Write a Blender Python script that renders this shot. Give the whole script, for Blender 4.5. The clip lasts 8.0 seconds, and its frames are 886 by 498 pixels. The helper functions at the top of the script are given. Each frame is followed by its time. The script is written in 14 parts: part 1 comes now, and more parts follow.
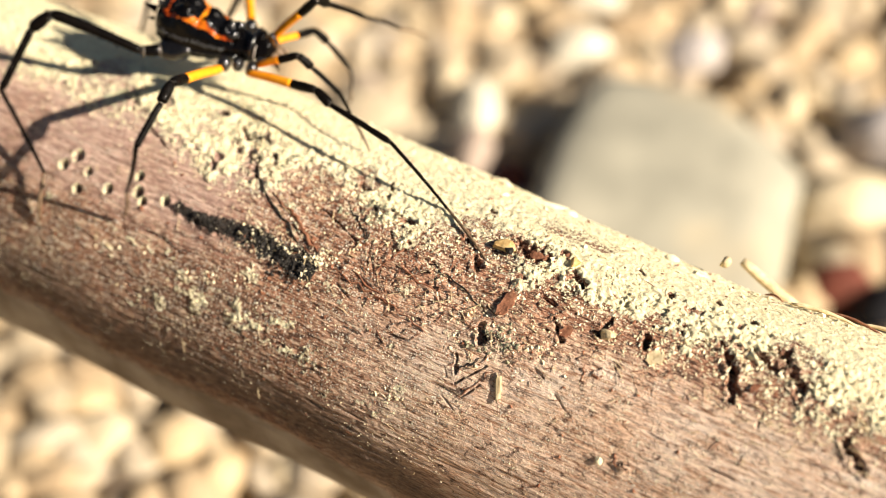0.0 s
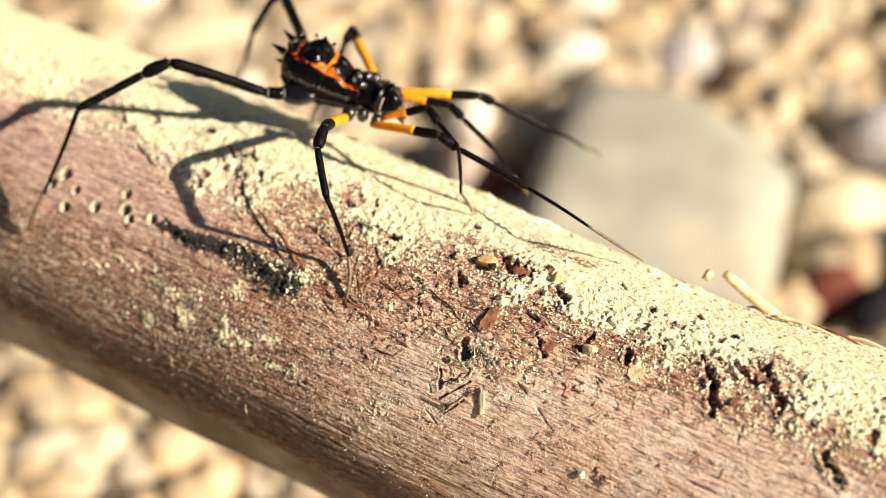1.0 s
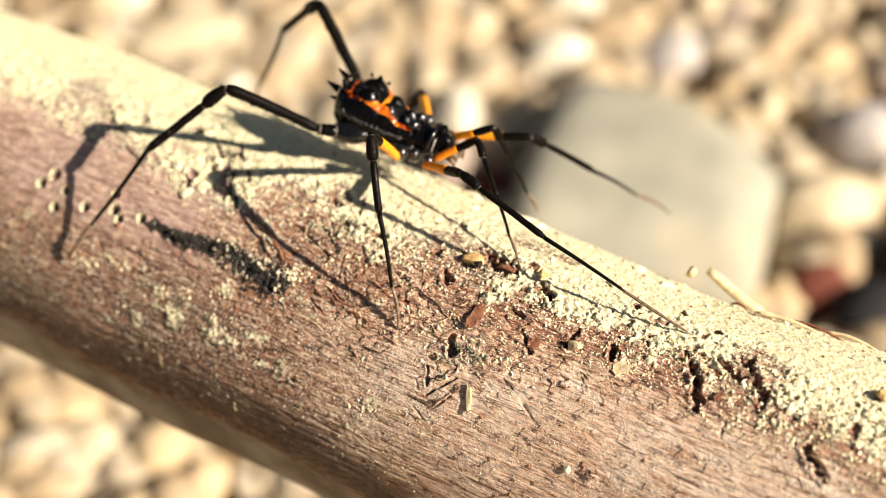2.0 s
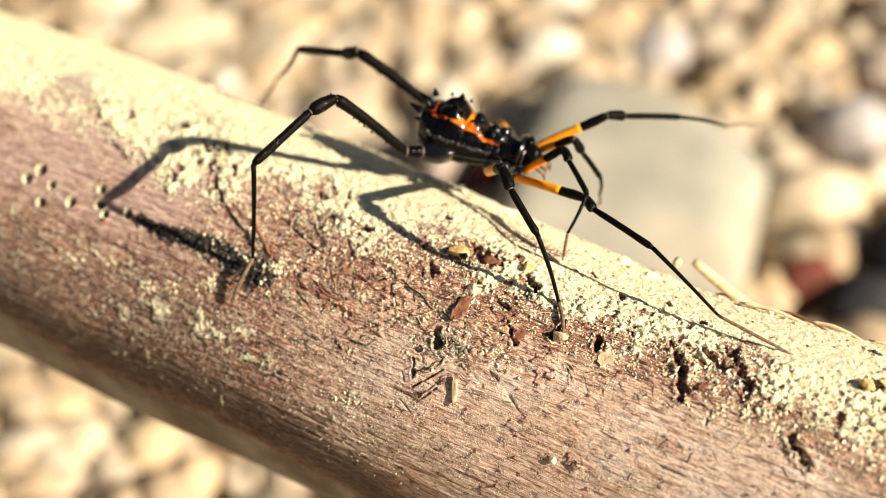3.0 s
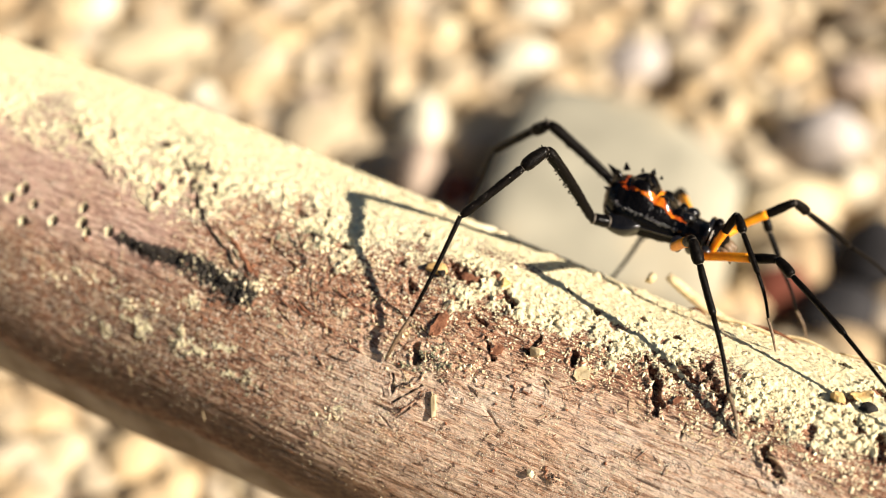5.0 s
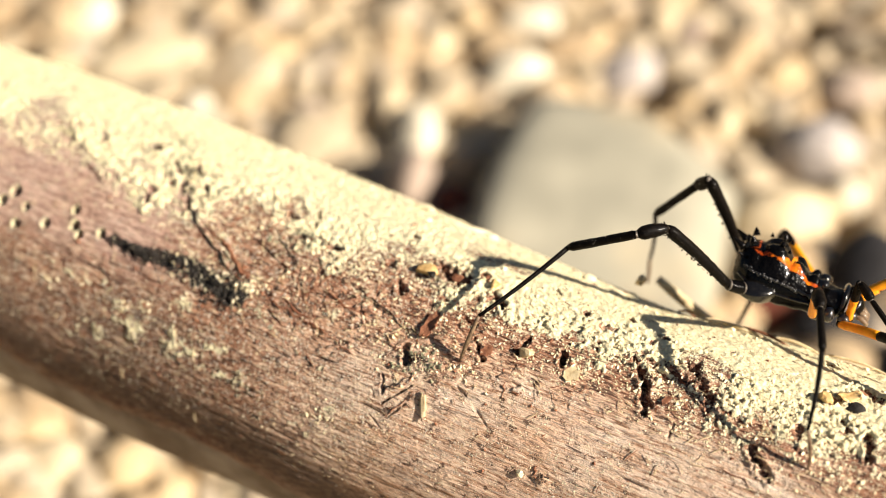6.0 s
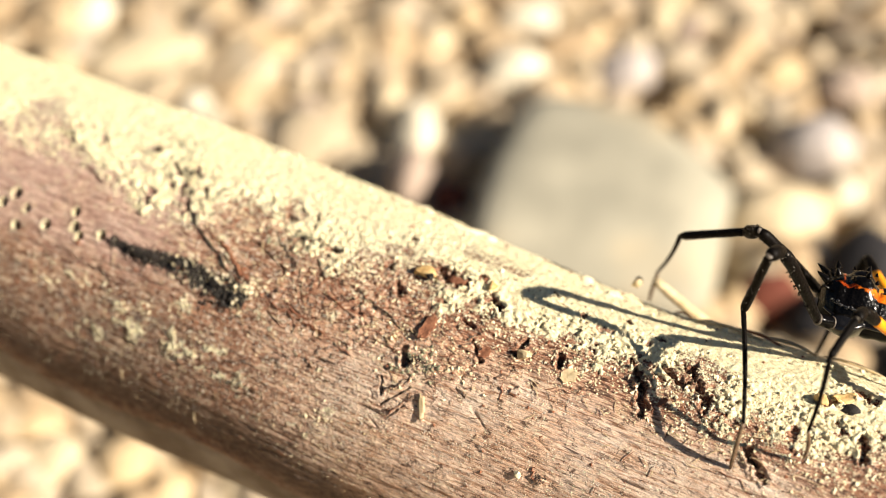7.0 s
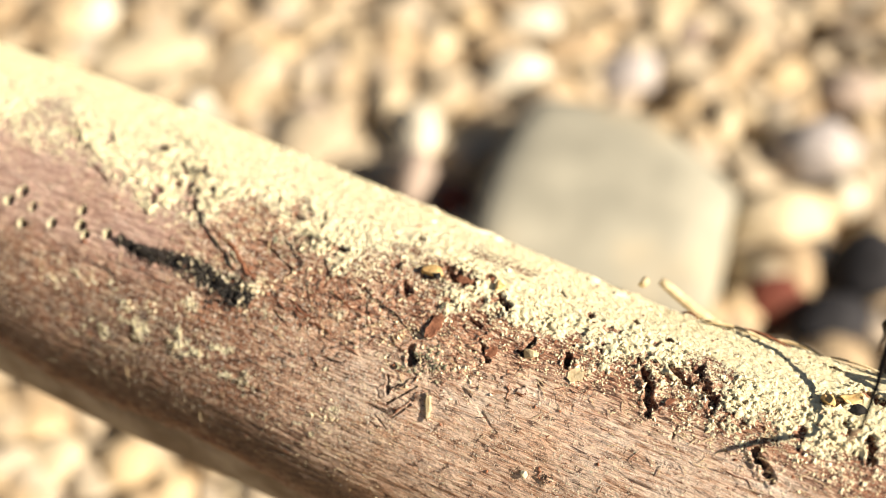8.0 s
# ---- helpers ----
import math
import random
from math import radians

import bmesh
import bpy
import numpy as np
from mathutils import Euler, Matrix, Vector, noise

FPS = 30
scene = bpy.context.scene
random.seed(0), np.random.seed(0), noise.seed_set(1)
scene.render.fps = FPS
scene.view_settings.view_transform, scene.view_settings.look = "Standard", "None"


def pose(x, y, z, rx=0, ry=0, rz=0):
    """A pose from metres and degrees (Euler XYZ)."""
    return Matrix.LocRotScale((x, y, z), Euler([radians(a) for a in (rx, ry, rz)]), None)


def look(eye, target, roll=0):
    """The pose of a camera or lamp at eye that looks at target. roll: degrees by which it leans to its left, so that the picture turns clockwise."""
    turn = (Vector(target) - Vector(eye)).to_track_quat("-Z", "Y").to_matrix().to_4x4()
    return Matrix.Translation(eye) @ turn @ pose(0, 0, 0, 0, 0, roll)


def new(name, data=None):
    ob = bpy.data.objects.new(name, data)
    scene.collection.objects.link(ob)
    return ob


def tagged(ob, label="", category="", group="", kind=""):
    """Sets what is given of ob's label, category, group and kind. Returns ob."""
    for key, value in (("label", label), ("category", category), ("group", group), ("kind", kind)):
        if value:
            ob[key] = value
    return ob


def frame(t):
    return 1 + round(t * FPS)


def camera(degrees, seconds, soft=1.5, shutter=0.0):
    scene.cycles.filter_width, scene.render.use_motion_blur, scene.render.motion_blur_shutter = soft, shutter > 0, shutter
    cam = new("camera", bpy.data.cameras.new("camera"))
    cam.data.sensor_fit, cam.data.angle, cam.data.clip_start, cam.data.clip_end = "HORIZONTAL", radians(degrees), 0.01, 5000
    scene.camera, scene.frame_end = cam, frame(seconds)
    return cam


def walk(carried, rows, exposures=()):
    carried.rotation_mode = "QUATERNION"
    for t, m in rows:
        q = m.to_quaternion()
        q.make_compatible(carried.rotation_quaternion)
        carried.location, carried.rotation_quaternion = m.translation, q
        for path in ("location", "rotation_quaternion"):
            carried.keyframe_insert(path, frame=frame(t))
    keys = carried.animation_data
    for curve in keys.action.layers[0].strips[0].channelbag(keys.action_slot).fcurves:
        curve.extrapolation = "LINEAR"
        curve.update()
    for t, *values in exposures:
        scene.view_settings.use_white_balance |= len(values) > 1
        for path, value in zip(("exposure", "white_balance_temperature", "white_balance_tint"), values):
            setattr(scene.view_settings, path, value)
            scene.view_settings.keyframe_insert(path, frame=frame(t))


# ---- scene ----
MM = 0.001

# ---- camera ----
cam = camera(30, 8.0, 0.6, 0.1)
cam.data.dof.use_dof = True
cam.data.dof.focus_distance = 0.1175
cam.data.dof.aperture_fstop = 21.0
cam.data.dof.aperture_blades = 0
walk(cam, [
    (0, pose(-0.00216, -0.08901, 0.09528, 47.161, 0.182, 1.854)),
    (0.5, pose(-0.00163, -0.08815, 0.09587, 47.014, 0.397, 1.686)),
    (1, pose(-0.00079, -0.08875, 0.09720, 46.971, 0.620, 1.553)),
    (1.5, pose(-0.00067, -0.08951, 0.09791, 47.016, 0.571, 1.351)),
    (3, pose(0.00008, -0.09026, 0.09771, 46.942, 0.630, 0.742)),
    (3.5, pose(0.00024, -0.09097, 0.09765, 47.216, 0.670, 0.491)),
    (4, pose(0.00003, -0.09093, 0.09861, 47.075, 0.646, 0.239)),
    (5.5, pose(0.00006, -0.09164, 0.09969, 47.322, 0.241, -0.095)),
    (6, pose(0.00066, -0.09233, 0.09910, 47.758, 0.219, -0.020)),
    (6.5, pose(0.00097, -0.09232, 0.09946, 47.657, 0.326, -0.020)),
    (7, pose(0.00061, -0.09247, 0.10012, 47.529, 0.159, -0.086)),
    (7.5, pose(0.00004, -0.09289, 0.10001, 47.714, -0.125, -0.081)),
    (8, pose(-0.00000, -0.09273, 0.09979, 47.700, 0.000, 0.000)),
])

# ---- light ----
SUN = Vector((0.769, -0.359, 0.529)).normalized()
world = bpy.data.worlds.new("sky")
scene.world = world
world.use_nodes = True
wt = world.node_tree
sky = wt.nodes.new("ShaderNodeTexSky")
sky.sky_type = "NISHITA"
sky.sun_disc = False
sky.sun_elevation = math.asin(SUN.z)
sky.sun_rotation = math.atan2(SUN.x, SUN.y)
wt.links.new(sky.outputs[0], wt.nodes["Background"].inputs[0])
wt.nodes["Background"].inputs[1].default_value = 0.025
sun = new("sun", bpy.data.lights.new("sun", "SUN"))
sun.data.energy = 5.0
sun.data.angle = radians(0.53)
sun.data.color = (1.0, 0.885, 0.745)
sun.matrix_world = look(SUN * 2.0, (0, 0, 0))
scene.view_settings.exposure = 1.05


# ---- materials ----
class Nodes:
    """Short writing of node trees."""

    def __init__(self, name):
        self.mat = bpy.data.materials.new(name)
        self.mat.use_nodes = True
        self.tree = self.mat.node_tree
        self.bsdf = self.tree.nodes["Principled BSDF"]
        self.coord = self.tree.nodes.new("ShaderNodeTexCoord").outputs["Object"]

    def put(self, socket, value):
        if isinstance(value, bpy.types.NodeSocket):
            self.tree.links.new(value, socket)
        else:
            socket.default_value = value

    def scaled(self, x, y, z):
        n = self.tree.nodes.new("ShaderNodeMapping")
        self.put(n.inputs["Vector"], self.coord)
        n.inputs["Scale"].default_value = (x, y, z)
        return n.outputs[0]

    def noise(self, scale, detail=3.0, rough=0.55, vector=None, distortion=0.0):
        n = self.tree.nodes.new("ShaderNodeTexNoise")
        self.put(n.inputs["Vector"], vector or self.coord)
        n.inputs["Scale"].default_value = scale
        n.inputs["Detail"].default_value = detail
        n.inputs["Roughness"].default_value = rough
        n.inputs["Distortion"].default_value = distortion
        return n.outputs[0]

    def cells(self, scale, vector=None, output="Distance"):
        n = self.tree.nodes.new("ShaderNodeTexVoronoi")
        self.put(n.inputs["Vector"], vector or self.coord)
        n.inputs["Scale"].default_value = scale
        return n.outputs[output]

    def ramp(self, fac, *stops):
        n = self.tree.nodes.new("ShaderNodeValToRGB")
        el = n.color_ramp.elements
        while len(el) < len(stops):
            el.new(0.5)
        for e, (at, c) in zip(el, stops):
            e.position = at
            e.color = (*c, 1) if isinstance(c, tuple) else (c, c, c, 1)
        self.put(n.inputs[0], fac)
        return n.outputs[0]

    def mix(self, fac, a, b, kind="MIX"):
        n = self.tree.nodes.new("ShaderNodeMix")
        n.data_type = "RGBA"
        n.blend_type = kind
        self.put(n.inputs[0], fac)
        for s, v in ((n.inputs[6], a), (n.inputs[7], b)):
            self.put(s, (*v, 1) if isinstance(v, tuple) else v)
        return n.outputs[2]

    def math(self, op, a, b=0.0):
        n = self.tree.nodes.new("ShaderNodeMath")
        n.operation = op
        self.put(n.inputs[0], a)
        self.put(n.inputs[1], b)
        return n.outputs[0]

    def attribute(self, name):
        n = self.tree.nodes.new("ShaderNodeAttribute")
        n.attribute_name = name
        return n.outputs["Fac"]

    def island(self):
        return self.tree.nodes.new("ShaderNodeNewGeometry").outputs["Random Per Island"]

    def object_random(self):
        return self.tree.nodes.new("ShaderNodeObjectInfo").outputs["Random"]

    def done(self, color, rough=0.8, height=None, depth=0.0001, strength=1.0, specular=0.3, coat=0.0):
        self.put(self.bsdf.inputs["Base Color"], (*color, 1) if isinstance(color, tuple) else color)
        self.put(self.bsdf.inputs["Roughness"], rough)
        self.bsdf.inputs["Specular IOR Level"].default_value = specular
        self.bsdf.inputs["Coat Weight"].default_value = coat
        self.bsdf.inputs["Coat Roughness"].default_value = 0.12
        if height is not None:
            n = self.tree.nodes.new("ShaderNodeBump")
            n.inputs["Distance"].default_value = depth
            n.inputs["Strength"].default_value = strength
            self.put(n.inputs["Height"], height)
            self.tree.links.new(n.outputs[0], self.bsdf.inputs["Normal"])
        return self.mat


def wood_material():
    """Weathered reddish wood; a pale dust crust where the mesh says so."""
    n = Nodes("weathered_wood")
    fibre = n.noise(1.0, 4, 0.65, n.scaled(330, 4800, 4800), 0.5)
    fine = n.noise(1.0, 3, 0.65, n.scaled(1300, 9000, 9000), 0.5)
    blotch = n.noise(260, 4, 0.65)
    broad = n.noise(60, 3, 0.5)
    grit = n.noise(4600, 4, 0.75)
    sand = n.noise(2300, 5, 0.8)
    base = n.ramp(fibre, (0.38, (0.050, 0.017, 0.008)), (0.45, (0.27, 0.105, 0.052)), (0.53, (0.50, 0.245, 0.14)), (0.63, (0.84, 0.59, 0.40)))
    grey = n.ramp(fine, (0.39, (0.055, 0.022, 0.012)), (0.47, (0.33, 0.155, 0.09)), (0.58, (0.80, 0.56, 0.38)))
    wood = n.mix(n.ramp(blotch, (0.38, 0.25), (0.62, 0.8)), base, grey)
    pink = n.ramp(fibre, (0.36, (0.15, 0.06, 0.027)), (0.43, (0.74, 0.50, 0.35)), (0.52, (0.98, 0.87, 0.74)))
    wood = n.mix(n.math("MULTIPLY", n.attribute("fresh"), 0.85), wood, n.mix(n.ramp(blotch, (0.45, 0.0), (0.68, 0.55)), pink, (0.66, 0.40, 0.22)))
    red = n.math("MAXIMUM", n.ramp(broad, (0.44, 0.0), (0.62, 0.5)), n.attribute("torn"))
    wood = n.mix(red, wood, n.ramp(fine, (0.36, (0.12, 0.042, 0.02)), (0.46, (0.50, 0.235, 0.13)), (0.58, (0.86, 0.56, 0.37))))
    mauve = n.attribute("mauve")
    wood = n.mix(n.math("MULTIPLY", mauve, 0.65), wood, n.ramp(fibre, (0.36, (0.34, 0.195, 0.16)), (0.50, (0.58, 0.39, 0.325)), (0.62, (0.80, 0.61, 0.51))))
    pore = n.ramp(n.noise(1050, 5, 0.78), (0.565, 0.0), (0.63, 0.9))
    wood = n.mix(n.math("MULTIPLY", pore, n.math("SUBTRACT", 1.0, n.math("MULTIPLY", mauve, 0.7))), wood, (0.065, 0.028, 0.016))
    crack = n.ramp(n.noise(1.0, 4, 0.7, n.scaled(230, 2700, 2700), 0.6), (0.345, 0.9), (0.395, 0.0))
    wood = n.mix(n.math("MULTIPLY", crack, n.math("SUBTRACT", 1.0, n.math("MULTIPLY", mauve, 0.6))), wood, (0.055, 0.023, 0.013))
    # wood outside the fresh zone darkened: part browner wood, part painted shade
    shade_tint = n.ramp(n.attribute("fresh"), (0.0, (0.72, 0.60, 0.54)), (0.6, (1.0, 0.97, 0.93)))
    wood = n.mix(n.math("SUBTRACT", 1.0, mauve), wood, n.mix(1.0, wood, shade_tint, "MULTIPLY"))
    # bright and dark flecks of broken grain
    fleck = n.noise(1.0, 3, 0.7, n.scaled(800, 3600, 3600), 0.6)
    rubbed = n.math("SUBTRACT", 1.0, n.math("MULTIPLY", mauve, 0.6))
    wood = n.mix(n.math("MULTIPLY", n.ramp(fleck, (0.56, 0.0), (0.64, 0.85)), rubbed), wood, (0.90, 0.70, 0.50))
    dull = n.math("MULTIPLY", rubbed, n.math("SUBTRACT", 1.0, n.math("MULTIPLY", n.attribute("fresh"), 0.5)))
    wood = n.mix(n.math("MULTIPLY", n.ramp(fleck, (0.38, 0.9), (0.455, 0.0)), dull), wood, (0.055, 0.022, 0.012))
    # weathered wood of the lower side, with the shade there painted in
    old_shade = n.attribute("weathered_shade")
    wood = n.mix(n.math("MULTIPLY", old_shade, 0.92), wood, n.ramp(fine, (0.40, (0.040, 0.022, 0.014)), (0.62, (0.22, 0.135, 0.085))))
    # bare underside, its tan lightened to stand for light bounced off gravel
    bare = n.attribute("bare")
    tan = n.mix(n.ramp(n.noise(150, 4, 0.6), (0.42, 0.0), (0.6, 0.8)), n.ramp(fibre, (0.3, (0.24, 0.20, 0.155)), (0.7, (0.40, 0.35, 0.285))), (0.13, 0.090, 0.06))
    wood = n.mix(bare, wood, tan)
    crust = n.attribute("crust")
    cream = n.ramp(sand, (0.31, (0.50, 0.34, 0.17)), (0.42, (0.88, 0.75, 0.43)), (0.58, (0.96, 0.89, 0.58)))
    cream = n.mix(n.ramp(grit, (0.56, 0.0), (0.66, 0.8)), cream, (0.97, 0.92, 0.68))
    cream = n.mix(n.ramp(n.noise(420, 4, 0.7), (0.58, 0.0), (0.70, 0.4)), cream, (0.72, 0.50, 0.30))
    loose = n.math("ADD", n.math("MULTIPLY", n.math("SUBTRACT", sand, 0.5), 1.5), n.math("MULTIPLY", n.math("SUBTRACT", grit, 0.5), 0.9))
    cover = n.ramp(n.math("ADD", crust, loose), (0.46, 0.0), (0.58, 1.0))
    color = n.mix(cover, wood, cream)
    # single pale grains of dust caught in the grain of the wood
    spot = n.math("MULTIPLY", n.ramp(n.cells(5600), (0.20, 1.0), (0.34, 0.0)), n.ramp(n.cells(5600, None, "Color"), (0.44, 0.0), (0.48, 1.0)))
    drift = n.ramp(n.math("ADD", n.math("MULTIPLY", n.noise(700, 4, 0.7), 0.7), n.math("MULTIPLY", n.attribute("dusty"), 0.36)), (0.45, 0.0), (0.58, 1.0))
    coarse = n.math("ADD", n.cells(3300), n.math("MULTIPLY", n.math("SUBTRACT", grit, 0.5), 0.9))
    coarse = n.math("MULTIPLY", n.ramp(coarse, (0.20, 1.0), (0.30, 0.0)), n.ramp(n.cells(3300, None, "Color"), (0.58, 0.0), (0.61, 1.0)))
    spot = n.math("MULTIPLY", n.math("MAXIMUM", spot, coarse), drift)
    color = n.mix(n.math("MULTIPLY", spot, 0.9), color, (0.95, 0.87, 0.71))
    # black crust, and the shade painted into holes and pits
    char_shade = n.attribute("char_shade")
    black = n.ramp(sand, (0.35, (0.010, 0.006, 0.004)), (0.7, (0.055, 0.036, 0.025)))
    color = n.mix(n.ramp(n.math("ADD", char_shade, n.math("MULTIPLY", n.math("SUBTRACT", sand, 0.5), 1.6)), (0.45, 0.0), (0.55, 1.0)), color, black)
    height = n.math("ADD", n.math("MULTIPLY", fibre, 0.6), n.math("ADD", n.math("MULTIPLY", sand, 0.7), n.math("MULTIPLY", cover, 0.35)))
    height = n.math("ADD", height, n.math("ADD", n.math("MULTIPLY", fine, 0.4), n.math("MULTIPLY", spot, 0.45)))
    height = n.math("MULTIPLY", height, n.math("SUBTRACT", 1.0, n.math("MULTIPLY", bare, 0.75)))
    return n.done(color, n.ramp(fibre, (0.3, 0.42), (0.7, 0.7)), height, 0.00030, 1.0, 0.4)


def grain_material(name, dark, mid, light, scale=1500, rough=0.85, depth=0.0001, specular=0.3):
    """A grainy surface of three shades that also differ from piece to piece."""
    n = Nodes(name)
    a = n.noise(scale, 4, 0.65)
    b = n.noise(scale * 0.22, 3, 0.55)
    c = n.ramp(a, (0.3, dark), (0.5, mid), (0.72, light))
    c = n.mix(n.ramp(b, (0.4, 0.0), (0.65, 0.5)), c, mid)
    r = n.math("ADD", n.math("MULTIPLY", n.island(), 0.35), 0.8)
    n2 = n.tree.nodes.new("ShaderNodeVectorMath")
    n2.operation = "SCALE"
    n.put(n2.inputs[0], c)
    n.put(n2.inputs["Scale"], r)
    return n.done(n2.outputs[0], rough, n.math("ADD", a, b), depth, 0.8, specular)


def gravel_material():
    """Sun-bleached river gravel: each stone has its own shade."""
    n = Nodes("gravel_stone")
    hue = n.ramp(n.island(), (0.0, (0.32, 0.22, 0.12)), (0.12, (0.40, 0.285, 0.16)), (0.35, (0.44, 0.345, 0.21)), (0.55, (0.36, 0.30, 0.225)),
                 (0.7, (0.44, 0.365, 0.245)), (0.9, (0.50, 0.43, 0.32)), (1.0, (0.32, 0.27, 0.22)))
    a = n.noise(420, 4, 0.6)
    b = n.noise(2200, 3, 0.6)
    c = n.mix(n.ramp(a, (0.35, 0.0), (0.7, 0.55)), hue, (0.50, 0.37, 0.22))
    c = n.mix(n.math("MULTIPLY", b, 0.25), c, (0.58, 0.48, 0.34))
    return n.done(c, 0.8, n.math("ADD", a, n.math("MULTIPLY", b, 0.4)), 0.0003, 0.8)


def stone_material(name, base, light, spot, scale=240):
    n = Nodes(name)
    a = n.noise(scale, 5, 0.6)
    b = n.noise(scale * 6, 4, 0.65)
    c = n.ramp(a, (0.32, base), (0.68, light))
    c = n.mix(n.ramp(n.noise(scale * 0.45, 2, 0.5), (0.56, 0.0), (0.70, 0.7)), c, spot)
    c = n.mix(n.math("MULTIPLY", b, 0.35), c, light)
    return n.done(c, 0.78, n.math("ADD", a, n.math("MULTIPLY", b, 0.4)), 0.0004, 0.7)


def soil_material():
    n = Nodes("sandy_ground")
    a = n.noise(300, 6, 0.65)
    b = n.noise(35, 4, 0.6)
    c = n.ramp(a, (0.3, (0.22, 0.145, 0.075)), (0.5, (0.45, 0.33, 0.18)), (0.72, (0.62, 0.49, 0.29)))
    c = n.mix(n.ramp(b, (0.4, 0.0), (0.7, 0.5)), c, (0.40, 0.30, 0.18))
    return n.done(c, 0.92, a, 0.0008, 1.0, 0.2)


def shell_material(name, color, dark, rough=0.25, coat=0.6, scale=2500, depth=0.00004, specular=0.4):
    """The hard shell of the harvestman."""
    n = Nodes(name)
    a = n.noise(scale, 4, 0.6)
    b = n.noise(scale * 0.3, 3, 0.5)
    c = n.mix(n.ramp(a, (0.40, 0.0), (0.72, 0.8)), color, dark)
    return n.done(c, n.math("ADD", n.math("MULTIPLY", b, 0.3), rough - 0.12), n.math("ADD", a, b), depth, 0.7, specular, coat)


WOOD = wood_material()
CRUMB = grain_material("pale_crumb", (0.66, 0.52, 0.28), (0.90, 0.79, 0.52), (0.96, 0.90, 0.70), 2400)
CHIP = grain_material("brown_chip", (0.10, 0.04, 0.022), (0.26, 0.105, 0.055), (0.45, 0.22, 0.12), 2600)
SPLINTER = grain_material("dry_splinter", (0.42, 0.30, 0.16), (0.66, 0.52, 0.30), (0.82, 0.70, 0.46), 1800)
DARK = grain_material("black_crust", (0.006, 0.005, 0.004), (0.02, 0.017, 0.014), (0.07, 0.06, 0.05), 3000, 0.7)
AMBER = grain_material("amber_crumb", (0.46, 0.24, 0.08), (0.76, 0.50, 0.20), (0.90, 0.72, 0.38), 1800, 0.5)
LICHEN = grain_material("grey_lichen", (0.08, 0.085, 0.055), (0.22, 0.22, 0.14), (0.50, 0.47, 0.30), 2600)
GRAVEL = gravel_material()
SOIL = soil_material()
ROCK = stone_material("grey_green_rock", (0.265, 0.252, 0.195), (0.385, 0.358, 0.275), (0.48, 0.39, 0.25), 110)
WHITE_STONE = stone_material("white_stone", (0.58, 0.51, 0.37), (0.72, 0.67, 0.54), (0.60, 0.48, 0.32))
CREAM_STONE = stone_material("cream_stone", (0.52, 0.41, 0.255), (0.66, 0.55, 0.37), (0.56, 0.43, 0.26))
MAUVE_STONE = stone_material("mauve_brown_stone", (0.32, 0.245, 0.19), (0.44, 0.35, 0.28), (0.38, 0.28, 0.20))
TAN_STONE = stone_material("tan_stone", (0.45, 0.32, 0.17), (0.66, 0.51, 0.31), (0.40, 0.27, 0.15))
GREY_STONE = stone_material("lilac_grey_stone", (0.36, 0.32, 0.30), (0.52, 0.47, 0.43), (0.44, 0.37, 0.29))
# near-black, to stand for deep shade beside and under the branch
SHADE_STONE = stone_material("shade_black_stone", (0.012, 0.011, 0.012), (0.032, 0.030, 0.032), (0.02, 0.012, 0.010))
BROWN_STONE = stone_material("brown_stone", (0.12, 0.085, 0.055), (0.20, 0.15, 0.10), (0.26, 0.19, 0.12))
RED_STONE = stone_material("red_brown_stone", (0.10, 0.022, 0.012), (0.17, 0.05, 0.028), (0.16, 0.08, 0.05))


# ---- shape tools ----
def mesh_object(name, bm, material, parent=None, label="", smooth=True):
    me = bpy.data.meshes.new(name)
    bm.to_mesh(me)
    bm.free()
    me.materials.append(material)
    if smooth:
        me.shade_smooth()
    ob = new(name, me)
    ob.parent = parent
    if label:
        ob["label"] = label
    return ob


def part(name, bm, material, parent, label=""):
    return mesh_object(name, bm, material, parent, label)


def array_object(name, verts, faces, material, smooth=True):
    me = bpy.data.meshes.new(name)
    me.from_pydata(verts.tolist() if hasattr(verts, "tolist") else verts, [], faces.tolist() if hasattr(faces, "tolist") else faces)
    me.materials.append(material)
    if smooth:
        me.shade_smooth()
    return new(name, me)


LATTICE = np.random.RandomState(7).rand(64, 64, 64)


def lump(x, y, z):
    """Smooth value noise, 0 to 1, for arrays."""
    out = 0
    xi, yi, zi = np.floor(x).astype(int), np.floor(y).astype(int), np.floor(z).astype(int)
    u, v, w = x - xi, y - yi, z - zi
    u, v, w = (k * k * (3 - 2 * k) for k in (u, v, w))
    for a in (0, 1):
        for b in (0, 1):
            for c in (0, 1):
                out = out + LATTICE[(xi + a) % 64, (yi + b) % 64, (zi + c) % 64] * (u if a else 1 - u) * (v if b else 1 - v) * (w if c else 1 - w)
    return out


def rough(x, y, z, octaves=3):
    total, size, gain = 0, 0, 1.0
    for k in range(octaves):
        total, size = total + gain * lump(x * 2 ** k + 11 * k, y * 2 ** k + 5 * k, z * 2 ** k), size + gain
        gain *= 0.55
    return total / size


def ball(level):
    bm = bmesh.new()
    bmesh.ops.create_icosphere(bm, subdivisions=level, radius=1)
    v = np.array([p.co[:] for p in bm.verts])
    f = np.array([[q.index for q in face.verts] for face in bm.faces])
    bm.free()
    return v, f


BALLS = {k: ball(k) for k in (1, 2, 3, 4)}


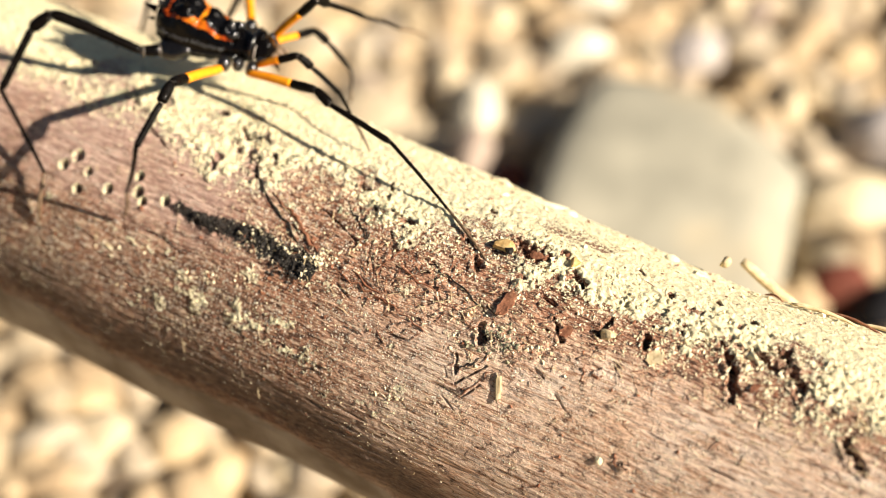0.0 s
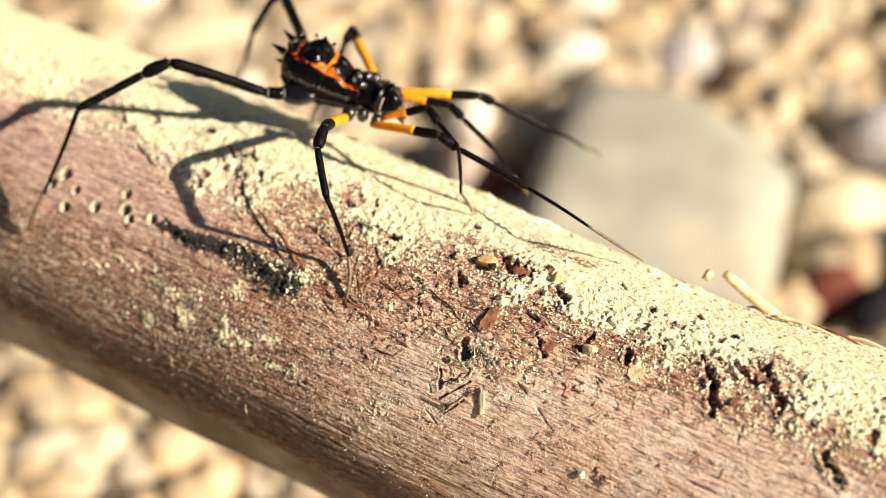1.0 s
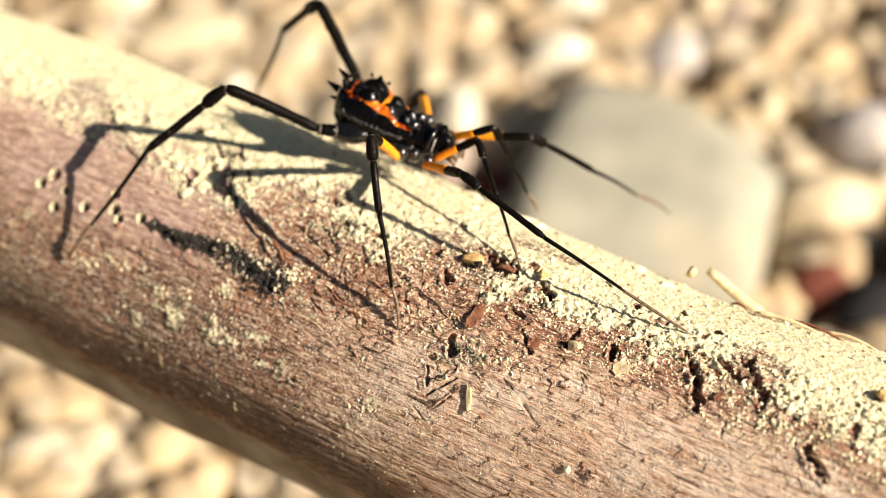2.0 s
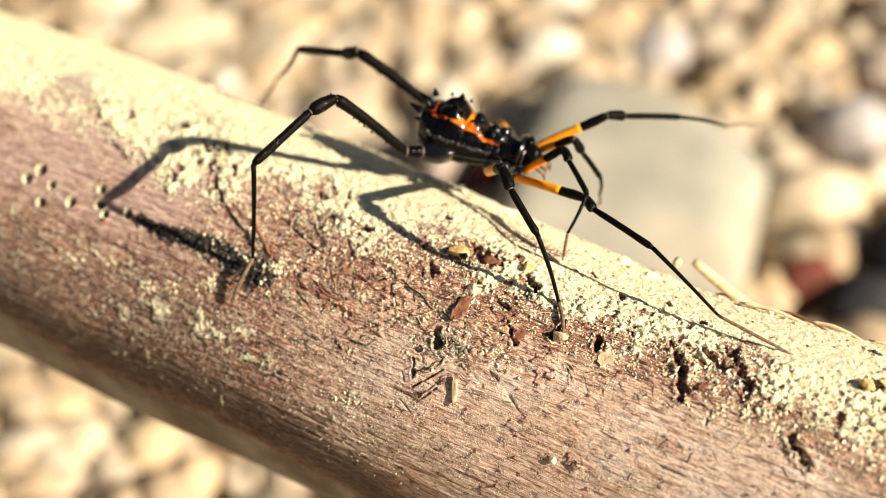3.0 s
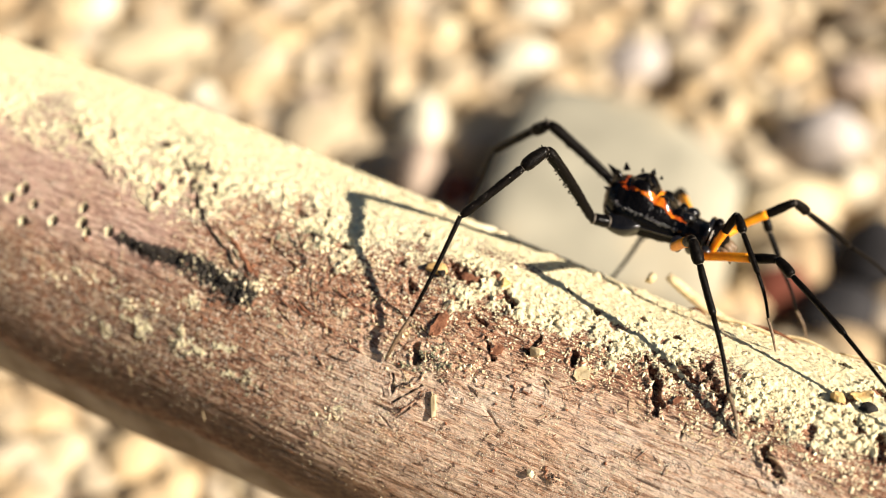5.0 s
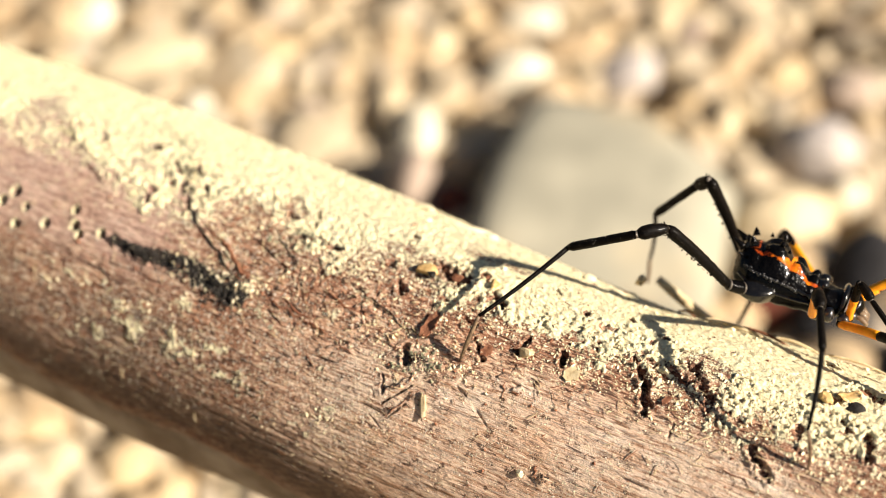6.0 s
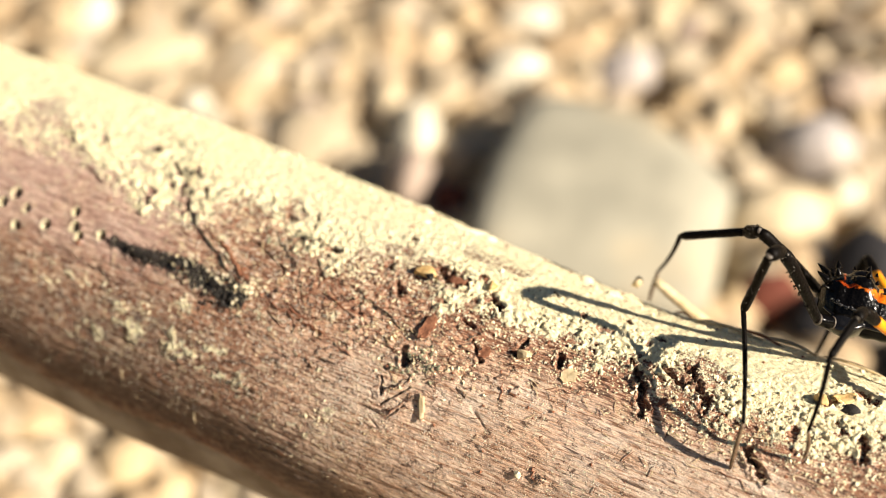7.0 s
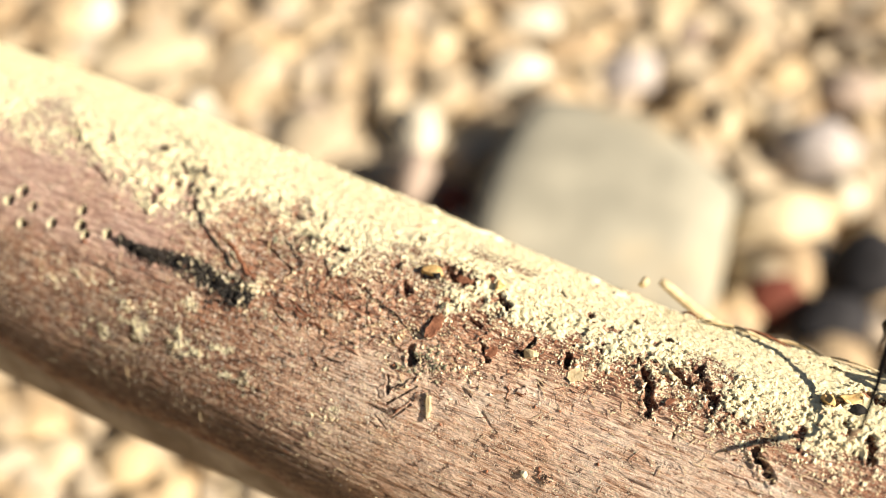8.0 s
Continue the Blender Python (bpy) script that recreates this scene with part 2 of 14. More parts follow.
def stone_bm(seed, size, level=3, bumps=0.28, flat=1.0):
    """A worn stone with soft facets; size: half-lengths in metres."""
    v, f = BALLS[level]
    r = np.random.RandomState(seed)
    o = r.rand(3) * 40
    d = 1 + bumps * (rough(v[:, 0] * 1.1 + o[0], v[:, 1] * 1.1 + o[1], v[:, 2] * 1.1 + o[2], 3) - 0.5) * 2
    v = v * d[:, None]
    for k in range(5):
        n = r.randn(3)
        n /= np.linalg.norm(n)
        over = np.maximum(0, v @ n - (0.72 + 0.2 * r.rand()))
        v = v - 0.8 * over[:, None] * n
    v[:, 2] = np.where(v[:, 2] < 0, v[:, 2] * flat, v[:, 2])
    v = v * np.array(size)
    bm = bmesh.new()
    pts = [bm.verts.new(p) for p in v]
    for a, b, c in f:
        bm.faces.new((pts[a], pts[b], pts[c]))
    return bm


def tube_bm(points, radii, sides=14, bumps=0.0, seed=0):
    """A closed round limb along points (mm) with these radii (mm)."""
    bm = bmesh.new()
    r = random.Random(seed)
    pts = [Vector(p) * MM for p in points]
    rings = []
    ref = None
    for i, p in enumerate(pts):
        d = (pts[min(i + 1, len(pts) - 1)] - pts[max(i - 1, 0)]).normalized()
        if ref is None:
            ref = d.orthogonal().normalized()
        ref = (ref - d * ref.dot(d)).normalized()
        side = d.cross(ref)
        ring = []
        for k in range(sides):
            a = 2 * math.pi * k / sides
            q = radii[i] * MM * (1 + bumps * r.uniform(-1, 1))
            ring.append(bm.verts.new(p + (ref * math.cos(a) + side * math.sin(a)) * q))
        rings.append(ring)
    for a, b in zip(rings, rings[1:]):
        for k in range(sides):
            bm.faces.new((a[k], a[(k + 1) % sides], b[(k + 1) % sides], b[k]))
    bm.faces.new(rings[0][::-1])
    bm.faces.new(rings[-1])
    return bm


def profile(length, shape, n=14, bend=0.0):
    """Points along x and radii between the (share of length, radius) pairs of shape."""
    pts, rad = [], []
    at, r = [k for k, _ in shape], [k for _, k in shape]
    for i in range(n):
        t = i / (n - 1)
        pts.append((t * length, 0, bend * math.sin(math.pi * t)))
        rad.append(float(np.interp(t, at, r)))
    return pts, rad


def dome_bm(size, level=3, bumps=0.06, seed=1):
    return stone_bm(seed, [k * MM for k in size], level, bumps)


# ---- ground ----
GROUND = -72 * MM


def ground():
    """One sheet of sandy soil out to the horizon, uneven near the branch."""
    n = 70
    t = np.linspace(-1, 1, n)
    reach = np.sign(t) * (0.28 * np.abs(t) + 60 * np.abs(t) ** 9)
    x, y = np.meshgrid(reach, reach, indexing="ij")
    z = GROUND - 5 * MM + 4 * MM * (rough(x * 25 + 9, y * 25 + 9, x * 0, 3) - 0.5)
    v = np.stack([x.ravel(), y.ravel() + 0.05, z.ravel()], 1)
    i = np.arange(n * n).reshape(n, n)
    f = np.stack([i[:-1, :-1], i[1:, :-1], i[1:, 1:], i[:-1, 1:]], -1).reshape(-1, 4)
    ob = array_object("ground", v, f, SOIL)
    tagged(ob, "dry sandy ground strewn with sunlit gravel", "ground", kind="structure")


def gravel(kept_clear):
    """Small loose stones all over the ground."""
    r = np.random.RandomState(3)
    v0, f0 = BALLS[2]
    vs, fs, at = [], [], 0
    for i in range(6200):
        x, y = (r.uniform(-0.115, 0.115), r.uniform(0.02, 0.215)) if i < 4300 else (r.uniform(-0.30, 0.30), r.uniform(-0.25, 0.45))
        s = r.choice([2.0, 2.8, 3.7, 4.8], p=[0.30, 0.33, 0.24, 0.13]) * MM * r.uniform(0.85, 1.2)
        if any((x - cx) ** 2 + (y - cy) ** 2 < (cr + 0.3 * s) ** 2 for cx, cy, cr in kept_clear):
            continue
        o = r.rand(3) * 50
        d = 1 + 0.5 * (lump(v0[:, 0] * 1.4 + o[0], v0[:, 1] * 1.4 + o[1], v0[:, 2] * 1.4 + o[2]) - 0.5)
        v = v0 * d[:, None] * (s * r.uniform(0.8, 1.45), s * r.uniform(0.75, 1.1), s * r.uniform(0.45, 0.7))
        m = np.array(Euler((r.uniform(-0.4, 0.4), r.uniform(-0.4, 0.4), r.uniform(0, 6.28))).to_matrix())
        z = GROUND - 4.5 * MM + s * 0.35 + r.uniform(0, 2.5) * MM
        vs.append(v @ m.T + (x, y, z))
        fs.append(f0 + at)
        at += len(v0)
    ob = array_object("gravel", np.concatenate(vs), np.concatenate(fs), GRAVEL)
    tagged(ob, "loose cream, tan and grey gravel on the ground", "gravel", kind="stuff")


def stone(name, seed, x, y, size, turn, material, label, sink=0.35, level=3, bumps=0.28, group=""):
    """A single stone bedded in the gravel."""
    ob = mesh_object(name, stone_bm(seed, [k * MM for k in size], level, bumps), material)
    ob.matrix_world = pose(x * MM, y * MM, GROUND - 4 * MM + size[2] * (1 - sink) * MM, 0, 0, turn)
    tagged(ob, label, "stone", group)
    return ob


# ---- the branch ----
AXIS = Vector((0.87113, -0.49105, 0.0)).normalized()
AWAY = Vector((0.49105, 0.87113, 0.0)).normalized()
RADIUS = 14 * MM
BRANCH = Matrix((AXIS, AWAY, Vector((0, 0, 1)))).transposed().to_4x4()


def sag(s):
    """How far the branch droops towards its ends, in mm; s: mm along it."""
    k = np.clip((np.abs(s) - 64) / 250, 0, None)
    return 62.0 * np.minimum(k * k, 1.0)


def waist(s, a):
    """The branch's radius in mm at s mm along it, a degrees from its top towards the near side; slow swellings and a worn, flatter far side."""
    back = np.where(a > 180, a - 360, a)
    u, w = np.clip((5 - back) / 40, 0, 1), np.clip((back + 130) / 60, 0, 1)
    flat = np.interp(s, [-30, -13, -3.5, 6, 15.5, 25, 33, 60], [0, 0.4, 0.75, 1.1, 1.55, 0.95, 0.6, 0.3]) * u * u * (3 - 2 * u) * w * w * (3 - 2 * w)
    a = np.radians(a)
    return 14 - flat + 0.55 * (rough(s / 13 + 20, np.cos(a) * 1.3 + 7, np.sin(a) * 1.3 + 3, 2) - 0.5)


HOLES = [(-35.4, 32.0, 0.42), (-36.2, 36.6, 0.36), (-33.9, 35.5, 0.30), (-34.2, 42.0, 0.34), (-31.6, 38.2, 0.34), (-29.5, 30.4, 0.33), (-29.0, 35.3, 0.38),
         (-28.3, 37.4, 0.30), (-26.4, 34.5, 0.33)]
# torn pits, each from one end to the other: along, round, along, round, width, depth
PITS = [(17.2, 8.0, 18.7, 14.0, 0.34, 0.9), (18.7, 14.0, 19.6, 22.0, 0.33, 0.8), (21.2, 2.6, 22.1, 7.6, 0.42, 0.9), (22.1, 7.6, 23.8, 13.5, 0.36, 0.85), (19.4, 6.0, 21.4, 9.6, 0.2, 0.6),
        (17.9, -5.4, 18.4, -4.2, 0.22, 0.5), (27.6, 21.5, 28.2, 24.0, 0.34, 0.7), (28.2, 24.0, 29.4, 28.0, 0.32, 0.7), (34.2, 5.0, 34.8, 12.0, 0.34, 0.7), (32.0, -15.0, 33.6, -12.5, 0.5, 0.8),
        (30.4, -6.5, 31.2, -4.0, 0.36, 0.7), (32.2, 2.0, 32.8, 5.0, 0.30, 0.6), (29.2, -27.0, 29.8, -25.0, 0.34, 0.6), (9.2, 20.0, 9.7, 14.0, 0.20, 0.7), (12.5, 16.0, 12.9, 18.6, 0.28, 0.7),
        (6.0, 21.0, 7.2, 26.5, 0.16, 0.5), (1.3, 31.5, 1.9, 35.0, 0.30, 0.8), (0.6, 42.0, 1.0, 47.0, 0.14, 0.35), (1.2, 50.0, 3.0, 41.5, 0.07, 0.3), (1.7, 55.0, 3.0, 47.5, 0.06, 0.3),
        (-11.6, 12.5, -9.4, 8.4, 0.26, 0.7), (-9.4, 9.0, -7.2, 9.6, 0.20, 0.6), (-12.8, 3.4, -12.1, 4.8, 0.28, 0.5), (-11.0, -2.0, -10.7, 0.6, 0.16, 0.4), (-3.2, -8.2, -2.8, -6.6, 0.26, 0.5),
        (-3.1, 6.6, -2.7, 8.8, 0.26, 0.6), (-1.4, 14.0, -0.8, 16.2, 0.30, 0.6), (0.9, 1.6, 2.9, 4.2, 0.62, 0.7), (3.9, -1.4, 4.3, -0.2, 0.28, 0.5), (5.6, 6.4, 6.7, 8.2, 0.42, 0.6),
        (-14.3, 16.6, -10.3, 22.6, 0.10, 0.4), (-27.2, -3.0, -26.4, -1.6, 0.26, 0.5), (-24.4, 0.4, -23.3, 4.2, 0.24, 0.5), (-22.7, -3.4, -22.0, 1.6, 0.20, 0.5), (-22.2, 7.6, -21.8, 10.4, 0.28, 0.6),
        (-21.2, 12.0, -20.6, 15.4, 0.22, 0.5), (-24.8, 15.8, -24.1, 18.4, 0.22, 0.5), (-20.6, 5.2, -20.0, 8.6, 0.20, 0.4), (-33.8, 9.6, -32.7, 8.4, 0.20, 0.4), (-36.2, 1.6, -35.6, 2.8, 0.22, 0.4),
        (-31.4, 13.4, -28.6, 18.6, 0.12, 0.4), (12.2, -3.0, 12.7, 0.4, 0.20, 0.4), (15.0, -9.0, 15.5, -7.0, 0.2, 0.4), (9.2, -8.0, 9.6, -6.8, 0.2, 0.4), (4.6, 16.0, 5.6, 17.6, 0.16, 0.5)]
# where the dust crust ends: mm along the branch, degrees from its top
CRUST_END = [(-60, 10), (-41.4, 11.5), (-34.9, 12.5), (-29.2, 13.0), (-23.3, 20), (-19.2, 17), (-17.5, 5.5), (-12.7, 4.0), (-10.6, 12), (-6.8, 17), (-2.3, 14), (5.1, 14), (9.8, 14), (16.2, 12), (24.2, 14), (29.6, 13), (34.0, 15), (46, 18)]
# dark band above the bare underside: weathered wood darkened to stand for shade
SHADE_BAND = [(-60, 70), (-35, 78), (-29, 85), (-23, 82.5), (-17, 80.5), (-12, 80), (-6.5, 83), (-3, 89), (5, 99), (12, 106), (46, 112)]


def branch():
    s = np.concatenate([np.linspace(-314, -54, 46), np.linspace(-53.5, 46, 1260), np.linspace(48, 314, 46)])
    a = np.concatenate([np.linspace(-56, 98, 500), np.linspace(99, 132, 40), np.linspace(138, 292, 34)])
    S, A = np.meshgrid(s, a, indexing="ij")
    ar = np.radians(A)
    cx, cy = np.cos(ar), np.sin(ar)

    def field(size, octaves=3, stretch=1.0, shift=0.0):
        """Noise on the branch's face with lumps of that size in mm."""
        return rough(S / (size * stretch) + shift, 14 * cx / size + 40 + shift, 14 * cy / size + 40, octaves)

    def window(s0, a0, ds, da):
        """The part of the face within ds mm and da degrees of a place."""
        return (slice(*np.searchsorted(s, (s0 - ds, s0 + ds))), slice(*np.searchsorted(a, (a0 - da, a0 + da))))

    r = waist(S, A)
    # long ridges of the grain
    grain = rough(S / 7.0, cx * 30 + 30, cy * 30 + 30, 3) - 0.5
    fine = rough(S / 1.7, cx * 70 + 30, cy * 70 + 30, 2) - 0.5
    patch, spots, lace, tiny = field(6.0), field(1.6), field(0.50, 2), field(0.25, 2)
    # dust and crumbled bark lie on the upper side, with a lacy lower border
    edge = np.interp(S, *zip(*CRUST_END))
    top = (edge - A + 16 * (patch - 0.5) + 22 * (spots - 0.5)) / 9
    heap = np.exp(-((A - edge + 3) / 11) ** 2) * (0.55 + 0.45 * np.clip((S - 8) / 8, 0, 1))
    crust = np.clip(0.46 + 0.46 * np.clip(top, -1.2, 1.1) + 0.8 * (lace - 0.5) + 0.5 * heap * (tiny - 0.5), 0, 1)
    crust = crust * (1 - 0.5 * np.clip((field(3.4, 3, 1.6, 9) - 0.56) * 7, 0, 1) * np.clip((A + 30) / 20, 0, 1))
    low = field(0.8, 3, 1.3, 5)
    drift = np.clip((field(2.4, 3, 1.4, 7) - 0.50) * 6, 0, 1) * np.clip((4 - S) / 8, 0.25, 1) * np.clip((A - edge - 4) / 12, 0, 1)
    crust = np.maximum(crust, (0.20 + drift * np.clip((low - 0.52) * 5, 0, 0.42)) * (A < 80) * np.clip((95 - A) / 30, 0.3, 1))
    mauve = np.clip((-16 - S) / 6, 0, 1) * np.clip((50 - A - 14 * (spots - 0.5)) / 12, 0, 1) * np.clip(0.5 + 1.0 * patch, 0, 1)
    drift, crust = drift * (1 - 0.8 * mauve), np.where(A > edge + 4, crust * (1 - 0.6 * mauve), crust)
    band = np.interp(S, *zip(*SHADE_BAND)) + 7 * (field(5.0, 3, 2.0, 3) - 0.5)
    # painted shade: the dark band, and the darker lower left above it
    old_shade = np.clip(1.35 - np.abs(A - band) / 11, 0, 1)
    old_shade = np.maximum(old_shade, np.clip((A - band + 36) / 40 + 1.2 * (spots - 0.5), 0, 0.8) * np.clip((-7 - S) / 12, 0, 1) * (A < band))
    # bare wood below the band, which carries the painted bounce light
    bare = np.clip((A - band - 9 - 5 * (spots - 0.5)) / 5, 0, 1)
    old_shade = old_shade * (1 - bare)
    fresh = np.clip((S + 12) / 16, 0, 1) * np.clip((A - edge - 6) / 10, 0, 1) * np.clip(0.45 + 1.1 * patch, 0, 1)
    dusty = np.clip(0.66 + 0.34 * np.clip((-2 - S) / 8, -1, 1) + 0.9 * (patch - 0.5), 0, 1) * np.clip((84 - A) / 22, 0, 1) * (1 - 0.7 * mauve)
    torn = np.clip(1.35 - np.hypot((S + 1.0) / 13, (A - 26) / 15) + 1.4 * (spots - 0.5), 0, 1)
    soft = np.clip((crust - 0.3) / 0.5, 0, 1)
    # small broken hollows in the dust, where dark wood shows
    gap = field(0.85, 3, 1.3, 2)
    hollow = np.clip((gap - 0.65 + 0.035 * heap) * 16, 0, 1) * np.clip((A - edge + 24) / 16, 0.12, 1)
    crust = crust * (1 - 0.95 * hollow)
    lumps = np.clip((lace - 0.46) * 3.4, 0, 0.8)
    r = r + 0.13 * grain * (1 - 0.7 * soft) + 0.09 * fine * (1 - bare) + soft * (0.06 + 0.09 * lumps + (0.06 + 0.16 * heap) * (tiny - 0.45)) + 0.19 * heap * lumps * soft - 0.32 * hollow * soft
    r = r + 0.10 * (tiny - 0.5) * dusty + 0.10 * drift * np.clip((low - 0.56) * 8, 0, 1) * lumps * (1 - bare)
    # torn bark in overlapping layers
    layer = rough(S / 5.0 + 0.10 * A, 14 * cx / 2.6, 14 * cy / 2.6, 3) * 7.5
    layer2 = rough(S / 1.6 - 0.06 * A, 14 * cx / 1.0 + 9, 14 * cy / 1.0, 2) * 5
    r = r + torn * (0.22 * (layer - np.floor(layer)) + 0.07 * (layer2 - np.floor(layer2)) - 0.10)
    r = r - 0.10 * bare
    # a black crust along the near side
    along = np.clip((S + 25.4) / 13.2, 0, 1)
    mid = 34.4 + 0.4 * along + 1.0 * np.sin(along * 9)
    half = (1.4 + 4.4 * along ** 0.8 + 2.6 * (lump(S / 1.1, S * 0, S * 0 + 3) - 0.5)) * (along > 0) * (along < 1)
    char_shade = np.clip(1.2 - np.abs(A - mid) / np.maximum(half, 0.1), 0, 1) * (half > 0.1)
    for s0, a0, ls, la in ((-10.4, 10.6, 1.4, 3.4), (-22.6, 1.5, 2.2, 6.0), (-26.6, -2.3, 1.2, 4.0), (2.6, 33.5, 1.6, 5.0), (-21.4, 9.6, 1.4, 5.0), (-34.6, 4.0, 1.2, 3.4), (14.6, 52.0, 0.9, 3.6)):
        char_shade = np.maximum(char_shade, 0.58 * np.clip(1.2 - np.hypot((S - s0) / ls, (A - a0) / la), 0, 1))
    r = r + 0.35 * char_shade * (0.1 + lumps)
    for s0, a0, w in HOLES:
        k = window(s0, a0, 2.5, 10)
        d = np.hypot(S[k] - s0, (A[k] - a0) * 0.2443)
        r[k] = r[k] - 0.9 * np.clip(1.2 - d / w, 0, 1) ** 0.7 + 0.06 * np.exp(-((d - w * 1.6) / 0.2) ** 2)
        # hole centres blackened to stand for the shade inside
        char_shade[k] = np.maximum(char_shade[k], 0.6 * np.clip(1.0 - d / (w * 0.7), 0, 1))
        # pale rim on the left only, painting the sunlit wall of the hole
        crust[k] = np.maximum(crust[k], 0.62 * np.clip(1.6 - np.abs(d - w * 1.2) / (w * 0.40), 0, 1) * (S[k] < s0 + 0.05))
    ragged = rough(S * 1.9, A * 0.5, A * 0, 4) - 0.5
    for s0, a0, s1, a1, w, depth in PITS:
        k = window((s0 + s1) / 2, (a0 + a1) / 2, abs(s1 - s0) / 2 + 3, abs(a1 - a0) / 2 + 12)
        ds, da = s1 - s0, (a1 - a0) * 0.2443
        t = np.clip(((S[k] - s0) * ds + (A[k] - a0) * 0.2443 * da) / (ds * ds + da * da), 0, 1)
        d = np.hypot(S[k] - s0 - t * ds, (A[k] - a0) * 0.2443 - t * da) / w + 3.2 * ragged[k]
        r[k] = r[k] - depth * np.clip((1.0 - d) * 1.8, 0, 1) + min(0.16, 0.4 * w) * np.exp(-((d - 1.5) / 0.4) ** 2)
        # pit floors darkened in colour as well, for shade
        char_shade[k] = np.maximum(char_shade[k], 0.46 * np.clip((0.75 - d) * 3, 0, 1))
        crust[k] = crust[k] * (1 - 0.8 * np.clip((1.1 - d) * 3, 0, 1))
    # torn fibres: short sharp furrows along and across the grain
    q = np.random.RandomState(21)
    for i in range(150):
        s0, a0 = (q.uniform(-45, 40), q.uniform(-5, 80)) if i < 70 else (q.normal(-1, 8), q.normal(27, 10))
        turn = math.radians(q.normal(-3, 6) if i < 70 else q.normal(10, 45))
        k = window(s0, a0, 4, 16)
        ds, da = S[k] - s0, (A[k] - a0) * 0.2443
        u, v = ds * math.cos(turn) + da * math.sin(turn), -ds * math.sin(turn) + da * math.cos(turn)
        r[k] = r[k] - q.uniform(0.06, 0.20) * np.exp(-(u / q.uniform(0.2, 1.0)) ** 4 - (v / q.uniform(0.05, 0.10)) ** 2)
    X = S
    Y = -r * cy
    Z = r * cx - sag(S)
    v = np.stack([X, Y, Z], -1).reshape(-1, 3) * MM
    n, m = S.shape
    i = np.arange(n * m).reshape(n, m)
    j = np.roll(i, -1, axis=1)
    f = np.stack([i[:-1], j[:-1], j[1:], i[1:]], -1).reshape(-1, 4)
    caps = [i[0].tolist(), i[-1][::-1].tolist()]
    ob = array_object("branch", v.tolist(), f.tolist() + caps, WOOD)
    ob.data.flip_normals()
    for key, val in (("crust", crust), ("bare", bare), ("char_shade", char_shade), ("mauve", mauve), ("torn", torn * 0.7), ("weathered_shade", old_shade), ("fresh", fresh), ("dusty", dusty)):
        at = ob.data.attributes.new(key, "FLOAT", "POINT")
        at.data.foreach_set("value", val.ravel().astype(np.float32))
    ob.matrix_world = BRANCH
    tagged(ob, "weather-worn reddish-brown branch with a pale dusty crust on top", "branch")
    return ob, (s, a, r)


def on_branch(s, a, lift=0.0):
    """Where the branch's face lies: place, outward direction; s and lift in mm."""
    gs, ga, gr = SKIN
    r = gr[np.argmin(np.abs(gs - s)), np.argmin(np.abs(ga - a))] + lift
    t = math.radians(a)
    out = AXIS * 0 - AWAY * math.sin(t) + Vector((0, 0, math.cos(t)))
    return (AXIS * s + out * r - Vector((0, 0, float(sag(np.array(s)))))) * MM, out


def seat(s, a, turn=0.0, lift=0.0):
    """A pose on the branch's face: z points outwards, x along the branch, turned by degrees."""
    p, out = on_branch(s, a, lift)
    x = (AXIS - out * AXIS.dot(out)).normalized()
    m = Matrix((x, out.cross(x), out)).transposed().to_4x4()
    return Matrix.Translation(p) @ m @ pose(0, 0, 0, 0, 0, turn)


ground()
BRANCH_OB, SKIN = branch()


# ---- stones ----
def block_bm(seed, size, round_off=3.2, cuts=()):
    """A squarish worn rock; cuts: broken planes, each a direction and how far out it lies."""
    v, f = BALLS[4]
    v = np.sign(v) * np.abs(v) / (np.sum(np.abs(v) ** round_off, axis=1) ** (1 / round_off))[:, None]
    for way, far in cuts:
        way = np.array(way) / np.linalg.norm(way)
        v = v - 0.9 * np.maximum(0, v @ way - far)[:, None] * way
    o = np.random.RandomState(seed).rand(3) * 30
    d = 1 + 0.09 * (rough(v[:, 0] * 1.3 + o[0], v[:, 1] * 1.3 + o[1], v[:, 2] * 1.3 + o[2], 4) - 0.5) * 2
    v = v * d[:, None] * np.array(size) * MM
    bm = bmesh.new()
    pts = [bm.verts.new(p) for p in v]
    for a, b, c in f:
        bm.faces.new((pts[a], pts[b], pts[c]))
    return bm


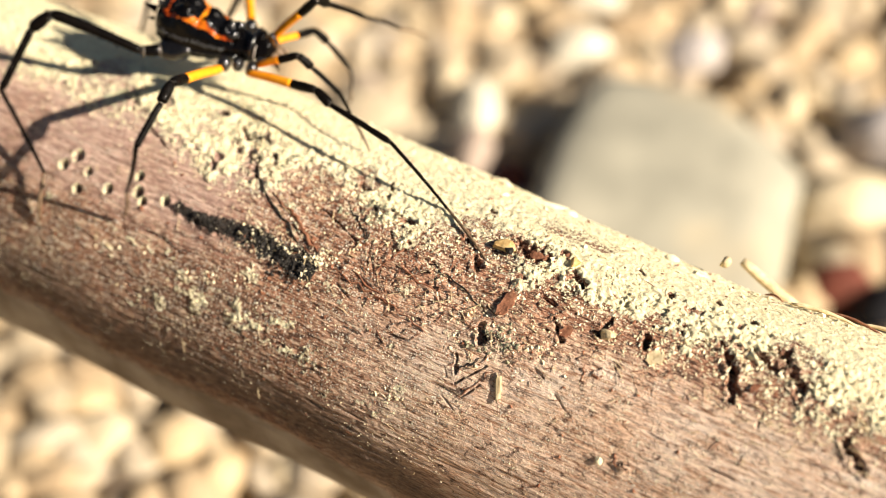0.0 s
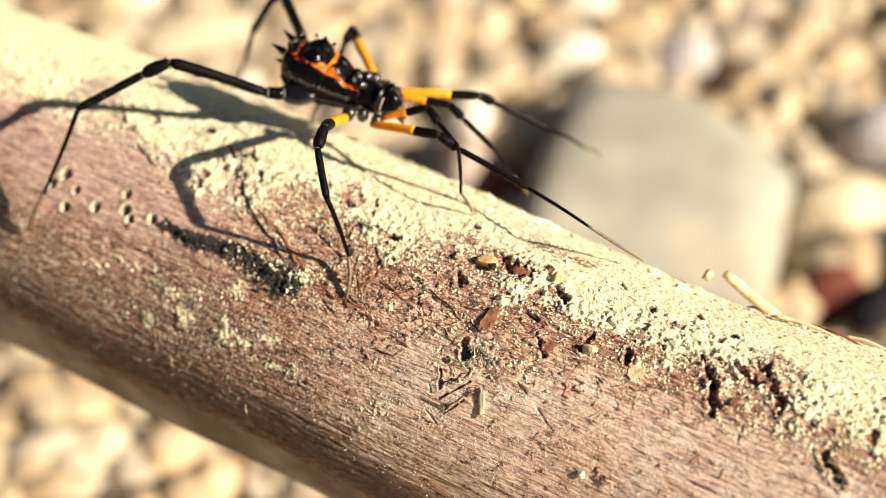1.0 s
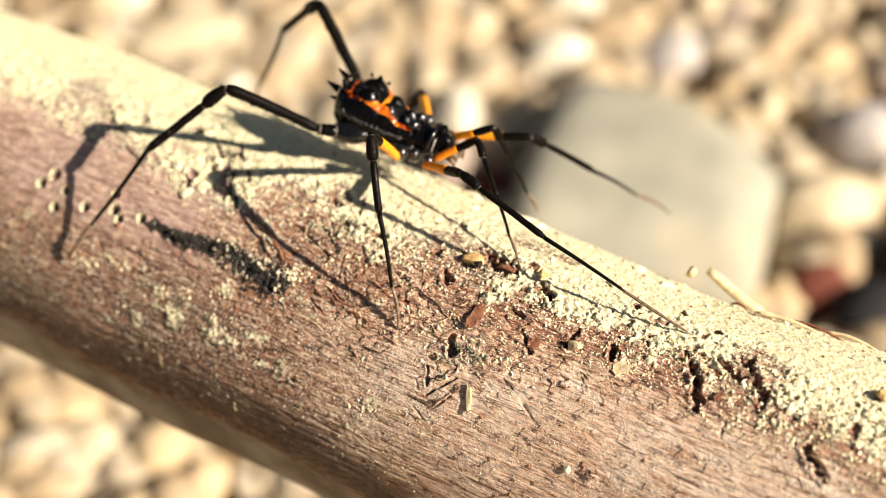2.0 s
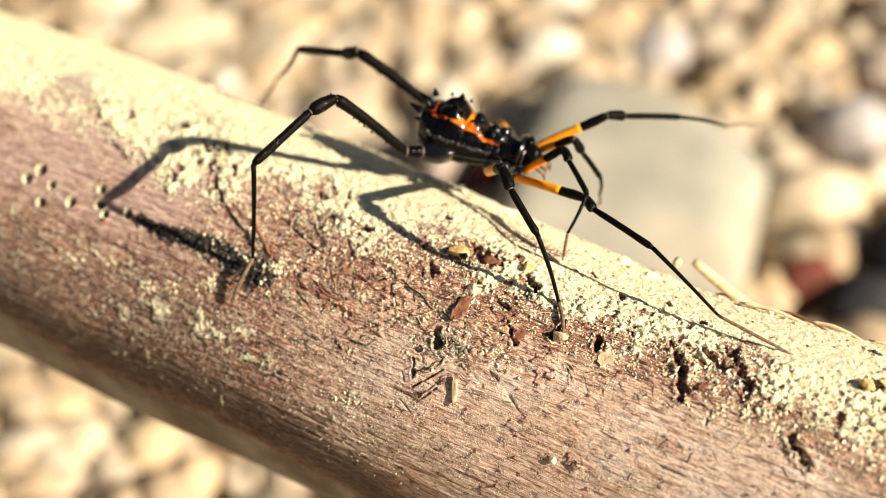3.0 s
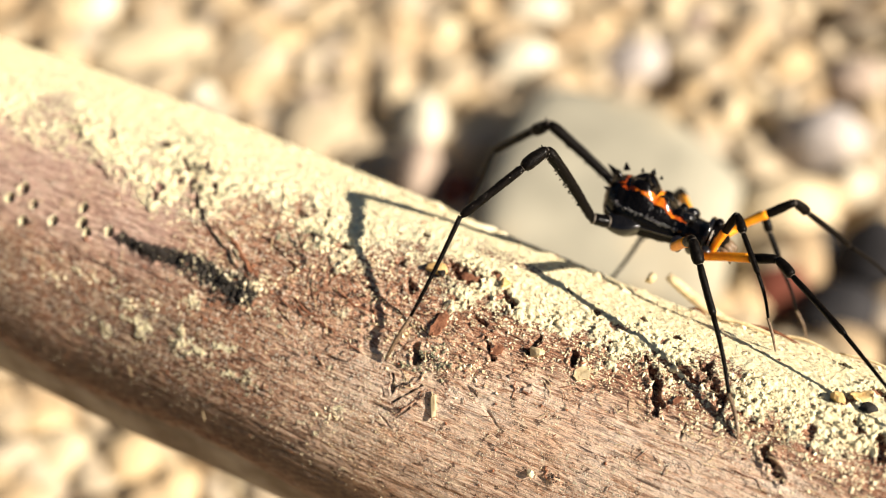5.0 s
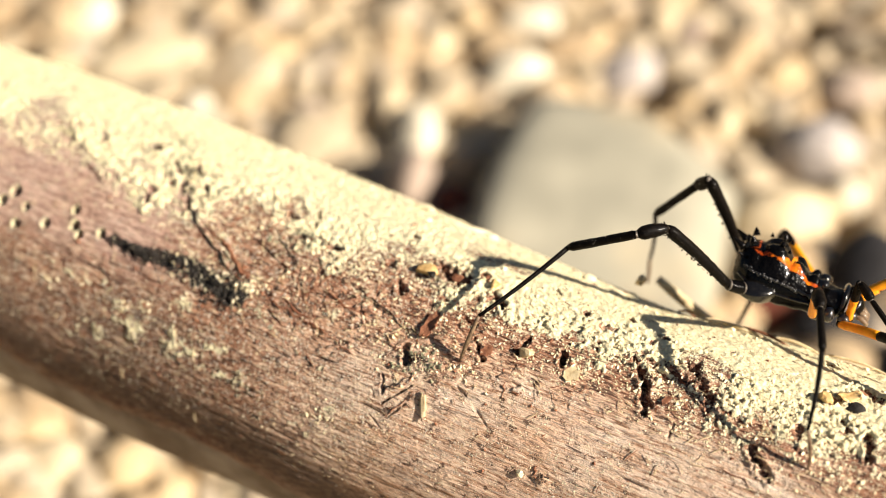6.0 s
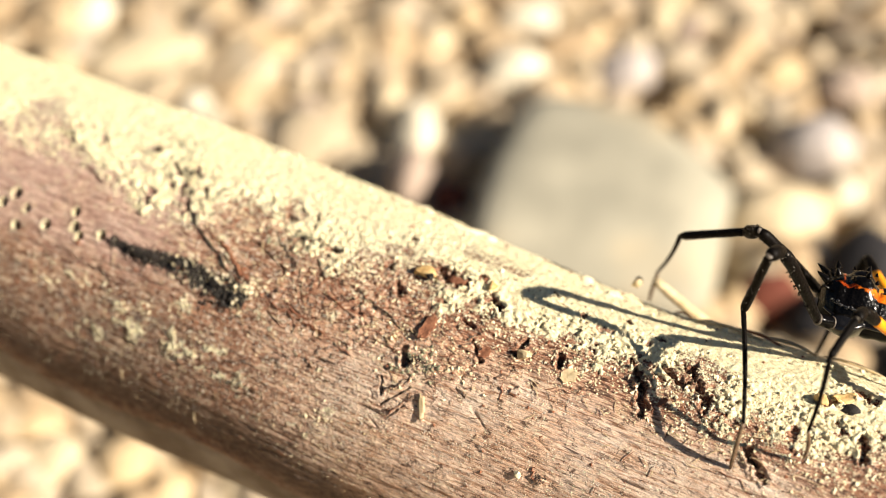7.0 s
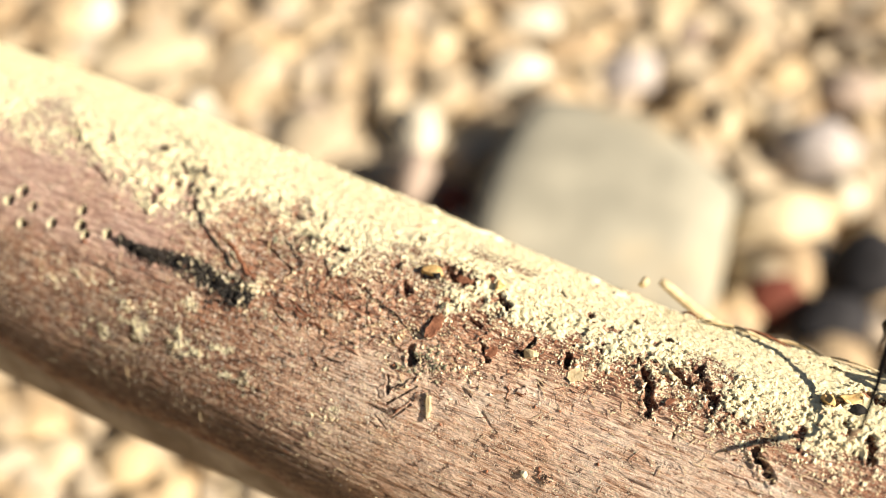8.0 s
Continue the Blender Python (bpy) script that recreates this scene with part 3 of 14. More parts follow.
STONES = [
    # x, y, half lengths, turn, material, label
    (13.2, 140.5, (6.6, 5.0, 5.4), 10, WHITE_STONE, "rounded white pebble among tan gravel"),
    (-4.2, 122.5, (4.0, 8.6, 6.4), 4, WHITE_STONE, "long upright white pebble beside the rock"),
    (-4.6, 109.5, (4.2, 7.0, 7.6), -6, MAUVE_STONE, "pinkish upright stone beside the rock"),
    (-41.8, 131.0, (3.4, 3.4, 4.4), 0, WHITE_STONE, "small bleached white pebble in gravel"),
    (-43.0, 142.0, (3.4, 4.2, 3.6), 20, CREAM_STONE, "cream pebble behind a white one"),
    (-64.0, 160.0, (5.6, 5.2, 4.4), 30, WHITE_STONE, "creamy white pebble lying in gravel"),
    (-53.0, 147.0, (11.5, 8.6, 4.2), 12, CREAM_STONE, "broad flat ochre-cream stone in gravel"),
    (-23.0, 128.0, (4.8, 5.0, 4.4), 40, MAUVE_STONE, "dull mauve-brown pebble in gravel"),
    (-9.0, 130.0, (3.4, 8.0, 4.6), 6, CREAM_STONE, "long cream pebble in gravel"),
    (-30.3, 148.5, (5.6, 4.6, 4.0), 25, TAN_STONE, "warm tan pebble lying in gravel"),
    (-19.0, 141.5, (3.4, 3.0, 3.0), 25, GREY_STONE, "pale grey pebble lying in gravel"),
    (61.4, 119.0, (7.2, 6.0, 6.6), 12, GREY_STONE, "pale lilac-grey stone casting a dark shadow"),
    (64.4, 109.5, (3.5, 3.4, 4.2), 5, WHITE_STONE, "small white stone under the grey one"),
    (52.6, 102.0, (8.4, 6.4, 5.6), 20, CREAM_STONE, "large cream-tan stone beside the grey rock"),
    (56.8, 94.5, (3.2, 3.0, 4.4), 0, WHITE_STONE, "small pale stone against the tan one"),
    (49.6, 85.5, (4.8, 4.4, 4.8), 0, RED_STONE, "small red-brown stone in the gravel"),
    (45.0, 84.0, (3.6, 3.4, 3.6), 30, TAN_STONE, "tan pebble between rock and red stone"),
    # added pebble, stands for the red-brown dark of the rock's cast shadow
    (1.5, 108.0, (4.4, 4.4, 3.4), 70, RED_STONE, "dark red pebble added to tint the rock's shadow"),
    # three near-black stones put the deep shade here into their colour
    (64.5, 91.0, (7.4, 6.4, 7.0), 25, SHADE_STONE, "near-black stone carrying deep shade beside the branch"),
    (57.5, 80.0, (6.0, 5.4, 5.0), 10, SHADE_STONE, "near-black stone standing for shade beneath the branch"),
    (68.0, 70.0, (8.0, 6.0, 5.0), 40, SHADE_STONE, "flat near-black stone standing for shade beneath the branch"),
    (42.2, 134.5, (3.2, 2.8, 3.0), 30, TAN_STONE, "ochre pebble behind the rock"),
    (32.9, 142.0, (6.4, 4.6, 4.4), 20, GREY_STONE, "rounded lilac-grey pebble behind the rock"),
    (37.6, 128.0, (4.2, 3.4, 3.0), 20, TAN_STONE, "rounded tan pebble behind the rock"),
    (26.8, 152.0, (5.0, 4.0, 3.6), 0, TAN_STONE, "brownish tan pebble behind the rock"),
    (59.4, 141.5, (5.6, 4.6, 4.0), 50, TAN_STONE, "tan pebble in the gravel"),
    (52.0, 130.5, (4.4, 3.6, 3.6), 0, CREAM_STONE, "cream pebble beside the rock"),
    (47.6, 129.0, (2.6, 6.4, 4.2), -4, CREAM_STONE, "narrow cream pebble beside the rock"),
    (60.1, 149.0, (3.6, 3.2, 2.6), 30, BROWN_STONE, "dull brown pebble in gravel"),
    (73.0, 157.0, (3.8, 3.4, 2.6), 80, BROWN_STONE, "dark brown pebble lying in gravel"),
    (-0.6, 152.0, (4.6, 4.0, 3.6), 0, CREAM_STONE, "cream pebble far back in the gravel"),
    (4.7, 157.5, (4.6, 5.6, 4.0), 40, TAN_STONE, "tan pebble far back in the gravel"),
    (15.9, 157.5, (5.6, 4.6, 4.4), 15, WHITE_STONE, "whitish pebble far back in the gravel"),
    (45.3, 155.5, (3.6, 3.2, 3.2), 0, MAUVE_STONE, "mauve pebble far back in the gravel"),
    (40.4, 158.0, (4.6, 3.6, 3.4), 0, CREAM_STONE, "rounded cream pebble far back in the gravel"),
    (70.5, 137.0, (5.4, 4.8, 4.2), 0, MAUVE_STONE, "mauve-brown pebble beyond the grey stone"),
    (-52.7, 54.5, (4.4, 4.6, 4.0), 15, CREAM_STONE, "cream pebble beneath the branch"),
    (-43.1, 53.5, (5.2, 4.8, 4.0), 60, TAN_STONE, "rounded tan pebble beneath the branch"),
    (-36.2, 49.0, (3.6, 3.4, 3.2), 60, TAN_STONE, "orange-tan pebble beneath the branch"),
    (-27.2, 49.0, (3.0, 2.8, 2.8), 10, CREAM_STONE, "small cream pebble below the branch"),
    (-48.7, 46.5, (3.4, 2.8, 2.2), 35, BROWN_STONE, "dark pebble lying below the branch"),
    (-56.5, 60.5, (3.8, 3.2, 3.0), 35, TAN_STONE, "tan pebble lying below the branch"),
]


def stones():
    rock = mesh_object("rock", block_bm(5, (19.3, 20.5, 10.9), 6.0, (((0.5, 0.75, 0.35), 1.0), ((0.8, 0.1, 0.6), 1.06), ((0.1, -0.6, 0.8), 1.1))), ROCK)
    rock.matrix_world = pose(25.4 * MM, 100.6 * MM, GROUND - 0.2 * MM, 1, 5, -15)
    tagged(rock, "large blocky grey-green rock bedded in gravel", "rock")
    for i, (x, y, size, turn, material, label) in enumerate(STONES):
        stone("pebble", 40 + i, x, y, size, turn, material, label, 0.4, 3, 0.22, "pebbles on the ground")


stones()
gravel([(0.0245, 0.099, 0.019), *((x * MM, y * MM, 0.7 * s[0] * MM) for x, y, s, *_ in STONES)])


# ---- what lies on the branch ----
SHARD = (np.array([(1, 0, -0.3), (-0.4, 0.9, -0.2), (-0.6, -0.8, -0.3), (0.1, 0.1, 0.8), (-0.2, 0.15, -0.7), (0.5, -0.6, 0.3)]),
         np.array([(0, 1, 3), (1, 2, 3), (2, 5, 3), (5, 0, 3), (1, 0, 4), (2, 1, 4), (5, 2, 4), (0, 5, 4)]))


def litter(name, places, sizes, material, label, seed, kind="stuff", parent=None):
    """Many loose angular shards on the branch's face, in one mesh."""
    q = np.random.RandomState(seed)
    s, a = np.array(places).T
    size = np.array(sizes)
    n = len(s)
    gs, ga, gr = SKIN
    radius = gr[np.searchsorted(gs, s), np.searchsorted(ga, a)] + 0.12 * size
    t = np.radians(a)
    out = -np.sin(t)[:, None] * np.array(AWAY) + np.cos(t)[:, None] * np.array((0, 0, 1.0))
    x = np.repeat(np.array(AXIS)[None], n, 0)
    frames = np.stack([x, np.cross(out, x), out], -1)
    at = s[:, None] * x + radius[:, None] * out
    at[:, 2] -= sag(s)
    shard, faces = SHARD
    v = shard[None] * (1 + 0.7 * (q.rand(n, len(shard), 1) - 0.5)) * (q.uniform(0.5, 1.3, (n, 1, 3)) * (1.0, 0.8, 0.6))
    turn, tip = q.uniform(0, 6.28, n), q.uniform(-0.6, 0.6, n)
    c, d, e, g = np.cos(turn), np.sin(turn), np.cos(tip), np.sin(tip)
    o = np.zeros(n)
    spin = np.stack([np.stack([c, -d * e, d * g], -1), np.stack([d, c * e, -c * g], -1), np.stack([o, g, e], -1)], 1)
    v = np.einsum("nij,nkj->nki", spin, v * size[:, None, None])
    v = (np.einsum("nij,nkj->nki", frames, v) + at[:, None]) * MM
    f = faces[None] + (np.arange(n) * len(shard))[:, None, None]
    ob = array_object(name, v.reshape(-1, 3), f.reshape(-1, 3), material, False)
    if parent:
        ob.parent = parent
        ob.matrix_parent_inverse = parent.matrix_world.inverted()
        ob["label"] = label
    else:
        tagged(ob, label, "debris", kind=kind)
    return ob


def dust():
    q = np.random.RandomState(8)
    s, a = q.uniform(-50, 42, 400000), q.uniform(-54, 96, 400000)
    edge = np.interp(s, *zip(*CRUST_END))
    keep = np.where(np.abs(a - edge) < 12, 0.9, np.where(a < edge, 0.5, 0.62 * np.exp(-(a - edge - 12) / 80)))
    keep = keep * np.where((s > 4) & (a > edge + 14), 0.3, 1.0) * np.where((s < -20) & (a > edge + 6) & (a < 48), 0.35, 1.0) * np.clip((92 - a) / 20, 0, 1)
    clump = lump(s / 1.7, s * 0 + a / 7.0, s * 0 + 0.5) * 0.6 + lump(s / 0.6, a / 2.5, s * 0 + 7.5) * 0.4
    take = q.rand(len(s)) < keep * (0.02 + 1.5 * clump ** 3)
    s, a, edge = s[take][:46000], a[take][:46000], edge[take][:46000]
    near = np.exp(-((a - edge) / 12) ** 2)
    sizes = 0.024 + (0.08 + 0.10 * near) * q.rand(len(s)) ** 4
    litter("dust_crumbs", np.stack([s, a], 1), sizes, CRUMB, "pale crumbs of dry bark dust on the branch", 9)
    places = [(q.uniform(-48, 42), q.uniform(-40, 75)) for i in range(800)] + [(q.normal(-1, 8), q.normal(24, 9)) for i in range(180)]
    litter("bark_crumbs", places, [0.05 + 0.20 * q.rand() ** 2.5 for i in places], CHIP, "dark brown bark crumbs on the branch", 10)
    places = [(q.normal(20, 6), q.normal(6, 8)) for i in range(700)] + [(q.normal(31, 3), q.normal(12, 10)) for i in range(260)] + [(q.normal(-9, 2.2), q.normal(13, 5)) for i in range(260)]
    places += [(q.normal(-21.5, 3), q.normal(2, 7)) for i in range(200)] + [(q.normal(2, 3), q.normal(31, 5)) for i in range(220)] + [(q.normal(4, 5), q.normal(4, 6)) for i in range(350)]
    for s0, a0, count in ((-20.4, 50.5, 50), (-17.5, 46.2, 36), (-22.1, 54.0, 40), (-12.0, 31.0, 60), (6.3, 31.9, 40), (-26.5, 50, 30), (-30, 56, 30), (-3, 62, 30)):
        places += [(q.normal(s0, 0.5), q.normal(a0, 1.8)) for i in range(count)]
    litter("bark_dust_heaps", places, [0.05 + 0.22 * q.rand() ** 2.6 for i in places], CRUMB, "heaped pale crumbs round the torn pits", 11)
    places = [(q.uniform(-32, 40), q.uniform(-52, -18)) for i in range(420)]
    litter("crest_crumbs", places, [0.06 + 0.34 * q.rand() ** 3 for i in places], CRUMB, "coarse pale crumbs along the branch crest", 12)


def fibre_bm(r, length, width, curl):
    pts, a = [], 0.0
    x = y = 0.0
    bend = r.uniform(-curl, curl)
    for k in range(7):
        pts.append((x - length / 2, y, 0.05 + 0.12 * length * 0.25 * math.sin(k / 6 * math.pi) * r.uniform(0.3, 1)))
        x, y, a = x + length / 6 * math.cos(a), y + length / 6 * math.sin(a), a + bend
    return tube_bm(pts, [width * k for k in (0.4, 0.9, 1, 1, 0.9, 0.7, 0.25)], 5, 0.1, r.randrange(999))


def fibres():
    """Torn wood fibres lying on the branch, one mesh for each shade."""
    r = random.Random(17)
    for name, material, count, label in (("pale_fibres", SPLINTER, 200, "fine pale wood fibres on the branch"), ("dark_fibres", CHIP, 150, "fine dark bark fibres on the branch")):
        bm = bmesh.new()
        for i in range(count):
            s, a = (r.uniform(-45, 40), r.uniform(-30, 85)) if i % 4 == 1 else (r.gauss(-1, 8), r.gauss(27, 9))
            if name == "pale_fibres" and i % 3 == 0:
                s, a = r.gauss(26, 6), r.gauss(22, 9)
            one = fibre_bm(r, r.uniform(0.3, 1.4), r.uniform(0.016, 0.036), 0.16)
            one.transform(seat(s, a, r.gauss(0, 45), 0.03))
            me = bpy.data.meshes.new("f")
            one.to_mesh(me)
            one.free()
            bm.from_mesh(me)
            bpy.data.meshes.remove(me)
        tagged(mesh_object(name, bm, material), label, "fibres", kind="stuff")


def black_crust():
    """Granular black fungus crust grown on the wood, with pale crumbs caught in it."""
    r = np.random.RandomState(4)
    places, sizes = [], []
    for i in range(1100):
        t = r.rand() ** 0.8
        half = 1.3 + 4.2 * t ** 0.8
        places.append((-25.0 + 12.8 * t, 34.6 + 1.2 * t + math.sin(t * 9) + r.normal(0, 0.5) * half))
        sizes.append(r.uniform(0.06, 0.22) * (0.7 + 0.5 * t))
    litter("black_crust", places, sizes, DARK, "granular black fungus crust", 5, parent=BRANCH_OB)
    places = [(-19.5 + 7.6 * r.rand(), 32.5 + r.normal(0, 3.6)) for i in range(240)] + [(-12.6 + r.normal(0, 0.5), 35 + r.normal(0, 4)) for i in range(90)]
    litter("crust_crumbs", places, [0.05 + 0.16 * r.rand() ** 2 for i in places], CRUMB, "cream crumbs on the black crust", 6)


def lichen():
    r = np.random.RandomState(14)
    for s0, a0, n, w in ((-22.9, 0.3, 90, 1.6), (-26.0, -11.0, 60, 1.3), (-20.5, 8.0, 50, 1.1), (-10.2, 11.0, 60, 1.0), (3.0, 33.5, 90, 0.9)):
        places = [(r.normal(s0, w), r.normal(a0, w * 3.2)) for i in range(n)]
        litter("lichen_patch", places, [r.uniform(0.08, 0.24) for i in places], LICHEN, "crumbly grey lichen patch", 15 + n, parent=BRANCH_OB)


def flake_bm(length, width, thick, seed, curl=0.15):
    """A broken flat flake, bent and ragged at its ends."""
    r = random.Random(seed)
    bm = bmesh.new()
    nx, ny = 9, 5
    lay = []
    for side in (0, 1):
        grid = []
        for i in range(nx):
            u = i / (nx - 1) * 2 - 1
            row = []
            for k in range(ny):
                w = k / (ny - 1) * 2 - 1
                taper = (1 - abs(u) ** 3 * 0.6)
                rr = random.Random(seed * 131 + i * 17 + k)
                x = u * length / 2 * (1 - 0.3 * rr.random() * abs(u))
                y = w * width / 2 * taper * (1 + 0.45 * (rr.random() - 0.5))
                z = thick * (1 - side) + curl * length * 0.25 * u * u + 0.05 * width * math.sin(w * 2 + u * 3)
                row.append(bm.verts.new((x * MM, y * MM, z * MM)))
            grid.append(row)
        lay.append(grid)
    for i in range(nx - 1):
        for k in range(ny - 1):
            a = lay[0]
            bm.faces.new((a[i][k], a[i + 1][k], a[i + 1][k + 1], a[i][k + 1]))
            a = lay[1]
            bm.faces.new((a[i][k], a[i][k + 1], a[i + 1][k + 1], a[i + 1][k]))
    for i in range(nx - 1):
        for k, flip in ((0, 1), (ny - 1, 0)):
            q = (lay[0][i][k], lay[0][i + 1][k], lay[1][i + 1][k], lay[1][i][k])
            bm.faces.new(q[::-1] if flip else q)
    for k in range(ny - 1):
        for i, flip in ((0, 0), (nx - 1, 1)):
            q = (lay[0][i][k], lay[0][i][k + 1], lay[1][i][k + 1], lay[1][i][k])
            bm.faces.new(q[::-1] if flip else q)
    bmesh.ops.recalc_face_normals(bm, faces=bm.faces)
    return bm


def crumb_bm(size, seed):
    """A broken, angular crumb."""
    v, f = BALLS[2]
    r = np.random.RandomState(seed)
    v = v * (1 + 0.42 * (r.rand(len(v), 1) - 0.5))
    for k in range(7):
        n = r.randn(3)
        n /= np.linalg.norm(n)
        v = v - np.maximum(0, v @ n - r.uniform(0.45, 0.75))[:, None] * n
    v = v * np.array(size) * MM * 1.15
    bm = bmesh.new()
    pts = [bm.verts.new(p) for p in v]
    for a, b, c in f:
        bm.faces.new((pts[a], pts[b], pts[c]))
    return bm


def loose_piece(name, bm, material, m, label, category, group=""):
    ob = mesh_object(name, bm, material, smooth=name not in ("bark_crumb", "bark_flake"))
    ob.matrix_world = m
    tagged(ob, label, category, group)
    return ob


def pieces():
    loose_piece("bark_flake", flake_bm(2.3, 0.85, 0.18, 3), CHIP, seat(2.4, 22.8, 82, 0.05), "red-brown bark flake lying on torn wood", "bark")
    loose_piece("wood_splinter", flake_bm(2.2, 0.42, 0.16, 4, 0.02), SPLINTER, seat(4.4, 45.9, -70, 0.05), "pale straight wood splinter on the branch", "splinter")
    loose_piece("bark_crumb", crumb_bm((0.82, 0.7, 0.55), 7), AMBER, seat(-0.2, 5.8, 10, 0.2), "amber resin crumb with a dark notch", "crumb")
    loose_piece("bark_crumb", crumb_bm((0.36, 0.3, 0.25), 8), DARK, seat(0.6, 7.6, 0, 0.4), "small black crumb against the amber one", "crumb")
    # no crumb of its own: its dark colour fills in the pit's hollow
    loose_piece("bark_crumb", crumb_bm((0.7, 0.6, 0.45), 9), CHIP, seat(2.2, 2.6, 25, -0.1), "bark crumb standing for a dark hollow", "crumb")
    loose_piece("bark_crumb", crumb_bm((0.42, 0.4, 0.34), 10), AMBER, seat(5.1, 1.8, 0, 0.2), "small round amber crumb", "crumb")
    loose_piece("bark_crumb", crumb_bm((0.38, 0.34, 0.34), 11), CHIP, seat(4.1, -0.9, 0, 0.2), "dark brown round crumb", "crumb")
    loose_piece("bark_crumb", crumb_bm((0.5, 0.35, 0.3), 12), DARK, seat(6.1, 7.2, 30, 0.0), "flat black crumb in the dust", "crumb")
    loose_piece("bark_crumb", crumb_bm((0.55, 0.45, 0.4), 13), SPLINTER, seat(9.9, 19.4, 0, 0.2), "cream crumb beside a crack", "crumb")
    loose_piece("bark_crumb", crumb_bm((0.4, 0.3, 0.3), 14), DARK, seat(12.6, 16.5, 0, 0.0), "black crumb in a small pit", "crumb")
    loose_piece("dry_leaf_scrap", flake_bm(1.9, 1.0, 0.08, 15, 0.5), AMBER, seat(31.8, -7.8, 40, 0.1), "curled amber scrap of dry leaf", "leaf scrap")
    loose_piece("dry_leaf_scrap", flake_bm(1.2, 0.8, 0.08, 16, 0.5), CHIP, seat(32.4, -13.0, -30, 0.2), "curled brown scrap of dry leaf", "leaf scrap")
    loose_piece("bark_crumb", crumb_bm((0.34, 0.3, 0.2), 51), CRUMB, seat(12.9, 53.5, 0, 0.08), "small white crumb on the bare wood", "crumb")
    loose_piece("bark_crumb", crumb_bm((0.6, 0.5, 0.5), 17), AMBER, seat(30.5, -3.0, 0, 0.2), "ochre crumb beside the leaf scraps", "crumb")
    loose_piece("bark_crumb", crumb_bm((0.6, 0.5, 0.4), 18), DARK, seat(32.6, -4.0, 50, 0.1), "black bark crumb beside the leaf scraps", "crumb")
    loose_piece("bark_flake", flake_bm(0.9, 0.4, 0.1, 19), CHIP, seat(20.7, 17.3, 60, 0.1), "tiny rust-red flake beside a pit", "bark")
    loose_piece("bark_flake", flake_bm(1.5, 1.0, 0.07, 20, 0.05), SPLINTER, seat(13.7, 20.3, 40, 0.0), "thin whitish flake on the wood", "bark")
    loose_piece("bark_flake", flake_bm(1.2, 0.7, 0.12, 21, 0.1), CHIP, seat(7.2, 23.5, 60, 0.0), "dull brown bark flake on the wood", "bark")
    for i, (s, an, size) in enumerate(((-7.6, -34, (1.3, 0.7, 0.30)), (-5.6, -36, (0.9, 0.6, 0.34)), (-1.2, -34, (1.7, 0.8, 0.36)), (0.6, -33, (0.8, 0.5, 0.42)), (9.5, -34, (0.7, 0.5, 0.34)), (12.2, -30, (0.9, 0.6, 0.3)), (-20, -36, (1.2, 0.7, 0.3)))):
        loose_piece("bark_crumb", crumb_bm(size, 60 + i), CRUMB, seat(s, an, 20 * i, -0.02), "dusty cream crust crumb on the branch crest", "crumb", "crust crumbs on the crest")
    # straw and twig scraps beyond the crest
    a, b = on_branch(13.3, -56.0, 2.1)[0], on_branch(19.8, -68.0, 0.5)[0]
    d = (b - a).length / MM
    pts, rad = profile(d, [(0, 0.34), (0.15, 0.42), (0.8, 0.42), (1, 0.22)], 12, -0.15)
    ob = loose_piece("straw", tube_bm(pts, rad, 9, 0.08, 3), SPLINTER, Matrix.Translation(a) @ (b - a).to_track_quat("X", "Z").to_matrix().to_4x4(), "broken yellow straw lying along the branch crest", "straw")
    for s, an, turn, length, width in ((21.5, -34, 12, 5.0, 0.28), (23.5, -37, -8, 4.4, 0.22), (20.0, -36, 30, 2.6, 0.2), (26.0, -40, 5, 4.0, 0.25), (17.5, -38, -25, 1.8, 0.16), (31.0, -40, 4, 5.0, 0.2)):
        pts, rad = profile(length, [(0, width * 0.35), (0.3, width * 0.6), (0.6, width * 0.5), (1, width * 0.3)], 9, 0.25)
        loose_piece("twig_scrap", tube_bm([(x - length / 2, y, z) for x, y, z in pts], rad, 8, 0.15, int(s)), SPLINTER if turn > 0 else CHIP, seat(s, an, turn, width * 0.4), "short dry twig scrap on the branch crest", "twig")
    loose_piece("seed_husk", crumb_bm((0.5, 0.42, 0.4), 30), SPLINTER, seat(13.0, -40.5, 0, 1.3), "tiny pale seed husk beside the straw", "seed husk")


# long dark bark strands: along, round at one end and the other, width
STRANDS = [(-21.5, 13.0, -14.0, 31.0, 0.16), (-18.5, 18.0, -13.0, 29.5, 0.14), (-16.5, 21.0, -12.5, 31.5, 0.18), (-12.8, 11.0, -9.2, 21.5, 0.10), (-9.5, 32.0, -2.0, 40.5, 0.11),
           (-6.5, 24.0, 1.0, 33.0, 0.12), (-4.5, 20.0, 2.5, 28.0, 0.08), (-7.8, 30.0, -6.0, 12.0, 0.07), (-11.5, 33.5, -5.0, 36.5, 0.10), (0.6, 48.0, 3.0, 38.0, 0.07), (1.8, 54.0, 3.6, 42.0, 0.06),
           (25.8, 30.0, 33.0, 33.5, 0.05), (-28.0, 44.0, -22.0, 47.0, 0.05), (13.9, 49.5, 14.2, 53.5, 0.08), (9.3, 30.0, 9.9, 35.0, 0.07)]


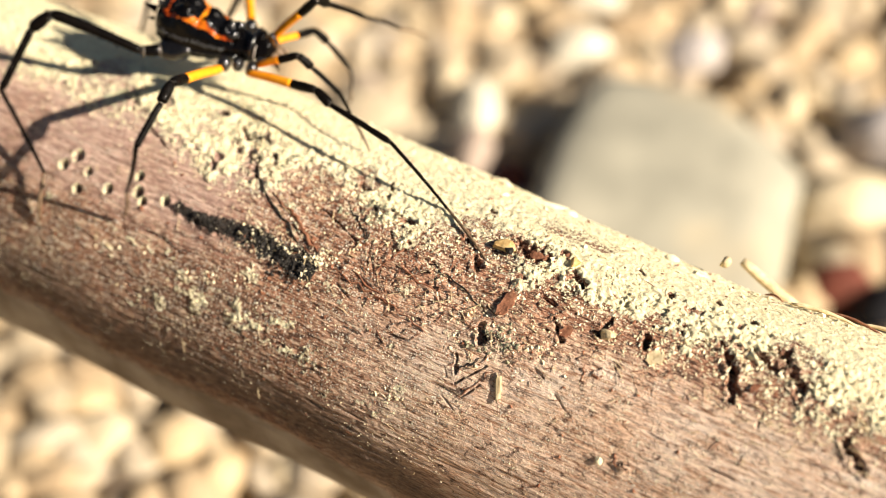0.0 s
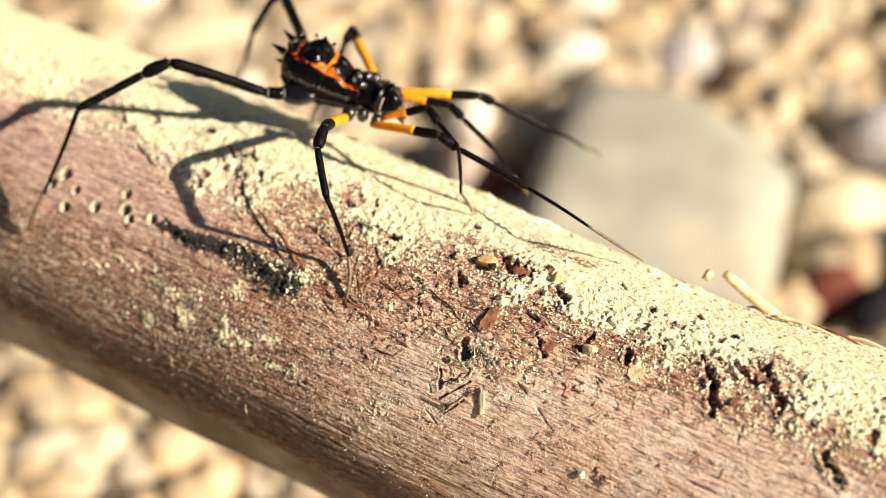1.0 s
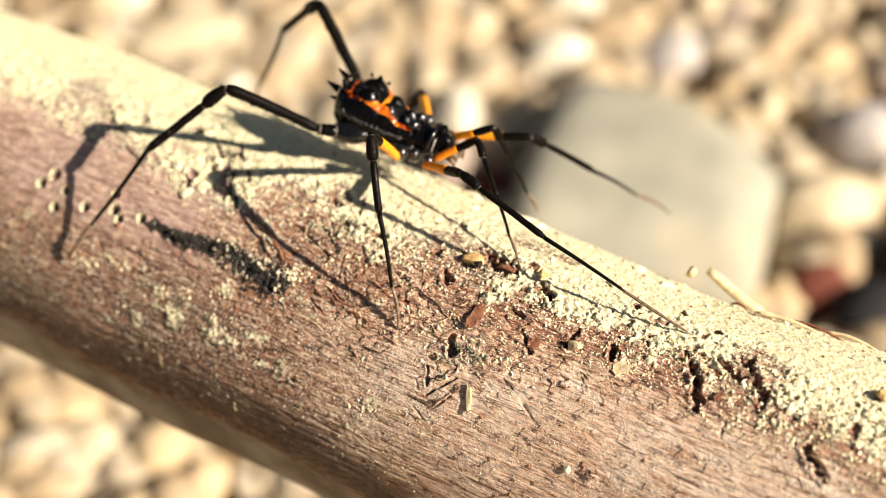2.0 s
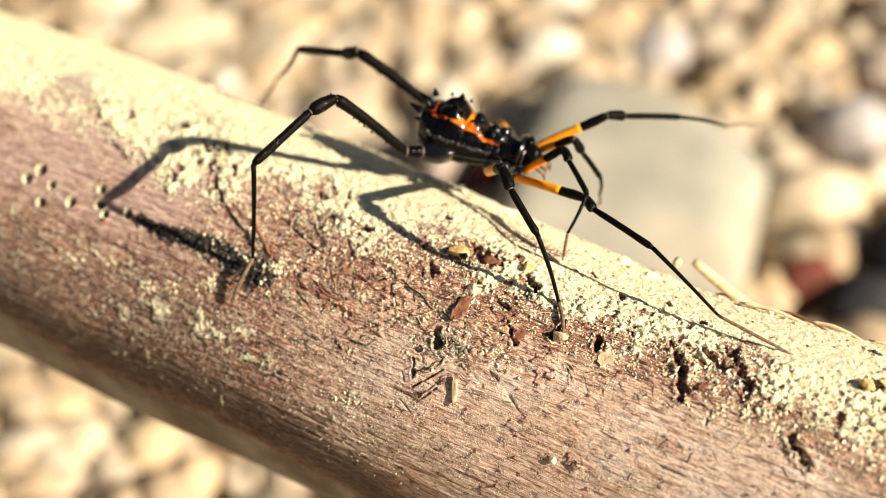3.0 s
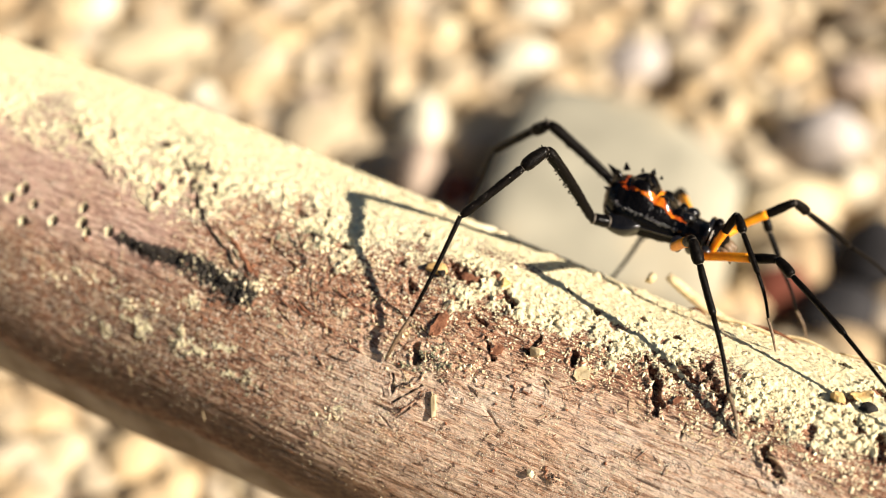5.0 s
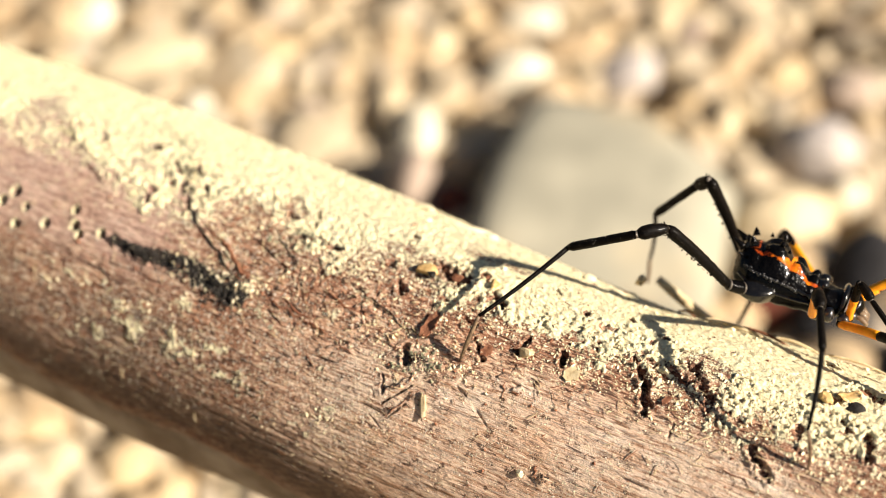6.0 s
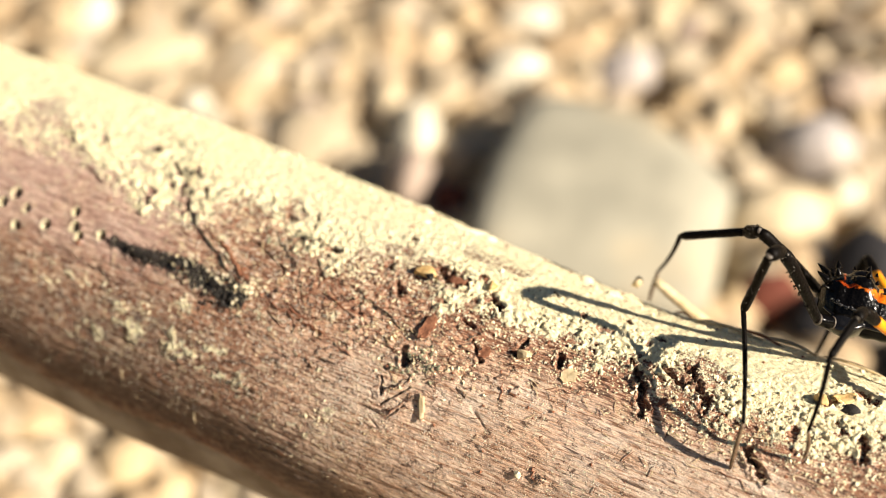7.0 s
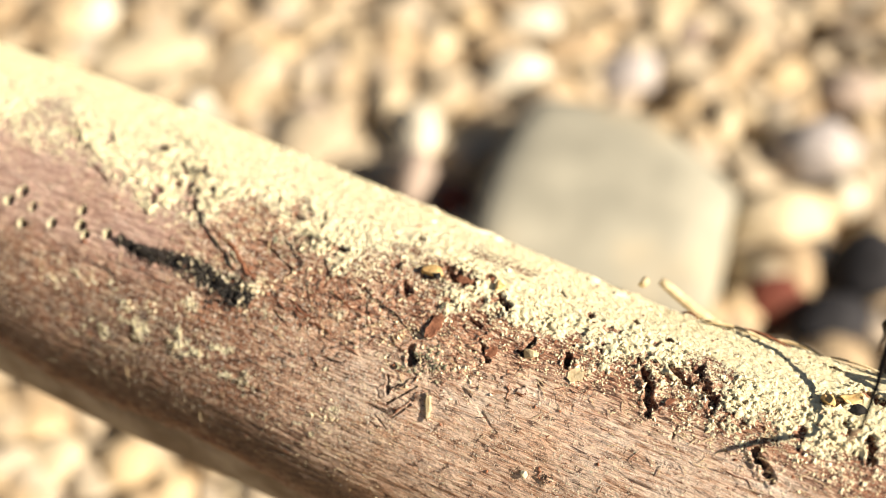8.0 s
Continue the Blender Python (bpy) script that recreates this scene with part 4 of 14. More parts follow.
def strands():
    for i, (s0, a0, s1, a1, w) in enumerate(STRANDS):
        r = random.Random(i)
        m = seat((s0 + s1) / 2, (a0 + a1) / 2)
        back = m.inverted()
        pts = []
        for k in range(12):
            t = k / 11
            p = on_branch(s0 + (s1 - s0) * t + r.uniform(-0.12, 0.12), a0 + (a1 - a0) * t + r.uniform(-0.9, 0.9), 0.02 + 0.07 * r.random())[0]
            pts.append((back @ p) / MM)
        loose_piece("bark_strand", tube_bm(pts, [0.6 * w * q * r.uniform(0.5, 1.4) for q in (0.3, 0.7, 1, 1, 1, 1, 1, 1, 0.9, 0.8, 0.6, 0.2)], 6, 0.2, i), CHIP if i % 3 else DARK, m,
                    "dark fibrous bark strand torn along the branch", "bark", "torn bark strands")


black_crust()
lichen()
strands()
dust()
fibres()
pieces()


# ---- the harvestman ----
BLACK = shell_material("black_shell", (0.0018, 0.0015, 0.0014), (0.004, 0.003, 0.0026), 0.18, 0.14, 2500, 0.00006, 0.05)
LEG_BLACK = shell_material("black_leg_shell", (0.0018, 0.0014, 0.0012), (0.010, 0.007, 0.005), 0.40, 0.03, 5200, 0.00010, 0.06)
ORANGE = shell_material("orange_leg_shell", (0.88, 0.34, 0.012), (0.74, 0.22, 0.008), 0.42, 0.05, 1500, 0.00004, 0.15)
TARSUS = shell_material("pale_brown_tarsus", (0.10, 0.060, 0.034), (0.30, 0.21, 0.12), 0.5, 0.1, 4200)
GLOSS = shell_material("polished_black_shell", (0.003, 0.0026, 0.0025), (0.008, 0.007, 0.006), 0.17, 0.7, 2500, 0.00004, 0.3)
# pale colour that paints sun glints on hind legs and collar
GLINT = shell_material("pale_glint", (0.42, 0.37, 0.31), (0.70, 0.64, 0.56), 0.3, 0.5, 4200)
COXA = shell_material("grey_black_coxa", (0.006, 0.0055, 0.0055), (0.022, 0.02, 0.019), 0.28, 0.7, 2500, 0.00003, 0.6)
JOINT = shell_material("pale_joint_skin", (0.07, 0.056, 0.045), (0.20, 0.17, 0.13), 0.5, 0.1, 4200)


def shield_material():
    """Black shell with an orange and rust-red pattern carried by the mesh."""
    n = Nodes("patterned_shell")
    m = n.attribute("orange")
    g = n.noise(2600, 4, 0.6)
    edge = n.ramp(n.math("ADD", m, n.math("MULTIPLY", n.math("SUBTRACT", g, 0.5), 0.5)), (0.42, 0.0), (0.62, 1.0))
    hot = n.ramp(n.noise(700, 3, 0.5), (0.34, (0.22, 0.03, 0.004)), (0.48, (0.58, 0.13, 0.007)), (0.62, (0.88, 0.32, 0.013)))
    hot = n.mix(n.attribute("rust"), hot, n.ramp(g, (0.35, (0.10, 0.012, 0.003)), (0.65, (0.42, 0.055, 0.006))))
    c = n.mix(edge, (0.0020, 0.0016, 0.0014), hot)
    return n.done(c, n.ramp(g, (0.3, 0.16), (0.7, 0.30)), n.math("ADD", g, n.cells(3800)), 0.00006, 0.9, 0.06, 0.3)


SHIELD = shield_material()


def knobs(bm, length, radius, count, size, seed):
    """Small blunt tubercles standing out of a limb."""
    r = random.Random(seed)
    for k in range(count):
        t, a = r.uniform(0.06, 0.95), r.uniform(0, 6.283)
        rr = radius(t)
        p = Vector((t * length, rr * math.cos(a), rr * math.sin(a))) * MM
        out = Vector((r.uniform(-0.4, 0.4), math.cos(a), math.sin(a))).normalized()
        s = size * r.uniform(0.6, 1.3) * MM
        u = out.orthogonal().normalized() * s * 0.55
        w = out.cross(u)
        base = [bm.verts.new(p + u * math.cos(q) + w * math.sin(q) - out * s * 0.3) for q in (0, 1.257, 2.513, 3.77, 5.027)]
        tip = bm.verts.new(p + out * s)
        for i in range(5):
            bm.faces.new((base[i], base[(i + 1) % 5], tip))


def spine_bm(length, radius, bend=0.2):
    pts = [(0, bend * length * t * t, t * length) for t in (0, 0.25, 0.5, 0.75, 0.92, 1.0)]
    return tube_bm(pts, [radius * k for k in (1.25, 1.0, 0.75, 0.45, 0.2, 0.06)], 10, 0.05)


# stations of the body: x, half width, top, rim height, belly
STATIONS = [(-5.35, 0.77, 1.75, 0.9, 0.0), (-5.0, 1.5, 2.5, 0.65, -0.5), (-4.2, 2.02, 2.9, 0.35, -0.9), (-3.2, 2.19, 3.0, 0.15, -1.1), (-2.2, 2.19, 2.9, 0.05, -1.2),
            (-1.2, 2.06, 2.4, 0.0, -1.2), (-0.2, 1.85, 1.85, -0.05, -1.15), (0.8, 1.7, 1.4, -0.05, -1.1), (1.6, 1.52, 1.15, -0.05, -1.05), (2.4, 1.38, 1.1, -0.05, -0.95), (2.9, 1.29, 1.1, -0.05, -0.9)]


def station(x):
    at = [k[0] for k in STATIONS]
    return [float(np.interp(x, at, [k[i] for k in STATIONS])) for i in (1, 2, 3, 4)]


def shield_bm():
    bm = bmesh.new()
    nx, ny = 64, 40
    grid = []
    for i in range(nx):
        x = -5.35 + 8.25 * i / (nx - 1)
        w, top, rim, low = station(x)
        row = []
        for k in range(ny + 1):
            t = -1 + 2 * k / ny
            y = w * math.sin(t * math.pi / 2)
            z = rim + (top - rim) * max(0.0, math.cos(t * math.pi / 2)) ** 0.75
            z += 0.10 * (noise.noise((x * 1.3, y * 1.3, 2.0)))
            for hx, hy, hz, hr in ((-2.5, 0.95, 0.55, 1.05), (-0.6, 0.75, 0.40, 0.65), (0.7, 0.5, 0.45, 0.55)):
                d = math.hypot(x - hx, abs(y) - hy) / hr
                if d < 1:
                    z += hz * (1 - d * d) ** 1.2
            for groove in (-3.7, -1.35, 0.15, 1.5):
                z -= 0.13 * math.exp(-((x - groove - 0.12 * y * y * 0.3) / 0.16) ** 2)
            row.append(bm.verts.new((x * MM, y * MM, z * MM)))
        grid.append(row)
    for a, b in zip(grid, grid[1:]):
        for k in range(ny):
            bm.faces.new((a[k], b[k], b[k + 1], a[k + 1]))
    bmesh.ops.recalc_face_normals(bm, faces=bm.faces)
    return bm


def belly_bm():
    bm = bmesh.new()
    nx, ny = 40, 28
    grid = []
    for i in range(nx):
        x = -5.3 + 9.2 * i / (nx - 1)
        w, top, rim, low = station(min(x, 2.9))
        w *= 0.985 if x < 2.9 else max(0.25, 1 - (x - 2.9) * 0.75)
        low = low if x < 2.9 else low + (x - 2.9) * 0.5
        row = []
        for k in range(ny + 1):
            t = -1 + 2 * k / ny
            y = w * math.sin(t * math.pi / 2)
            z = rim - 0.03 + (low - rim) * max(0.0, math.cos(t * math.pi / 2)) ** 0.55
            z += 0.06 * math.sin(x * 5.2) * math.cos(t * 1.5)
            row.append(bm.verts.new((x * MM, y * MM, z * MM)))
        grid.append(row)
    for a, b in zip(grid, grid[1:]):
        for k in range(ny):
            bm.faces.new((a[k], a[k + 1], b[k + 1], b[k]))
    bmesh.ops.recalc_face_normals(bm, faces=bm.faces)
    return bm


def orange_pattern(ob):
    """Orange side bands and a cross band round black humps, rust-red towards the front and the rear."""
    val, red = [], []
    for v in ob.data.vertices:
        x, y = v.co.x / MM, abs(v.co.y) / MM
        t = y / max(station(x)[0], 0.1)
        width = float(np.interp(x, (-4.8, -3.8, -2.8, -2.0, -1.2, -0.2, 0.8, 1.8), (0.03, 0.07, 0.12, 0.17, 0.20, 0.14, 0.10, 0.05)))
        m = 1.15 - abs(t - 0.60 - 0.05 * math.sin(x * 1.9 + 0.5)) / width
        if t < 0.7:
            m = max(m, 0.95 - abs(x + 1.15 + 0.25 * t) / 0.36)
        m = max(m, 0.60 - abs(x + 3.95) / 0.60 - max(0, t - 0.65) * 3)
        for hx, hy, hr in ((-2.55, 0.55, 1.0), (-0.35, 0.45, 0.62), (0.8, 0.3, 0.55)):
            m = min(m, (math.hypot(x - hx, y - hy) / hr - 0.8) * 2.6)
        m = min(m, (1.6 - x) * 1.5, (x + 5.0) * 1.6)
        val.append(max(0.0, min(1.0, m)))
        red.append(max(0.0, min(1.0, (x + 0.4) / 1.2), min(1.0, (-2.4 - x) / 0.8)) * 0.95)
    ob.data.attributes.new("orange", "FLOAT", "POINT").data.foreach_set("value", val)
    ob.data.attributes.new("rust", "FLOAT", "POINT").data.foreach_set("value", red)


HIPS = {4: (-5.27, 3.62, 0.17), 3: (1.19, 2.86, -0.43), 2: (3.3, 2.33, -0.68), 1: (3.81, 1.55, -0.37)}
LENGTHS = {4: (7.63, 2.24, 5.72, 8.25, 3.93), 3: (7.52, 1.81, 3.86, 5.46, 3.23), 2: (6.51, 1.77, 6.18, 6.54, 5.99), 1: (4.03, 1.5, 3.31, 3.29, 2.52)}


def hind_tibia_bm(length):
    bm = tube_bm(*profile(length, [(0, 0.26), (0.04, 0.33), (0.5, 0.33), (0.92, 0.35), (1, 0.2)], 16), 14, 0.04, 7)
    knobs(bm, length, lambda t: 0.32, 40, 0.07, 13)
    return bm


def limb(bug, k):
    """One leg's five moving segments. k: 1 front to 4 hind."""
    fem, pat, tib, met, tar = LENGTHS[k]
    black = LEG_BLACK
    if k == 4:
        fr = lambda t: 0.35 + 0.10 * t - 0.05 * max(0, t - 0.9) * 10 * 0.5
        bm = tube_bm(*profile(fem, [(0, 0.30), (0.05, 0.37), (0.5, 0.41), (0.9, 0.46), (0.97, 0.42), (1, 0.3)], 18, 0.12), 16, 0.03, 5)
        knobs(bm, fem, fr, 90, 0.12, 11)
        femur = part("femur", bm, black, bug, "rough black hind femur")
        bm = tube_bm(*profile(pat, [(0, 0.28), (0.08, 0.38), (0.5, 0.52), (0.85, 0.50), (1, 0.3)], 12, 0.05), 16, 0.03, 6)
        knobs(bm, pat, lambda t: 0.47, 34, 0.10, 12)
        patella = part("patella", bm, black, bug)
        tibia_ob = part("tibia", hind_tibia_bm(tib), black, bug)
        # pale knobs among the black ones stand for glints
        for ob, length, rad, count in ((femur, fem, fr, 64), (patella, pat, lambda t: 0.49, 24), (tibia_ob, tib, lambda t: 0.33, 34)):
            bm = bmesh.new()
            knobs(bm, length, rad, count, 0.05, 40 + count)
            part("tubercles", bm, GLINT, ob, "tubercles coloured pale for glints")
        tibia = tibia_ob
        meta = part("metatarsus", tube_bm(*profile(met, [(0, 0.19), (0.1, 0.19), (0.8, 0.15), (1, 0.13)], 12, 0.18), 10, 0.03), black, bug)
        foot = part("tarsus", tube_bm(*profile(tar, [(0, 0.14), (0.5, 0.18), (0.9, 0.14), (1, 0.06)], 12, 0.25), 10, 0.05), TARSUS, bug, "pale brown tarsus")
        joints = ((femur, 0.22, 0.27), (patella, 0.22, 0.27), (tibia, 0.24, 0.28))
    else:
        w = {3: 0.38, 2: 0.34, 1: 0.30}[k]
        cut = {3: 0.74, 2: 0.66, 1: 0.55}[k]
        femur = part("femur", tube_bm(*profile(fem * cut, [(0, w * 0.7), (0.1, w * 0.95), (1, w * 1.05)], 12, 0.06), 14, 0.02, k), ORANGE, bug, "orange femur")
        bm = tube_bm(*profile(fem * (1 - cut) * 1.02, [(0, w * 1.06), (0.5, w * 1.12), (0.9, w * 0.95), (1, w * 0.7)], 10), 14, 0.03, k)
        tip = part("femur_tip", bm, black, femur, "black femur tip")
        tip.location.x = fem * cut * MM
        bm = tube_bm(*profile(pat, [(0, w * 0.7), (0.15, w * 1.0), (0.7, w * 1.22), (0.93, w * 1.12), (1, w * 0.7)], 12, 0.05), 14, 0.04, k)
        knobs(bm, pat, lambda t: w * 1.1, 14, 0.07, 20 + k)
        patella = part("patella", bm, black, bug)
        bm = tube_bm(*profile(tib, [(0, w * 0.55), (0.1, w * 0.7), (0.6, w * 0.72), (0.93, w * 0.75), (1, w * 0.45)], 14, 0.05), 12, 0.03, k)
        tibia = part("tibia", bm, black, bug)
        thin = {3: 0.16, 2: 0.14, 1: 0.13}[k]
        meta = part("metatarsus", tube_bm(*profile(met, [(0, thin * 1.2), (0.5, thin), (1, thin * 0.8)], 12, 0.12), 10, 0.03), black, bug)
        foot = part("tarsus", tube_bm(*profile(tar, [(0, thin * 0.8), (0.4, thin * 0.95), (0.9, thin * 0.6), (1, 0.03)], 12, 0.2), 10, 0.04), TARSUS, bug, "pale brown tarsus")
        joints = ((patella, w * 0.62, w * 0.72), (tibia, w * 0.5, w * 0.58))
    for ob, a, b in joints:
        bm = tube_bm([(-0.06, 0, 0), (0.01, 0, 0), (0.07, 0, 0)], [a, b, b * 1.06], 14)
        part("joint_ring", bm, JOINT, ob, "pale joint skin")
    return femur, patella, tibia, meta, foot


def harvestman():
    bug = new("harvestman")
    tagged(bug, "black harvestman with orange markings and long orange-based legs", "harvestman")
    shield = part("back_shield", shield_bm(), SHIELD, bug, "glossy black back shield with orange pattern")
    orange_pattern(shield)
    part("belly", belly_bm(), BLACK, bug)
    # carapace in front of the groove
    head = part("head_shield", dome_bm((1.15, 1.30, 1.15), 4, 0.10, 4), BLACK, bug, "glossy black head shield")
    head.location = Vector((3.55, 0, 0.25)) * MM
    ridge = [(0.0 + 0.12 * math.cos(a), 1.42 * math.sin(a), 1.45 * math.cos(a)) for a in np.linspace(-1.9, 1.9, 22)]
    collar = part("collar_ridge", tube_bm(ridge, [0.12 + 0.10 * math.cos(a * 0.75) for a in np.linspace(-1.9, 1.9, 22)], 12, 0.03), GLOSS, bug, "raised glossy black collar ridge")
    collar.location = Vector((3.0, 0, 0.0)) * MM
    # a pale strip on each side paints the highlight of the collar
    for x, reach, tall in ((3.36, 1.38, 1.36),):
        lip = [(0.14 * math.cos(a), reach * math.sin(a), tall * math.cos(a)) for a in np.linspace(0.75, 1.7, 14)]
        for sg in (-1, 1):
            pale = part("collar_highlight", tube_bm([(p, sg * q, w) for p, q, w in lip], [0.05 * k for k in (0.4, 0.8, 1, 1, 1, 1, 1, 1, 1, 1, 1, 0.8, 0.6, 0.3)], 8, 0.2), GLINT, bug, "pale strip painting the collar's highlight")
            pale.location = Vector((x, 0, 0.06)) * MM
    mound = part("eye_mound", dome_bm((0.40, 0.52, 0.42), 3, 0.05, 2), BLACK, bug)
    mound.location = Vector((3.6, 0, 1.32)) * MM
    for sg in (-1, 1):
        eye = part("eye", dome_bm((0.16, 0.12, 0.16), 2, 0.0, 1), BLACK, mound, "shiny black eye")
        eye.location = Vector((0.06, sg * 0.44, 0.10)) * MM
        jaw = part("chelicera", tube_bm([(0, 0, 0), (0.4, 0, -0.05), (0.75, 0, -0.35), (0.85, 0, -0.8)], [0.26, 0.33, 0.27, 0.08], 12, 0.03), TARSUS, bug, "brown chelicera")
        jaw.location = Vector((4.25, sg * 0.34, -0.1)) * MM
        palp = part("pedipalp", tube_bm([(0, 0, 0), (0.6, sg * 0.25, 0.1), (1.1, sg * 0.2, -0.2), (1.2, 0, -0.9)], [0.17, 0.2, 0.18, 0.06], 10, 0.03), TARSUS, bug, "small brown pedipalp")
        palp.location = Vector((4.0, sg * 0.75, -0.35)) * MM
        # rim and bead row along the side
        xs = np.linspace(-4.9, 1.9, 26)
        rim = [(x, sg * (station(x)[0] + 0.03), station(x)[2] - 0.02) for x in xs]
        part("side_rim", tube_bm(rim, [0.12] * 26, 10, 0.04), GLOSS, bug, "glossy black side rim")
        bm = bmesh.new()
        rr = random.Random(31)
        for i in range(58):
            x = rr.uniform(-4.6, 0.9) if i > 34 else -4.4 + 5.3 * i / 34
            w, top, rm, low = station(x)
            t = rr.uniform(0.80, 0.90) if i > 34 else 0.86
            y = w * math.sin(t * math.pi / 2)
            z = rm + (top - rm) * math.cos(t * math.pi / 2) ** 0.75
            s = rr.uniform(0.08, 0.17)
            bmesh.ops.create_icosphere(bm, subdivisions=1, radius=s * MM, matrix=Matrix.Translation(Vector((x, sg * y, z + 0.05)) * MM))
        part("bead_row", bm, COXA, bug, "row of shiny grey-black granules")
        knob = part("coxa", dome_bm((0.50, 0.54, 0.60), 3, 0.06, 12), COXA, bug, "rounded grey-black coxa")
        knob.location = Vector((2.3, sg * 2.05, -0.30)) * MM
        bump = part("front_hump", dome_bm((0.62, 0.48, 0.42), 3, 0.04, 14), GLOSS, bug, "smooth glossy black hump")
        bump.location = Vector((1.35, sg * 0.62, 1.28)) * MM
        # spines of the rear edge and the back
        for x, y, z, length, width, lean, out in ((-5.05, 0.85, 2.35, 1.15, 0.27, -58, 10), (-4.45, 0.9, 2.95, 0.62, 0.24, -18, 8), (-4.8, 0.35, 2.75, 0.35, 0.16, -38, 4),
                                                  (-4.95, 1.6, 2.0, 0.5, 0.14, -60, 30), (-2.35, 0.75, 3.36, 0.42, 0.2, 4, 6), (-1.7, 1.0, 3.0, 0.3, 0.13, 0, 10), (-3.3, 1.3, 3.0, 0.35, 0.13, -10, 25)):
            sp = part("spine", spine_bm(length, width, -0.06), BLACK, bug)
            sp.matrix_basis = pose(x * MM, sg * y * MM, z * MM, -sg * out, lean, 0)
        # hips
        hip = part("coxa", dome_bm((1.75, 0.95, 0.85), 3, 0.10, 8), GLOSS, bug, "large black hind coxa")
        hip.matrix_basis = pose(-3.1 * MM, sg * 2.05 * MM, -0.25 * MM, 0, 0, sg * -16)
        A = Vector(HIPS[4]) * MM
        A.y *= sg
        back = Vector((-4.1 * MM, sg * 2.75 * MM, -0.1 * MM))
        d = (A - back).length / MM
        seg = part("trochanter", tube_bm(*profile(d, [(0, 0.42), (0.2, 0.50), (0.75, 0.46), (0.93, 0.40), (1, 0.30)], 12), 14, 0.04, 3), BLACK, bug, "stout black hind trochanter")
        seg.matrix_basis = Matrix.Translation(back) @ (A - back).to_track_quat("X", "Z").to_matrix().to_4x4()
        for at, w in ((0.06, 0.46), (0.93, 0.42)):
            part("joint_ring", tube_bm([(d * at - 0.08, 0, 0), (d * at, 0, 0), (d * at + 0.08, 0, 0)], [w * 0.98, w * 1.08, w * 0.98], 14), JOINT, seg, "pale joint skin")
        for k, size in ((3, (0.56, 0.60, 0.66)), (2, (0.48, 0.54, 0.58)), (1, (0.42, 0.46, 0.42))):
            h = Vector(HIPS[k])
            ball_part = part("coxa", dome_bm(size, 3, 0.06, k), COXA, bug, "rounded grey-black coxa")
            ball_part.location = Vector((h.x + 0.12, sg * (h.y - 0.38), h.z + 0.20)) * MM
            small = part("trochanter", dome_bm((0.33, 0.38, 0.33), 2, 0.05, k + 4), BLACK, bug)
            small.location = Vector((h.x, sg * (h.y - 0.12), h.z)) * MM
    legs = {}
    for k in (1, 2, 3, 4):
        for side in "nf":
            legs[f"{k}{side}"] = limb(bug, k)
    return bug, legs


BUG, LEGS = harvestman()


def at(x, y, z, rx, ry, rz):
    return pose(x * MM, y * MM, z * MM, rx, ry, rz)


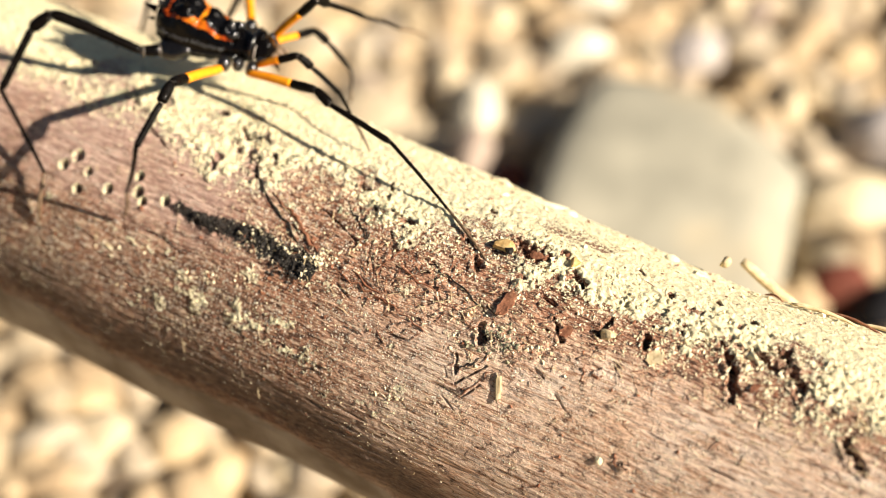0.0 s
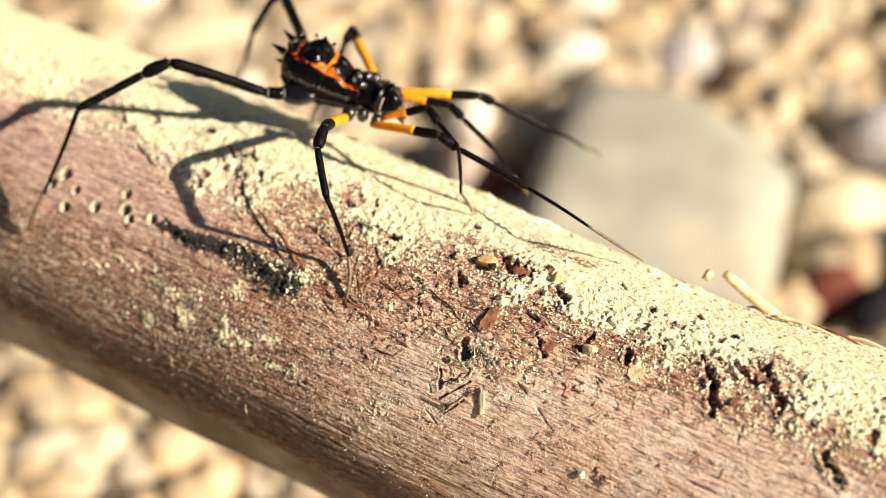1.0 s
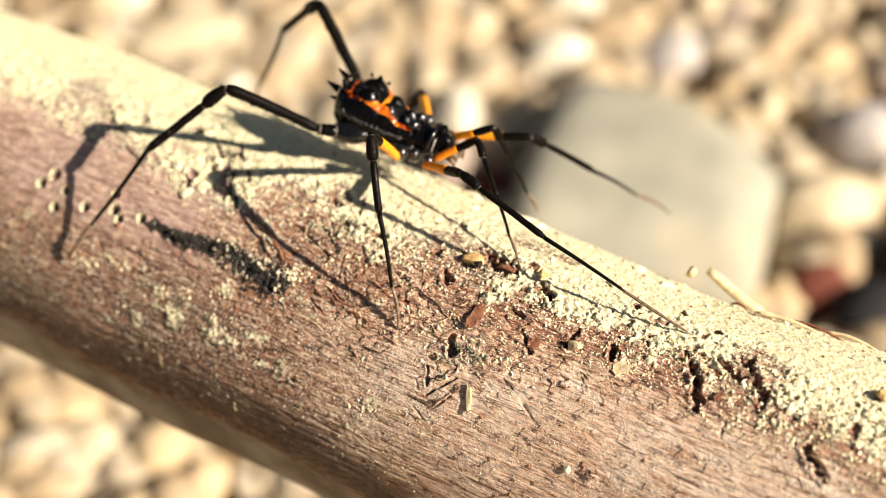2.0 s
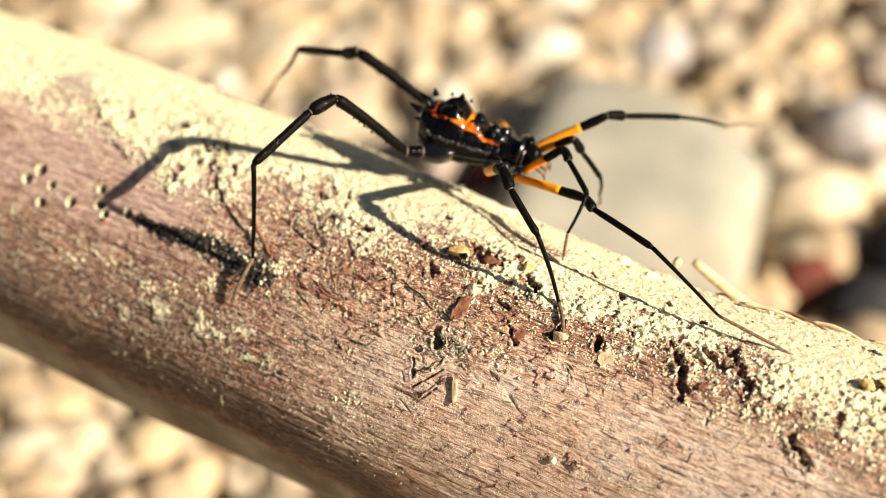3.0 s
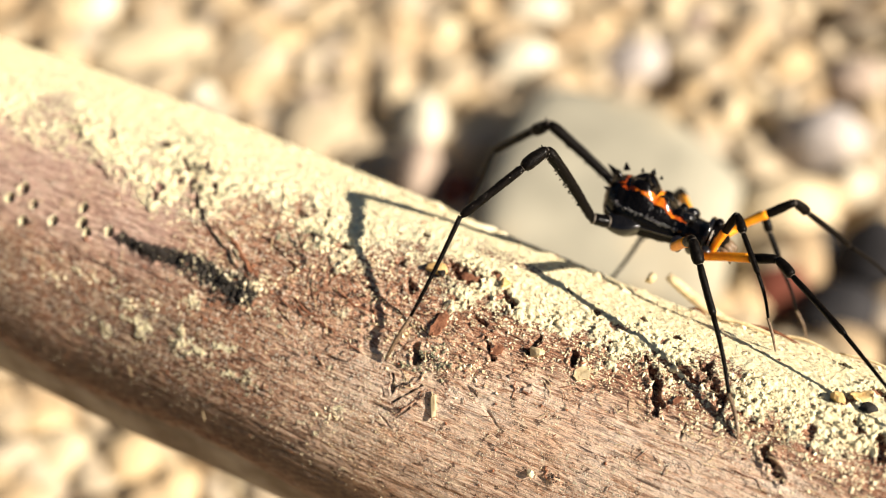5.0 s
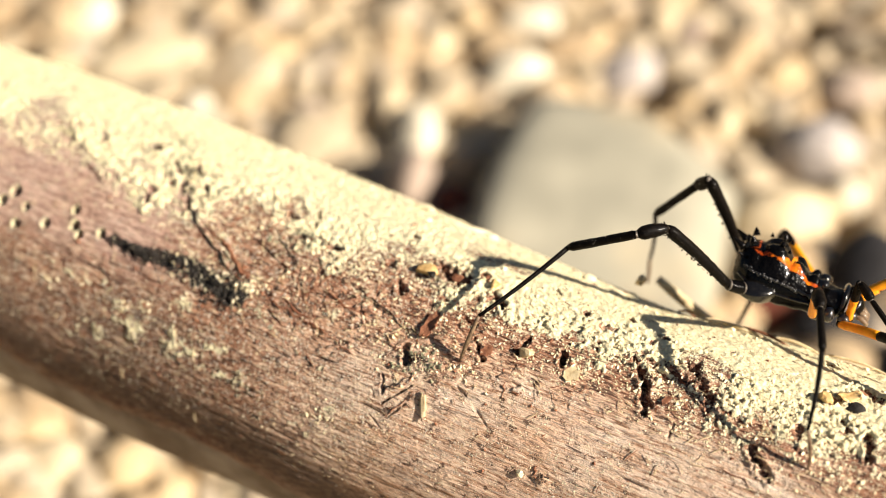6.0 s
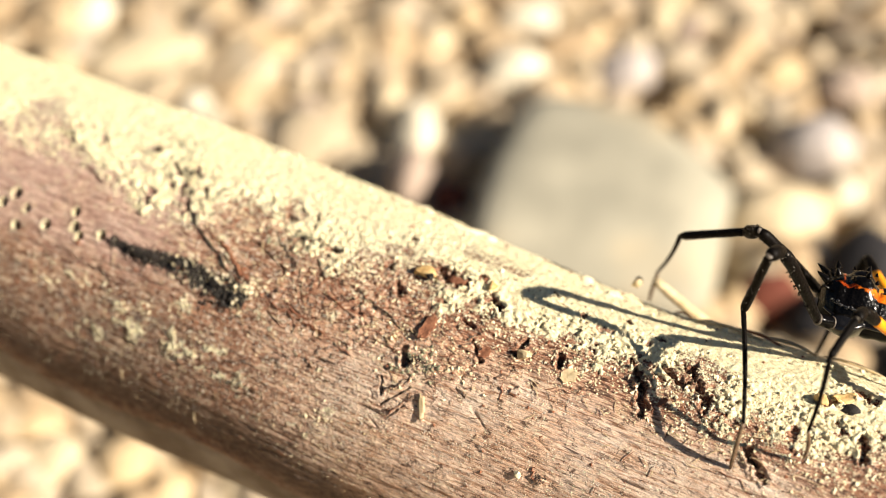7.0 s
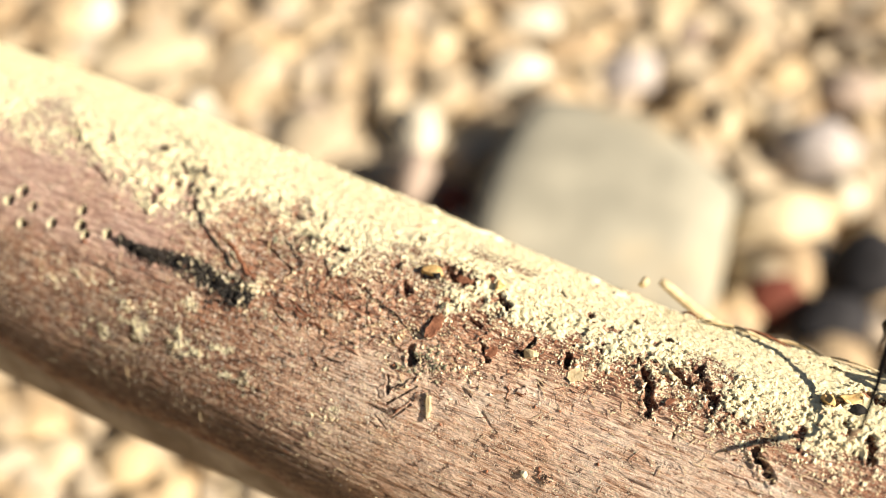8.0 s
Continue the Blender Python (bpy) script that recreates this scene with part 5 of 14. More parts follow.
def motions():
    walk(BUG, [(0, at(-23.42, 18.02, 18.19, 2.6, 1, -17.9)), (0.2, at(-20.82, 17.25, 18.85, 1.4, -0.9, -14.3)), (0.5, at(-17.4, 15.91, 18.62, -0.7, -0.3, -15.1)), (0.7, at(-14.96, 15.2, 18.84, -1.1, 2.7, -15)), (1, at(-11.95, 13.95, 18.28, -2.5, 5.2, -20.1)), (1.2, at(-10.57, 13.2, 18.31, -1.3, 5.3, -18.6)), (1.5, at(-9.23, 12.3, 17.8, 0.2, 5.6, -21.5)), (1.7, at(-8.34, 11.26, 17.43, -1.7, 5.4, -24.1)), (2.05, at(-6.44, 10.15, 17.21, -6.9, 4.2, -23.7)), (2.4, at(-4.1, 9.41, 17.09, -10, 3.4, -22.5)), (2.8, at(-0.82, 8.76, 16.72, -11.6, 2.7, -20.2)), (3, at(1.11, 8.64, 16.16, -10, 1.5, -18.6)), (3.2, at(3.22, 8.08, 15.79, -8.6, 5.2, -17.4)), (3.5, at(6.47, 6.6, 15.43, -7, 1.1, -22.7)), (3.7, at(8.61, 5.32, 15.4, -10.4, -0.5, -23.6)), (4, at(10.59, 3.84, 15.36, -8.6, -1.3, -25)), (4.2, at(11.3, 3.01, 15.49, -10.3, -2.3, -28.3)), (4.55, at(13.31, 2.73, 15.55, -15.1, -0.6, -26.8)), (4.95, at(16.44, 2.76, 15.03, -19.3, 1.3, -25)), (5.3, at(19.7, 1.99, 14.44, -22.2, 3.1, -23)), (5.5, at(21.59, 0.63, 14.22, -22.7, 4, -21.1)), (5.75, at(24.54, -1.16, 13.82, -22.5, 4.3, -21.3)), (6, at(27.21, -2.96, 13.51, -22, 5.1, -20.8)), (6.25, at(28.79, -4.51, 13.83, -22.9, 2.2, -21)), (6.5, at(29.81, -5.91, 14.25, -23.7, -0.7, -20.4)), (6.75, at(31.1, -6.93, 14.79, -25.3, 1.5, -19.2)), (7, at(32.9, -7.71, 14.93, -26.9, 3.8, -17.1)), (7.2, at(35.09, -7.95, 14.69, -25.9, 5.1, -17.3)), (7.5, at(38.8, -8.6, 14.25, -26.9, 4.6, -22.5)), (7.7, at(41.27, -9.6, 13.96, -26.7, 5, -22.5)), (7.8, at(42.48, -10.15, 13.82, -26.6, 5.4, -22.4)), (7.9, at(43.66, -10.7, 13.67, -26.6, 5.2, -22.8)), (8, at(44.83, -11.24, 13.53, -26.6, 5.1, -23.1))])
    walk(LEGS["4n"][0], [(0, at(-5.27, -3.62, 0.17, 0, -16.4, -176.4)), (0.1, at(-5.27, -3.62, 0.17, 0.8, -16.7, -179.1)), (0.2, at(-5.27, -3.62, 0.17, 1.2, -17.8, 179.7)), (0.35, at(-5.27, -3.62, 0.17, -2.9, -25.5, -170.9)), (0.5, at(-5.27, -3.62, 0.17, -8, -30, -160.8)), (0.6, at(-5.27, -3.62, 0.17, -6.7, -25.7, -163.7)), (0.7, at(-5.27, -3.62, 0.17, -5.6, -20.5, -167.1)), (0.85, at(-5.27, -3.62, 0.17, -6.9, -18.5, -162.9)), (1, at(-5.27, -3.62, 0.17, -8.7, -18.3, -157.1)), (1.1, at(-5.27, -3.62, 0.17, -9.2, -17.8, -155.5)), (1.2, at(-5.27, -3.62, 0.17, -9.3, -16.6, -155.4)), (1.35, at(-5.27, -3.62, 0.17, -8.1, -9, -162.7)), (1.5, at(-5.27, -3.62, 0.17, -7.9, -1.8, -168.5)), (1.6, at(-5.27, -3.62, 0.17, -7.9, -1.1, -165.8)), (1.7, at(-5.27, -3.62, 0.17, -8.1, -2.6, -162)), (1.875, at(-5.27, -3.62, 0.17, -8.7, -12.4, -158.9)), (2.05, at(-5.27, -3.62, 0.17, -9.5, -24.4, -156.3)), (2.225, at(-5.27, -3.62, 0.17, -11.9, -32, -151.8)), (2.4, at(-5.27, -3.62, 0.17, -15.1, -37.3, -146.4)), (2.6, at(-5.27, -3.62, 0.17, -19.9, -39.3, -139)), (2.8, at(-5.27, -3.62, 0.17, -21.9, -40.2, -135.9)), (2.9, at(-5.27, -3.62, 0.17, -19.6, -42, -139.3)), (3, at(-5.27, -3.62, 0.17, -16.9, -42.7, -143.4)), (3.1, at(-5.27, -3.62, 0.17, -15.6, -39.8, -145.4)), (3.2, at(-5.27, -3.62, 0.17, -14.9, -36.4, -146.4)), (3.35, at(-5.27, -3.62, 0.17, -14.7, -35.8, -146.8)), (3.5, at(-5.27, -3.62, 0.17, -14.6, -35.3, -146.9)), (3.6, at(-5.27, -3.62, 0.17, -14.4, -32.5, -147.3)), (3.7, at(-5.27, -3.62, 0.17, -13.6, -29.1, -148.8)), (3.85, at(-5.27, -3.62, 0.17, -9.5, -20.7, -160.4)), (4, at(-5.27, -3.62, 0.17, -8.2, -15.8, -165.2)), (4.1, at(-5.27, -3.62, 0.17, -12.5, -20.4, -153.3)), (4.2, at(-5.27, -3.62, 0.17, -18.9, -25.8, -139.1)), (4.375, at(-5.27, -3.62, 0.17, -21.1, -32.9, -134.8)), (4.55, at(-5.27, -3.62, 0.17, -19, -39.8, -138)), (4.75, at(-5.27, -3.62, 0.17, -20.8, -45.7, -135.3)), (4.95, at(-5.27, -3.62, 0.17, -22.7, -48.8, -132.7)), (5.125, at(-5.27, -3.62, 0.17, -22.5, -47, -133.1)), (5.3, at(-5.27, -3.62, 0.17, -21.6, -44.1, -134.2)), (5.4, at(-5.27, -3.62, 0.17, -21.2, -43.2, -134.8)), (5.5, at(-5.27, -3.62, 0.17, -21, -42.8, -135.1)), (5.625, at(-5.27, -3.62, 0.17, -21.9, -45.2, -133.9)), (5.75, at(-5.27, -3.62, 0.17, -22.1, -46.4, -133.6)), (5.875, at(-5.27, -3.62, 0.17, -18.9, -40.2, -138.3)), (6, at(-5.27, -3.62, 0.17, -16.8, -33.6, -141.9)), (6.125, at(-5.27, -3.62, 0.17, -17.5, -34.7, -140.6)), (6.25, at(-5.27, -3.62, 0.17, -18.8, -35.9, -138.5)), (6.375, at(-5.27, -3.62, 0.17, -18.3, -28.9, -139.2)), (6.5, at(-5.27, -3.62, 0.17, -18.3, -24.9, -139.2)), (6.625, at(-5.27, -3.62, 0.17, -20.6, -38.2, -134.6)), (6.75, at(-5.27, -3.62, 0.17, -25.2, -51.6, -128)), (6.875, at(-5.27, -3.62, 0.17, -25.5, -49.6, -127.6)), (7, at(-5.27, -3.62, 0.17, -23, -44.3, -130.9)), (7.2, at(-5.27, -3.62, 0.17, -15.7, -42.2, -141.7)), (7.35, at(-5.27, -3.62, 0.17, -22.5, -33.7, -130)), (7.5, at(-5.27, -3.62, 0.17, -23.3, -29.1, -128.2)), (7.6, at(-5.27, -3.62, 0.17, -8.7, -41.2, -151.1)), (7.7, at(-5.27, -3.62, 0.17, 11.4, -36.1, 175.7)), (7.8, at(-5.27, -3.62, 0.17, -5.2, 20, 142.1)), (7.9, at(-5.27, -3.62, 0.17, -15, -26.5, 166.3)), (8, at(-5.27, -3.62, 0.17, -11.1, -54.3, 163.5))])
    walk(LEGS["4n"][1], [(0, at(-12.58, -4.08, 2.32, 0, 35.8, -150.6)), (0.1, at(-12.58, -3.73, 2.37, -0.5, 35, -151.5)), (0.2, at(-12.54, -3.58, 2.5, -0.1, 33.5, -150.8)), (0.35, at(-12.07, -4.71, 3.45, 5.8, 24.9, -136.9)), (0.5, at(-11.51, -5.79, 3.98, 8, 18.3, -129.9)), (0.6, at(-11.87, -5.55, 3.48, 3.6, 22.6, -141.6)), (0.7, at(-12.24, -5.22, 2.83, -2.4, 26.9, -154.9)), (0.85, at(-12.19, -5.74, 2.59, -0.7, 26.6, -151)), (1, at(-11.95, -6.44, 2.56, 1.6, 25.9, -145.7)), (1.1, at(-11.88, -6.63, 2.5, -3.3, 29.6, -155.7)), (1.2, at(-11.92, -6.66, 2.35, -8.4, 31.6, -165.2)), (1.35, at(-12.47, -5.86, 1.36, -2.9, 25.2, -152.4)), (1.5, at(-12.75, -5.14, 0.41, 0.5, 16.8, -140.4)), (1.6, at(-12.67, -5.49, 0.32, -1.6, 16.9, -147.7)), (1.7, at(-12.52, -5.97, 0.51, -4.3, 19, -156)), (1.875, at(-12.23, -6.3, 1.81, -2.2, 30.9, -152.1)), (2.05, at(-11.64, -6.41, 3.32, 6, 43.5, -140.3)), (2.225, at(-10.98, -6.68, 4.21, 7.9, 49.5, -137.8)), (2.4, at(-10.33, -6.98, 4.79, 10.3, 49.4, -134.7)), (2.6, at(-9.73, -7.49, 5, 17.2, 27.9, -119.6)), (2.8, at(-9.46, -7.68, 5.09, 17.2, 8.4, -114.5)), (2.9, at(-9.57, -7.32, 5.27, 16.7, 9.8, -117.8)), (3, at(-9.77, -6.96, 5.34, 15, 14.7, -124.9)), (3.1, at(-10.1, -6.95, 5.05, 8.1, 24.3, -142.5)), (3.2, at(-10.39, -7.02, 4.69, -1.2, 30.5, -160.8)), (3.35, at(-10.45, -7.01, 4.63, 1.2, 21.8, -154.3)), (3.5, at(-10.49, -7.02, 4.57, 3.1, 12.8, -146.1)), (3.6, at(-10.69, -7.09, 4.27, -1.4, 20.2, -158.8)), (3.7, at(-10.98, -7.07, 3.88, -6.3, 26, -169.9)), (3.85, at(-12, -6.01, 2.86, -3.3, 5.7, -138.3)), (4, at(-12.37, -5.49, 2.24, -8, -11, -115.3)), (4.1, at(-11.66, -6.84, 2.83, -9.9, 5.1, -135.5)), (4.2, at(-10.47, -8.12, 3.48, -20.5, 23.9, -160.6)), (4.375, at(-9.79, -8.16, 4.31, -20.3, 34, -160.7)), (4.55, at(-9.63, -7.55, 5.05, -11.1, 38.2, -145.2)), (4.75, at(-9.06, -7.37, 5.63, -9.2, 42.2, -142.4)), (4.95, at(-8.68, -7.31, 5.91, -5.6, 41, -136.9)), (5.125, at(-8.83, -7.42, 5.75, 2.9, 29.2, -119.7)), (5.3, at(-9.09, -7.55, 5.48, 5.5, 13.6, -108.8)), (5.4, at(-9.19, -7.57, 5.39, 5.5, 5.2, -107.9)), (5.5, at(-9.24, -7.57, 5.35, 5.4, 1.2, -111.1)), (5.625, at(-9, -7.49, 5.59, -1.2, 17.6, -132.7)), (5.75, at(-8.9, -7.43, 5.69, -14.9, 31.8, -157.5)), (5.875, at(-9.63, -7.5, 5.09, -13, 25.3, -153.2)), (6, at(-10.27, -7.54, 4.39, -10.9, 16.7, -146.2)), (6.125, at(-10.13, -7.6, 4.51, -13.3, 20.7, -153)), (6.25, at(-9.9, -7.71, 4.65, -19.2, 26.1, -165.9)), (6.375, at(-10.33, -7.99, 3.86, -30.2, 24.3, 171.4)), (6.5, at(-10.51, -8.14, 3.38, -36.3, 21.4, 157)), (6.625, at(-9.48, -7.89, 4.88, -29.8, 30.4, 171.7)), (6.75, at(-8.19, -7.35, 6.15, -15.8, 34.6, -160.6)), (6.875, at(-8.29, -7.54, 5.98, -7.2, 16.7, -130.5)), (7, at(-8.85, -7.75, 5.5, -7.4, -0.6, -111.5)), (7.2, at(-9.71, -7.12, 5.29, -8.4, 19.4, -115.8)), (7.35, at(-9.36, -8.48, 4.4, -7.6, 11.2, -112.1)), (7.5, at(-9.4, -8.86, 3.88, -7.1, 8.5, -108.5)), (7.6, at(-10.3, -6.39, 5.19, -11, 43.6, -116)), (7.7, at(-11.42, -3.15, 4.66, -8.4, 56.9, -113.3)), (7.8, at(-10.93, 0.78, -2.44, -6.6, -4.8, -86.4)), (7.9, at(-11.91, -2, 3.58, -61.9, 68.2, -149.4)), (8, at(-9.55, -2.36, 6.36, -50.2, 52.9, -137.4))])
    walk(LEGS["4n"][2], [(0, at(-14.16, -4.98, 1.01, 0, 51.2, -123.2)), (0.1, at(-14.19, -4.61, 1.08, -8.4, 45.6, -134.8)), (0.2, at(-14.17, -4.49, 1.26, -12.8, 39.3, -141.7)), (0.35, at(-13.55, -6.1, 2.51, -10, 28.2, -136.4)), (0.5, at(-12.88, -7.42, 3.28, -7.8, 20.2, -130.4)), (0.6, at(-13.49, -6.83, 2.62, -8.7, 20.7, -132.9)), (0.7, at(-14.05, -6.07, 1.82, -10.2, 22.8, -136.5)), (0.85, at(-13.94, -6.71, 1.59, -11.5, 25.7, -139.5)), (1, at(-13.61, -7.57, 1.58, -13.4, 28.5, -143.5)), (1.1, at(-13.66, -7.43, 1.4, -16.3, 30, -149.3)), (1.2, at(-13.77, -7.15, 1.18, -18.7, 30, -154)), (1.35, at(-14.26, -6.8, 0.41, -17.3, 22, -150.7)), (1.5, at(-14.4, -6.5, -0.24, -15.9, 14.3, -145.6)), (1.6, at(-14.48, -6.63, -0.33, -15.9, 14.9, -145.6)), (1.7, at(-14.46, -6.84, -0.22, -15.9, 17.9, -145.8)), (1.875, at(-13.93, -7.2, 0.66, -14.5, 30.6, -143.8)), (2.05, at(-12.89, -7.45, 1.78, -11.8, 44.1, -140.3)), (2.225, at(-12.05, -7.66, 2.5, -9.6, 49.2, -137.4)), (2.4, at(-11.36, -8.01, 3.09, -7.6, 51.1, -134.8)), (2.6, at(-10.7, -9.22, 3.96, -7.4, 54.8, -134.6)), (2.8, at(-10.38, -9.69, 4.76, -4.4, 50.8, -130.8)), (2.9, at(-10.6, -9.27, 4.89, -0.4, 40.2, -124.7)), (3, at(-11.01, -8.74, 4.78, 1.2, 29.5, -121.5)), (3.1, at(-11.72, -8.19, 4.13, 0.3, 24.9, -123.7)), (3.2, at(-12.22, -7.65, 3.55, -1.3, 22.5, -127.8)), (3.35, at(-12.33, -7.91, 3.8, -3.9, 19.8, -135.3)), (3.5, at(-12.31, -8.24, 4.08, -6, 18.3, -142.1)), (3.6, at(-12.65, -7.86, 3.5, -6.7, 18, -144.2)), (3.7, at(-12.96, -7.42, 2.9, -7.1, 17.7, -145.5)), (3.85, at(-13.66, -7.49, 2.64, -7.3, 15.7, -146.4)), (4, at(-13.32, -7.48, 2.67, -7.7, 14.7, -148.1)), (4.1, at(-13.25, -8.4, 2.63, -8.8, 16, -151.9)), (4.2, at(-12.4, -8.8, 2.58, -9.9, 18.6, -155.3)), (4.375, at(-11.55, -8.78, 3.06, -8.3, 28.7, -152.2)), (4.55, at(-11.07, -8.55, 3.66, -3.6, 38.9, -144.9)), (4.75, at(-10.37, -8.38, 4.13, 0.6, 42.3, -138.7)), (4.95, at(-9.91, -8.46, 4.44, 1.7, 43.1, -137.1)), (5.125, at(-9.8, -9.12, 4.66, -3.6, 44.8, -144.5)), (5.3, at(-9.79, -9.61, 4.95, -11.8, 44.9, -156.1)), (5.4, at(-9.88, -9.69, 5.18, -17.5, 44, -164.1)), (5.5, at(-10.05, -9.66, 5.3, -21.2, 42.1, -169.6)), (5.625, at(-10.45, -9.06, 4.91, -16.9, 38.3, -162.7)), (5.75, at(-10.66, -8.16, 4.51, -14.6, 34.7, -158.7)), (5.875, at(-11.43, -8.41, 4.13, -26, 34.4, -177.5)), (6, at(-12.06, -8.74, 3.75, -35.3, 31.8, 166.5)), (6.125, at(-11.99, -8.55, 3.72, -30.1, 30.7, 177.3)), (6.25, at(-11.85, -8.2, 3.66, -22.7, 26.8, -165.3)), (6.375, at(-12.35, -7.68, 2.93, -18.7, 14.8, -150.9)), (6.5, at(-12.43, -7.33, 2.56, -17.6, 6.9, -142.6)), (6.625, at(-11.4, -7.61, 3.75, -19, 18.8, -148.1)), (6.75, at(-9.92, -7.97, 4.88, -25.6, 36.9, -160.7)), (6.875, at(-9.68, -9.17, 5.34, -66.4, 58.9, 150.3)), (7, at(-9.67, -9.83, 5.52, -105.3, 61.3, 105.9)), (7.2, at(-10.63, -9.03, 4.55, 59, 126.3, -74.6)), (7.35, at(-10.18, -10.51, 3.97, -89.8, 41.3, 110.8)), (7.5, at(-10.1, -10.96, 3.55, -66.9, 44.9, 129.2)), (7.6, at(-11.02, -7.85, 3.64, 11.1, 45.1, -114.7)), (7.7, at(-11.9, -4.28, 2.79, 10, 55.2, -115.9)), (7.8, at(-10.79, -1.44, -2.26, 5.8, 4.8, -122.8)), (7.9, at(-12.62, -2.43, 1.5, -19.5, 66.7, -146.8)), (8, at(-10.54, -3.27, 4.57, -7.6, 56, -132.8))])
    walk(LEGS["4n"][3], [(0, at(-16.12, -7.98, -3.44, 0, 21.1, -38.3)), (0.1, at(-17.01, -7.45, -3.01, -2.4, 26.1, -43.7)), (0.2, at(-17.65, -7.23, -2.36, -4.9, 32.7, -48.4)), (0.35, at(-17.2, -9.58, -0.2, -4.1, 61.7, -48.2)), (0.5, at(-16.35, -11.51, 1.31, -14.9, 86.8, -59.4)), (0.6, at(-17.13, -10.75, 0.59, -57.1, 81.7, -101.8)), (0.7, at(-17.88, -9.7, -0.4, -58.3, 73.4, -103.3)), (0.85, at(-17.86, -10.06, -0.89, -71.3, 70, -116.9)), (1, at(-17.66, -10.56, -1.15, -83.2, 66.2, -129.5)), (1.1, at(-17.92, -9.96, -1.46, -85.4, 59.9, -132)), (1.2, at(-18.22, -9.32, -1.68, -85.9, 53.8, -132.6)), (1.35, at(-18.89, -9.4, -1.73, -83.9, 49.7, -130.1)), (1.5, at(-18.98, -9.63, -1.66, -82.6, 47.8, -128.4)), (1.6, at(-19.04, -9.76, -1.81, -84.1, 46, -130.4)), (1.7, at(-18.96, -9.9, -1.98, -85.8, 45.3, -132.8)), (1.875, at(-17.9, -10.1, -2.26, -88.9, 50.8, -137.2)), (2.05, at(-16.04, -10.07, -2.2, -92.1, 58.5, -141.3)), (2.225, at(-14.81, -10.19, -1.83, -90.6, 62.6, -139.4)), (2.4, at(-13.89, -10.56, -1.37, -86.1, 68, -134.4)), (2.6, at(-13.02, -11.57, -0.72, -44.6, 84.9, -91.9)), (2.8, at(-12.74, -12.43, 0.33, 65.4, 80, 18.6)), (2.9, at(-13.09, -12.86, 1.2, 73.2, 84.3, 26.6)), (3, at(-13.61, -12.99, 1.96, -34.1, 89.7, -80.7)), (3.1, at(-14.6, -12.51, 1.72, -45.8, 84.1, -92.6)), (3.2, at(-15.46, -11.83, 1.37, -42.4, 77.5, -89.3)), (3.35, at(-16.15, -11.7, 1.87, -47.9, 67.8, -95.4)), (3.5, at(-16.59, -11.57, 2.28, -54.8, 59.2, -103.4)), (3.6, at(-17.06, -11.04, 1.73, -61.9, 55.1, -111.8)), (3.7, at(-17.45, -10.51, 1.15, -68.7, 51.3, -120)), (3.85, at(-18.25, -10.54, 1.1, -77.2, 46.8, -130.9)), (4, at(-18.02, -10.4, 1.22, -82.2, 43, -137.7)), (4.1, at(-18.1, -10.99, 1.05, -81.9, 40.5, -137.2)), (4.2, at(-17.32, -11.07, 0.76, -81.1, 39.3, -136)), (4.375, at(-15.99, -11.11, 0.31, -82.3, 44.3, -138)), (4.55, at(-14.72, -11.11, 0.07, -83.8, 52, -140.1)), (4.75, at(-13.56, -11.17, 0.28, -82.2, 57.7, -138.1)), (4.95, at(-12.97, -11.31, 0.53, -70.6, 62.9, -124.4)), (5.125, at(-13.1, -11.47, 0.63, -30.4, 60.4, -77.1)), (5.3, at(-13.5, -11.25, 0.91, -14.8, 50.6, -57.4)), (5.4, at(-13.84, -10.82, 1.21, -22.5, 53.3, -66.9)), (5.5, at(-14.22, -10.43, 1.46, -36.2, 57.1, -83)), (5.625, at(-14.73, -10.4, 1.37, -58.2, 63, -107.8)), (5.75, at(-15.04, -9.87, 1.26, -81.8, 62.1, -133.7)), (5.875, at(-16.15, -8.62, 0.9, -82.3, 50.3, -134.5)), (6, at(-16.78, -7.6, 0.74, -81.7, 40.4, -134)), (6.125, at(-16.91, -8.32, 0.8, -89.5, 43.9, -145.8)), (6.25, at(-16.79, -9.5, 1.08, -100.5, 47.4, -161.7)), (6.375, at(-17.18, -10.37, 1.47, -106.7, 40.5, -170.2)), (6.5, at(-16.94, -10.78, 1.88, -108.3, 37.1, -172.6)), (6.625, at(-15.99, -10.48, 1.91, -106.4, 52.5, -168.7)), (6.75, at(-14.24, -9.48, 1.44, -87.9, 69.3, -145.9)), (6.875, at(-12.25, -7.7, 0.44, -36.8, 59.5, -89.4)), (7, at(-10.42, -7.19, 0.5, -22.3, 47.9, -70.8)), (7.2, at(-11.53, -5.76, -0.06, -28.1, 46.3, -80.7)), (7.35, at(-11.7, -6.5, 0.19, -36.6, 39.4, -86.8)), (7.5, at(-12.66, -7.81, -0.48, -45.5, 53.2, -92.5)), (7.6, at(-12.7, -11.52, -0.4, -59.3, 60.3, -111.2)), (7.7, at(-13.33, -7.22, -1.91, -55.1, 33.1, -109.9)), (7.8, at(-13.88, -6.23, -2.73, -62.6, 38.6, -122.5)), (7.9, at(-14.52, -3.67, -3.75, -57.3, 22.1, -114.8)), (8, at(-12.71, -5.62, -0.17, -46.9, 35.6, -89.5))])
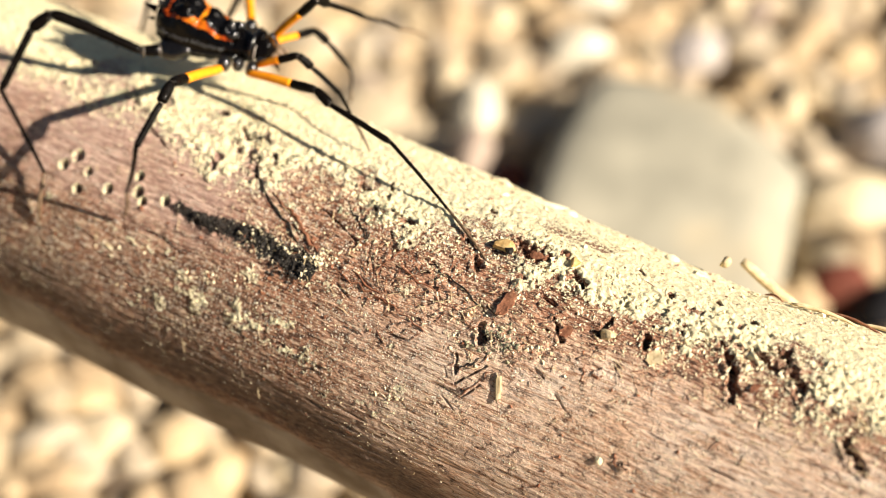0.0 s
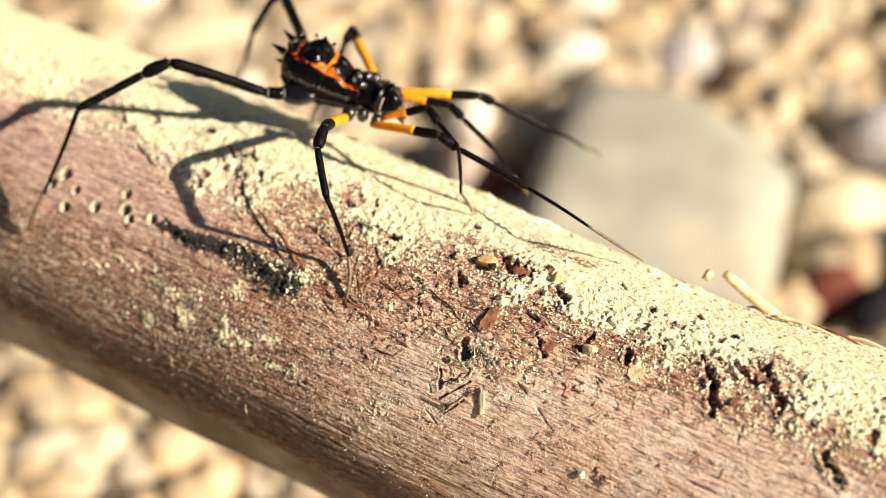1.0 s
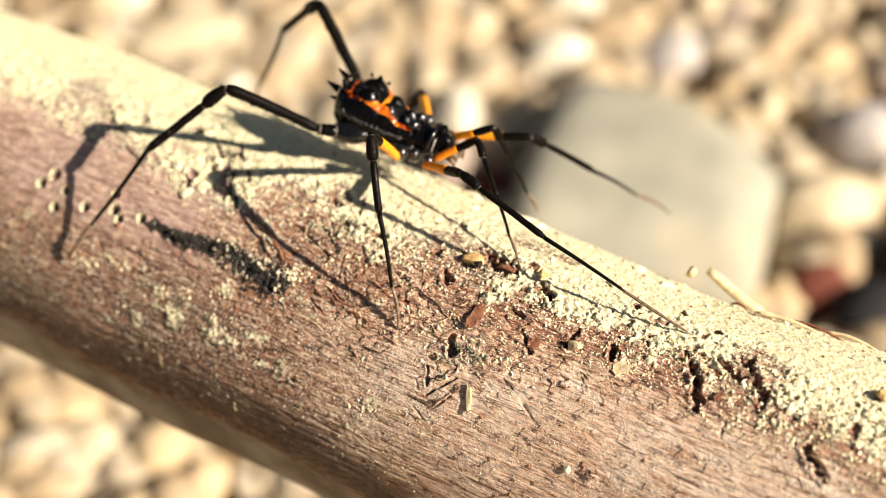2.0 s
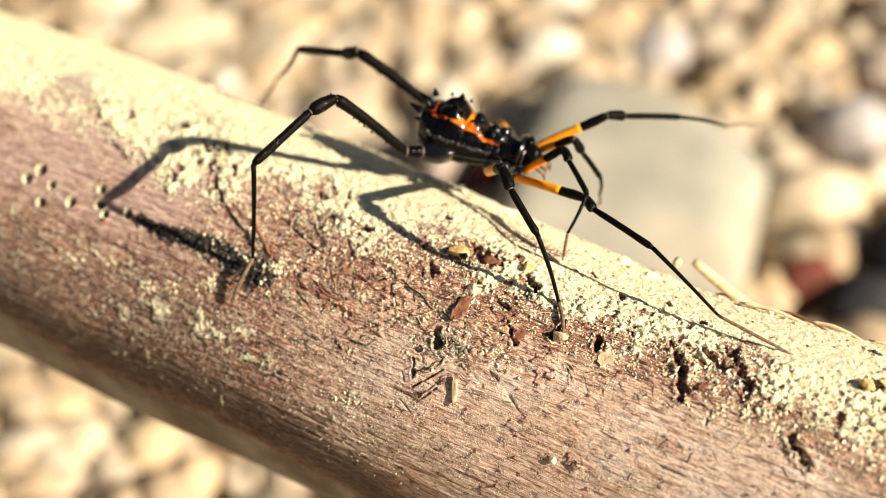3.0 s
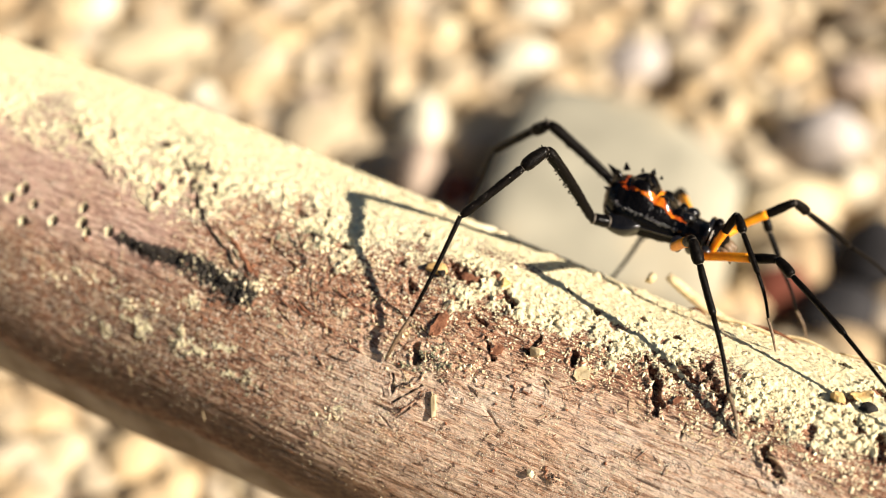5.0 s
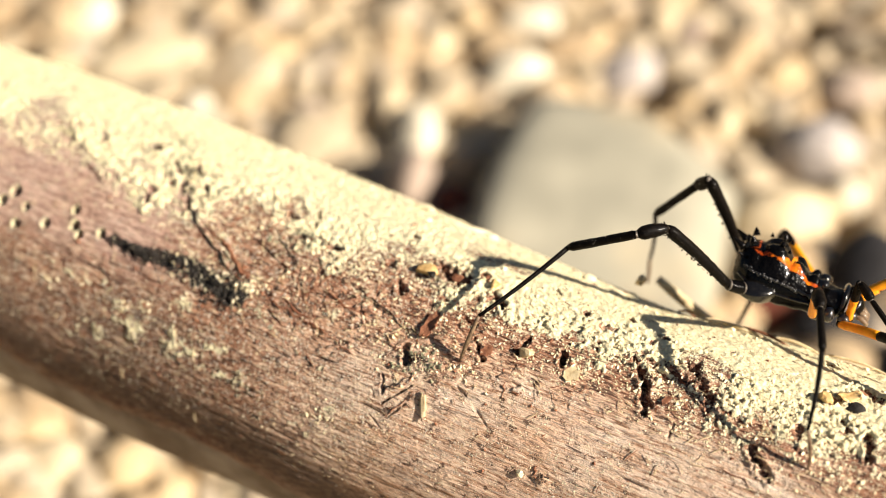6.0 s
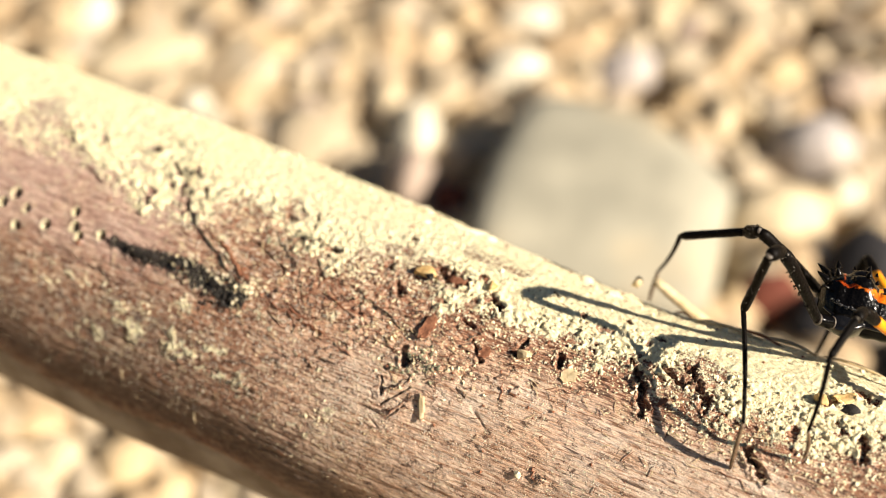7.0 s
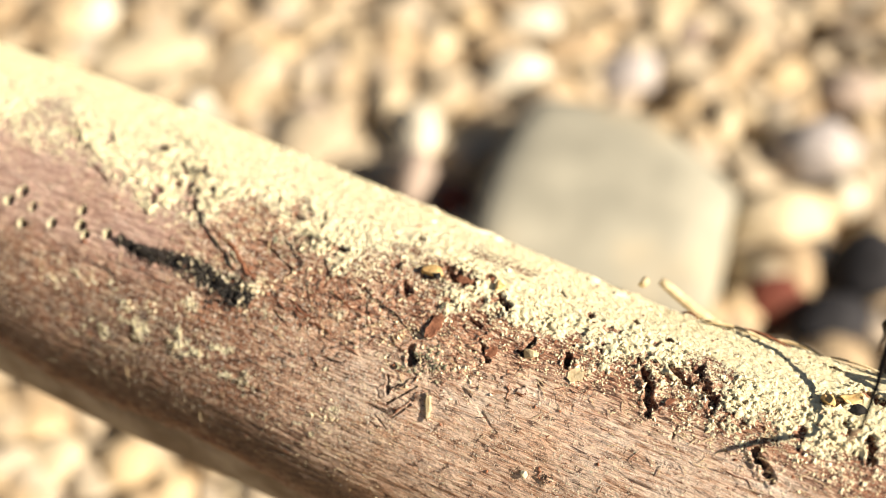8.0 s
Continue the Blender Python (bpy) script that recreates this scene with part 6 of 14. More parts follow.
    walk(LEGS["4n"][4], [(0, at(-10.08, -12.75, -6.41, 0, 59.1, -89.9)), (0.1, at(-11.66, -12.57, -6.63, -18.8, 63.8, -110.7)), (0.2, at(-13.03, -12.42, -6.81, -38.7, 64.9, -132.3)), (0.35, at(-14.59, -12.5, -7.46, -52.6, 64.3, -147.4)), (0.5, at(-16.12, -11.91, -6.93, -55.9, 65.3, -151.1)), (0.6, at(-17.38, -11.92, -7.57, -53.5, 67.9, -148.5)), (0.7, at(-18.42, -11.99, -8.3, -48.6, 70.4, -143.3)), (0.85, at(-19.14, -12.57, -8.64, -44, 69.8, -138.4)), (1, at(-19.77, -13.13, -8.7, -44.6, 68.7, -139)), (1.1, at(-20.68, -13.04, -8.6, -50.7, 69.8, -145.5)), (1.2, at(-21.52, -12.9, -8.34, -58.2, 70.7, -153.5)), (1.35, at(-22.33, -13.48, -8.03, -63.1, 70.5, -158.7)), (1.5, at(-22.42, -13.98, -7.77, -65.1, 70, -160.7)), (1.6, at(-22.75, -14.12, -7.74, -67.2, 70.3, -163)), (1.7, at(-22.9, -14.15, -7.84, -67.4, 70.2, -163.3)), (1.875, at(-21.72, -13.65, -8.65, -56.9, 65.2, -152)), (2.05, at(-19.4, -12.77, -9.24, -48.6, 60.3, -142.8)), (2.225, at(-17.69, -12.66, -9.15, -45.9, 64.1, -139.8)), (2.4, at(-16.05, -12.76, -9.02, -40.7, 68.2, -134.2)), (2.6, at(-13.05, -12.3, -8.93, -26.1, 61.3, -117.8)), (2.8, at(-11.38, -11.97, -7.8, -21.4, 54.9, -112.4)), (2.9, at(-12.36, -12.5, -7.01, -24.2, 57.2, -115.7)), (3, at(-13.6, -13.02, -6.29, -29.2, 60.5, -121.5)), (3.1, at(-14.63, -13.35, -6.49, -36.4, 63.6, -129.6)), (3.2, at(-15.44, -13.61, -6.69, -45, 65.7, -138.9)), (3.35, at(-16.45, -14.81, -5.77, -53.6, 65.1, -148.4)), (3.5, at(-17.57, -15.68, -4.8, -56.2, 63.7, -151.3)), (3.6, at(-18.81, -15.43, -5.03, -54.7, 64.2, -149.6)), (3.7, at(-20.03, -14.98, -5.29, -50.7, 64.5, -145.1)), (3.85, at(-21.94, -14.81, -4.92, -37.2, 61.7, -129.8)), (4, at(-22.48, -14.46, -4.41, -30.2, 58.2, -121.7)), (4.1, at(-22.71, -15.25, -4.31, -35.3, 59.1, -127.6)), (4.2, at(-21.92, -15.51, -4.46, -42.3, 59.7, -135.7)), (4.375, at(-20.38, -15.07, -5.45, -46.5, 56.3, -140.6)), (4.55, at(-18.62, -14.37, -6.43, -46.4, 53.5, -140.6)), (4.75, at(-16.84, -14.11, -6.69, -38.8, 57.4, -131.3)), (4.95, at(-15.1, -14.41, -6.81, -34.3, 64.2, -126.4)), (5.125, at(-12.2, -15.45, -6.55, -72, 71, -166.2)), (5.3, at(-10.67, -15.66, -5.46, -112.4, 65.5, 151.2)), (5.4, at(-11.91, -15.35, -5.41, -121.2, 63, 141.5)), (5.5, at(-13.68, -14.87, -5.46, -122.5, 63.2, 140)), (5.625, at(-15.88, -13.96, -5.99, -85, 69.5, -179.1)), (5.75, at(-17.71, -12.66, -6.03, -45.3, 65.1, -135.9)), (5.875, at(-19.84, -12.38, -5.45, -42.4, 74.3, -133.1)), (6, at(-21.15, -12.12, -4.61, -69.6, 81.9, -161.1)), (6.125, at(-21.83, -11.66, -4.92, -69.8, 66.1, -162)), (6.25, at(-22.09, -11.25, -4.99, -70.4, 50.3, -163.4)), (6.375, at(-23.36, -11.44, -3.88, -83.8, 53.6, 179.5)), (6.5, at(-23.47, -11.62, -3.1, -99.1, 59.6, 160.5)), (6.625, at(-20.92, -11.46, -4.63, -83, 67.2, 179.1)), (6.75, at(-16.65, -11.11, -6.28, -55, 71.7, -150.5)), (6.875, at(-12.21, -11.89, -6.67, -91.2, 82.4, 171.9)), (7, at(-8.6, -12.42, -5.62, -169.3, 77.3, 92.4)), (7.2, at(-10.61, -11.39, -6.02, -26, 86.1, -124.3)), (7.35, at(-11.35, -12.86, -5.05, 9.8, 106.9, -88.3)), (7.5, at(-12.87, -12.75, -7.09, 112.4, 98.8, 16.1)), (7.6, at(-14.19, -15.33, -7.57, -158, 71.8, 104.5)), (7.7, at(-15.68, -13.72, -6.41, -124.3, 85.2, 139.1)), (7.8, at(-17.35, -11.67, -7.88, 9.9, 48.9, -80.1)), (7.9, at(-17.72, -10.61, -6.86, 0, 23.3, -103)), (8, at(-12.66, -12.33, -4.97, -0.3, -5.3, -99.6))])
    walk(LEGS["4f"][0], [(0, at(-5.27, 3.62, 0.17, 0, -2.3, 126.9)), (0.1, at(-5.27, 3.62, 0.17, 0.3, -4.3, 123.2)), (0.2, at(-5.27, 3.62, 0.17, 0.6, -6, 120.3)), (0.35, at(-5.27, 3.62, 0.17, 0.6, -8.4, 120.3)), (0.5, at(-5.27, 3.62, 0.17, 0.3, -9.2, 121.9)), (0.6, at(-5.27, 3.62, 0.17, 0.3, -8, 121.8)), (0.7, at(-5.27, 3.62, 0.17, 0.3, -6.3, 122.1)), (0.85, at(-5.27, 3.62, 0.17, -0.1, -5, 127)), (1, at(-5.27, 3.62, 0.17, -0.3, -2.7, 131)), (1.1, at(-5.27, 3.62, 0.17, -0.3, 1.4, 129.4)), (1.2, at(-5.27, 3.62, 0.17, -0.5, 4.5, 128)), (1.35, at(-5.27, 3.62, 0.17, -0.4, 0.5, 132.7)), (1.5, at(-5.27, 3.62, 0.17, -1.2, -7, 138.9)), (1.6, at(-5.27, 3.62, 0.17, -1.6, -11.1, 141)), (1.7, at(-5.27, 3.62, 0.17, -2.1, -15.5, 142.9)), (1.875, at(-5.27, 3.62, 0.17, -4.4, -26.5, 148)), (2.05, at(-5.27, 3.62, 0.17, -8.1, -36.4, 154.3)), (2.225, at(-5.27, 3.62, 0.17, -11.1, -40.5, 159)), (2.4, at(-5.27, 3.62, 0.17, -14.5, -41.3, 164.1)), (2.6, at(-5.27, 3.62, 0.17, -20.1, -36.6, 173.3)), (2.8, at(-5.27, 3.62, 0.17, -24.2, -30.9, -179)), (2.9, at(-5.27, 3.62, 0.17, -25.3, -28.6, -176.6)), (3, at(-5.27, 3.62, 0.17, -26.4, -30.3, -174.6)), (3.1, at(-5.27, 3.62, 0.17, -27.5, -44, -171.8)), (3.2, at(-5.27, 3.62, 0.17, -30.7, -59, -167.1)), (3.35, at(-5.27, 3.62, 0.17, -39, -66.3, -157.7)), (3.5, at(-5.27, 3.62, 0.17, -46.9, -67, -149.1)), (3.6, at(-5.27, 3.62, 0.17, -51.1, -65.9, -144.6)), (3.7, at(-5.27, 3.62, 0.17, -52.5, -63.9, -143)), (3.85, at(-5.27, 3.62, 0.17, -46.9, -60.5, -149.3)), (4, at(-5.27, 3.62, 0.17, -42.1, -56.7, -154.8)), (4.1, at(-5.27, 3.62, 0.17, -43.3, -54.8, -153.5)), (4.2, at(-5.27, 3.62, 0.17, -44.5, -53.2, -151.9)), (4.375, at(-5.27, 3.62, 0.17, -42.9, -52.1, -153.9)), (4.55, at(-5.27, 3.62, 0.17, -39.4, -50.4, -158.5)), (4.75, at(-5.27, 3.62, 0.17, -34.5, -43.6, -165.2)), (4.95, at(-5.27, 3.62, 0.17, -30.6, -34.1, -171.2)), (5.125, at(-5.27, 3.62, 0.17, -27.9, -23.5, -176.4)), (5.3, at(-5.27, 3.62, 0.17, -26.8, -13.9, -179.2)), (5.4, at(-5.27, 3.62, 0.17, -26.8, -9.7, -178.8)), (5.5, at(-5.27, 3.62, 0.17, -27.2, -9.2, -177)), (5.625, at(-5.27, 3.62, 0.17, -29.2, -22.6, -169.5)), (5.75, at(-5.27, 3.62, 0.17, -34.7, -38.5, -158.7)), (5.875, at(-5.27, 3.62, 0.17, -41, -46.5, -149.5)), (6, at(-5.27, 3.62, 0.17, -47.9, -51.3, -140.5)), (6.125, at(-5.27, 3.62, 0.17, -54.2, -53.5, -132.6)), (6.25, at(-5.27, 3.62, 0.17, -57.9, -53.7, -128)), (6.375, at(-5.27, 3.62, 0.17, -56.7, -51.7, -129.5)), (6.5, at(-5.27, 3.62, 0.17, -54, -49.7, -132.9)), (6.625, at(-5.27, 3.62, 0.17, -52.5, -51.4, -134.9)), (6.75, at(-5.27, 3.62, 0.17, -50, -51.6, -138.1)), (6.875, at(-5.27, 3.62, 0.17, -46.3, -43.7, -142.7)), (7, at(-5.27, 3.62, 0.17, -43.1, -34.2, -147.3)), (7.1, at(-5.27, 3.62, 0.17, -40.7, -29.4, -151.9)), (7.2, at(-5.27, 3.62, 0.17, -38.9, -25.2, -155.7)), (7.35, at(-5.27, 3.62, 0.17, -37.5, -18, -159.2)), (7.5, at(-5.27, 3.62, 0.17, -38.7, -15.8, -155.1)), (7.6, at(-5.27, 3.62, 0.17, -44.9, -22.5, -139.1)), (7.7, at(-5.27, 3.62, 0.17, -51.8, -26.7, -124.4)), (7.8, at(-5.27, 3.62, 0.17, -51.1, -23.6, -125.7)), (7.9, at(-5.27, 3.62, 0.17, -51.5, -23.8, -124.7)), (8, at(-5.27, 3.62, 0.17, -49.6, -18.9, -129.9))])
    walk(LEGS["4f"][1], [(0, at(-9.86, 9.71, 0.47, 162.1, 65.3, 160.4)), (0.1, at(-9.44, 9.98, 0.73, 159.4, 63.5, 157.4)), (0.2, at(-9.1, 10.17, 0.97, 157.5, 62.1, 155.2)), (0.35, at(-9.08, 10.14, 1.28, 157, 61.3, 154.7)), (0.5, at(-9.25, 10.01, 1.39, 156.6, 61.6, 154.3)), (0.6, at(-9.25, 10.04, 1.22, 154.9, 62.1, 152.4)), (0.7, at(-9.31, 10.04, 1, 153.2, 62.5, 150.4)), (0.85, at(-9.84, 9.69, 0.83, 152.8, 62.5, 150)), (1, at(-10.27, 9.37, 0.53, 152.4, 58.9, 149.4)), (1.1, at(-10.12, 9.51, -0.02, 150.6, 50.9, 146.9)), (1.2, at(-9.96, 9.61, -0.43, 150.3, 43.4, 146.2)), (1.35, at(-10.45, 9.23, 0.1, 155.5, 43.3, 153.9)), (1.5, at(-10.98, 8.6, 1.1, 160.3, 45, 160.9)), (1.6, at(-11.09, 8.34, 1.63, 157.5, 42.7, 156.7)), (1.7, at(-11.13, 8.06, 2.21, 154.2, 40.4, 151.7)), (1.875, at(-11.07, 7.23, 3.58, 151.8, 42.8, 148.1)), (2.05, at(-10.81, 6.28, 4.7, 151.3, 46.2, 147.4)), (2.225, at(-10.69, 5.7, 5.13, 154, 44.7, 151.2)), (2.4, at(-10.79, 5.19, 5.2, 155.8, 41.2, 153.9)), (2.6, at(-11.36, 4.33, 4.71, 151.7, 35.4, 146.9)), (2.8, at(-11.82, 3.51, 4.09, 149.1, 29.7, 142)), (2.9, at(-11.96, 3.23, 3.82, 150.4, 27.6, 144.6)), (3, at(-11.83, 3, 4.01, 151.3, 27.5, 146.6)), (3.1, at(-10.71, 2.84, 5.46, 150, 32.8, 143.9)), (3.2, at(-9.11, 2.74, 6.71, 147.8, 38.3, 140.1)), (3.35, at(-8.11, 2.46, 7.16, 148.4, 36.9, 141.1)), (3.5, at(-7.84, 2.09, 7.19, 148.7, 33.2, 141.7)), (3.6, at(-7.81, 1.81, 7.13, 146.4, 32.6, 137.4)), (3.7, at(-7.95, 1.6, 7.02, 144.1, 32.6, 133.3)), (3.85, at(-8.5, 1.7, 6.81, 144.8, 36.4, 134.4)), (4, at(-9.06, 1.84, 6.55, 146.6, 39.2, 137.3)), (4.1, at(-9.21, 1.66, 6.4, 146, 36.8, 136.2)), (4.2, at(-9.31, 1.47, 6.28, 145.6, 34.2, 135.6)), (4.375, at(-9.48, 1.56, 6.19, 149.3, 36, 142)), (4.55, at(-9.8, 1.84, 6.04, 154.2, 39.2, 150)), (4.75, at(-10.62, 2.2, 5.43, 154.7, 42.2, 150.7)), (4.95, at(-11.51, 2.65, 4.45, 153.6, 41.1, 149.1)), (5.125, at(-12.26, 3.18, 3.21, 153.5, 29.4, 148.1)), (5.3, at(-12.68, 3.51, 2, 154.6, 18, 149.8)), (5.4, at(-12.79, 3.47, 1.46, 155.9, 15.6, 154.8)), (5.5, at(-12.8, 3.22, 1.39, 157, 16.3, 158.9)), (5.625, at(-12.2, 2.34, 3.1, 157, 27.3, 158)), (5.75, at(-10.84, 1.45, 4.92, 152.9, 38.7, 150.7)), (5.875, at(-9.81, 0.96, 5.7, 139.7, 38.7, 131.2)), (6, at(-8.96, 0.58, 6.12, 131, 33.3, 117.1)), (6.125, at(-8.35, 0.28, 6.3, 135.1, 32.2, 125.1)), (6.25, at(-8.05, 0.06, 6.32, 140.1, 31.1, 135.2)), (6.375, at(-8.28, -0.03, 6.15, 136.4, 29.5, 128.2)), (6.5, at(-8.64, 0, 5.98, 133.5, 28.2, 122.4)), (6.625, at(-8.64, 0.25, 6.13, 139.6, 30.2, 135.9)), (6.75, at(-8.8, 0.45, 6.14, 145, 30.1, 147.5)), (6.875, at(-9.67, 0.28, 5.44, 137.3, 25.6, 132.4)), (7, at(-10.58, 0.21, 4.46, 131.4, 20, 118.8)), (7.1, at(-11.14, 0.49, 3.91, 133.2, 21.9, 123.9)), (7.2, at(-11.57, 0.78, 3.42, 136.8, 23.2, 134.5)), (7.35, at(-12.06, 1.04, 2.52, 127.5, -12.5, -161.3)), (7.5, at(-11.93, 0.52, 2.24, 113.2, -26.8, -125.4)), (7.6, at(-10.6, -1, 3.09, 125.1, 7.3, -172.1)), (7.7, at(-9.12, -2.01, 3.59, 104, 36.7, 132.6)), (7.8, at(-9.36, -2.06, 3.22, 99.5, 41, 125.2)), (7.9, at(-9.25, -2.12, 3.24, 88.6, 36.2, 108.8)), (8, at(-9.9, -1.92, 2.64, 96.2, 36.7, 121.7))])
    walk(LEGS["4f"][2], [(0, at(-10.74, 10.03, -1.56, 161.7, 65.1, 159.9)), (0.1, at(-10.36, 10.37, -1.27, 159.4, 63.5, 157.4)), (0.2, at(-10.05, 10.61, -1.01, 157.7, 62.2, 155.5)), (0.35, at(-10.05, 10.6, -0.69, 157.2, 61.5, 154.9)), (0.5, at(-10.21, 10.48, -0.58, 156.9, 61.7, 154.6)), (0.6, at(-10.18, 10.53, -0.76, 155.4, 62.4, 152.9)), (0.7, at(-10.21, 10.55, -0.99, 153.8, 63, 151.1)), (0.85, at(-10.74, 10.21, -1.16, 153.7, 62.9, 151)), (1, at(-11.27, 9.96, -1.39, 153, 59.9, 150.1)), (1.1, at(-11.3, 10.28, -1.76, 151.4, 53.3, 147.9)), (1.2, at(-11.31, 10.52, -1.97, 149.6, 47.4, 145.4)), (1.35, at(-11.91, 9.95, -1.44, 141.9, 50.6, 135.5)), (1.5, at(-12.47, 9.12, -0.49, 135.7, 54.1, 127.7)), (1.6, at(-12.6, 8.99, 0.11, 140.9, 50.7, 134.4)), (1.7, at(-12.64, 8.87, 0.76, 146.2, 46.5, 141.5)), (1.875, at(-12.46, 8.1, 2.06, 149, 46.2, 145.4)), (2.05, at(-12.11, 7.11, 3.08, 150.4, 47.5, 147.3)), (2.225, at(-12.08, 6.47, 3.55, 152.9, 45.9, 150.7)), (2.4, at(-12.3, 5.93, 3.73, 154.4, 42.2, 153)), (2.6, at(-12.89, 5.33, 3.41, 153.8, 32.6, 151.3)), (2.8, at(-13.35, 4.71, 2.98, 153.8, 23.1, 150.6)), (2.9, at(-13.58, 4.38, 2.78, 155, 18.9, 154.2)), (3, at(-13.49, 4.09, 2.98, 155.1, 19, 154.4)), (3.1, at(-12.23, 3.95, 4.25, 147.3, 31.7, 138.7)), (3.2, at(-10.46, 3.87, 5.32, 133.3, 43.6, 117.5)), (3.35, at(-9.5, 3.58, 5.81, 134.3, 53.6, 118.4)), (3.5, at(-9.31, 3.25, 5.96, 148.4, 56.6, 135.8)), (3.6, at(-9.2, 3.09, 5.93, 151.5, 50.9, 139.7)), (3.7, at(-9.25, 2.97, 5.81, 153.3, 44.1, 142)), (3.85, at(-9.76, 2.99, 5.48, 155.7, 41.4, 145.6)), (4, at(-10.34, 3.02, 5.13, 158.1, 39.8, 149.3)), (4.1, at(-10.5, 2.9, 5.06, 159.7, 35.9, 152)), (4.2, at(-10.63, 2.77, 5.02, 160.8, 32.6, 153.9)), (4.375, at(-10.91, 2.67, 4.87, 160.1, 35.4, 152.7)), (4.55, at(-11.31, 2.7, 4.63, 158.3, 40.6, 149.7)), (4.75, at(-12.07, 3.02, 3.92, 157.2, 43.7, 148.2)), (4.95, at(-12.96, 3.52, 2.98, 157.4, 42.7, 148.4)), (5.125, at(-13.92, 4.21, 2.11, 156.5, 33.3, 146.4)), (5.3, at(-14.52, 4.58, 1.31, 159.9, 24.2, 154.1)), (5.4, at(-14.75, 4.39, 0.85, 166, 19.2, 174.6)), (5.5, at(-14.8, 4, 0.76, 170, 15.8, -169.9)), (5.625, at(-14.04, 3.08, 2.08, 163.8, 27.8, 176.8)), (5.75, at(-12.36, 2.31, 3.52, 145.9, 40.2, 150.2)), (5.875, at(-10.96, 2.27, 4.3, 139.2, 45.7, 140.6)), (6, at(-9.81, 2.25, 4.89, 135.7, 47.6, 135.8)), (6.125, at(-9.44, 1.83, 5.1, 134, 40.9, 133.2)), (6.25, at(-9.41, 1.41, 5.16, 135, 33, 134.3)), (6.375, at(-9.49, 1.5, 5.05, 138.1, 30, 140.5)), (6.5, at(-9.7, 1.67, 4.92, 141, 28.7, 146.5)), (6.625, at(-10.03, 1.59, 5, 140.9, 29.8, 146.4)), (6.75, at(-10.44, 1.49, 5.02, 140.6, 30.6, 145.7)), (6.875, at(-11.03, 1.77, 4.47, 142.5, 26.7, 149.7)), (7, at(-11.59, 2.05, 3.69, 143.7, 22.5, 152.7)), (7.1, at(-12.3, 2.21, 3.08, 142.8, 21.4, 150.4)), (7.2, at(-13.01, 2.25, 2.53, 142.2, 21.9, 148.7)), (7.35, at(-14.13, 0.34, 3, 147.8, 28.5, 162.3)), (7.5, at(-13.09, -1.11, 3.25, 152.2, 35.4, 170.2)), (7.6, at(-12.8, -1.3, 2.81, 139.5, 37.6, 150.7)), (7.7, at(-10.34, -0.69, 2.25, 125.7, 37.1, 130.1)), (7.8, at(-10.33, -0.68, 1.75, 120.9, 41, 122.4)), (7.9, at(-9.83, -0.41, 1.92, 111.2, 36.1, 108)), (8, at(-10.85, -0.39, 1.3, 117.5, 36.6, 119.2))])
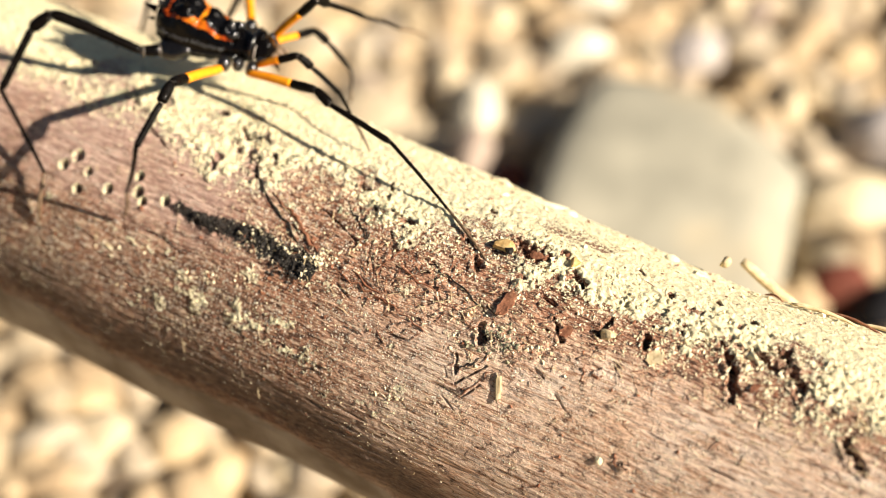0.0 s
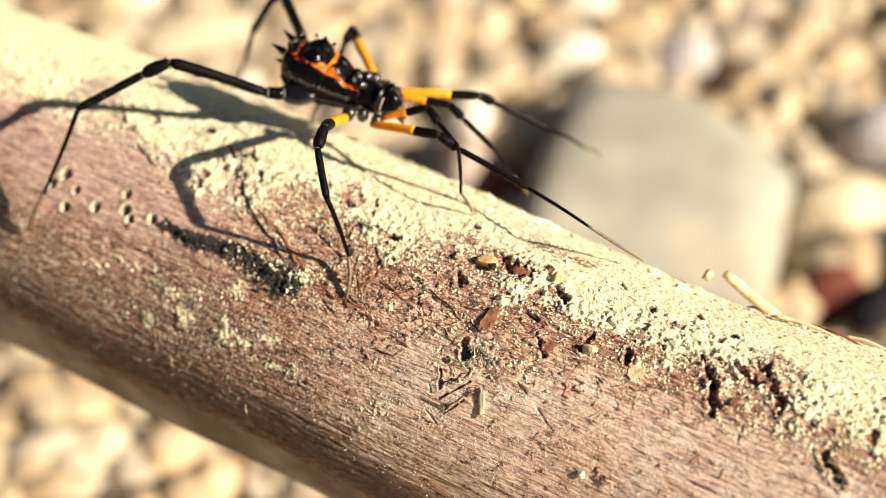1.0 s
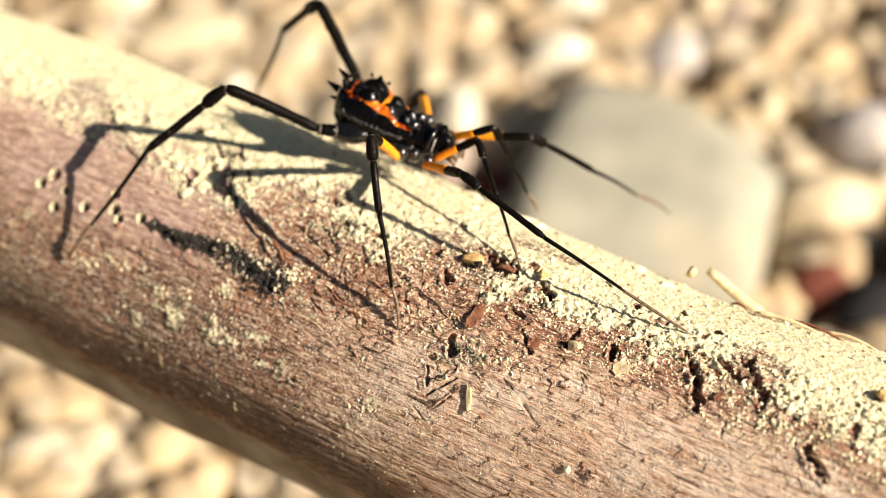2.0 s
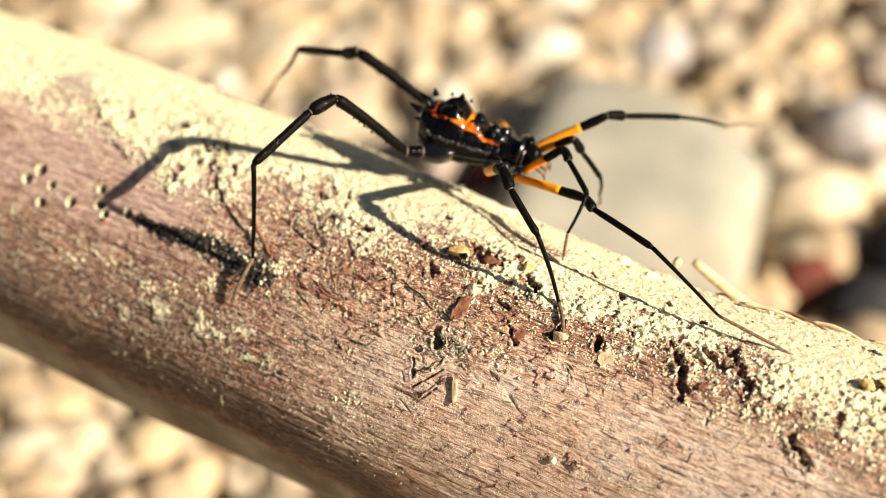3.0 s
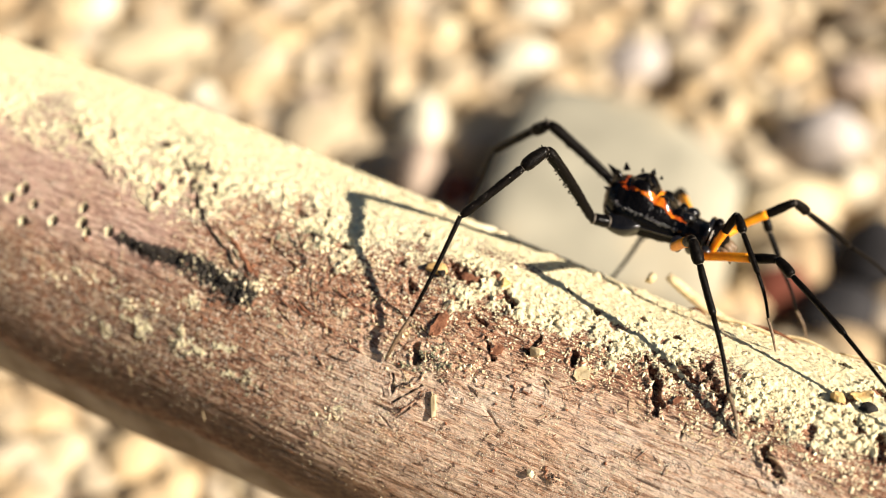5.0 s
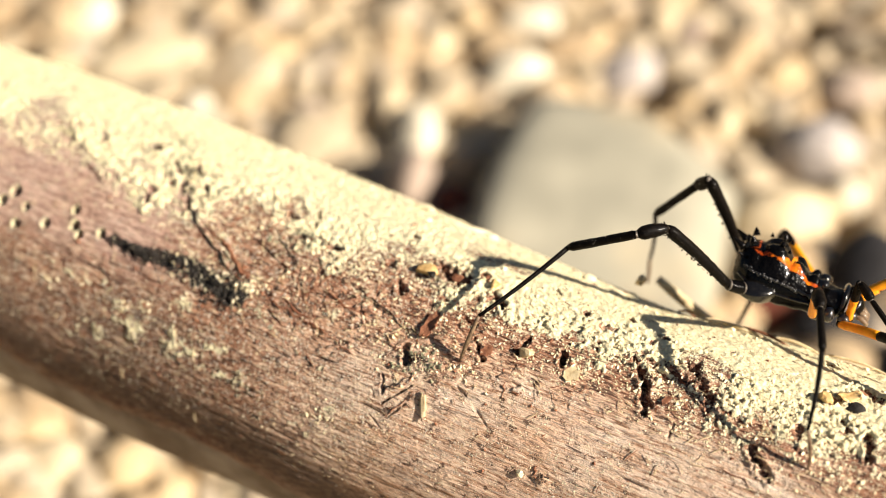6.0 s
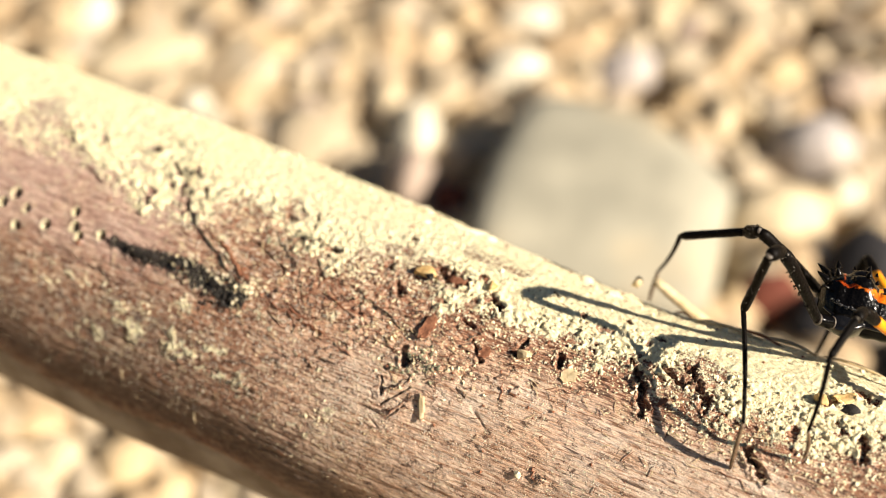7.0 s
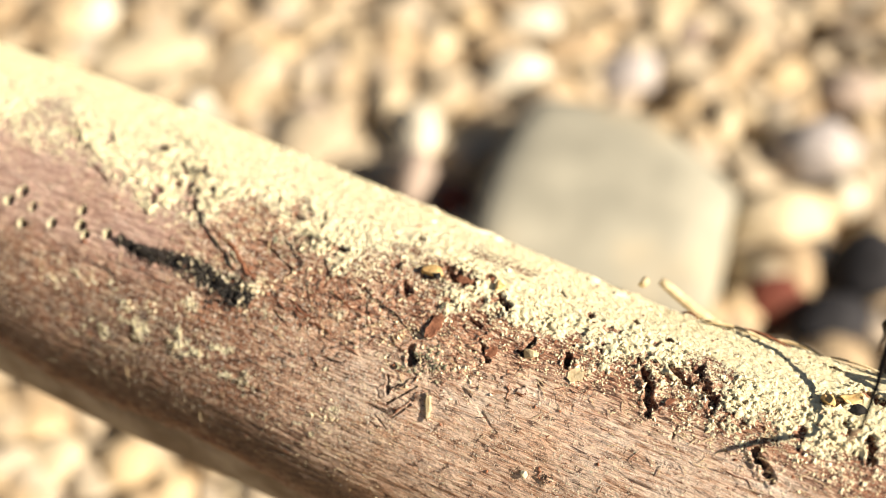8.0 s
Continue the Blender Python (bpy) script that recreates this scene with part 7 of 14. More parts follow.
    walk(LEGS["4f"][3], [(0, at(-13, 10.86, -6.75, 158.7, 64.8, 156.7)), (0.1, at(-12.72, 11.35, -6.39, 159.2, 63.9, 157.3)), (0.2, at(-12.48, 11.72, -6.07, 159.7, 63.3, 157.7)), (0.35, at(-12.53, 11.75, -5.71, 159.7, 62.9, 157.8)), (0.5, at(-12.66, 11.64, -5.62, 160, 63.7, 158.2)), (0.6, at(-12.54, 11.74, -5.83, 161.2, 65.6, 159.5)), (0.7, at(-12.48, 11.81, -6.08, 163.1, 67.9, 161.5)), (0.85, at(-13.02, 11.48, -6.25, 166.8, 71, 165.3)), (1, at(-13.76, 11.39, -6.34, 174, 74.9, 172.9)), (1.1, at(-14.2, 12.09, -6.35, -169.8, 78.9, -170.7)), (1.2, at(-14.49, 12.72, -6.19, -149.3, 81.5, -150)), (1.35, at(-14.5, 12.49, -5.86, 171.6, 83.6, 170.7)), (1.5, at(-14.53, 11.77, -5.12, 132.6, 78.4, 131.1)), (1.6, at(-15.13, 11.58, -4.31, 129.6, 75.5, 128)), (1.7, at(-15.72, 11.32, -3.39, 130.9, 73, 129.4)), (1.875, at(-15.72, 10.35, -2.07, 143.9, 70, 143.1)), (2.05, at(-15.36, 9.2, -1.14, 154.4, 66.3, 154.5)), (2.225, at(-15.55, 8.41, -0.56, 153.3, 61.5, 153.2)), (2.4, at(-16.07, 7.86, -0.11, 149.6, 57.2, 148.7)), (2.6, at(-17.12, 7.64, 0.33, 143.1, 55.5, 141)), (2.8, at(-17.94, 7.29, 0.73, 136.8, 52.5, 133.3)), (2.9, at(-18.45, 6.73, 0.93, 136.5, 47.3, 132.7)), (3, at(-18.37, 6.43, 1.12, 134.7, 45.1, 130.2)), (3.1, at(-15.89, 7.16, 1.25, 124.3, 53.6, 116.5)), (3.2, at(-12.37, 7.54, 1.37, 107.5, 61.5, 96.3)), (3.35, at(-11.11, 6.57, 1.21, 107.3, 66.8, 96)), (3.5, at(-11.57, 5.44, 1.19, 124.2, 67.8, 114.5)), (3.6, at(-11.96, 5.43, 1.49, 131.7, 64, 122.7)), (3.7, at(-12.48, 5.5, 1.83, 136.2, 59.4, 127.7)), (3.85, at(-13.3, 5.42, 1.7, 137.2, 56.1, 128.8)), (4, at(-14.12, 5.26, 1.47, 137.8, 55.6, 129.6)), (4.1, at(-14.59, 5.07, 1.71, 140.9, 57.1, 133.4)), (4.2, at(-14.95, 4.89, 1.93, 144.7, 58.8, 137.8)), (4.375, at(-15.05, 4.81, 1.56, 149.4, 59.3, 143.3)), (4.55, at(-15.05, 4.89, 0.9, 151.3, 59.4, 145.5)), (4.75, at(-15.58, 5.2, -0.03, 148.8, 60.2, 142.6)), (4.95, at(-16.54, 5.72, -0.9, 141.8, 62.9, 134.8)), (5.125, at(-17.9, 6.86, -1.03, 132.7, 71.1, 124.7)), (5.3, at(-19.21, 6.87, -1.03, 102.6, 72.5, 93.3)), (5.4, at(-20.12, 4.9, -1.03, 88.2, 60.6, 78.3)), (5.5, at(-20.22, 3.03, -0.8, 84.2, 49.5, 73.9)), (5.625, at(-19.09, 3.37, -0.59, 86.5, 53.7, 76.9)), (5.75, at(-16.15, 4.48, -0.17, 92.8, 60.2, 84.6)), (5.875, at(-14.05, 4.81, 0.21, 95.1, 53.2, 87.2)), (6, at(-12.58, 4.94, 0.67, 97, 46.8, 89.6)), (6.125, at(-12.39, 4.98, 1.36, 103.6, 54.4, 98.5)), (6.25, at(-12.77, 4.84, 2.05, 113.4, 60.2, 110.5)), (6.375, at(-13.31, 4.65, 2.19, 112, 50.3, 108.5)), (6.5, at(-13.88, 4.44, 2.18, 110.5, 39.8, 106)), (6.625, at(-14.16, 4.34, 2.16, 113.5, 42.6, 110.8)), (6.75, at(-14.51, 4.26, 2.11, 116.4, 46.6, 115)), (6.875, at(-15.44, 4.35, 1.9, 111.4, 42.3, 108.1)), (7, at(-16.29, 4.48, 1.51, 107.1, 37.7, 101.6)), (7.1, at(-16.93, 4.84, 0.99, 107.4, 39.7, 102)), (7.2, at(-17.54, 5.01, 0.4, 108.3, 41.8, 103.5)), (7.35, at(-18.92, 1.87, 0.27, 108.2, 36.3, 103.1)), (7.5, at(-17.69, -0.31, -0.06, 108.1, 31, 102.9)), (7.6, at(-16.75, 0.92, -0.69, 110.3, 34.3, 107.1)), (7.7, at(-13.28, 2.8, -1.2, 109.1, 36, 105.1)), (7.8, at(-12.65, 2.97, -2, 98.3, 28.9, 87.3)), (7.9, at(-11.26, 3.99, -1.45, 104.6, 34.3, 100.6)), (8, at(-13.08, 3.62, -2.11, 96.4, 26, 86.2))])
    walk(LEGS["4f"][4], [(0, at(-16.23, 12.24, -14.21, 158.6, 64.8, 156.6)), (0.1, at(-16.06, 12.75, -13.8, 159.5, 64, 157.6)), (0.2, at(-15.91, 13.12, -13.44, 160.2, 63.3, 158.4)), (0.35, at(-16.01, 13.18, -13.05, 159.9, 62.9, 158)), (0.5, at(-16.05, 13, -13.01, 160.1, 63.8, 158.2)), (0.6, at(-15.73, 12.93, -13.34, 161.9, 65.8, 160.2)), (0.7, at(-15.43, 12.8, -13.73, 164.7, 68.2, 163.2)), (0.85, at(-15.62, 12.16, -14.05, 168.8, 71.4, 167.6)), (1, at(-15.89, 11.66, -14.3, 178, 75.5, 177)), (1.1, at(-15.77, 11.84, -14.44, -170, 79, -170.8)), (1.2, at(-15.55, 12.11, -14.35, -131.2, 80.7, -131.6)), (1.35, at(-15.41, 12.64, -14.06, -62.9, 38.5, -69.7)), (1.5, at(-15.61, 13.01, -13.2, -53.1, -0.7, -62.9)), (1.6, at(-16.4, 13.2, -12.3, -52.9, 7, -62.6)), (1.7, at(-17.25, 13.19, -11.28, -52.2, 21.3, -63.7)), (1.875, at(-17.98, 12.04, -9.82, -57.5, 61.9, -82.7)), (2.05, at(-18.36, 10.63, -8.69, -164.4, 68.3, 158.7)), (2.225, at(-19.07, 10.19, -7.8, -172.2, 60.7, 149.9)), (2.4, at(-19.89, 10.18, -7.05, -172.7, 58.5, 149.3)), (2.6, at(-20.75, 10.58, -6.47, 179.7, 60, 140.5)), (2.8, at(-21.38, 10.94, -5.82, -178.8, 62.1, 142.3)), (2.9, at(-22.24, 10.84, -5.13, -166.8, 59, 156.2)), (3, at(-22.13, 10.88, -4.72, -154.6, 57, 170.5)), (3.1, at(-18.07, 11.55, -5.39, -133.2, 62.9, -165.6)), (3.2, at(-12.8, 11.46, -5.88, -104.4, 66.3, -134.4)), (3.35, at(-11.45, 9.8, -6.38, -98.6, 77.6, -127.9)), (3.5, at(-12.86, 8.28, -6.45, -60.5, 80.3, -88.9)), (3.6, at(-13.91, 8.47, -5.93, -41, 45.7, -74.1)), (3.7, at(-15.05, 8.82, -5.27, -34.7, 9.8, -73)), (3.85, at(-16.19, 9, -5.15, -34.5, 0.9, -74.5)), (4, at(-17.09, 8.85, -5.34, -34.6, 1.2, -76)), (4.1, at(-17.67, 8.33, -5.22, -34.6, -3.7, -73.4)), (4.2, at(-18.12, 7.76, -5.12, -34.7, -5.4, -71.6)), (4.375, at(-18.42, 7.33, -5.53, -37.2, 44, -94.1)), (4.55, at(-18.51, 7.27, -6.2, -139.9, 60.8, 146.5)), (4.75, at(-18.84, 7.69, -7.19, -146.9, 58.6, 138.4)), (4.95, at(-19.19, 8.38, -8.25, -150.8, 63.9, 134)), (5.125, at(-19.42, 9.06, -8.84, -163.5, 71.3, 120.7)), (5.3, at(-19.36, 9.35, -8.9, 166.1, 72.3, 88.8)), (5.4, at(-19.31, 8.86, -8.21, 154.5, 62.4, 75.8)), (5.5, at(-18.74, 8.18, -7.07, 151.3, 53.3, 71.6)), (5.625, at(-17.99, 8.13, -7.24, 155.6, 53.8, 76.9)), (5.75, at(-15.76, 8.56, -7.33, 158.3, 62.4, 79.7)), (5.875, at(-13.81, 9.74, -6.4, 17.2, 51.1, -66.6)), (6, at(-12.54, 10.58, -5.35, 10.8, 8.1, -79)), (6.125, at(-13.1, 9.73, -5.35, -1.2, 60.9, -88)), (6.25, at(-14.2, 8.69, -5.11, -162, 65.6, 112.5)), (6.375, at(-14.98, 9.65, -4.16, -18.8, 55.1, -101.8)), (6.5, at(-15.63, 10.52, -3.11, -10.7, 1.8, -88.4)), (6.625, at(-16.32, 10.01, -3.43, -26.3, 46.8, -113.7)), (6.75, at(-16.9, 9.4, -3.88, -146.6, 49.3, 115.2)), (6.875, at(-17.34, 10.14, -3.66, -153.3, 51.2, 106.3)), (7, at(-17.61, 10.88, -3.53, -161.7, 57.8, 96.4)), (7.1, at(-18.25, 11.06, -4.27, -166, 57.4, 91.3)), (7.2, at(-18.98, 10.98, -5.1, -168.2, 56.3, 88.7)), (7.35, at(-20.43, 8.34, -4.61, -168.3, 57.8, 88.6)), (7.5, at(-19.26, 6.58, -4.31, -163.9, 55.6, 93.9)), (7.6, at(-18.76, 7.43, -5.33, -156.6, 45.4, 104)), (7.7, at(-15.02, 9.24, -6.05, -156.9, 36.1, 104)), (7.8, at(-12.31, 10.18, -5.99, -166.9, 33.5, 85)), (7.9, at(-12.51, 10.69, -6.1, -158, 34.2, 100.2)), (8, at(-12.6, 11.02, -5.72, -167.1, 33.5, 82.7))])
    walk(LEGS["3n"][0], [(0, at(1.19, -2.86, -0.43, 0, -28.7, -95)), (0.1, at(1.19, -2.86, -0.43, -6.2, -19.1, -76.5)), (0.2, at(1.19, -2.86, -0.43, -8.8, -10.5, -63.4)), (0.35, at(1.19, -2.86, -0.43, -9.1, -11.9, -62)), (0.5, at(1.19, -2.86, -0.43, -7, -19.2, -68.4)), (0.6, at(1.19, -2.86, -0.43, -5.4, -22.6, -72.4)), (0.7, at(1.19, -2.86, -0.43, -3.6, -25.7, -76.5)), (0.85, at(1.19, -2.86, -0.43, -2.3, -29.3, -79.3)), (1, at(1.19, -2.86, -0.43, -1.1, -32.1, -81.5)), (1.1, at(1.19, -2.86, -0.43, 0.4, -33.3, -84.3)), (1.2, at(1.19, -2.86, -0.43, 2.1, -34.5, -87.3)), (1.35, at(1.19, -2.86, -0.43, 4.9, -37.5, -91.9)), (1.5, at(1.19, -2.86, -0.43, 7.1, -40.5, -95.2)), (1.6, at(1.19, -2.86, -0.43, 7.2, -41.9, -95.3)), (1.7, at(1.19, -2.86, -0.43, 6.6, -42.9, -94.6)), (1.875, at(1.19, -2.86, -0.43, 5.3, -44.2, -92.6)), (2.05, at(1.19, -2.86, -0.43, 2.7, -44.3, -88.9)), (2.225, at(1.19, -2.86, -0.43, -1.4, -42.3, -82.9)), (2.4, at(1.19, -2.86, -0.43, -5.6, -39, -76.1)), (2.6, at(1.19, -2.86, -0.43, -10.9, -32, -66.2)), (2.8, at(1.19, -2.86, -0.43, -13.4, -27.8, -61.1)), (2.9, at(1.19, -2.86, -0.43, -12.6, -30.3, -62.6)), (3, at(1.19, -2.86, -0.43, -10.7, -33.9, -66)), (3.1, at(1.19, -2.86, -0.43, -7.2, -37.9, -71.7)), (3.2, at(1.19, -2.86, -0.43, -3, -41.5, -78.1)), (3.35, at(1.19, -2.86, -0.43, -0.1, -46.1, -82)), (3.5, at(1.19, -2.86, -0.43, 3.4, -49.2, -86.6)), (3.6, at(1.19, -2.86, -0.43, 9.6, -48.6, -94.8)), (3.7, at(1.19, -2.86, -0.43, 15.2, -47.5, -102.4)), (3.85, at(1.19, -2.86, -0.43, 18.8, -50.1, -107.1)), (4, at(1.19, -2.86, -0.43, 20.1, -53.6, -108.8)), (4.1, at(1.19, -2.86, -0.43, 21, -54.3, -109.9)), (4.2, at(1.19, -2.86, -0.43, 20.5, -54.4, -109.3)), (4.375, at(1.19, -2.86, -0.43, 14.1, -52.7, -101.2)), (4.55, at(1.19, -2.86, -0.43, 6.1, -48.6, -90.6)), (4.75, at(1.19, -2.86, -0.43, -0.8, -41.5, -80.2)), (4.95, at(1.19, -2.86, -0.43, -5.2, -32.7, -72)), (5.125, at(1.19, -2.86, -0.43, -7.6, -22.3, -65.5)), (5.3, at(1.19, -2.86, -0.43, -8.5, -15.6, -62.3)), (5.4, at(1.19, -2.86, -0.43, -8.2, -17.3, -63.4)), (5.5, at(1.19, -2.86, -0.43, -7.3, -20.8, -65.8)), (5.625, at(1.19, -2.86, -0.43, -4.9, -26.5, -71.1)), (5.75, at(1.19, -2.86, -0.43, -1.3, -31.8, -78)), (5.875, at(1.19, -2.86, -0.43, 2.8, -33.5, -85.3)), (6, at(1.19, -2.86, -0.43, 6.5, -34.4, -91.8)), (6.125, at(1.19, -2.86, -0.43, 8.7, -37.3, -95.6)), (6.25, at(1.19, -2.86, -0.43, 10.7, -39.3, -98.6)), (6.375, at(1.19, -2.86, -0.43, 12.8, -37, -102.1)), (6.5, at(1.19, -2.86, -0.43, 14.7, -34.4, -105.5)), (6.625, at(1.19, -2.86, -0.43, 16.9, -36.5, -109.1)), (6.75, at(1.19, -2.86, -0.43, 19.6, -37.8, -113.6)), (6.875, at(1.19, -2.86, -0.43, 23.2, -31.2, -120.3)), (7, at(1.19, -2.86, -0.43, 25.1, -26.7, -124.5)), (7.1, at(1.19, -2.86, -0.43, 24.4, -33.6, -123.6)), (7.2, at(1.19, -2.86, -0.43, 22.5, -41.7, -120.8)), (7.35, at(1.19, -2.86, -0.43, 19.4, -44.2, -116.4)), (7.5, at(1.19, -2.86, -0.43, 17.3, -43, -113.3)), (7.6, at(1.19, -2.86, -0.43, 17.3, -42.1, -113.3)), (7.7, at(1.19, -2.86, -0.43, 17.8, -41.1, -114)), (7.8, at(1.19, -2.86, -0.43, 18.3, -40.3, -114.9)), (7.9, at(1.19, -2.86, -0.43, 17.7, -39.8, -114)), (8, at(1.19, -2.86, -0.43, 17.5, -39, -113.6))])
    walk(LEGS["3n"][1], [(0, at(0.61, -9.43, 3.19, 0, 20.3, -93.2)), (0.1, at(2.84, -9.77, 2.03, 11, 23.6, -67.3)), (0.2, at(4.49, -9.48, 0.95, 19.8, 23.1, -47)), (0.35, at(4.64, -9.36, 1.13, 18.9, 21, -49.5)), (0.5, at(3.81, -9.46, 2.05, 13.8, 23, -63.8)), (0.6, at(3.29, -9.48, 2.46, 10.1, 32.1, -70.5)), (0.7, at(2.77, -9.45, 2.83, 5.4, 40, -77.8)), (0.85, at(2.4, -9.31, 3.25, 3.1, 35.6, -81.7)), (1, at(2.13, -9.17, 3.57, 2.6, 25.5, -82.7)), (1.1, at(1.81, -9.12, 3.7, 1.7, 19.7, -85.4)), (1.2, at(1.48, -9.05, 3.83, 1.2, 15.5, -87.3)), (1.35, at(0.99, -8.82, 4.16, 2.6, 20.2, -83.1)), (1.5, at(0.67, -8.56, 4.46, 3.7, 25.2, -80.5)), (1.6, at(0.67, -8.44, 4.59, 1.3, 20.8, -87.3)), (1.7, at(0.75, -8.35, 4.7, -0.3, 17.3, -92.8)), (1.875, at(0.94, -8.25, 4.82, 8.1, 34.3, -78.1)), (2.05, at(1.29, -8.25, 4.82, 34.1, 51.2, -45.8)), (2.225, at(1.87, -8.38, 4.64, 45.1, 53.1, -32.2)), (2.4, at(2.59, -8.54, 4.31, 51.5, 54.3, -24.4)), (2.6, at(3.76, -8.7, 3.56, 77.2, 66.2, 5.5)), (2.8, at(4.4, -8.68, 3.09, 77.8, 67.9, 6.2)), (2.9, at(4.17, -8.63, 3.37, 42.1, 48.9, -33.2)), (3, at(3.73, -8.56, 3.77, 31.5, 25.1, -48.8)), (3.1, at(3.05, -8.5, 4.19, 29.6, 19.3, -54)), (3.2, at(2.35, -8.37, 4.56, 28.5, 18.7, -57.6)), (3.35, at(1.91, -8.03, 5, 27.4, 20.3, -60.9)), (3.5, at(1.47, -7.77, 5.26, 26.8, 24.2, -62.2)), (3.6, at(0.77, -7.82, 5.22, 27.3, 26.4, -61.1)), (3.7, at(0.1, -7.82, 5.12, 27.3, 28.1, -61.1)), (3.85, at(-0.23, -7.47, 5.35, 22.7, 28, -71.5)), (4, at(-0.26, -7.09, 5.63, 18.4, 23.1, -82.7)), (4.1, at(-0.31, -6.99, 5.68, 17.4, 14.9, -85.6)), (4.2, at(-0.26, -7, 5.69, 17.3, 9, -86.2)), (4.375, at(0.3, -7.33, 5.56, 20.9, 26.9, -76.3)), (4.55, at(1.14, -7.83, 5.22, 34.5, 49.3, -56.4)), (4.75, at(2.14, -8.41, 4.56, 41.8, 51, -47)), (4.95, at(3.14, -8.88, 3.64, 46.7, 47.5, -40.6)), (5.125, at(4.07, -9.19, 2.43, 61.6, 44.7, -21.1)), (5.3, at(4.55, -9.28, 1.6, 65, 39.4, -16.2)), (5.4, at(4.4, -9.28, 1.81, 55.3, 34.8, -32.7)), (5.5, at(4.07, -9.28, 2.24, 47.3, 29.4, -48.6)), (5.625, at(3.37, -9.23, 2.94, 44.1, 32.7, -54.9)), (5.75, at(2.52, -9.11, 3.54, 41.5, 36.1, -59.5)), (5.875, at(1.7, -9.11, 3.73, 36.7, 24.6, -68.8)), (6, at(0.99, -9.07, 3.82, 34.3, 14.7, -75.6)), (6.125, at(0.61, -8.82, 4.13, 33.1, 23.9, -78)), (6.25, at(0.32, -8.61, 4.34, 31.2, 36, -80.5)), (6.375, at(-0.08, -8.74, 4.1, 27.5, 37.5, -86.7)), (6.5, at(-0.48, -8.84, 3.83, 23.9, 36.6, -92.9)), (6.625, at(-0.79, -8.58, 4.05, 21.1, 40.6, -97.2)), (6.75, at(-1.19, -8.31, 4.19, 18.7, 40.5, -101)), (6.875, at(-2.06, -8.42, 3.47, 17, 19.8, -102.5)), (7, at(-2.62, -8.4, 2.96, 16.2, 5.6, -105.7)), (7.1, at(-2.28, -8.08, 3.73, 12.3, 20.8, -116.2)), (7.2, at(-1.69, -7.68, 4.58, 3.2, 39.8, -129.7)), (7.35, at(-1.21, -7.69, 4.82, 0.7, 50.5, -132.8)), (7.5, at(-0.99, -7.92, 4.7, 4.9, 56.4, -127.8)), (7.6, at(-1.02, -7.99, 4.62, 4.4, 59.1, -128.4)), (7.7, at(-1.12, -8.04, 4.52, 3.9, 60.5, -129)), (7.8, at(-1.22, -8.07, 4.44, 4.2, 60.2, -128.5)), (7.9, at(-1.16, -8.14, 4.39, 5.2, 59, -127.4)), (8, at(-1.15, -8.22, 4.31, 6, 58, -126.5))])
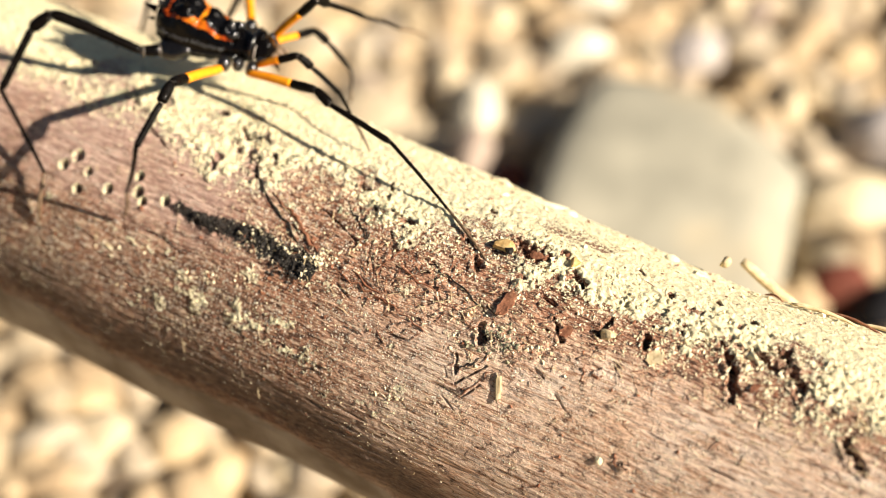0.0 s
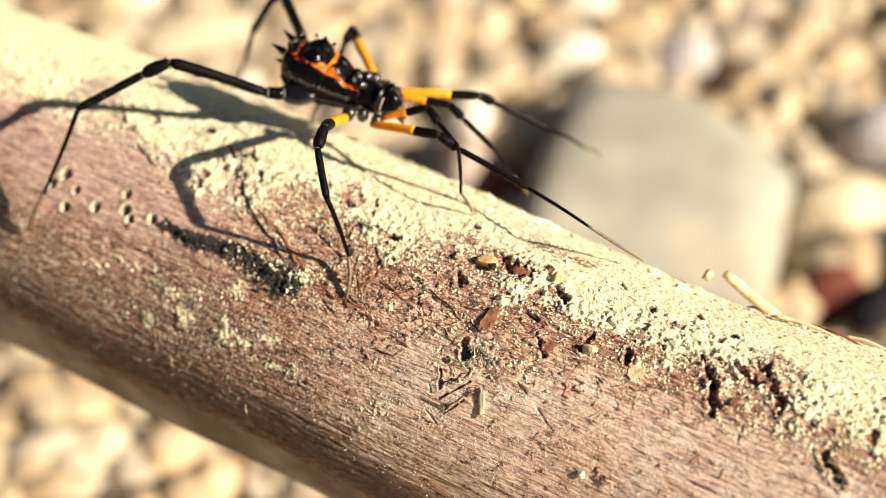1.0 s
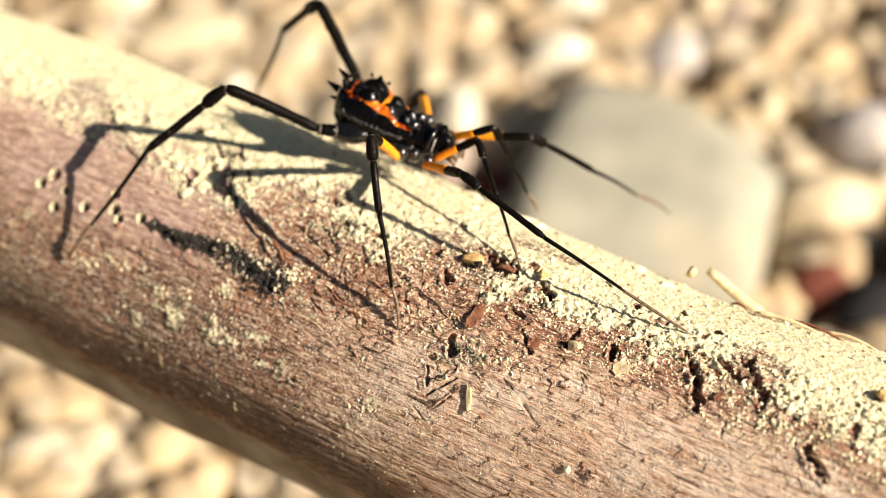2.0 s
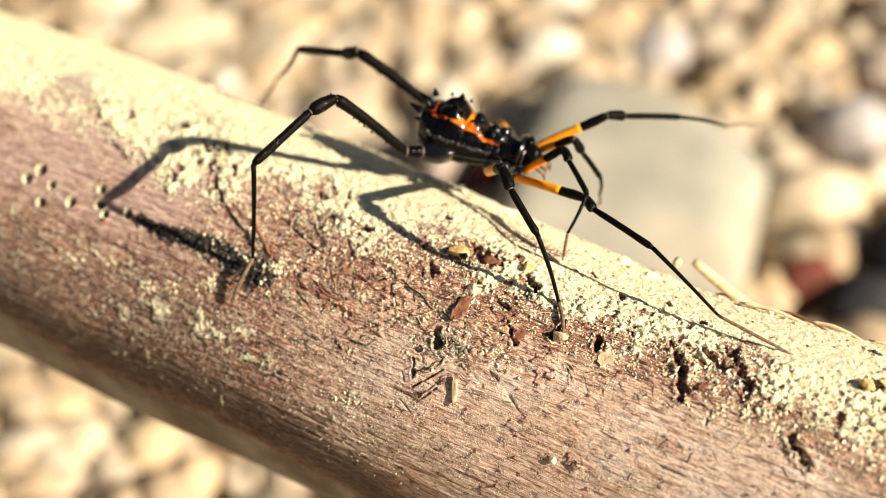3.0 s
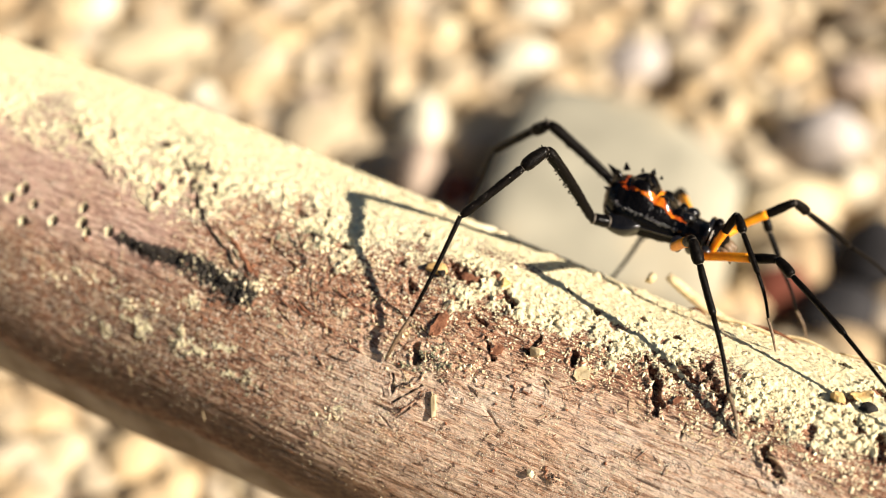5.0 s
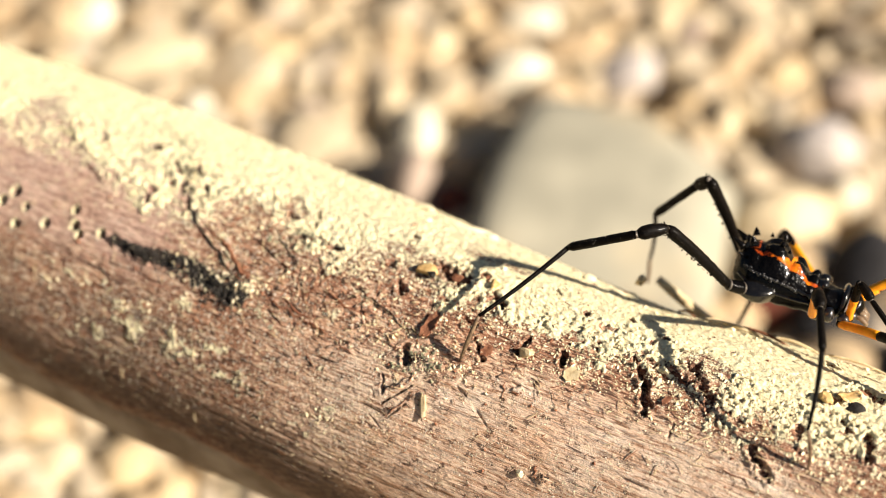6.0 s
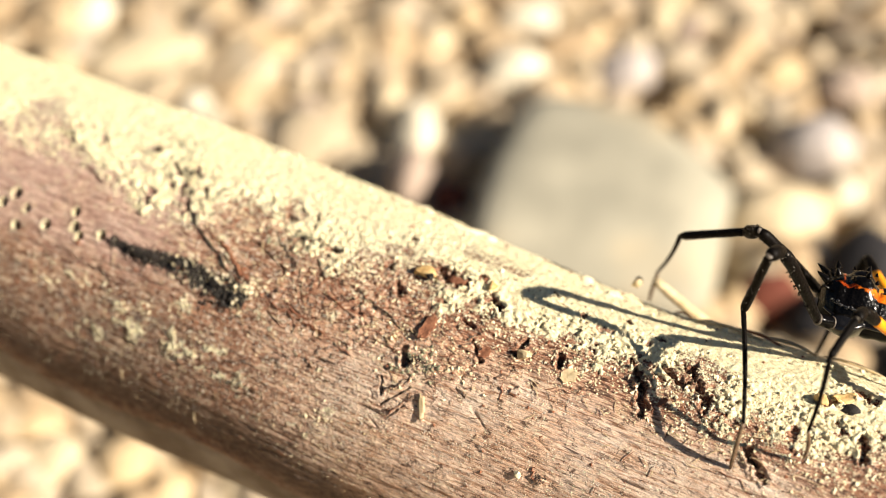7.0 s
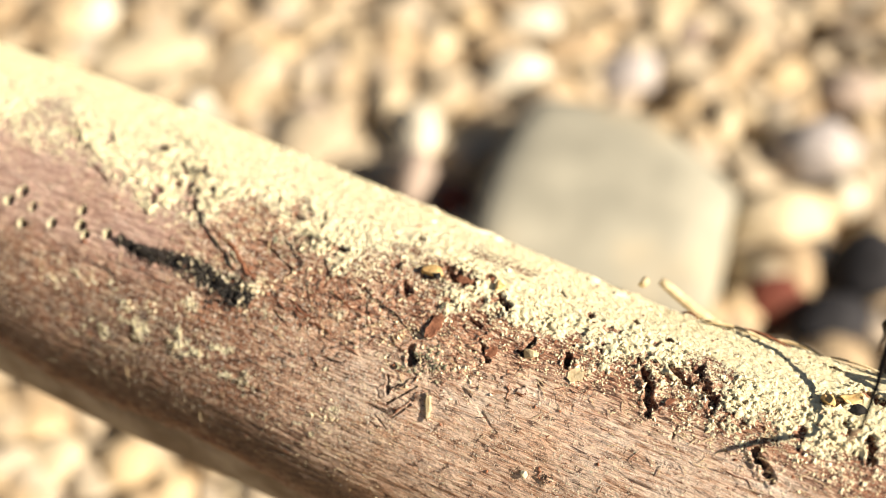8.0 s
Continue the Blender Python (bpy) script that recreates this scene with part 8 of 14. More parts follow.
    walk(LEGS["3n"][2], [(0, at(0.51, -11.13, 2.56, 0, 27.1, -100.1)), (0.1, at(3.48, -11.3, 1.31, 23.5, 35.8, -63.5)), (0.2, at(5.63, -10.69, 0.24, 43.9, 33.7, -32.6)), (0.35, at(5.74, -10.64, 0.48, 44.9, 31.3, -30.8)), (0.5, at(4.54, -10.96, 1.34, 39.2, 29.2, -42.8)), (0.6, at(3.8, -10.93, 1.5, 37.4, 25, -46.9)), (0.7, at(3.06, -10.81, 1.67, 36.1, 21.6, -50.2)), (0.85, at(2.61, -10.76, 2.2, 35.7, 24.9, -51.2)), (1, at(2.33, -10.79, 2.79, 34.9, 30.5, -52.6)), (1.1, at(1.95, -10.81, 3.09, 32.6, 32.2, -56.9)), (1.2, at(1.56, -10.8, 3.35, 30.3, 32.7, -61.4)), (1.35, at(1.2, -10.51, 3.53, 28.8, 27.9, -64.3)), (1.5, at(0.94, -10.17, 3.69, 28.4, 24.4, -65.2)), (1.6, at(0.75, -10.13, 3.95, 27.9, 27.2, -66.3)), (1.7, at(0.67, -10.08, 4.16, 27.7, 31.7, -66.5)), (1.875, at(1.25, -9.71, 3.8, 32.3, 42.5, -58.8)), (2.05, at(2.08, -9.06, 3.41, 42.7, 51.7, -45.1)), (2.225, at(2.79, -8.96, 3.19, 50.8, 54, -35.1)), (2.4, at(3.55, -8.97, 2.84, 58.6, 53.4, -25.5)), (2.6, at(4.48, -8.63, 1.9, 77.2, 50.8, -3.1)), (2.8, at(5.08, -8.61, 1.41, 79.3, 44.5, -0.3)), (2.9, at(5.17, -9.28, 2, 67.4, 38.9, -17.7)), (3, at(4.81, -9.8, 3, 58.2, 31.4, -33.6)), (3.1, at(4.05, -9.88, 3.59, 54.4, 27.6, -41.2)), (3.2, at(3.27, -9.82, 3.98, 52.1, 25.6, -46.5)), (3.35, at(2.74, -9.51, 4.37, 50.2, 24.8, -51.3)), (3.5, at(2.24, -9.23, 4.52, 48.6, 26.5, -55)), (3.6, at(1.55, -9.24, 4.41, 46.9, 28.6, -58.7)), (3.7, at(0.87, -9.22, 4.27, 45, 30.7, -62.6)), (3.85, at(0.27, -8.99, 4.5, 42.3, 31.3, -68.1)), (4, at(-0.04, -8.74, 4.92, 40.5, 31.4, -71.6)), (4.1, at(-0.17, -8.74, 5.21, 40.5, 32, -71.6)), (4.2, at(-0.15, -8.78, 5.4, 41.1, 33.5, -70.5)), (4.375, at(0.68, -8.9, 4.74, 44.4, 42.1, -64.9)), (4.55, at(1.79, -8.81, 3.85, 50.9, 50.2, -55.7)), (4.75, at(2.92, -9.24, 3.16, 56.9, 50.8, -47.9)), (4.95, at(4.07, -9.68, 2.3, 62.4, 47.6, -40.8)), (5.125, at(5.27, -9.66, 1.16, 71.6, 43.7, -28.5)), (5.3, at(5.89, -9.66, 0.45, 73.4, 36.9, -25.8)), (5.4, at(5.65, -10.08, 0.78, 67.8, 29.6, -35.2)), (5.5, at(5.11, -10.46, 1.35, 63.4, 23.8, -44.7)), (5.625, at(4.24, -10.47, 1.96, 60.5, 30.4, -51.5)), (5.75, at(3.26, -10.37, 2.47, 56.3, 37.8, -59)), (5.875, at(2.29, -10.64, 2.98, 50.8, 30, -68.7)), (6, at(1.42, -10.76, 3.36, 47.7, 22.3, -75.4)), (6.125, at(0.95, -10.44, 3.4, 46.2, 30.8, -78.1)), (6.25, at(0.56, -10.06, 3.28, 44.9, 38.7, -79.9)), (6.375, at(0.01, -10.17, 3, 43.3, 27.1, -81.7)), (6.5, at(-0.55, -10.29, 2.75, 42, 16.9, -84.1)), (6.625, at(-0.96, -9.94, 2.87, 38.7, 29.8, -90.6)), (6.75, at(-1.45, -9.66, 3.01, 31.7, 43.9, -100.8)), (6.875, at(-2.43, -10.08, 2.86, 27.7, 39.1, -106.9)), (7, at(-3.11, -10.13, 2.78, 24.7, 33.2, -112.1)), (7.1, at(-3.02, -9.6, 3.09, 19.5, 37, -121.1)), (7.2, at(-2.58, -8.75, 3.42, 13.3, 42.1, -130.4)), (7.35, at(-1.99, -8.53, 3.42, 12, 50.1, -132)), (7.5, at(-1.61, -8.71, 3.19, 15.1, 57.2, -128.2)), (7.6, at(-1.6, -8.71, 3.06, 14.8, 59.5, -128.6)), (7.7, at(-1.68, -8.73, 2.94, 14.4, 60.5, -129)), (7.8, at(-1.79, -8.77, 2.87, 14.8, 60.1, -128.5)), (7.9, at(-1.73, -8.88, 2.84, 15.8, 59, -127.4)), (8, at(-1.72, -8.99, 2.77, 16.5, 58.1, -126.5))])
    walk(LEGS["3n"][3], [(0, at(-0.09, -14.51, 0.8, 174.9, 72.3, 174.7)), (0.1, at(4.88, -14.11, -0.95, -43.3, 64.5, -47.2)), (0.2, at(8.33, -12.42, -1.91, -30.8, 34.9, -35.1)), (0.35, at(8.57, -12.33, -1.52, -26.4, 39.1, -28)), (0.5, at(7.01, -13.25, -0.54, -16.4, 57, -16.9)), (0.6, at(6.19, -13.48, -0.13, -13.4, 60.1, -13.5)), (0.7, at(5.36, -13.56, 0.25, -11, 62.4, -10.8)), (0.85, at(4.81, -13.49, 0.57, -3, 66.4, -2.1)), (1, at(4.35, -13.43, 0.83, 7.5, 69.8, 9.2)), (1.1, at(3.73, -13.55, 1.04, 15.4, 72.1, 17.4)), (1.2, at(3.12, -13.65, 1.27, 21.9, 73.7, 24.2)), (1.35, at(2.68, -13.58, 1.73, 14.5, 73.4, 16.5)), (1.5, at(2.41, -13.36, 2.09, 7.8, 72.2, 9.5)), (1.6, at(2.13, -13.28, 2.18, 17.4, 73, 19.4)), (1.7, at(1.98, -13.09, 2.13, 23.6, 73.4, 25.9)), (1.875, at(2.72, -12.15, 1.19, -15.4, 69.2, -15.6)), (2.05, at(3.77, -10.75, 0.38, -35.1, 55.9, -38.7)), (2.225, at(4.65, -10.26, 0.07, -33.8, 50.9, -37.2)), (2.4, at(5.63, -9.96, -0.26, -31.5, 46.4, -34.2)), (2.6, at(6.92, -8.76, -1.09, -34, 25.6, -41.8)), (2.8, at(7.83, -8.62, -1.3, -34.3, 21.4, -42.8)), (2.9, at(8.03, -10.2, -0.42, -25.9, 44.7, -32.6)), (3, at(7.55, -11.62, 0.99, -3.7, 65.5, -9.3)), (3.1, at(6.63, -12.14, 1.8, 5.4, 68.1, 0.5)), (3.2, at(5.67, -12.34, 2.31, 7.2, 67.9, 2.5)), (3.35, at(4.93, -12.24, 2.75, 24.6, 73.8, 20.6)), (3.5, at(4.23, -12.06, 2.8, 53.4, 76.7, 50)), (3.6, at(3.31, -12.13, 2.56, 61.5, 75.1, 58.4)), (3.7, at(2.4, -12.17, 2.3, 65.5, 73.5, 62.6)), (3.85, at(1.5, -12.05, 2.5, 78.9, 72, 76.5)), (4, at(1, -11.87, 2.91, 82.3, 74.2, 80.1)), (4.1, at(0.86, -11.84, 3.17, 54.7, 80.5, 51.6)), (4.2, at(0.93, -11.82, 3.27, -7.5, 79.9, -11.7)), (4.375, at(1.9, -11.5, 2.15, -37.6, 68.3, -43.6)), (4.55, at(3.19, -10.86, 0.88, -42.3, 57.6, -49.4)), (4.75, at(4.55, -11.05, 0.17, -39.1, 52.9, -45.6)), (4.95, at(6.04, -11.38, -0.55, -36.7, 49.6, -42.6)), (5.125, at(7.72, -10.99, -1.51, -41.1, 38.9, -49.4)), (5.3, at(8.67, -11.01, -1.86, -43.5, 35.5, -53.5)), (5.4, at(8.4, -12.02, -1.13, -41.5, 46.9, -51.3)), (5.5, at(7.62, -12.94, -0.2, -37.9, 58.3, -47.6)), (5.625, at(6.31, -13.08, 0, -38.8, 58.8, -48.6)), (5.75, at(4.83, -12.99, 0.11, -41.6, 57.3, -51.9)), (5.875, at(3.51, -13.76, 1.05, -46.4, 64.2, -57.6)), (6, at(2.32, -14.22, 1.9, -53.9, 71.2, -65.9)), (6.125, at(1.64, -13.68, 1.42, -54.1, 71.8, -66.1)), (6.25, at(1.09, -13.02, 0.86, -51.9, 72.8, -63.8)), (6.375, at(0.5, -13.57, 1.24, -53.3, 80.8, -65.5)), (6.5, at(-0.17, -13.96, 1.62, -80.9, 88.2, -93.4)), (6.625, at(-1, -13.29, 0.95, -100.9, 86.9, -113.5)), (6.75, at(-1.97, -12.39, 0.34, -93.5, 85.2, -106)), (6.875, at(-3.3, -12.94, 0.42, 76.3, 89.4, 63.8)), (7, at(-4.32, -13.12, 0.67, 112.5, 86.9, 100)), (7.1, at(-4.62, -12.24, 0.77, -137.7, 80.8, -149.6)), (7.2, at(-4.43, -10.93, 0.83, -127.9, 69.3, -138.9)), (7.35, at(-3.65, -10.37, 0.46, -125.7, 65.2, -136.4)), (7.5, at(-2.9, -10.35, -0.05, -123.4, 64.9, -134)), (7.6, at(-2.82, -10.25, -0.26, -121, 62.5, -131.2)), (7.7, at(-2.88, -10.21, -0.42, -119.1, 60.5, -129.1)), (7.8, at(-2.98, -10.28, -0.48, -118.4, 59.8, -128.3)), (7.9, at(-2.93, -10.46, -0.47, -117.7, 59.3, -127.5)), (8, at(-2.94, -10.63, -0.5, -117.2, 58.9, -126.8))])
    walk(LEGS["3n"][4], [(0, at(-1.74, -14.35, -4.41, 179.8, 75.5, 179.8)), (0.1, at(6.48, -15.83, -5.88, -67.8, 64.6, -69.8)), (0.2, at(12, -15, -5.03, -53.4, 39.5, -55.8)), (0.35, at(12.31, -14.32, -4.97, -53.7, 33.6, -56.6)), (0.5, at(9.86, -14.11, -5.12, -57, 39.8, -62.4)), (0.6, at(8.84, -14.11, -4.86, -59.7, 44.3, -66.5)), (0.7, at(7.84, -14.04, -4.59, -62.6, 48.6, -70.6)), (0.85, at(6.99, -13.57, -4.43, -62, 48.8, -69.8)), (1, at(6.22, -13.13, -4.3, -60.5, 47.6, -67.9)), (1.1, at(5.33, -13.05, -4.16, -61.8, 48.5, -69.7)), (1.2, at(4.51, -13.02, -3.97, -63.7, 49.9, -72.2)), (1.35, at(4.17, -13.14, -3.51, -67.4, 52.8, -76.9)), (1.5, at(4.06, -13.09, -3.11, -70.8, 56.3, -81.2)), (1.6, at(3.63, -12.74, -3.04, -72.1, 59, -82.7)), (1.7, at(3.38, -12.41, -3.1, -70.9, 61.5, -81.4)), (1.875, at(4.59, -12.67, -3.92, -52, 61.8, -59.5)), (2.05, at(6.16, -12.67, -4.14, -34.9, 55.9, -39.2)), (2.225, at(7.39, -12.34, -4.17, -31.7, 50.3, -35.2)), (2.4, at(8.74, -12.08, -4.22, -31.5, 45.9, -35)), (2.6, at(10.59, -12.04, -3.45, -26, 46.7, -27.4)), (2.8, at(11.56, -12.07, -3.29, -30.6, 44.4, -33.9)), (2.9, at(11.3, -12.29, -4.26, -42.9, 33.6, -53)), (3, at(9.78, -11.98, -3.98, -49.4, 21.8, -66.8)), (3.1, at(8.67, -12.12, -3.26, -50.4, 20.2, -69.4)), (3.2, at(7.72, -12.25, -2.75, -50.2, 21.8, -68.9)), (3.35, at(6.36, -11.71, -2.5, -49.3, 22.8, -66.3)), (3.5, at(5.04, -11.1, -2.51, -48.4, 24.8, -64.1)), (3.6, at(4.04, -10.94, -2.71, -49, 27.1, -65.6)), (3.7, at(3.11, -10.79, -2.94, -50.2, 29.3, -68.1)), (3.85, at(1.9, -10.4, -2.7, -52.7, 27.2, -73.3)), (4, at(1.26, -10.4, -2.35, -54.6, 30.7, -77.2)), (4.1, at(1.42, -11.14, -2.22, -54.1, 46.9, -78.3)), (4.2, at(1.86, -12.01, -2.1, -52.5, 63.2, -77.6)), (4.375, at(3.37, -12.89, -2.92, -38.3, 66, -61.7)), (4.55, at(5.09, -13.08, -3.73, -27.3, 58, -49.3)), (4.75, at(6.86, -13.4, -4.19, -22.8, 54.2, -43.8)), (4.95, at(8.65, -13.77, -4.71, -21.7, 50.1, -42.4)), (5.125, at(10.49, -14.22, -4.93, -21.6, 42.9, -42.5)), (5.3, at(11.31, -14.58, -5.04, -23.4, 40.8, -45.2)), (5.4, at(10.73, -14.93, -5.11, -27.3, 47.3, -50.8)), (5.5, at(9.55, -15.06, -4.85, -32, 54.1, -56.9)), (5.625, at(8.18, -15.2, -4.67, -31.8, 56.4, -56.6)), (5.75, at(6.65, -15.31, -4.48, -25.9, 59.6, -49.7)), (5.875, at(4.78, -15.76, -3.87, 5.1, 70.5, -17.1)), (6, at(3.04, -15.82, -3.27, 48.6, 72.2, 27.8)), (6.125, at(2.32, -15.24, -3.77, 12.9, 78.2, -9)), (6.25, at(1.8, -14.47, -4.35, -32.2, 76.6, -55.1)), (6.375, at(0.86, -14.36, -4.15, 77.9, 79, 54.9)), (6.5, at(-0.18, -14.14, -3.83, 103.7, 61.8, 80.5)), (6.625, at(-1.12, -13.56, -4.5, 107.2, 75.3, 83.9)), (6.75, at(-2.1, -12.83, -5.1, 158.2, 89.3, 134.6)), (6.875, at(-3.27, -12.89, -5.04, 103.2, 74.7, 79.1)), (7, at(-4.37, -12.83, -4.78, 106, 58.9, 81.4)), (7.1, at(-5.37, -12.68, -4.62, 115.2, 62.5, 92.2)), (7.2, at(-5.89, -12.2, -4.28, 133.2, 69.3, 112.1)), (7.35, at(-5.31, -11.95, -4.49, -164.1, 76, 177)), (7.5, at(-4.51, -12.02, -5, -118.5, 66, -135.6)), (7.6, at(-4.48, -12.14, -5.11, -114.2, 62.3, -130.8)), (7.7, at(-4.57, -12.3, -5.17, -112.7, 60.5, -129.1)), (7.8, at(-4.68, -12.43, -5.2, -111.9, 59.8, -128.3)), (7.9, at(-4.63, -12.67, -5.16, -111.3, 59.4, -127.5)), (8, at(-4.63, -12.89, -5.17, -110.8, 59, -126.9))])
    walk(LEGS["3f"][0], [(0, at(1.19, 2.86, -0.43, 0, 3.2, 117.1)), (0.1, at(1.19, 2.86, -0.43, -0.1, 2.5, 114.3)), (0.2, at(1.19, 2.86, -0.43, -0.2, 1.8, 112)), (0.35, at(1.19, 2.86, -0.43, -0.2, 0.8, 110.5)), (0.5, at(1.19, 2.86, -0.43, -0.2, 0.9, 111.7)), (0.6, at(1.19, 2.86, -0.43, 0, 2.7, 114.7)), (0.7, at(1.19, 2.86, -0.43, 0.2, 4.5, 118.5)), (0.85, at(1.19, 2.86, -0.43, 0.7, 3.3, 125.8)), (1, at(1.19, 2.86, -0.43, 0.8, 3.3, 128)), (1.1, at(1.19, 2.86, -0.43, -0.2, 7.4, 120)), (1.2, at(1.19, 2.86, -0.43, -2, 11.7, 111.6)), (1.35, at(1.19, 2.86, -0.43, -1.9, 14.3, 111.7)), (1.5, at(1.19, 2.86, -0.43, -0.7, 15.4, 116.3)), (1.6, at(1.19, 2.86, -0.43, -0.3, 15.9, 118)), (1.7, at(1.19, 2.86, -0.43, 0.1, 16.2, 119.3)), (1.875, at(1.19, 2.86, -0.43, 0, 16, 119)), (2.05, at(1.19, 2.86, -0.43, -0.4, 15.8, 117.4)), (2.225, at(1.19, 2.86, -0.43, -0.8, 16.7, 116)), (2.4, at(1.19, 2.86, -0.43, -1.3, 17.8, 114.3)), (2.6, at(1.19, 2.86, -0.43, -2.4, 19.4, 110.9)), (2.8, at(1.19, 2.86, -0.43, -3.1, 20.6, 109)), (2.9, at(1.19, 2.86, -0.43, -2.7, 20.6, 110.2)), (3, at(1.19, 2.86, -0.43, -2.2, 20.9, 111.7)), (3.1, at(1.19, 2.86, -0.43, -1.9, 22.6, 112.4)), (3.2, at(1.19, 2.86, -0.43, -1.9, 24.1, 112.5)), (3.35, at(1.19, 2.86, -0.43, -2.5, 23.8, 110.9)), (3.5, at(1.19, 2.86, -0.43, -3.8, 21.5, 107.3)), (3.6, at(1.19, 2.86, -0.43, -5.2, 18.5, 102.9)), (3.7, at(1.19, 2.86, -0.43, -6.2, 15.7, 99.3)), (3.85, at(1.19, 2.86, -0.43, -5.8, 16.3, 100.7)), (4, at(1.19, 2.86, -0.43, -4.4, 17.7, 105.4)), (4.1, at(1.19, 2.86, -0.43, -3.4, 16.6, 109)), (4.2, at(1.19, 2.86, -0.43, -2.6, 15.1, 112.1)), (4.375, at(1.19, 2.86, -0.43, -2.3, 12, 113.2)), (4.55, at(1.19, 2.86, -0.43, -2.4, 9, 112.5)), (4.75, at(1.19, 2.86, -0.43, -2.4, 6.1, 112.9)), (4.95, at(1.19, 2.86, -0.43, -2.4, 3.9, 113)), (5.125, at(1.19, 2.86, -0.43, -2.5, 3.9, 111.2)), (5.3, at(1.19, 2.86, -0.43, -2.5, 2.6, 111.1)), (5.4, at(1.19, 2.86, -0.43, -2.5, -0.7, 114)), (5.5, at(1.19, 2.86, -0.43, -2.8, -4.2, 117.1)), (5.625, at(1.19, 2.86, -0.43, -3, -6.9, 119.2)), (5.75, at(1.19, 2.86, -0.43, -3.2, -8.8, 120.5)), (5.875, at(1.19, 2.86, -0.43, -3.3, -9.9, 121.2)), (6, at(1.19, 2.86, -0.43, -3.5, -10.8, 121.8)), (6.125, at(1.19, 2.86, -0.43, -3.7, -11.9, 122.9)), (6.25, at(1.19, 2.86, -0.43, -3.9, -12.9, 123.9)), (6.375, at(1.19, 2.86, -0.43, -4, -13.7, 124.4)), (6.5, at(1.19, 2.86, -0.43, -4, -14.6, 124.3)), (6.625, at(1.19, 2.86, -0.43, -3.7, -15.7, 123.4)), (6.75, at(1.19, 2.86, -0.43, -3.3, -17.1, 121.9)), (6.875, at(1.19, 2.86, -0.43, -2.7, -19.1, 120)), (7, at(1.19, 2.86, -0.43, -2.1, -20.5, 118.2)), (7.1, at(1.19, 2.86, -0.43, -1.7, -20, 117.3)), (7.2, at(1.19, 2.86, -0.43, -1.7, -19, 117.1)), (7.35, at(1.19, 2.86, -0.43, -2.5, -17.9, 119.6)), (7.5, at(1.19, 2.86, -0.43, -3.3, -16.7, 122.6)), (7.6, at(1.19, 2.86, -0.43, -3.4, -15.7, 123)), (7.7, at(1.19, 2.86, -0.43, -3.5, -14.7, 123.2)), (7.8, at(1.19, 2.86, -0.43, -3.6, -14.1, 123.8)), (7.9, at(1.19, 2.86, -0.43, -4.1, -13.5, 125.8)), (8, at(1.19, 2.86, -0.43, -4.5, -13.3, 127.5))])
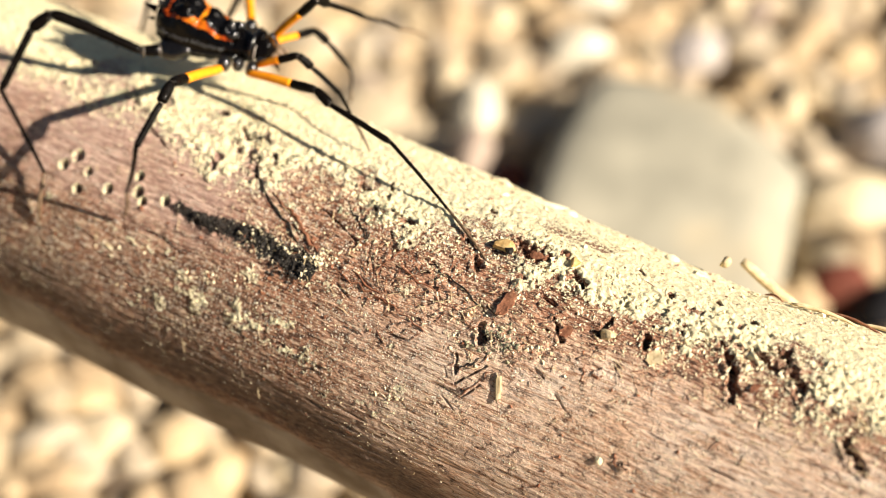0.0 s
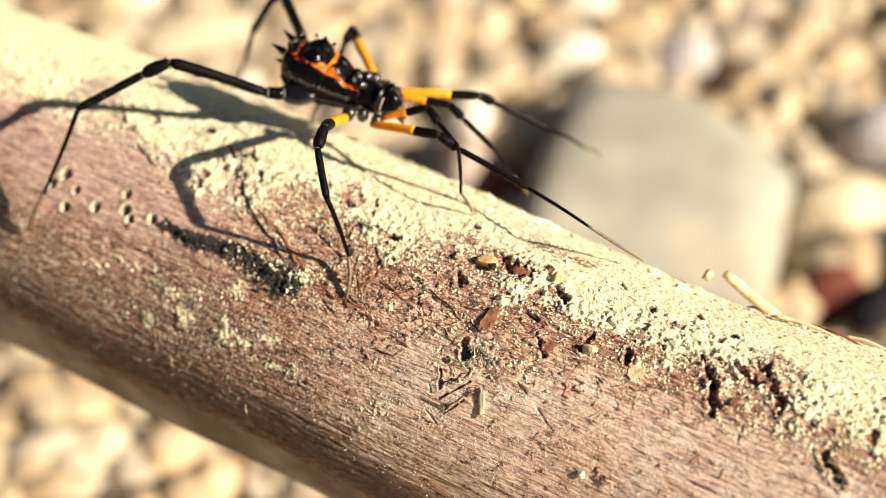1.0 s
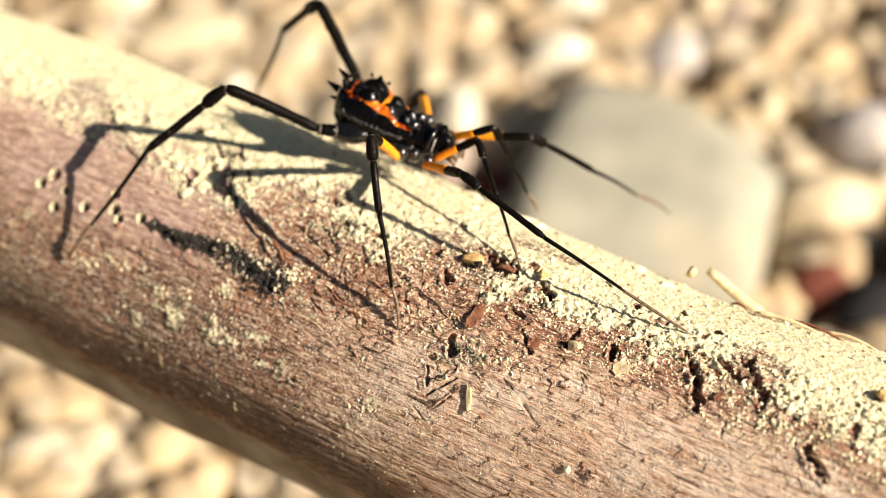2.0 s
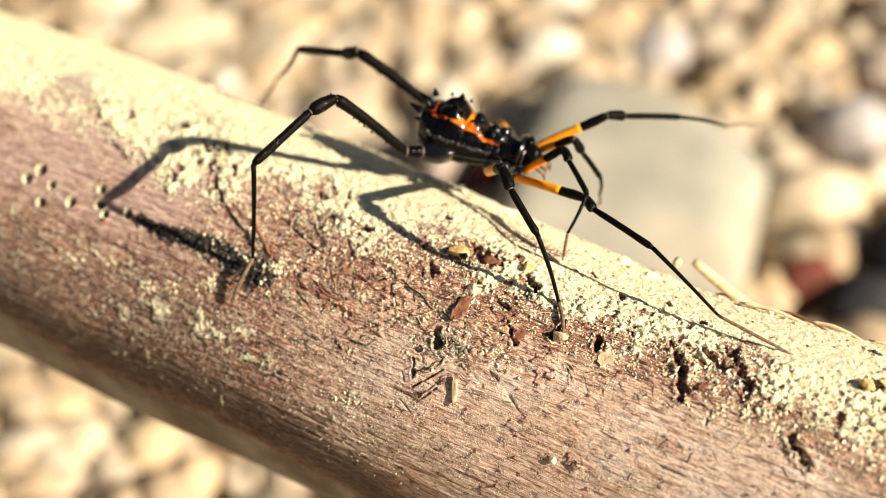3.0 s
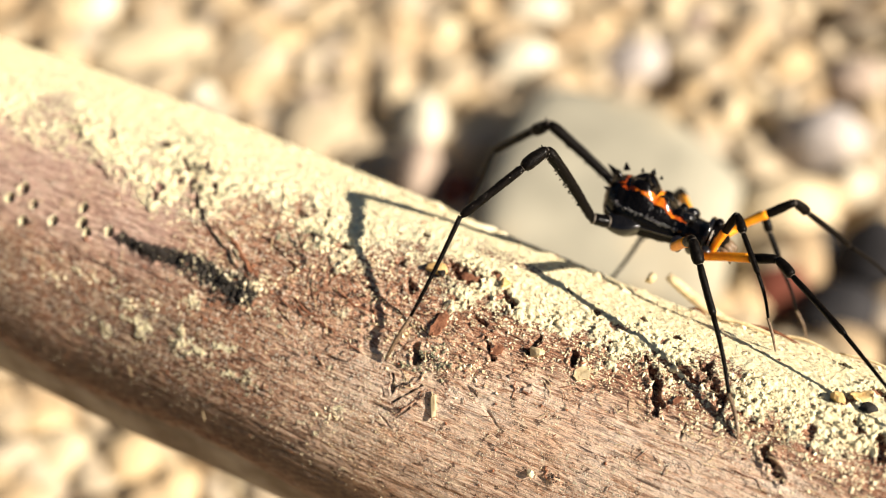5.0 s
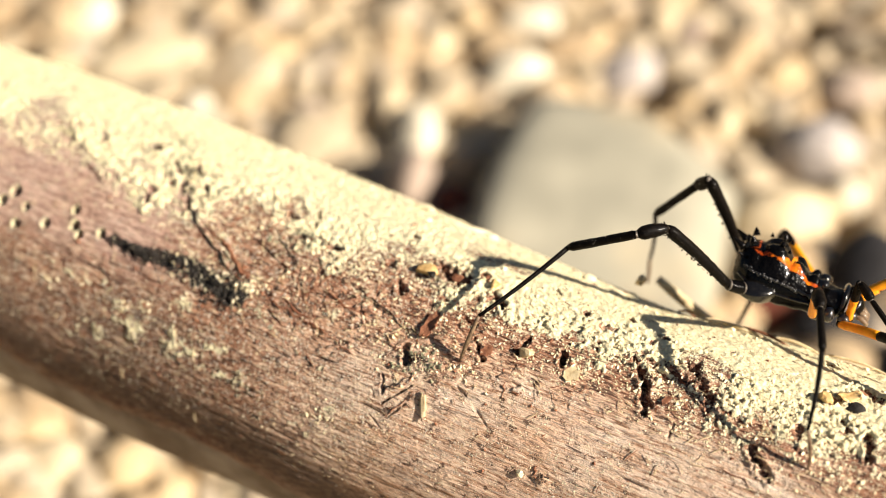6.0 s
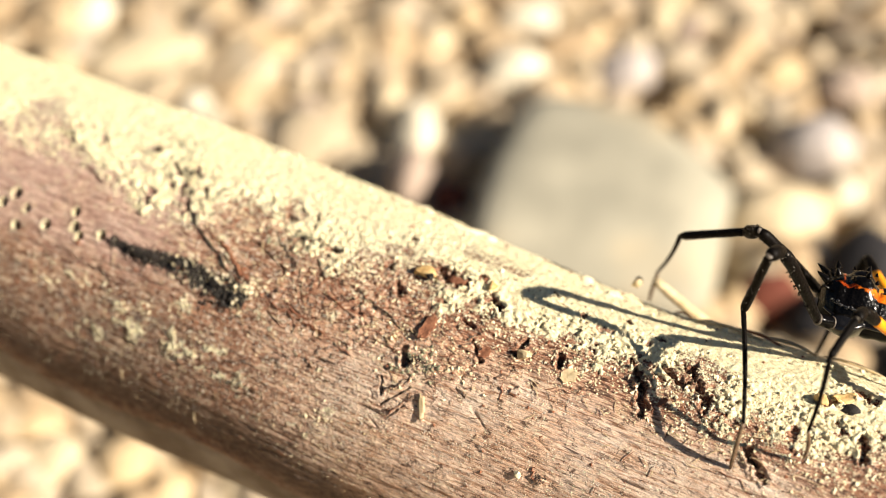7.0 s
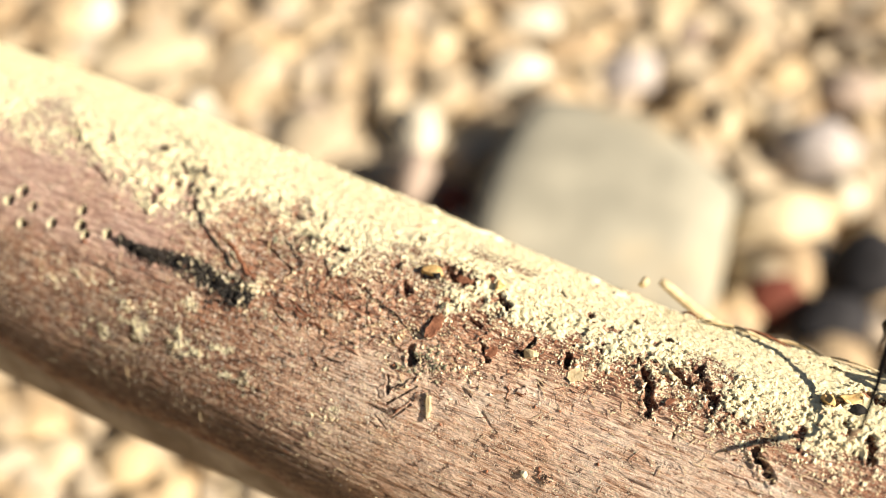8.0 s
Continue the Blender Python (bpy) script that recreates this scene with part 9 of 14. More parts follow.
    walk(LEGS["3f"][1], [(0, at(-2.23, 9.55, -0.84, 176.8, 65.4, 176.4)), (0.1, at(-1.9, 9.71, -0.75, 176.3, 64.3, 175.9)), (0.2, at(-1.63, 9.83, -0.66, 176.1, 63.2, 175.7)), (0.35, at(-1.45, 9.91, -0.53, 177.7, 60.5, 177.6)), (0.5, at(-1.59, 9.85, -0.55, 177.7, 59.9, 177.6)), (0.6, at(-1.96, 9.69, -0.78, 174, 63.4, 173.4)), (0.7, at(-2.39, 9.45, -1.01, 167.9, 67.1, 166.8)), (0.85, at(-3.2, 8.95, -0.86, 153.4, 69.3, 151.3)), (1, at(-3.43, 8.78, -0.85, 151.5, 68.3, 149.3)), (1.1, at(-2.55, 9.32, -1.39, 169, 64.4, 168.8)), (1.2, at(-1.52, 9.71, -1.95, -178.6, 58.8, -176.8)), (1.35, at(-1.51, 9.63, -2.29, -175.5, 60.5, -173.2)), (1.5, at(-2.02, 9.36, -2.42, -178, 65.5, -176)), (1.6, at(-2.2, 9.25, -2.49, 179.9, 66.2, -178.3)), (1.7, at(-2.34, 9.16, -2.52, 176.8, 66.5, 178.4)), (1.875, at(-2.32, 9.19, -2.5, 170, 66.1, 170.9)), (2.05, at(-2.14, 9.28, -2.48, 164.1, 65, 164.4)), (2.225, at(-1.98, 9.34, -2.58, 160.9, 64.1, 160.9)), (2.4, at(-1.76, 9.39, -2.73, 159.6, 63.2, 159.4)), (2.6, at(-1.35, 9.49, -2.92, 160.7, 61.1, 160.7)), (2.8, at(-1.11, 9.52, -3.07, 162.9, 60.9, 163.2)), (2.9, at(-1.25, 9.47, -3.07, 164.7, 62.8, 165.1)), (3, at(-1.41, 9.39, -3.1, 165.9, 65.8, 166.4)), (3.1, at(-1.46, 9.28, -3.31, 161.8, 71.3, 162)), (3.2, at(-1.43, 9.21, -3.5, 157.6, 75.6, 157.7)), (3.35, at(-1.26, 9.29, -3.46, 178.5, 71.7, 179.7)), (3.5, at(-0.89, 9.55, -3.18, -171.2, 62.1, -168.8)), (3.6, at(-0.4, 9.82, -2.81, -172, 57.4, -169.6)), (3.7, at(0.02, 10.01, -2.46, -173.1, 53.9, -171)), (3.85, at(-0.16, 9.95, -2.54, -172.4, 55.2, -170.2)), (4, at(-0.72, 9.77, -2.71, -171.5, 58.8, -169)), (4.1, at(-1.16, 9.68, -2.58, -172.1, 59.6, -169.7)), (4.2, at(-1.55, 9.59, -2.38, -173.1, 60.4, -170.9)), (4.375, at(-1.71, 9.62, -1.99, -175.4, 62.3, -173.5)), (4.55, at(-1.66, 9.72, -1.6, -177.6, 64.1, -176)), (4.75, at(-1.73, 9.75, -1.22, -178, 65.8, -176.4)), (4.95, at(-1.74, 9.77, -0.93, -177.2, 66.5, -175.5)), (5.125, at(-1.53, 9.86, -0.93, -175.4, 63.7, -173.5)), (5.3, at(-1.52, 9.87, -0.76, -175.6, 64, -173.8)), (5.4, at(-1.87, 9.73, -0.33, -179.9, 69.9, -178.2)), (5.5, at(-2.23, 9.54, 0.13, 172.3, 75.8, 173.7)), (5.625, at(-2.46, 9.38, 0.48, 168.4, 77.8, 169.7)), (5.75, at(-2.58, 9.27, 0.72, 167.9, 78.3, 169.2)), (5.875, at(-2.65, 9.2, 0.87, 164.6, 79.8, 165.8)), (6, at(-2.7, 9.14, 0.98, 159.2, 80.6, 160.3)), (6.125, at(-2.81, 9.04, 1.12, 151.8, 79.4, 152.9)), (6.25, at(-2.9, 8.95, 1.26, 146.7, 77.4, 147.6)), (6.375, at(-2.94, 8.89, 1.36, 144.8, 75.3, 145.6)), (6.5, at(-2.92, 8.87, 1.47, 142.8, 73.6, 143.6)), (6.625, at(-2.79, 8.91, 1.61, 138.1, 73.4, 138.6)), (6.75, at(-2.61, 8.97, 1.78, 133.2, 73.5, 133.6)), (6.875, at(-2.36, 9.02, 2.04, 130.4, 73.6, 130.6)), (7, at(-2.14, 9.07, 2.21, 130, 74.1, 130.2)), (7.1, at(-2.05, 9.14, 2.14, 133.3, 75.4, 133.6)), (7.2, at(-2.05, 9.2, 2.02, 138.3, 76.7, 138.8)), (7.35, at(-2.35, 9.08, 1.89, 142.9, 77, 143.5)), (7.5, at(-2.69, 8.93, 1.74, 147.3, 77.2, 148.1)), (7.6, at(-2.76, 8.93, 1.61, 154, 78.3, 154.9)), (7.7, at(-2.8, 8.95, 1.49, 160.5, 79.3, 161.4)), (7.8, at(-2.87, 8.93, 1.41, 161.3, 79.9, 162.3)), (7.9, at(-3.09, 8.79, 1.33, 161.4, 80.3, 162.4)), (8, at(-3.27, 8.67, 1.31, 160.6, 80.7, 161.6))])
    walk(LEGS["3f"][2], [(0, at(-2.98, 9.6, -2.49, 176.6, 65.5, 176.2)), (0.1, at(-2.69, 9.77, -2.38, 176.1, 64.3, 175.8)), (0.2, at(-2.44, 9.89, -2.28, 175.9, 63.2, 175.5)), (0.35, at(-2.34, 9.94, -2.11, 177.3, 60.9, 177.1)), (0.5, at(-2.5, 9.89, -2.12, 177.3, 60.6, 177)), (0.6, at(-2.76, 9.78, -2.4, 173.9, 63.6, 173.3)), (0.7, at(-3.07, 9.62, -2.68, 169, 67.1, 167.9)), (0.85, at(-3.77, 9.26, -2.55, 158.7, 70.7, 157)), (1, at(-4.01, 9.12, -2.53, 158.1, 70.9, 156.4)), (1.1, at(-3.31, 9.47, -3.02, 172.3, 66.2, 171.9)), (1.2, at(-2.46, 9.66, -3.5, -178.4, 60.4, -177.5)), (1.35, at(-2.39, 9.53, -3.86, -175.7, 61.5, -174.4)), (1.5, at(-2.77, 9.31, -4.07, -177.2, 65.6, -176)), (1.6, at(-2.93, 9.23, -4.15, -179.4, 66.3, -178.4)), (1.7, at(-3.07, 9.18, -4.18, 177.5, 66.5, 178.2)), (1.875, at(-3.04, 9.3, -4.16, 170.6, 66.1, 170.6)), (2.05, at(-2.88, 9.49, -4.12, 164.6, 64.9, 164)), (2.225, at(-2.72, 9.6, -4.21, 161.5, 64, 160.6)), (2.4, at(-2.52, 9.67, -4.34, 160.3, 63.2, 159.2)), (2.6, at(-2.17, 9.78, -4.5, 161.2, 61.4, 160.2)), (2.8, at(-1.95, 9.77, -4.65, 163.3, 61.4, 162.7)), (2.9, at(-2.05, 9.68, -4.68, 165.3, 63.1, 164.9)), (3, at(-2.13, 9.57, -4.75, 166.9, 65.7, 166.7)), (3.1, at(-2.01, 9.46, -5.02, 164.3, 70.6, 163.8)), (3.2, at(-1.85, 9.38, -5.25, 162.2, 74.6, 161.7)), (3.35, at(-1.83, 9.3, -5.18, -179.6, 70.8, -179.1)), (3.5, at(-1.72, 9.38, -4.78, -170.4, 62.2, -168.8)), (3.6, at(-1.36, 9.64, -4.33, -171.2, 58, -169.7)), (3.7, at(-1.04, 9.84, -3.92, -172.5, 54.9, -171.2)), (3.85, at(-1.17, 9.78, -4.03, -171.8, 55.9, -170.3)), (4, at(-1.64, 9.59, -4.26, -170.8, 58.9, -169.2)), (4.1, at(-2.06, 9.51, -4.14, -171.4, 59.7, -170)), (4.2, at(-2.43, 9.45, -3.95, -172.4, 60.5, -171.1)), (4.375, at(-2.55, 9.53, -3.6, -174.9, 62.3, -173.8)), (4.55, at(-2.45, 9.67, -3.23, -177.2, 64.2, -176.4)), (4.75, at(-2.47, 9.7, -2.87, -177.4, 65.8, -176.7)), (4.95, at(-2.46, 9.71, -2.59, -176.6, 66.7, -175.8)), (5.125, at(-2.33, 9.77, -2.56, -175.1, 64.6, -174.1)), (5.3, at(-2.31, 9.78, -2.39, -175.5, 65.2, -174.5)), (5.4, at(-2.49, 9.71, -2.03, -179.5, 70.3, -178.8)), (5.5, at(-2.67, 9.59, -1.63, 173.5, 75.3, 174)), (5.625, at(-2.83, 9.45, -1.29, 169.7, 77.5, 170.1)), (5.75, at(-2.95, 9.34, -1.05, 168.6, 78.3, 168.9)), (5.875, at(-2.96, 9.28, -0.91, 165.1, 79.8, 165.4)), (6, at(-2.98, 9.24, -0.81, 159.7, 80.6, 160)), (6.125, at(-3.1, 9.19, -0.66, 152.6, 79.4, 152.8)), (6.25, at(-3.23, 9.16, -0.51, 147.7, 77.4, 147.7)), (6.375, at(-3.32, 9.15, -0.39, 145.6, 75.3, 145.6)), (6.5, at(-3.33, 9.18, -0.27, 143.6, 73.6, 143.5)), (6.625, at(-3.18, 9.25, -0.12, 138.8, 73.3, 138.4)), (6.75, at(-2.96, 9.34, 0.05, 133.9, 73.4, 133.3)), (6.875, at(-2.7, 9.41, 0.3, 131, 73.4, 130.3)), (7, at(-2.46, 9.45, 0.47, 130.5, 73.9, 129.7)), (7.1, at(-2.37, 9.47, 0.39, 133.8, 75.3, 133.2)), (7.2, at(-2.36, 9.47, 0.26, 138.9, 76.6, 138.4)), (7.35, at(-2.68, 9.33, 0.12, 144.1, 77.1, 143.8)), (7.5, at(-3.03, 9.15, -0.03, 149.2, 77.4, 149)), (7.6, at(-3.09, 9.09, -0.16, 155.6, 78.4, 155.6)), (7.7, at(-3.12, 9.05, -0.29, 161.6, 79.3, 161.7)), (7.8, at(-3.17, 9.02, -0.37, 162.3, 79.9, 162.4)), (7.9, at(-3.38, 8.89, -0.45, 162.4, 80.4, 162.5)), (8, at(-3.55, 8.76, -0.48, 161.6, 80.8, 161.7))])
    walk(LEGS["3f"][3], [(0, at(-4.58, 9.7, -6, 172.5, 65.3, 171.7)), (0.1, at(-4.36, 9.89, -5.86, 174.5, 64.3, 173.9)), (0.2, at(-4.18, 10.03, -5.72, 175.9, 63.4, 175.6)), (0.35, at(-4.22, 10.04, -5.48, 176.1, 62.5, 175.7)), (0.5, at(-4.39, 9.99, -5.48, 175.7, 63.1, 175.3)), (0.6, at(-4.46, 9.98, -5.86, 176, 65.1, 175.6)), (0.7, at(-4.54, 9.93, -6.23, 176.7, 67.4, 176.3)), (0.85, at(-4.94, 9.76, -6.19, 179.6, 70.6, 179.5)), (1, at(-5.16, 9.63, -6.18, -177.1, 71.6, -177)), (1.1, at(-4.86, 9.69, -6.56, -177.1, 69.5, -177.1)), (1.2, at(-4.37, 9.57, -6.85, -177.4, 67, -177.4)), (1.35, at(-4.23, 9.35, -7.25, -175.6, 66.3, -175.4)), (1.5, at(-4.36, 9.2, -7.58, -175.7, 66.7, -175.5)), (1.6, at(-4.49, 9.19, -7.68, -179.6, 66.7, -179.8)), (1.7, at(-4.6, 9.23, -7.73, 175.5, 66.6, 174.9)), (1.875, at(-4.58, 9.56, -7.69, 167.9, 65.6, 166.5)), (2.05, at(-4.45, 9.94, -7.62, 162.3, 64.2, 160.3)), (2.225, at(-4.31, 10.16, -7.68, 159.8, 63.3, 157.6)), (2.4, at(-4.15, 10.29, -7.79, 159.1, 62.7, 156.8)), (2.6, at(-3.91, 10.4, -7.89, 159, 62.5, 156.7)), (2.8, at(-3.71, 10.32, -8.04, 162.1, 63.1, 160.1)), (2.9, at(-3.74, 10.14, -8.12, 166.5, 63.7, 165)), (3, at(-3.67, 9.93, -8.27, 171.2, 64.6, 170.3)), (3.1, at(-3.24, 9.82, -8.67, 174.5, 66.9, 173.9)), (3.2, at(-2.82, 9.7, -8.97, 178.3, 68.9, 178)), (3.35, at(-3.1, 9.28, -8.82, -172.5, 66.4, -172)), (3.5, at(-3.49, 9.03, -8.19, -168.1, 62.1, -167.1)), (3.6, at(-3.38, 9.28, -7.6, -169.6, 60.3, -168.8)), (3.7, at(-3.23, 9.5, -7.08, -171.6, 58.9, -171)), (3.85, at(-3.31, 9.41, -7.22, -171.1, 58.7, -170.5)), (4, at(-3.6, 9.22, -7.56, -170.8, 59.5, -170.2)), (4.1, at(-3.97, 9.17, -7.47, -172.7, 60, -172.3)), (4.2, at(-4.31, 9.15, -7.31, -174.9, 60.7, -174.9)), (4.375, at(-4.33, 9.33, -7.02, -177.8, 62.3, -178.2)), (4.55, at(-4.12, 9.56, -6.7, -179.7, 64.2, 179.8)), (4.75, at(-4.05, 9.61, -6.39, -178.5, 66, -178.9)), (4.95, at(-3.99, 9.6, -6.14, -176.3, 67.8, -176.5)), (5.125, at(-3.97, 9.6, -6.04, -175.7, 69.2, -175.9)), (5.3, at(-3.92, 9.63, -5.9, -177.3, 71.2, -177.7)), (5.4, at(-3.79, 9.69, -5.66, 178.7, 72.8, 178.2)), (5.5, at(-3.64, 9.69, -5.36, 174, 74.4, 173.3)), (5.625, at(-3.66, 9.59, -5.06, 171.7, 76.3, 171)), (5.75, at(-3.72, 9.49, -4.83, 170.5, 78, 169.7)), (5.875, at(-3.63, 9.45, -4.71, 168.2, 79.6, 167.3)), (6, at(-3.57, 9.46, -4.62, 163.8, 80.4, 162.9)), (6.125, at(-3.74, 9.52, -4.45, 156.8, 79.3, 155.8)), (6.25, at(-3.95, 9.61, -4.28, 150.8, 77.4, 149.7)), (6.375, at(-4.13, 9.7, -4.12, 146.9, 75.1, 145.6)), (6.5, at(-4.2, 9.82, -3.97, 143.3, 73.1, 141.9)), (6.625, at(-4.01, 9.99, -3.82, 137.5, 72.4, 135.8)), (6.75, at(-3.72, 10.14, -3.65, 131.9, 72.1, 129.9)), (6.875, at(-3.41, 10.25, -3.4, 128, 71.7, 125.8)), (7, at(-3.14, 10.27, -3.24, 127, 72.1, 124.8)), (7.1, at(-3.04, 10.19, -3.34, 131.3, 73.9, 129.2)), (7.2, at(-3.03, 10.06, -3.5, 138.5, 76, 136.8)), (7.35, at(-3.37, 9.84, -3.64, 151.5, 78, 150)), (7.5, at(-3.75, 9.58, -3.79, 163.4, 79, 162.1)), (7.6, at(-3.8, 9.41, -3.95, 165.9, 79.3, 164.7)), (7.7, at(-3.8, 9.28, -4.08, 166.2, 79.6, 165)), (7.8, at(-3.82, 9.23, -4.17, 166.1, 80.2, 165)), (7.9, at(-3.99, 9.08, -4.26, 165.7, 80.8, 164.6)), (8, at(-4.13, 8.96, -4.29, 165.1, 81.3, 164))])
    walk(LEGS["3f"][4], [(0, at(-6.83, 10.03, -10.96, 170.9, 65.2, 170)), (0.1, at(-6.71, 10.14, -10.78, 174.1, 64.2, 173.6)), (0.2, at(-6.62, 10.22, -10.61, 176.5, 63.4, 176.2)), (0.35, at(-6.73, 10.23, -10.32, 176.3, 62.6, 176)), (0.5, at(-6.85, 10.19, -10.34, 175.5, 63.3, 175.1)), (0.6, at(-6.76, 10.15, -10.81, 176.3, 65.2, 176)), (0.7, at(-6.64, 10.06, -11.28, 177.8, 67.4, 177.6)), (0.85, at(-6.76, 9.78, -11.34, -178.1, 70.3, -178.1)), (1, at(-6.88, 9.54, -11.36, -174.6, 71.3, -174.4)), (1.1, at(-6.77, 9.59, -11.67, -175.7, 69.6, -175.5)), (1.2, at(-6.49, 9.48, -11.88, -176.9, 67.5, -176.8)), (1.35, at(-6.42, 9.17, -12.25, -175.1, 66.7, -174.8)), (1.5, at(-6.52, 9.03, -12.59, -175.1, 66.7, -174.9)), (1.6, at(-6.64, 9.18, -12.69, -179.9, 66.7, 179.9)), (1.7, at(-6.76, 9.42, -12.74, 174.4, 66.5, 173.7)), (1.875, at(-6.78, 10.08, -12.66, 166.6, 65.4, 165.2)), (2.05, at(-6.69, 10.74, -12.53, 161.3, 64, 159.3)), (2.225, at(-6.59, 11.09, -12.56, 159, 63.1, 156.7)), (2.4, at(-6.45, 11.28, -12.64, 158.4, 62.6, 156.1)), (2.6, at(-6.23, 11.4, -12.73, 158.2, 62.4, 155.8)), (2.8, at(-6.04, 11.16, -12.91, 161.5, 63.1, 159.5)), (2.9, at(-6.08, 10.76, -13.01, 166.6, 63.6, 165.2)), (3, at(-5.98, 10.33, -13.2, 172.1, 64.4, 171.3)), (3.1, at(-5.37, 10.05, -13.69, 175.8, 66.6, 175.4)), (3.2, at(-4.79, 9.77, -14.07, 179.9, 68.3, 179.8)), (3.35, at(-5.26, 8.97, -13.83, -171.5, 66, -170.9)), (3.5, at(-5.98, 8.46, -13.02, -167.6, 62, -166.4)), (3.6, at(-6.03, 8.75, -12.34, -169.2, 60.4, -168.3)), (3.7, at(-6.02, 9.06, -11.76, -171.2, 59.2, -170.6)), (3.85, at(-6.1, 8.95, -11.89, -170.8, 58.9, -170.1)), (4, at(-6.33, 8.75, -12.27, -170.8, 59.5, -170.1)), (4.1, at(-6.68, 8.81, -12.2, -173.3, 60, -173)), (4.2, at(-6.97, 8.92, -12.07, -176.2, 60.7, -176.3)), (4.375, at(-6.86, 9.25, -11.85, -179.2, 62.3, -179.7)), (4.55, at(-6.5, 9.57, -11.62, 179.5, 64.1, 178.8)), (4.75, at(-6.27, 9.57, -11.38, -178.7, 66, -179.2)), (4.95, at(-6.05, 9.48, -11.19, -175.9, 67.8, -176.2)), (5.125, at(-5.9, 9.46, -11.15, -175, 69.6, -175.2)), (5.3, at(-5.68, 9.56, -11.06, -176.6, 71.6, -176.9)), (5.4, at(-5.41, 9.74, -10.88, 178.8, 73, 178.4)), (5.5, at(-5.1, 9.86, -10.62, 173.8, 74.3, 173.1)), (5.625, at(-4.94, 9.79, -10.36, 171.8, 76.2, 171)), (5.75, at(-4.83, 9.69, -10.17, 171.2, 78, 170.5)), (5.875, at(-4.59, 9.67, -10.08, 169.6, 79.5, 168.8)), (6, at(-4.45, 9.73, -10, 165.7, 80.4, 164.8)), (6.125, at(-4.66, 9.93, -9.82, 158.3, 79.4, 157.3)), (6.25, at(-4.97, 10.21, -9.61, 151.7, 77.5, 150.6)), (6.375, at(-5.28, 10.49, -9.4, 146.9, 75.1, 145.7)), (6.5, at(-5.45, 10.8, -9.19, 142.7, 72.9, 141.3)), (6.625, at(-5.2, 11.14, -9.02, 136.7, 72.1, 135)), (6.75, at(-4.79, 11.43, -8.85, 131, 71.7, 129)), (6.875, at(-4.41, 11.64, -8.58, 126.7, 71.1, 124.5)), (7, at(-4.1, 11.65, -8.43, 125.6, 71.5, 123.3)), (7.1, at(-3.99, 11.36, -8.59, 130.2, 73.6, 128.1)), (7.2, at(-3.99, 10.97, -8.79, 138.3, 75.9, 136.5)), (7.35, at(-4.36, 10.4, -8.98, 153.9, 78.3, 152.5)), (7.5, at(-4.74, 9.9, -9.15, 167.9, 79.2, 166.7)), (7.6, at(-4.78, 9.68, -9.31, 168.6, 79.4, 167.5)), (7.7, at(-4.75, 9.53, -9.45, 166.9, 79.6, 165.7)), (7.8, at(-4.71, 9.47, -9.55, 166.8, 80.2, 165.6)), (7.9, at(-4.84, 9.31, -9.65, 166.3, 80.8, 165.1)), (8, at(-4.93, 9.18, -9.68, 165.8, 81.3, 164.6))])
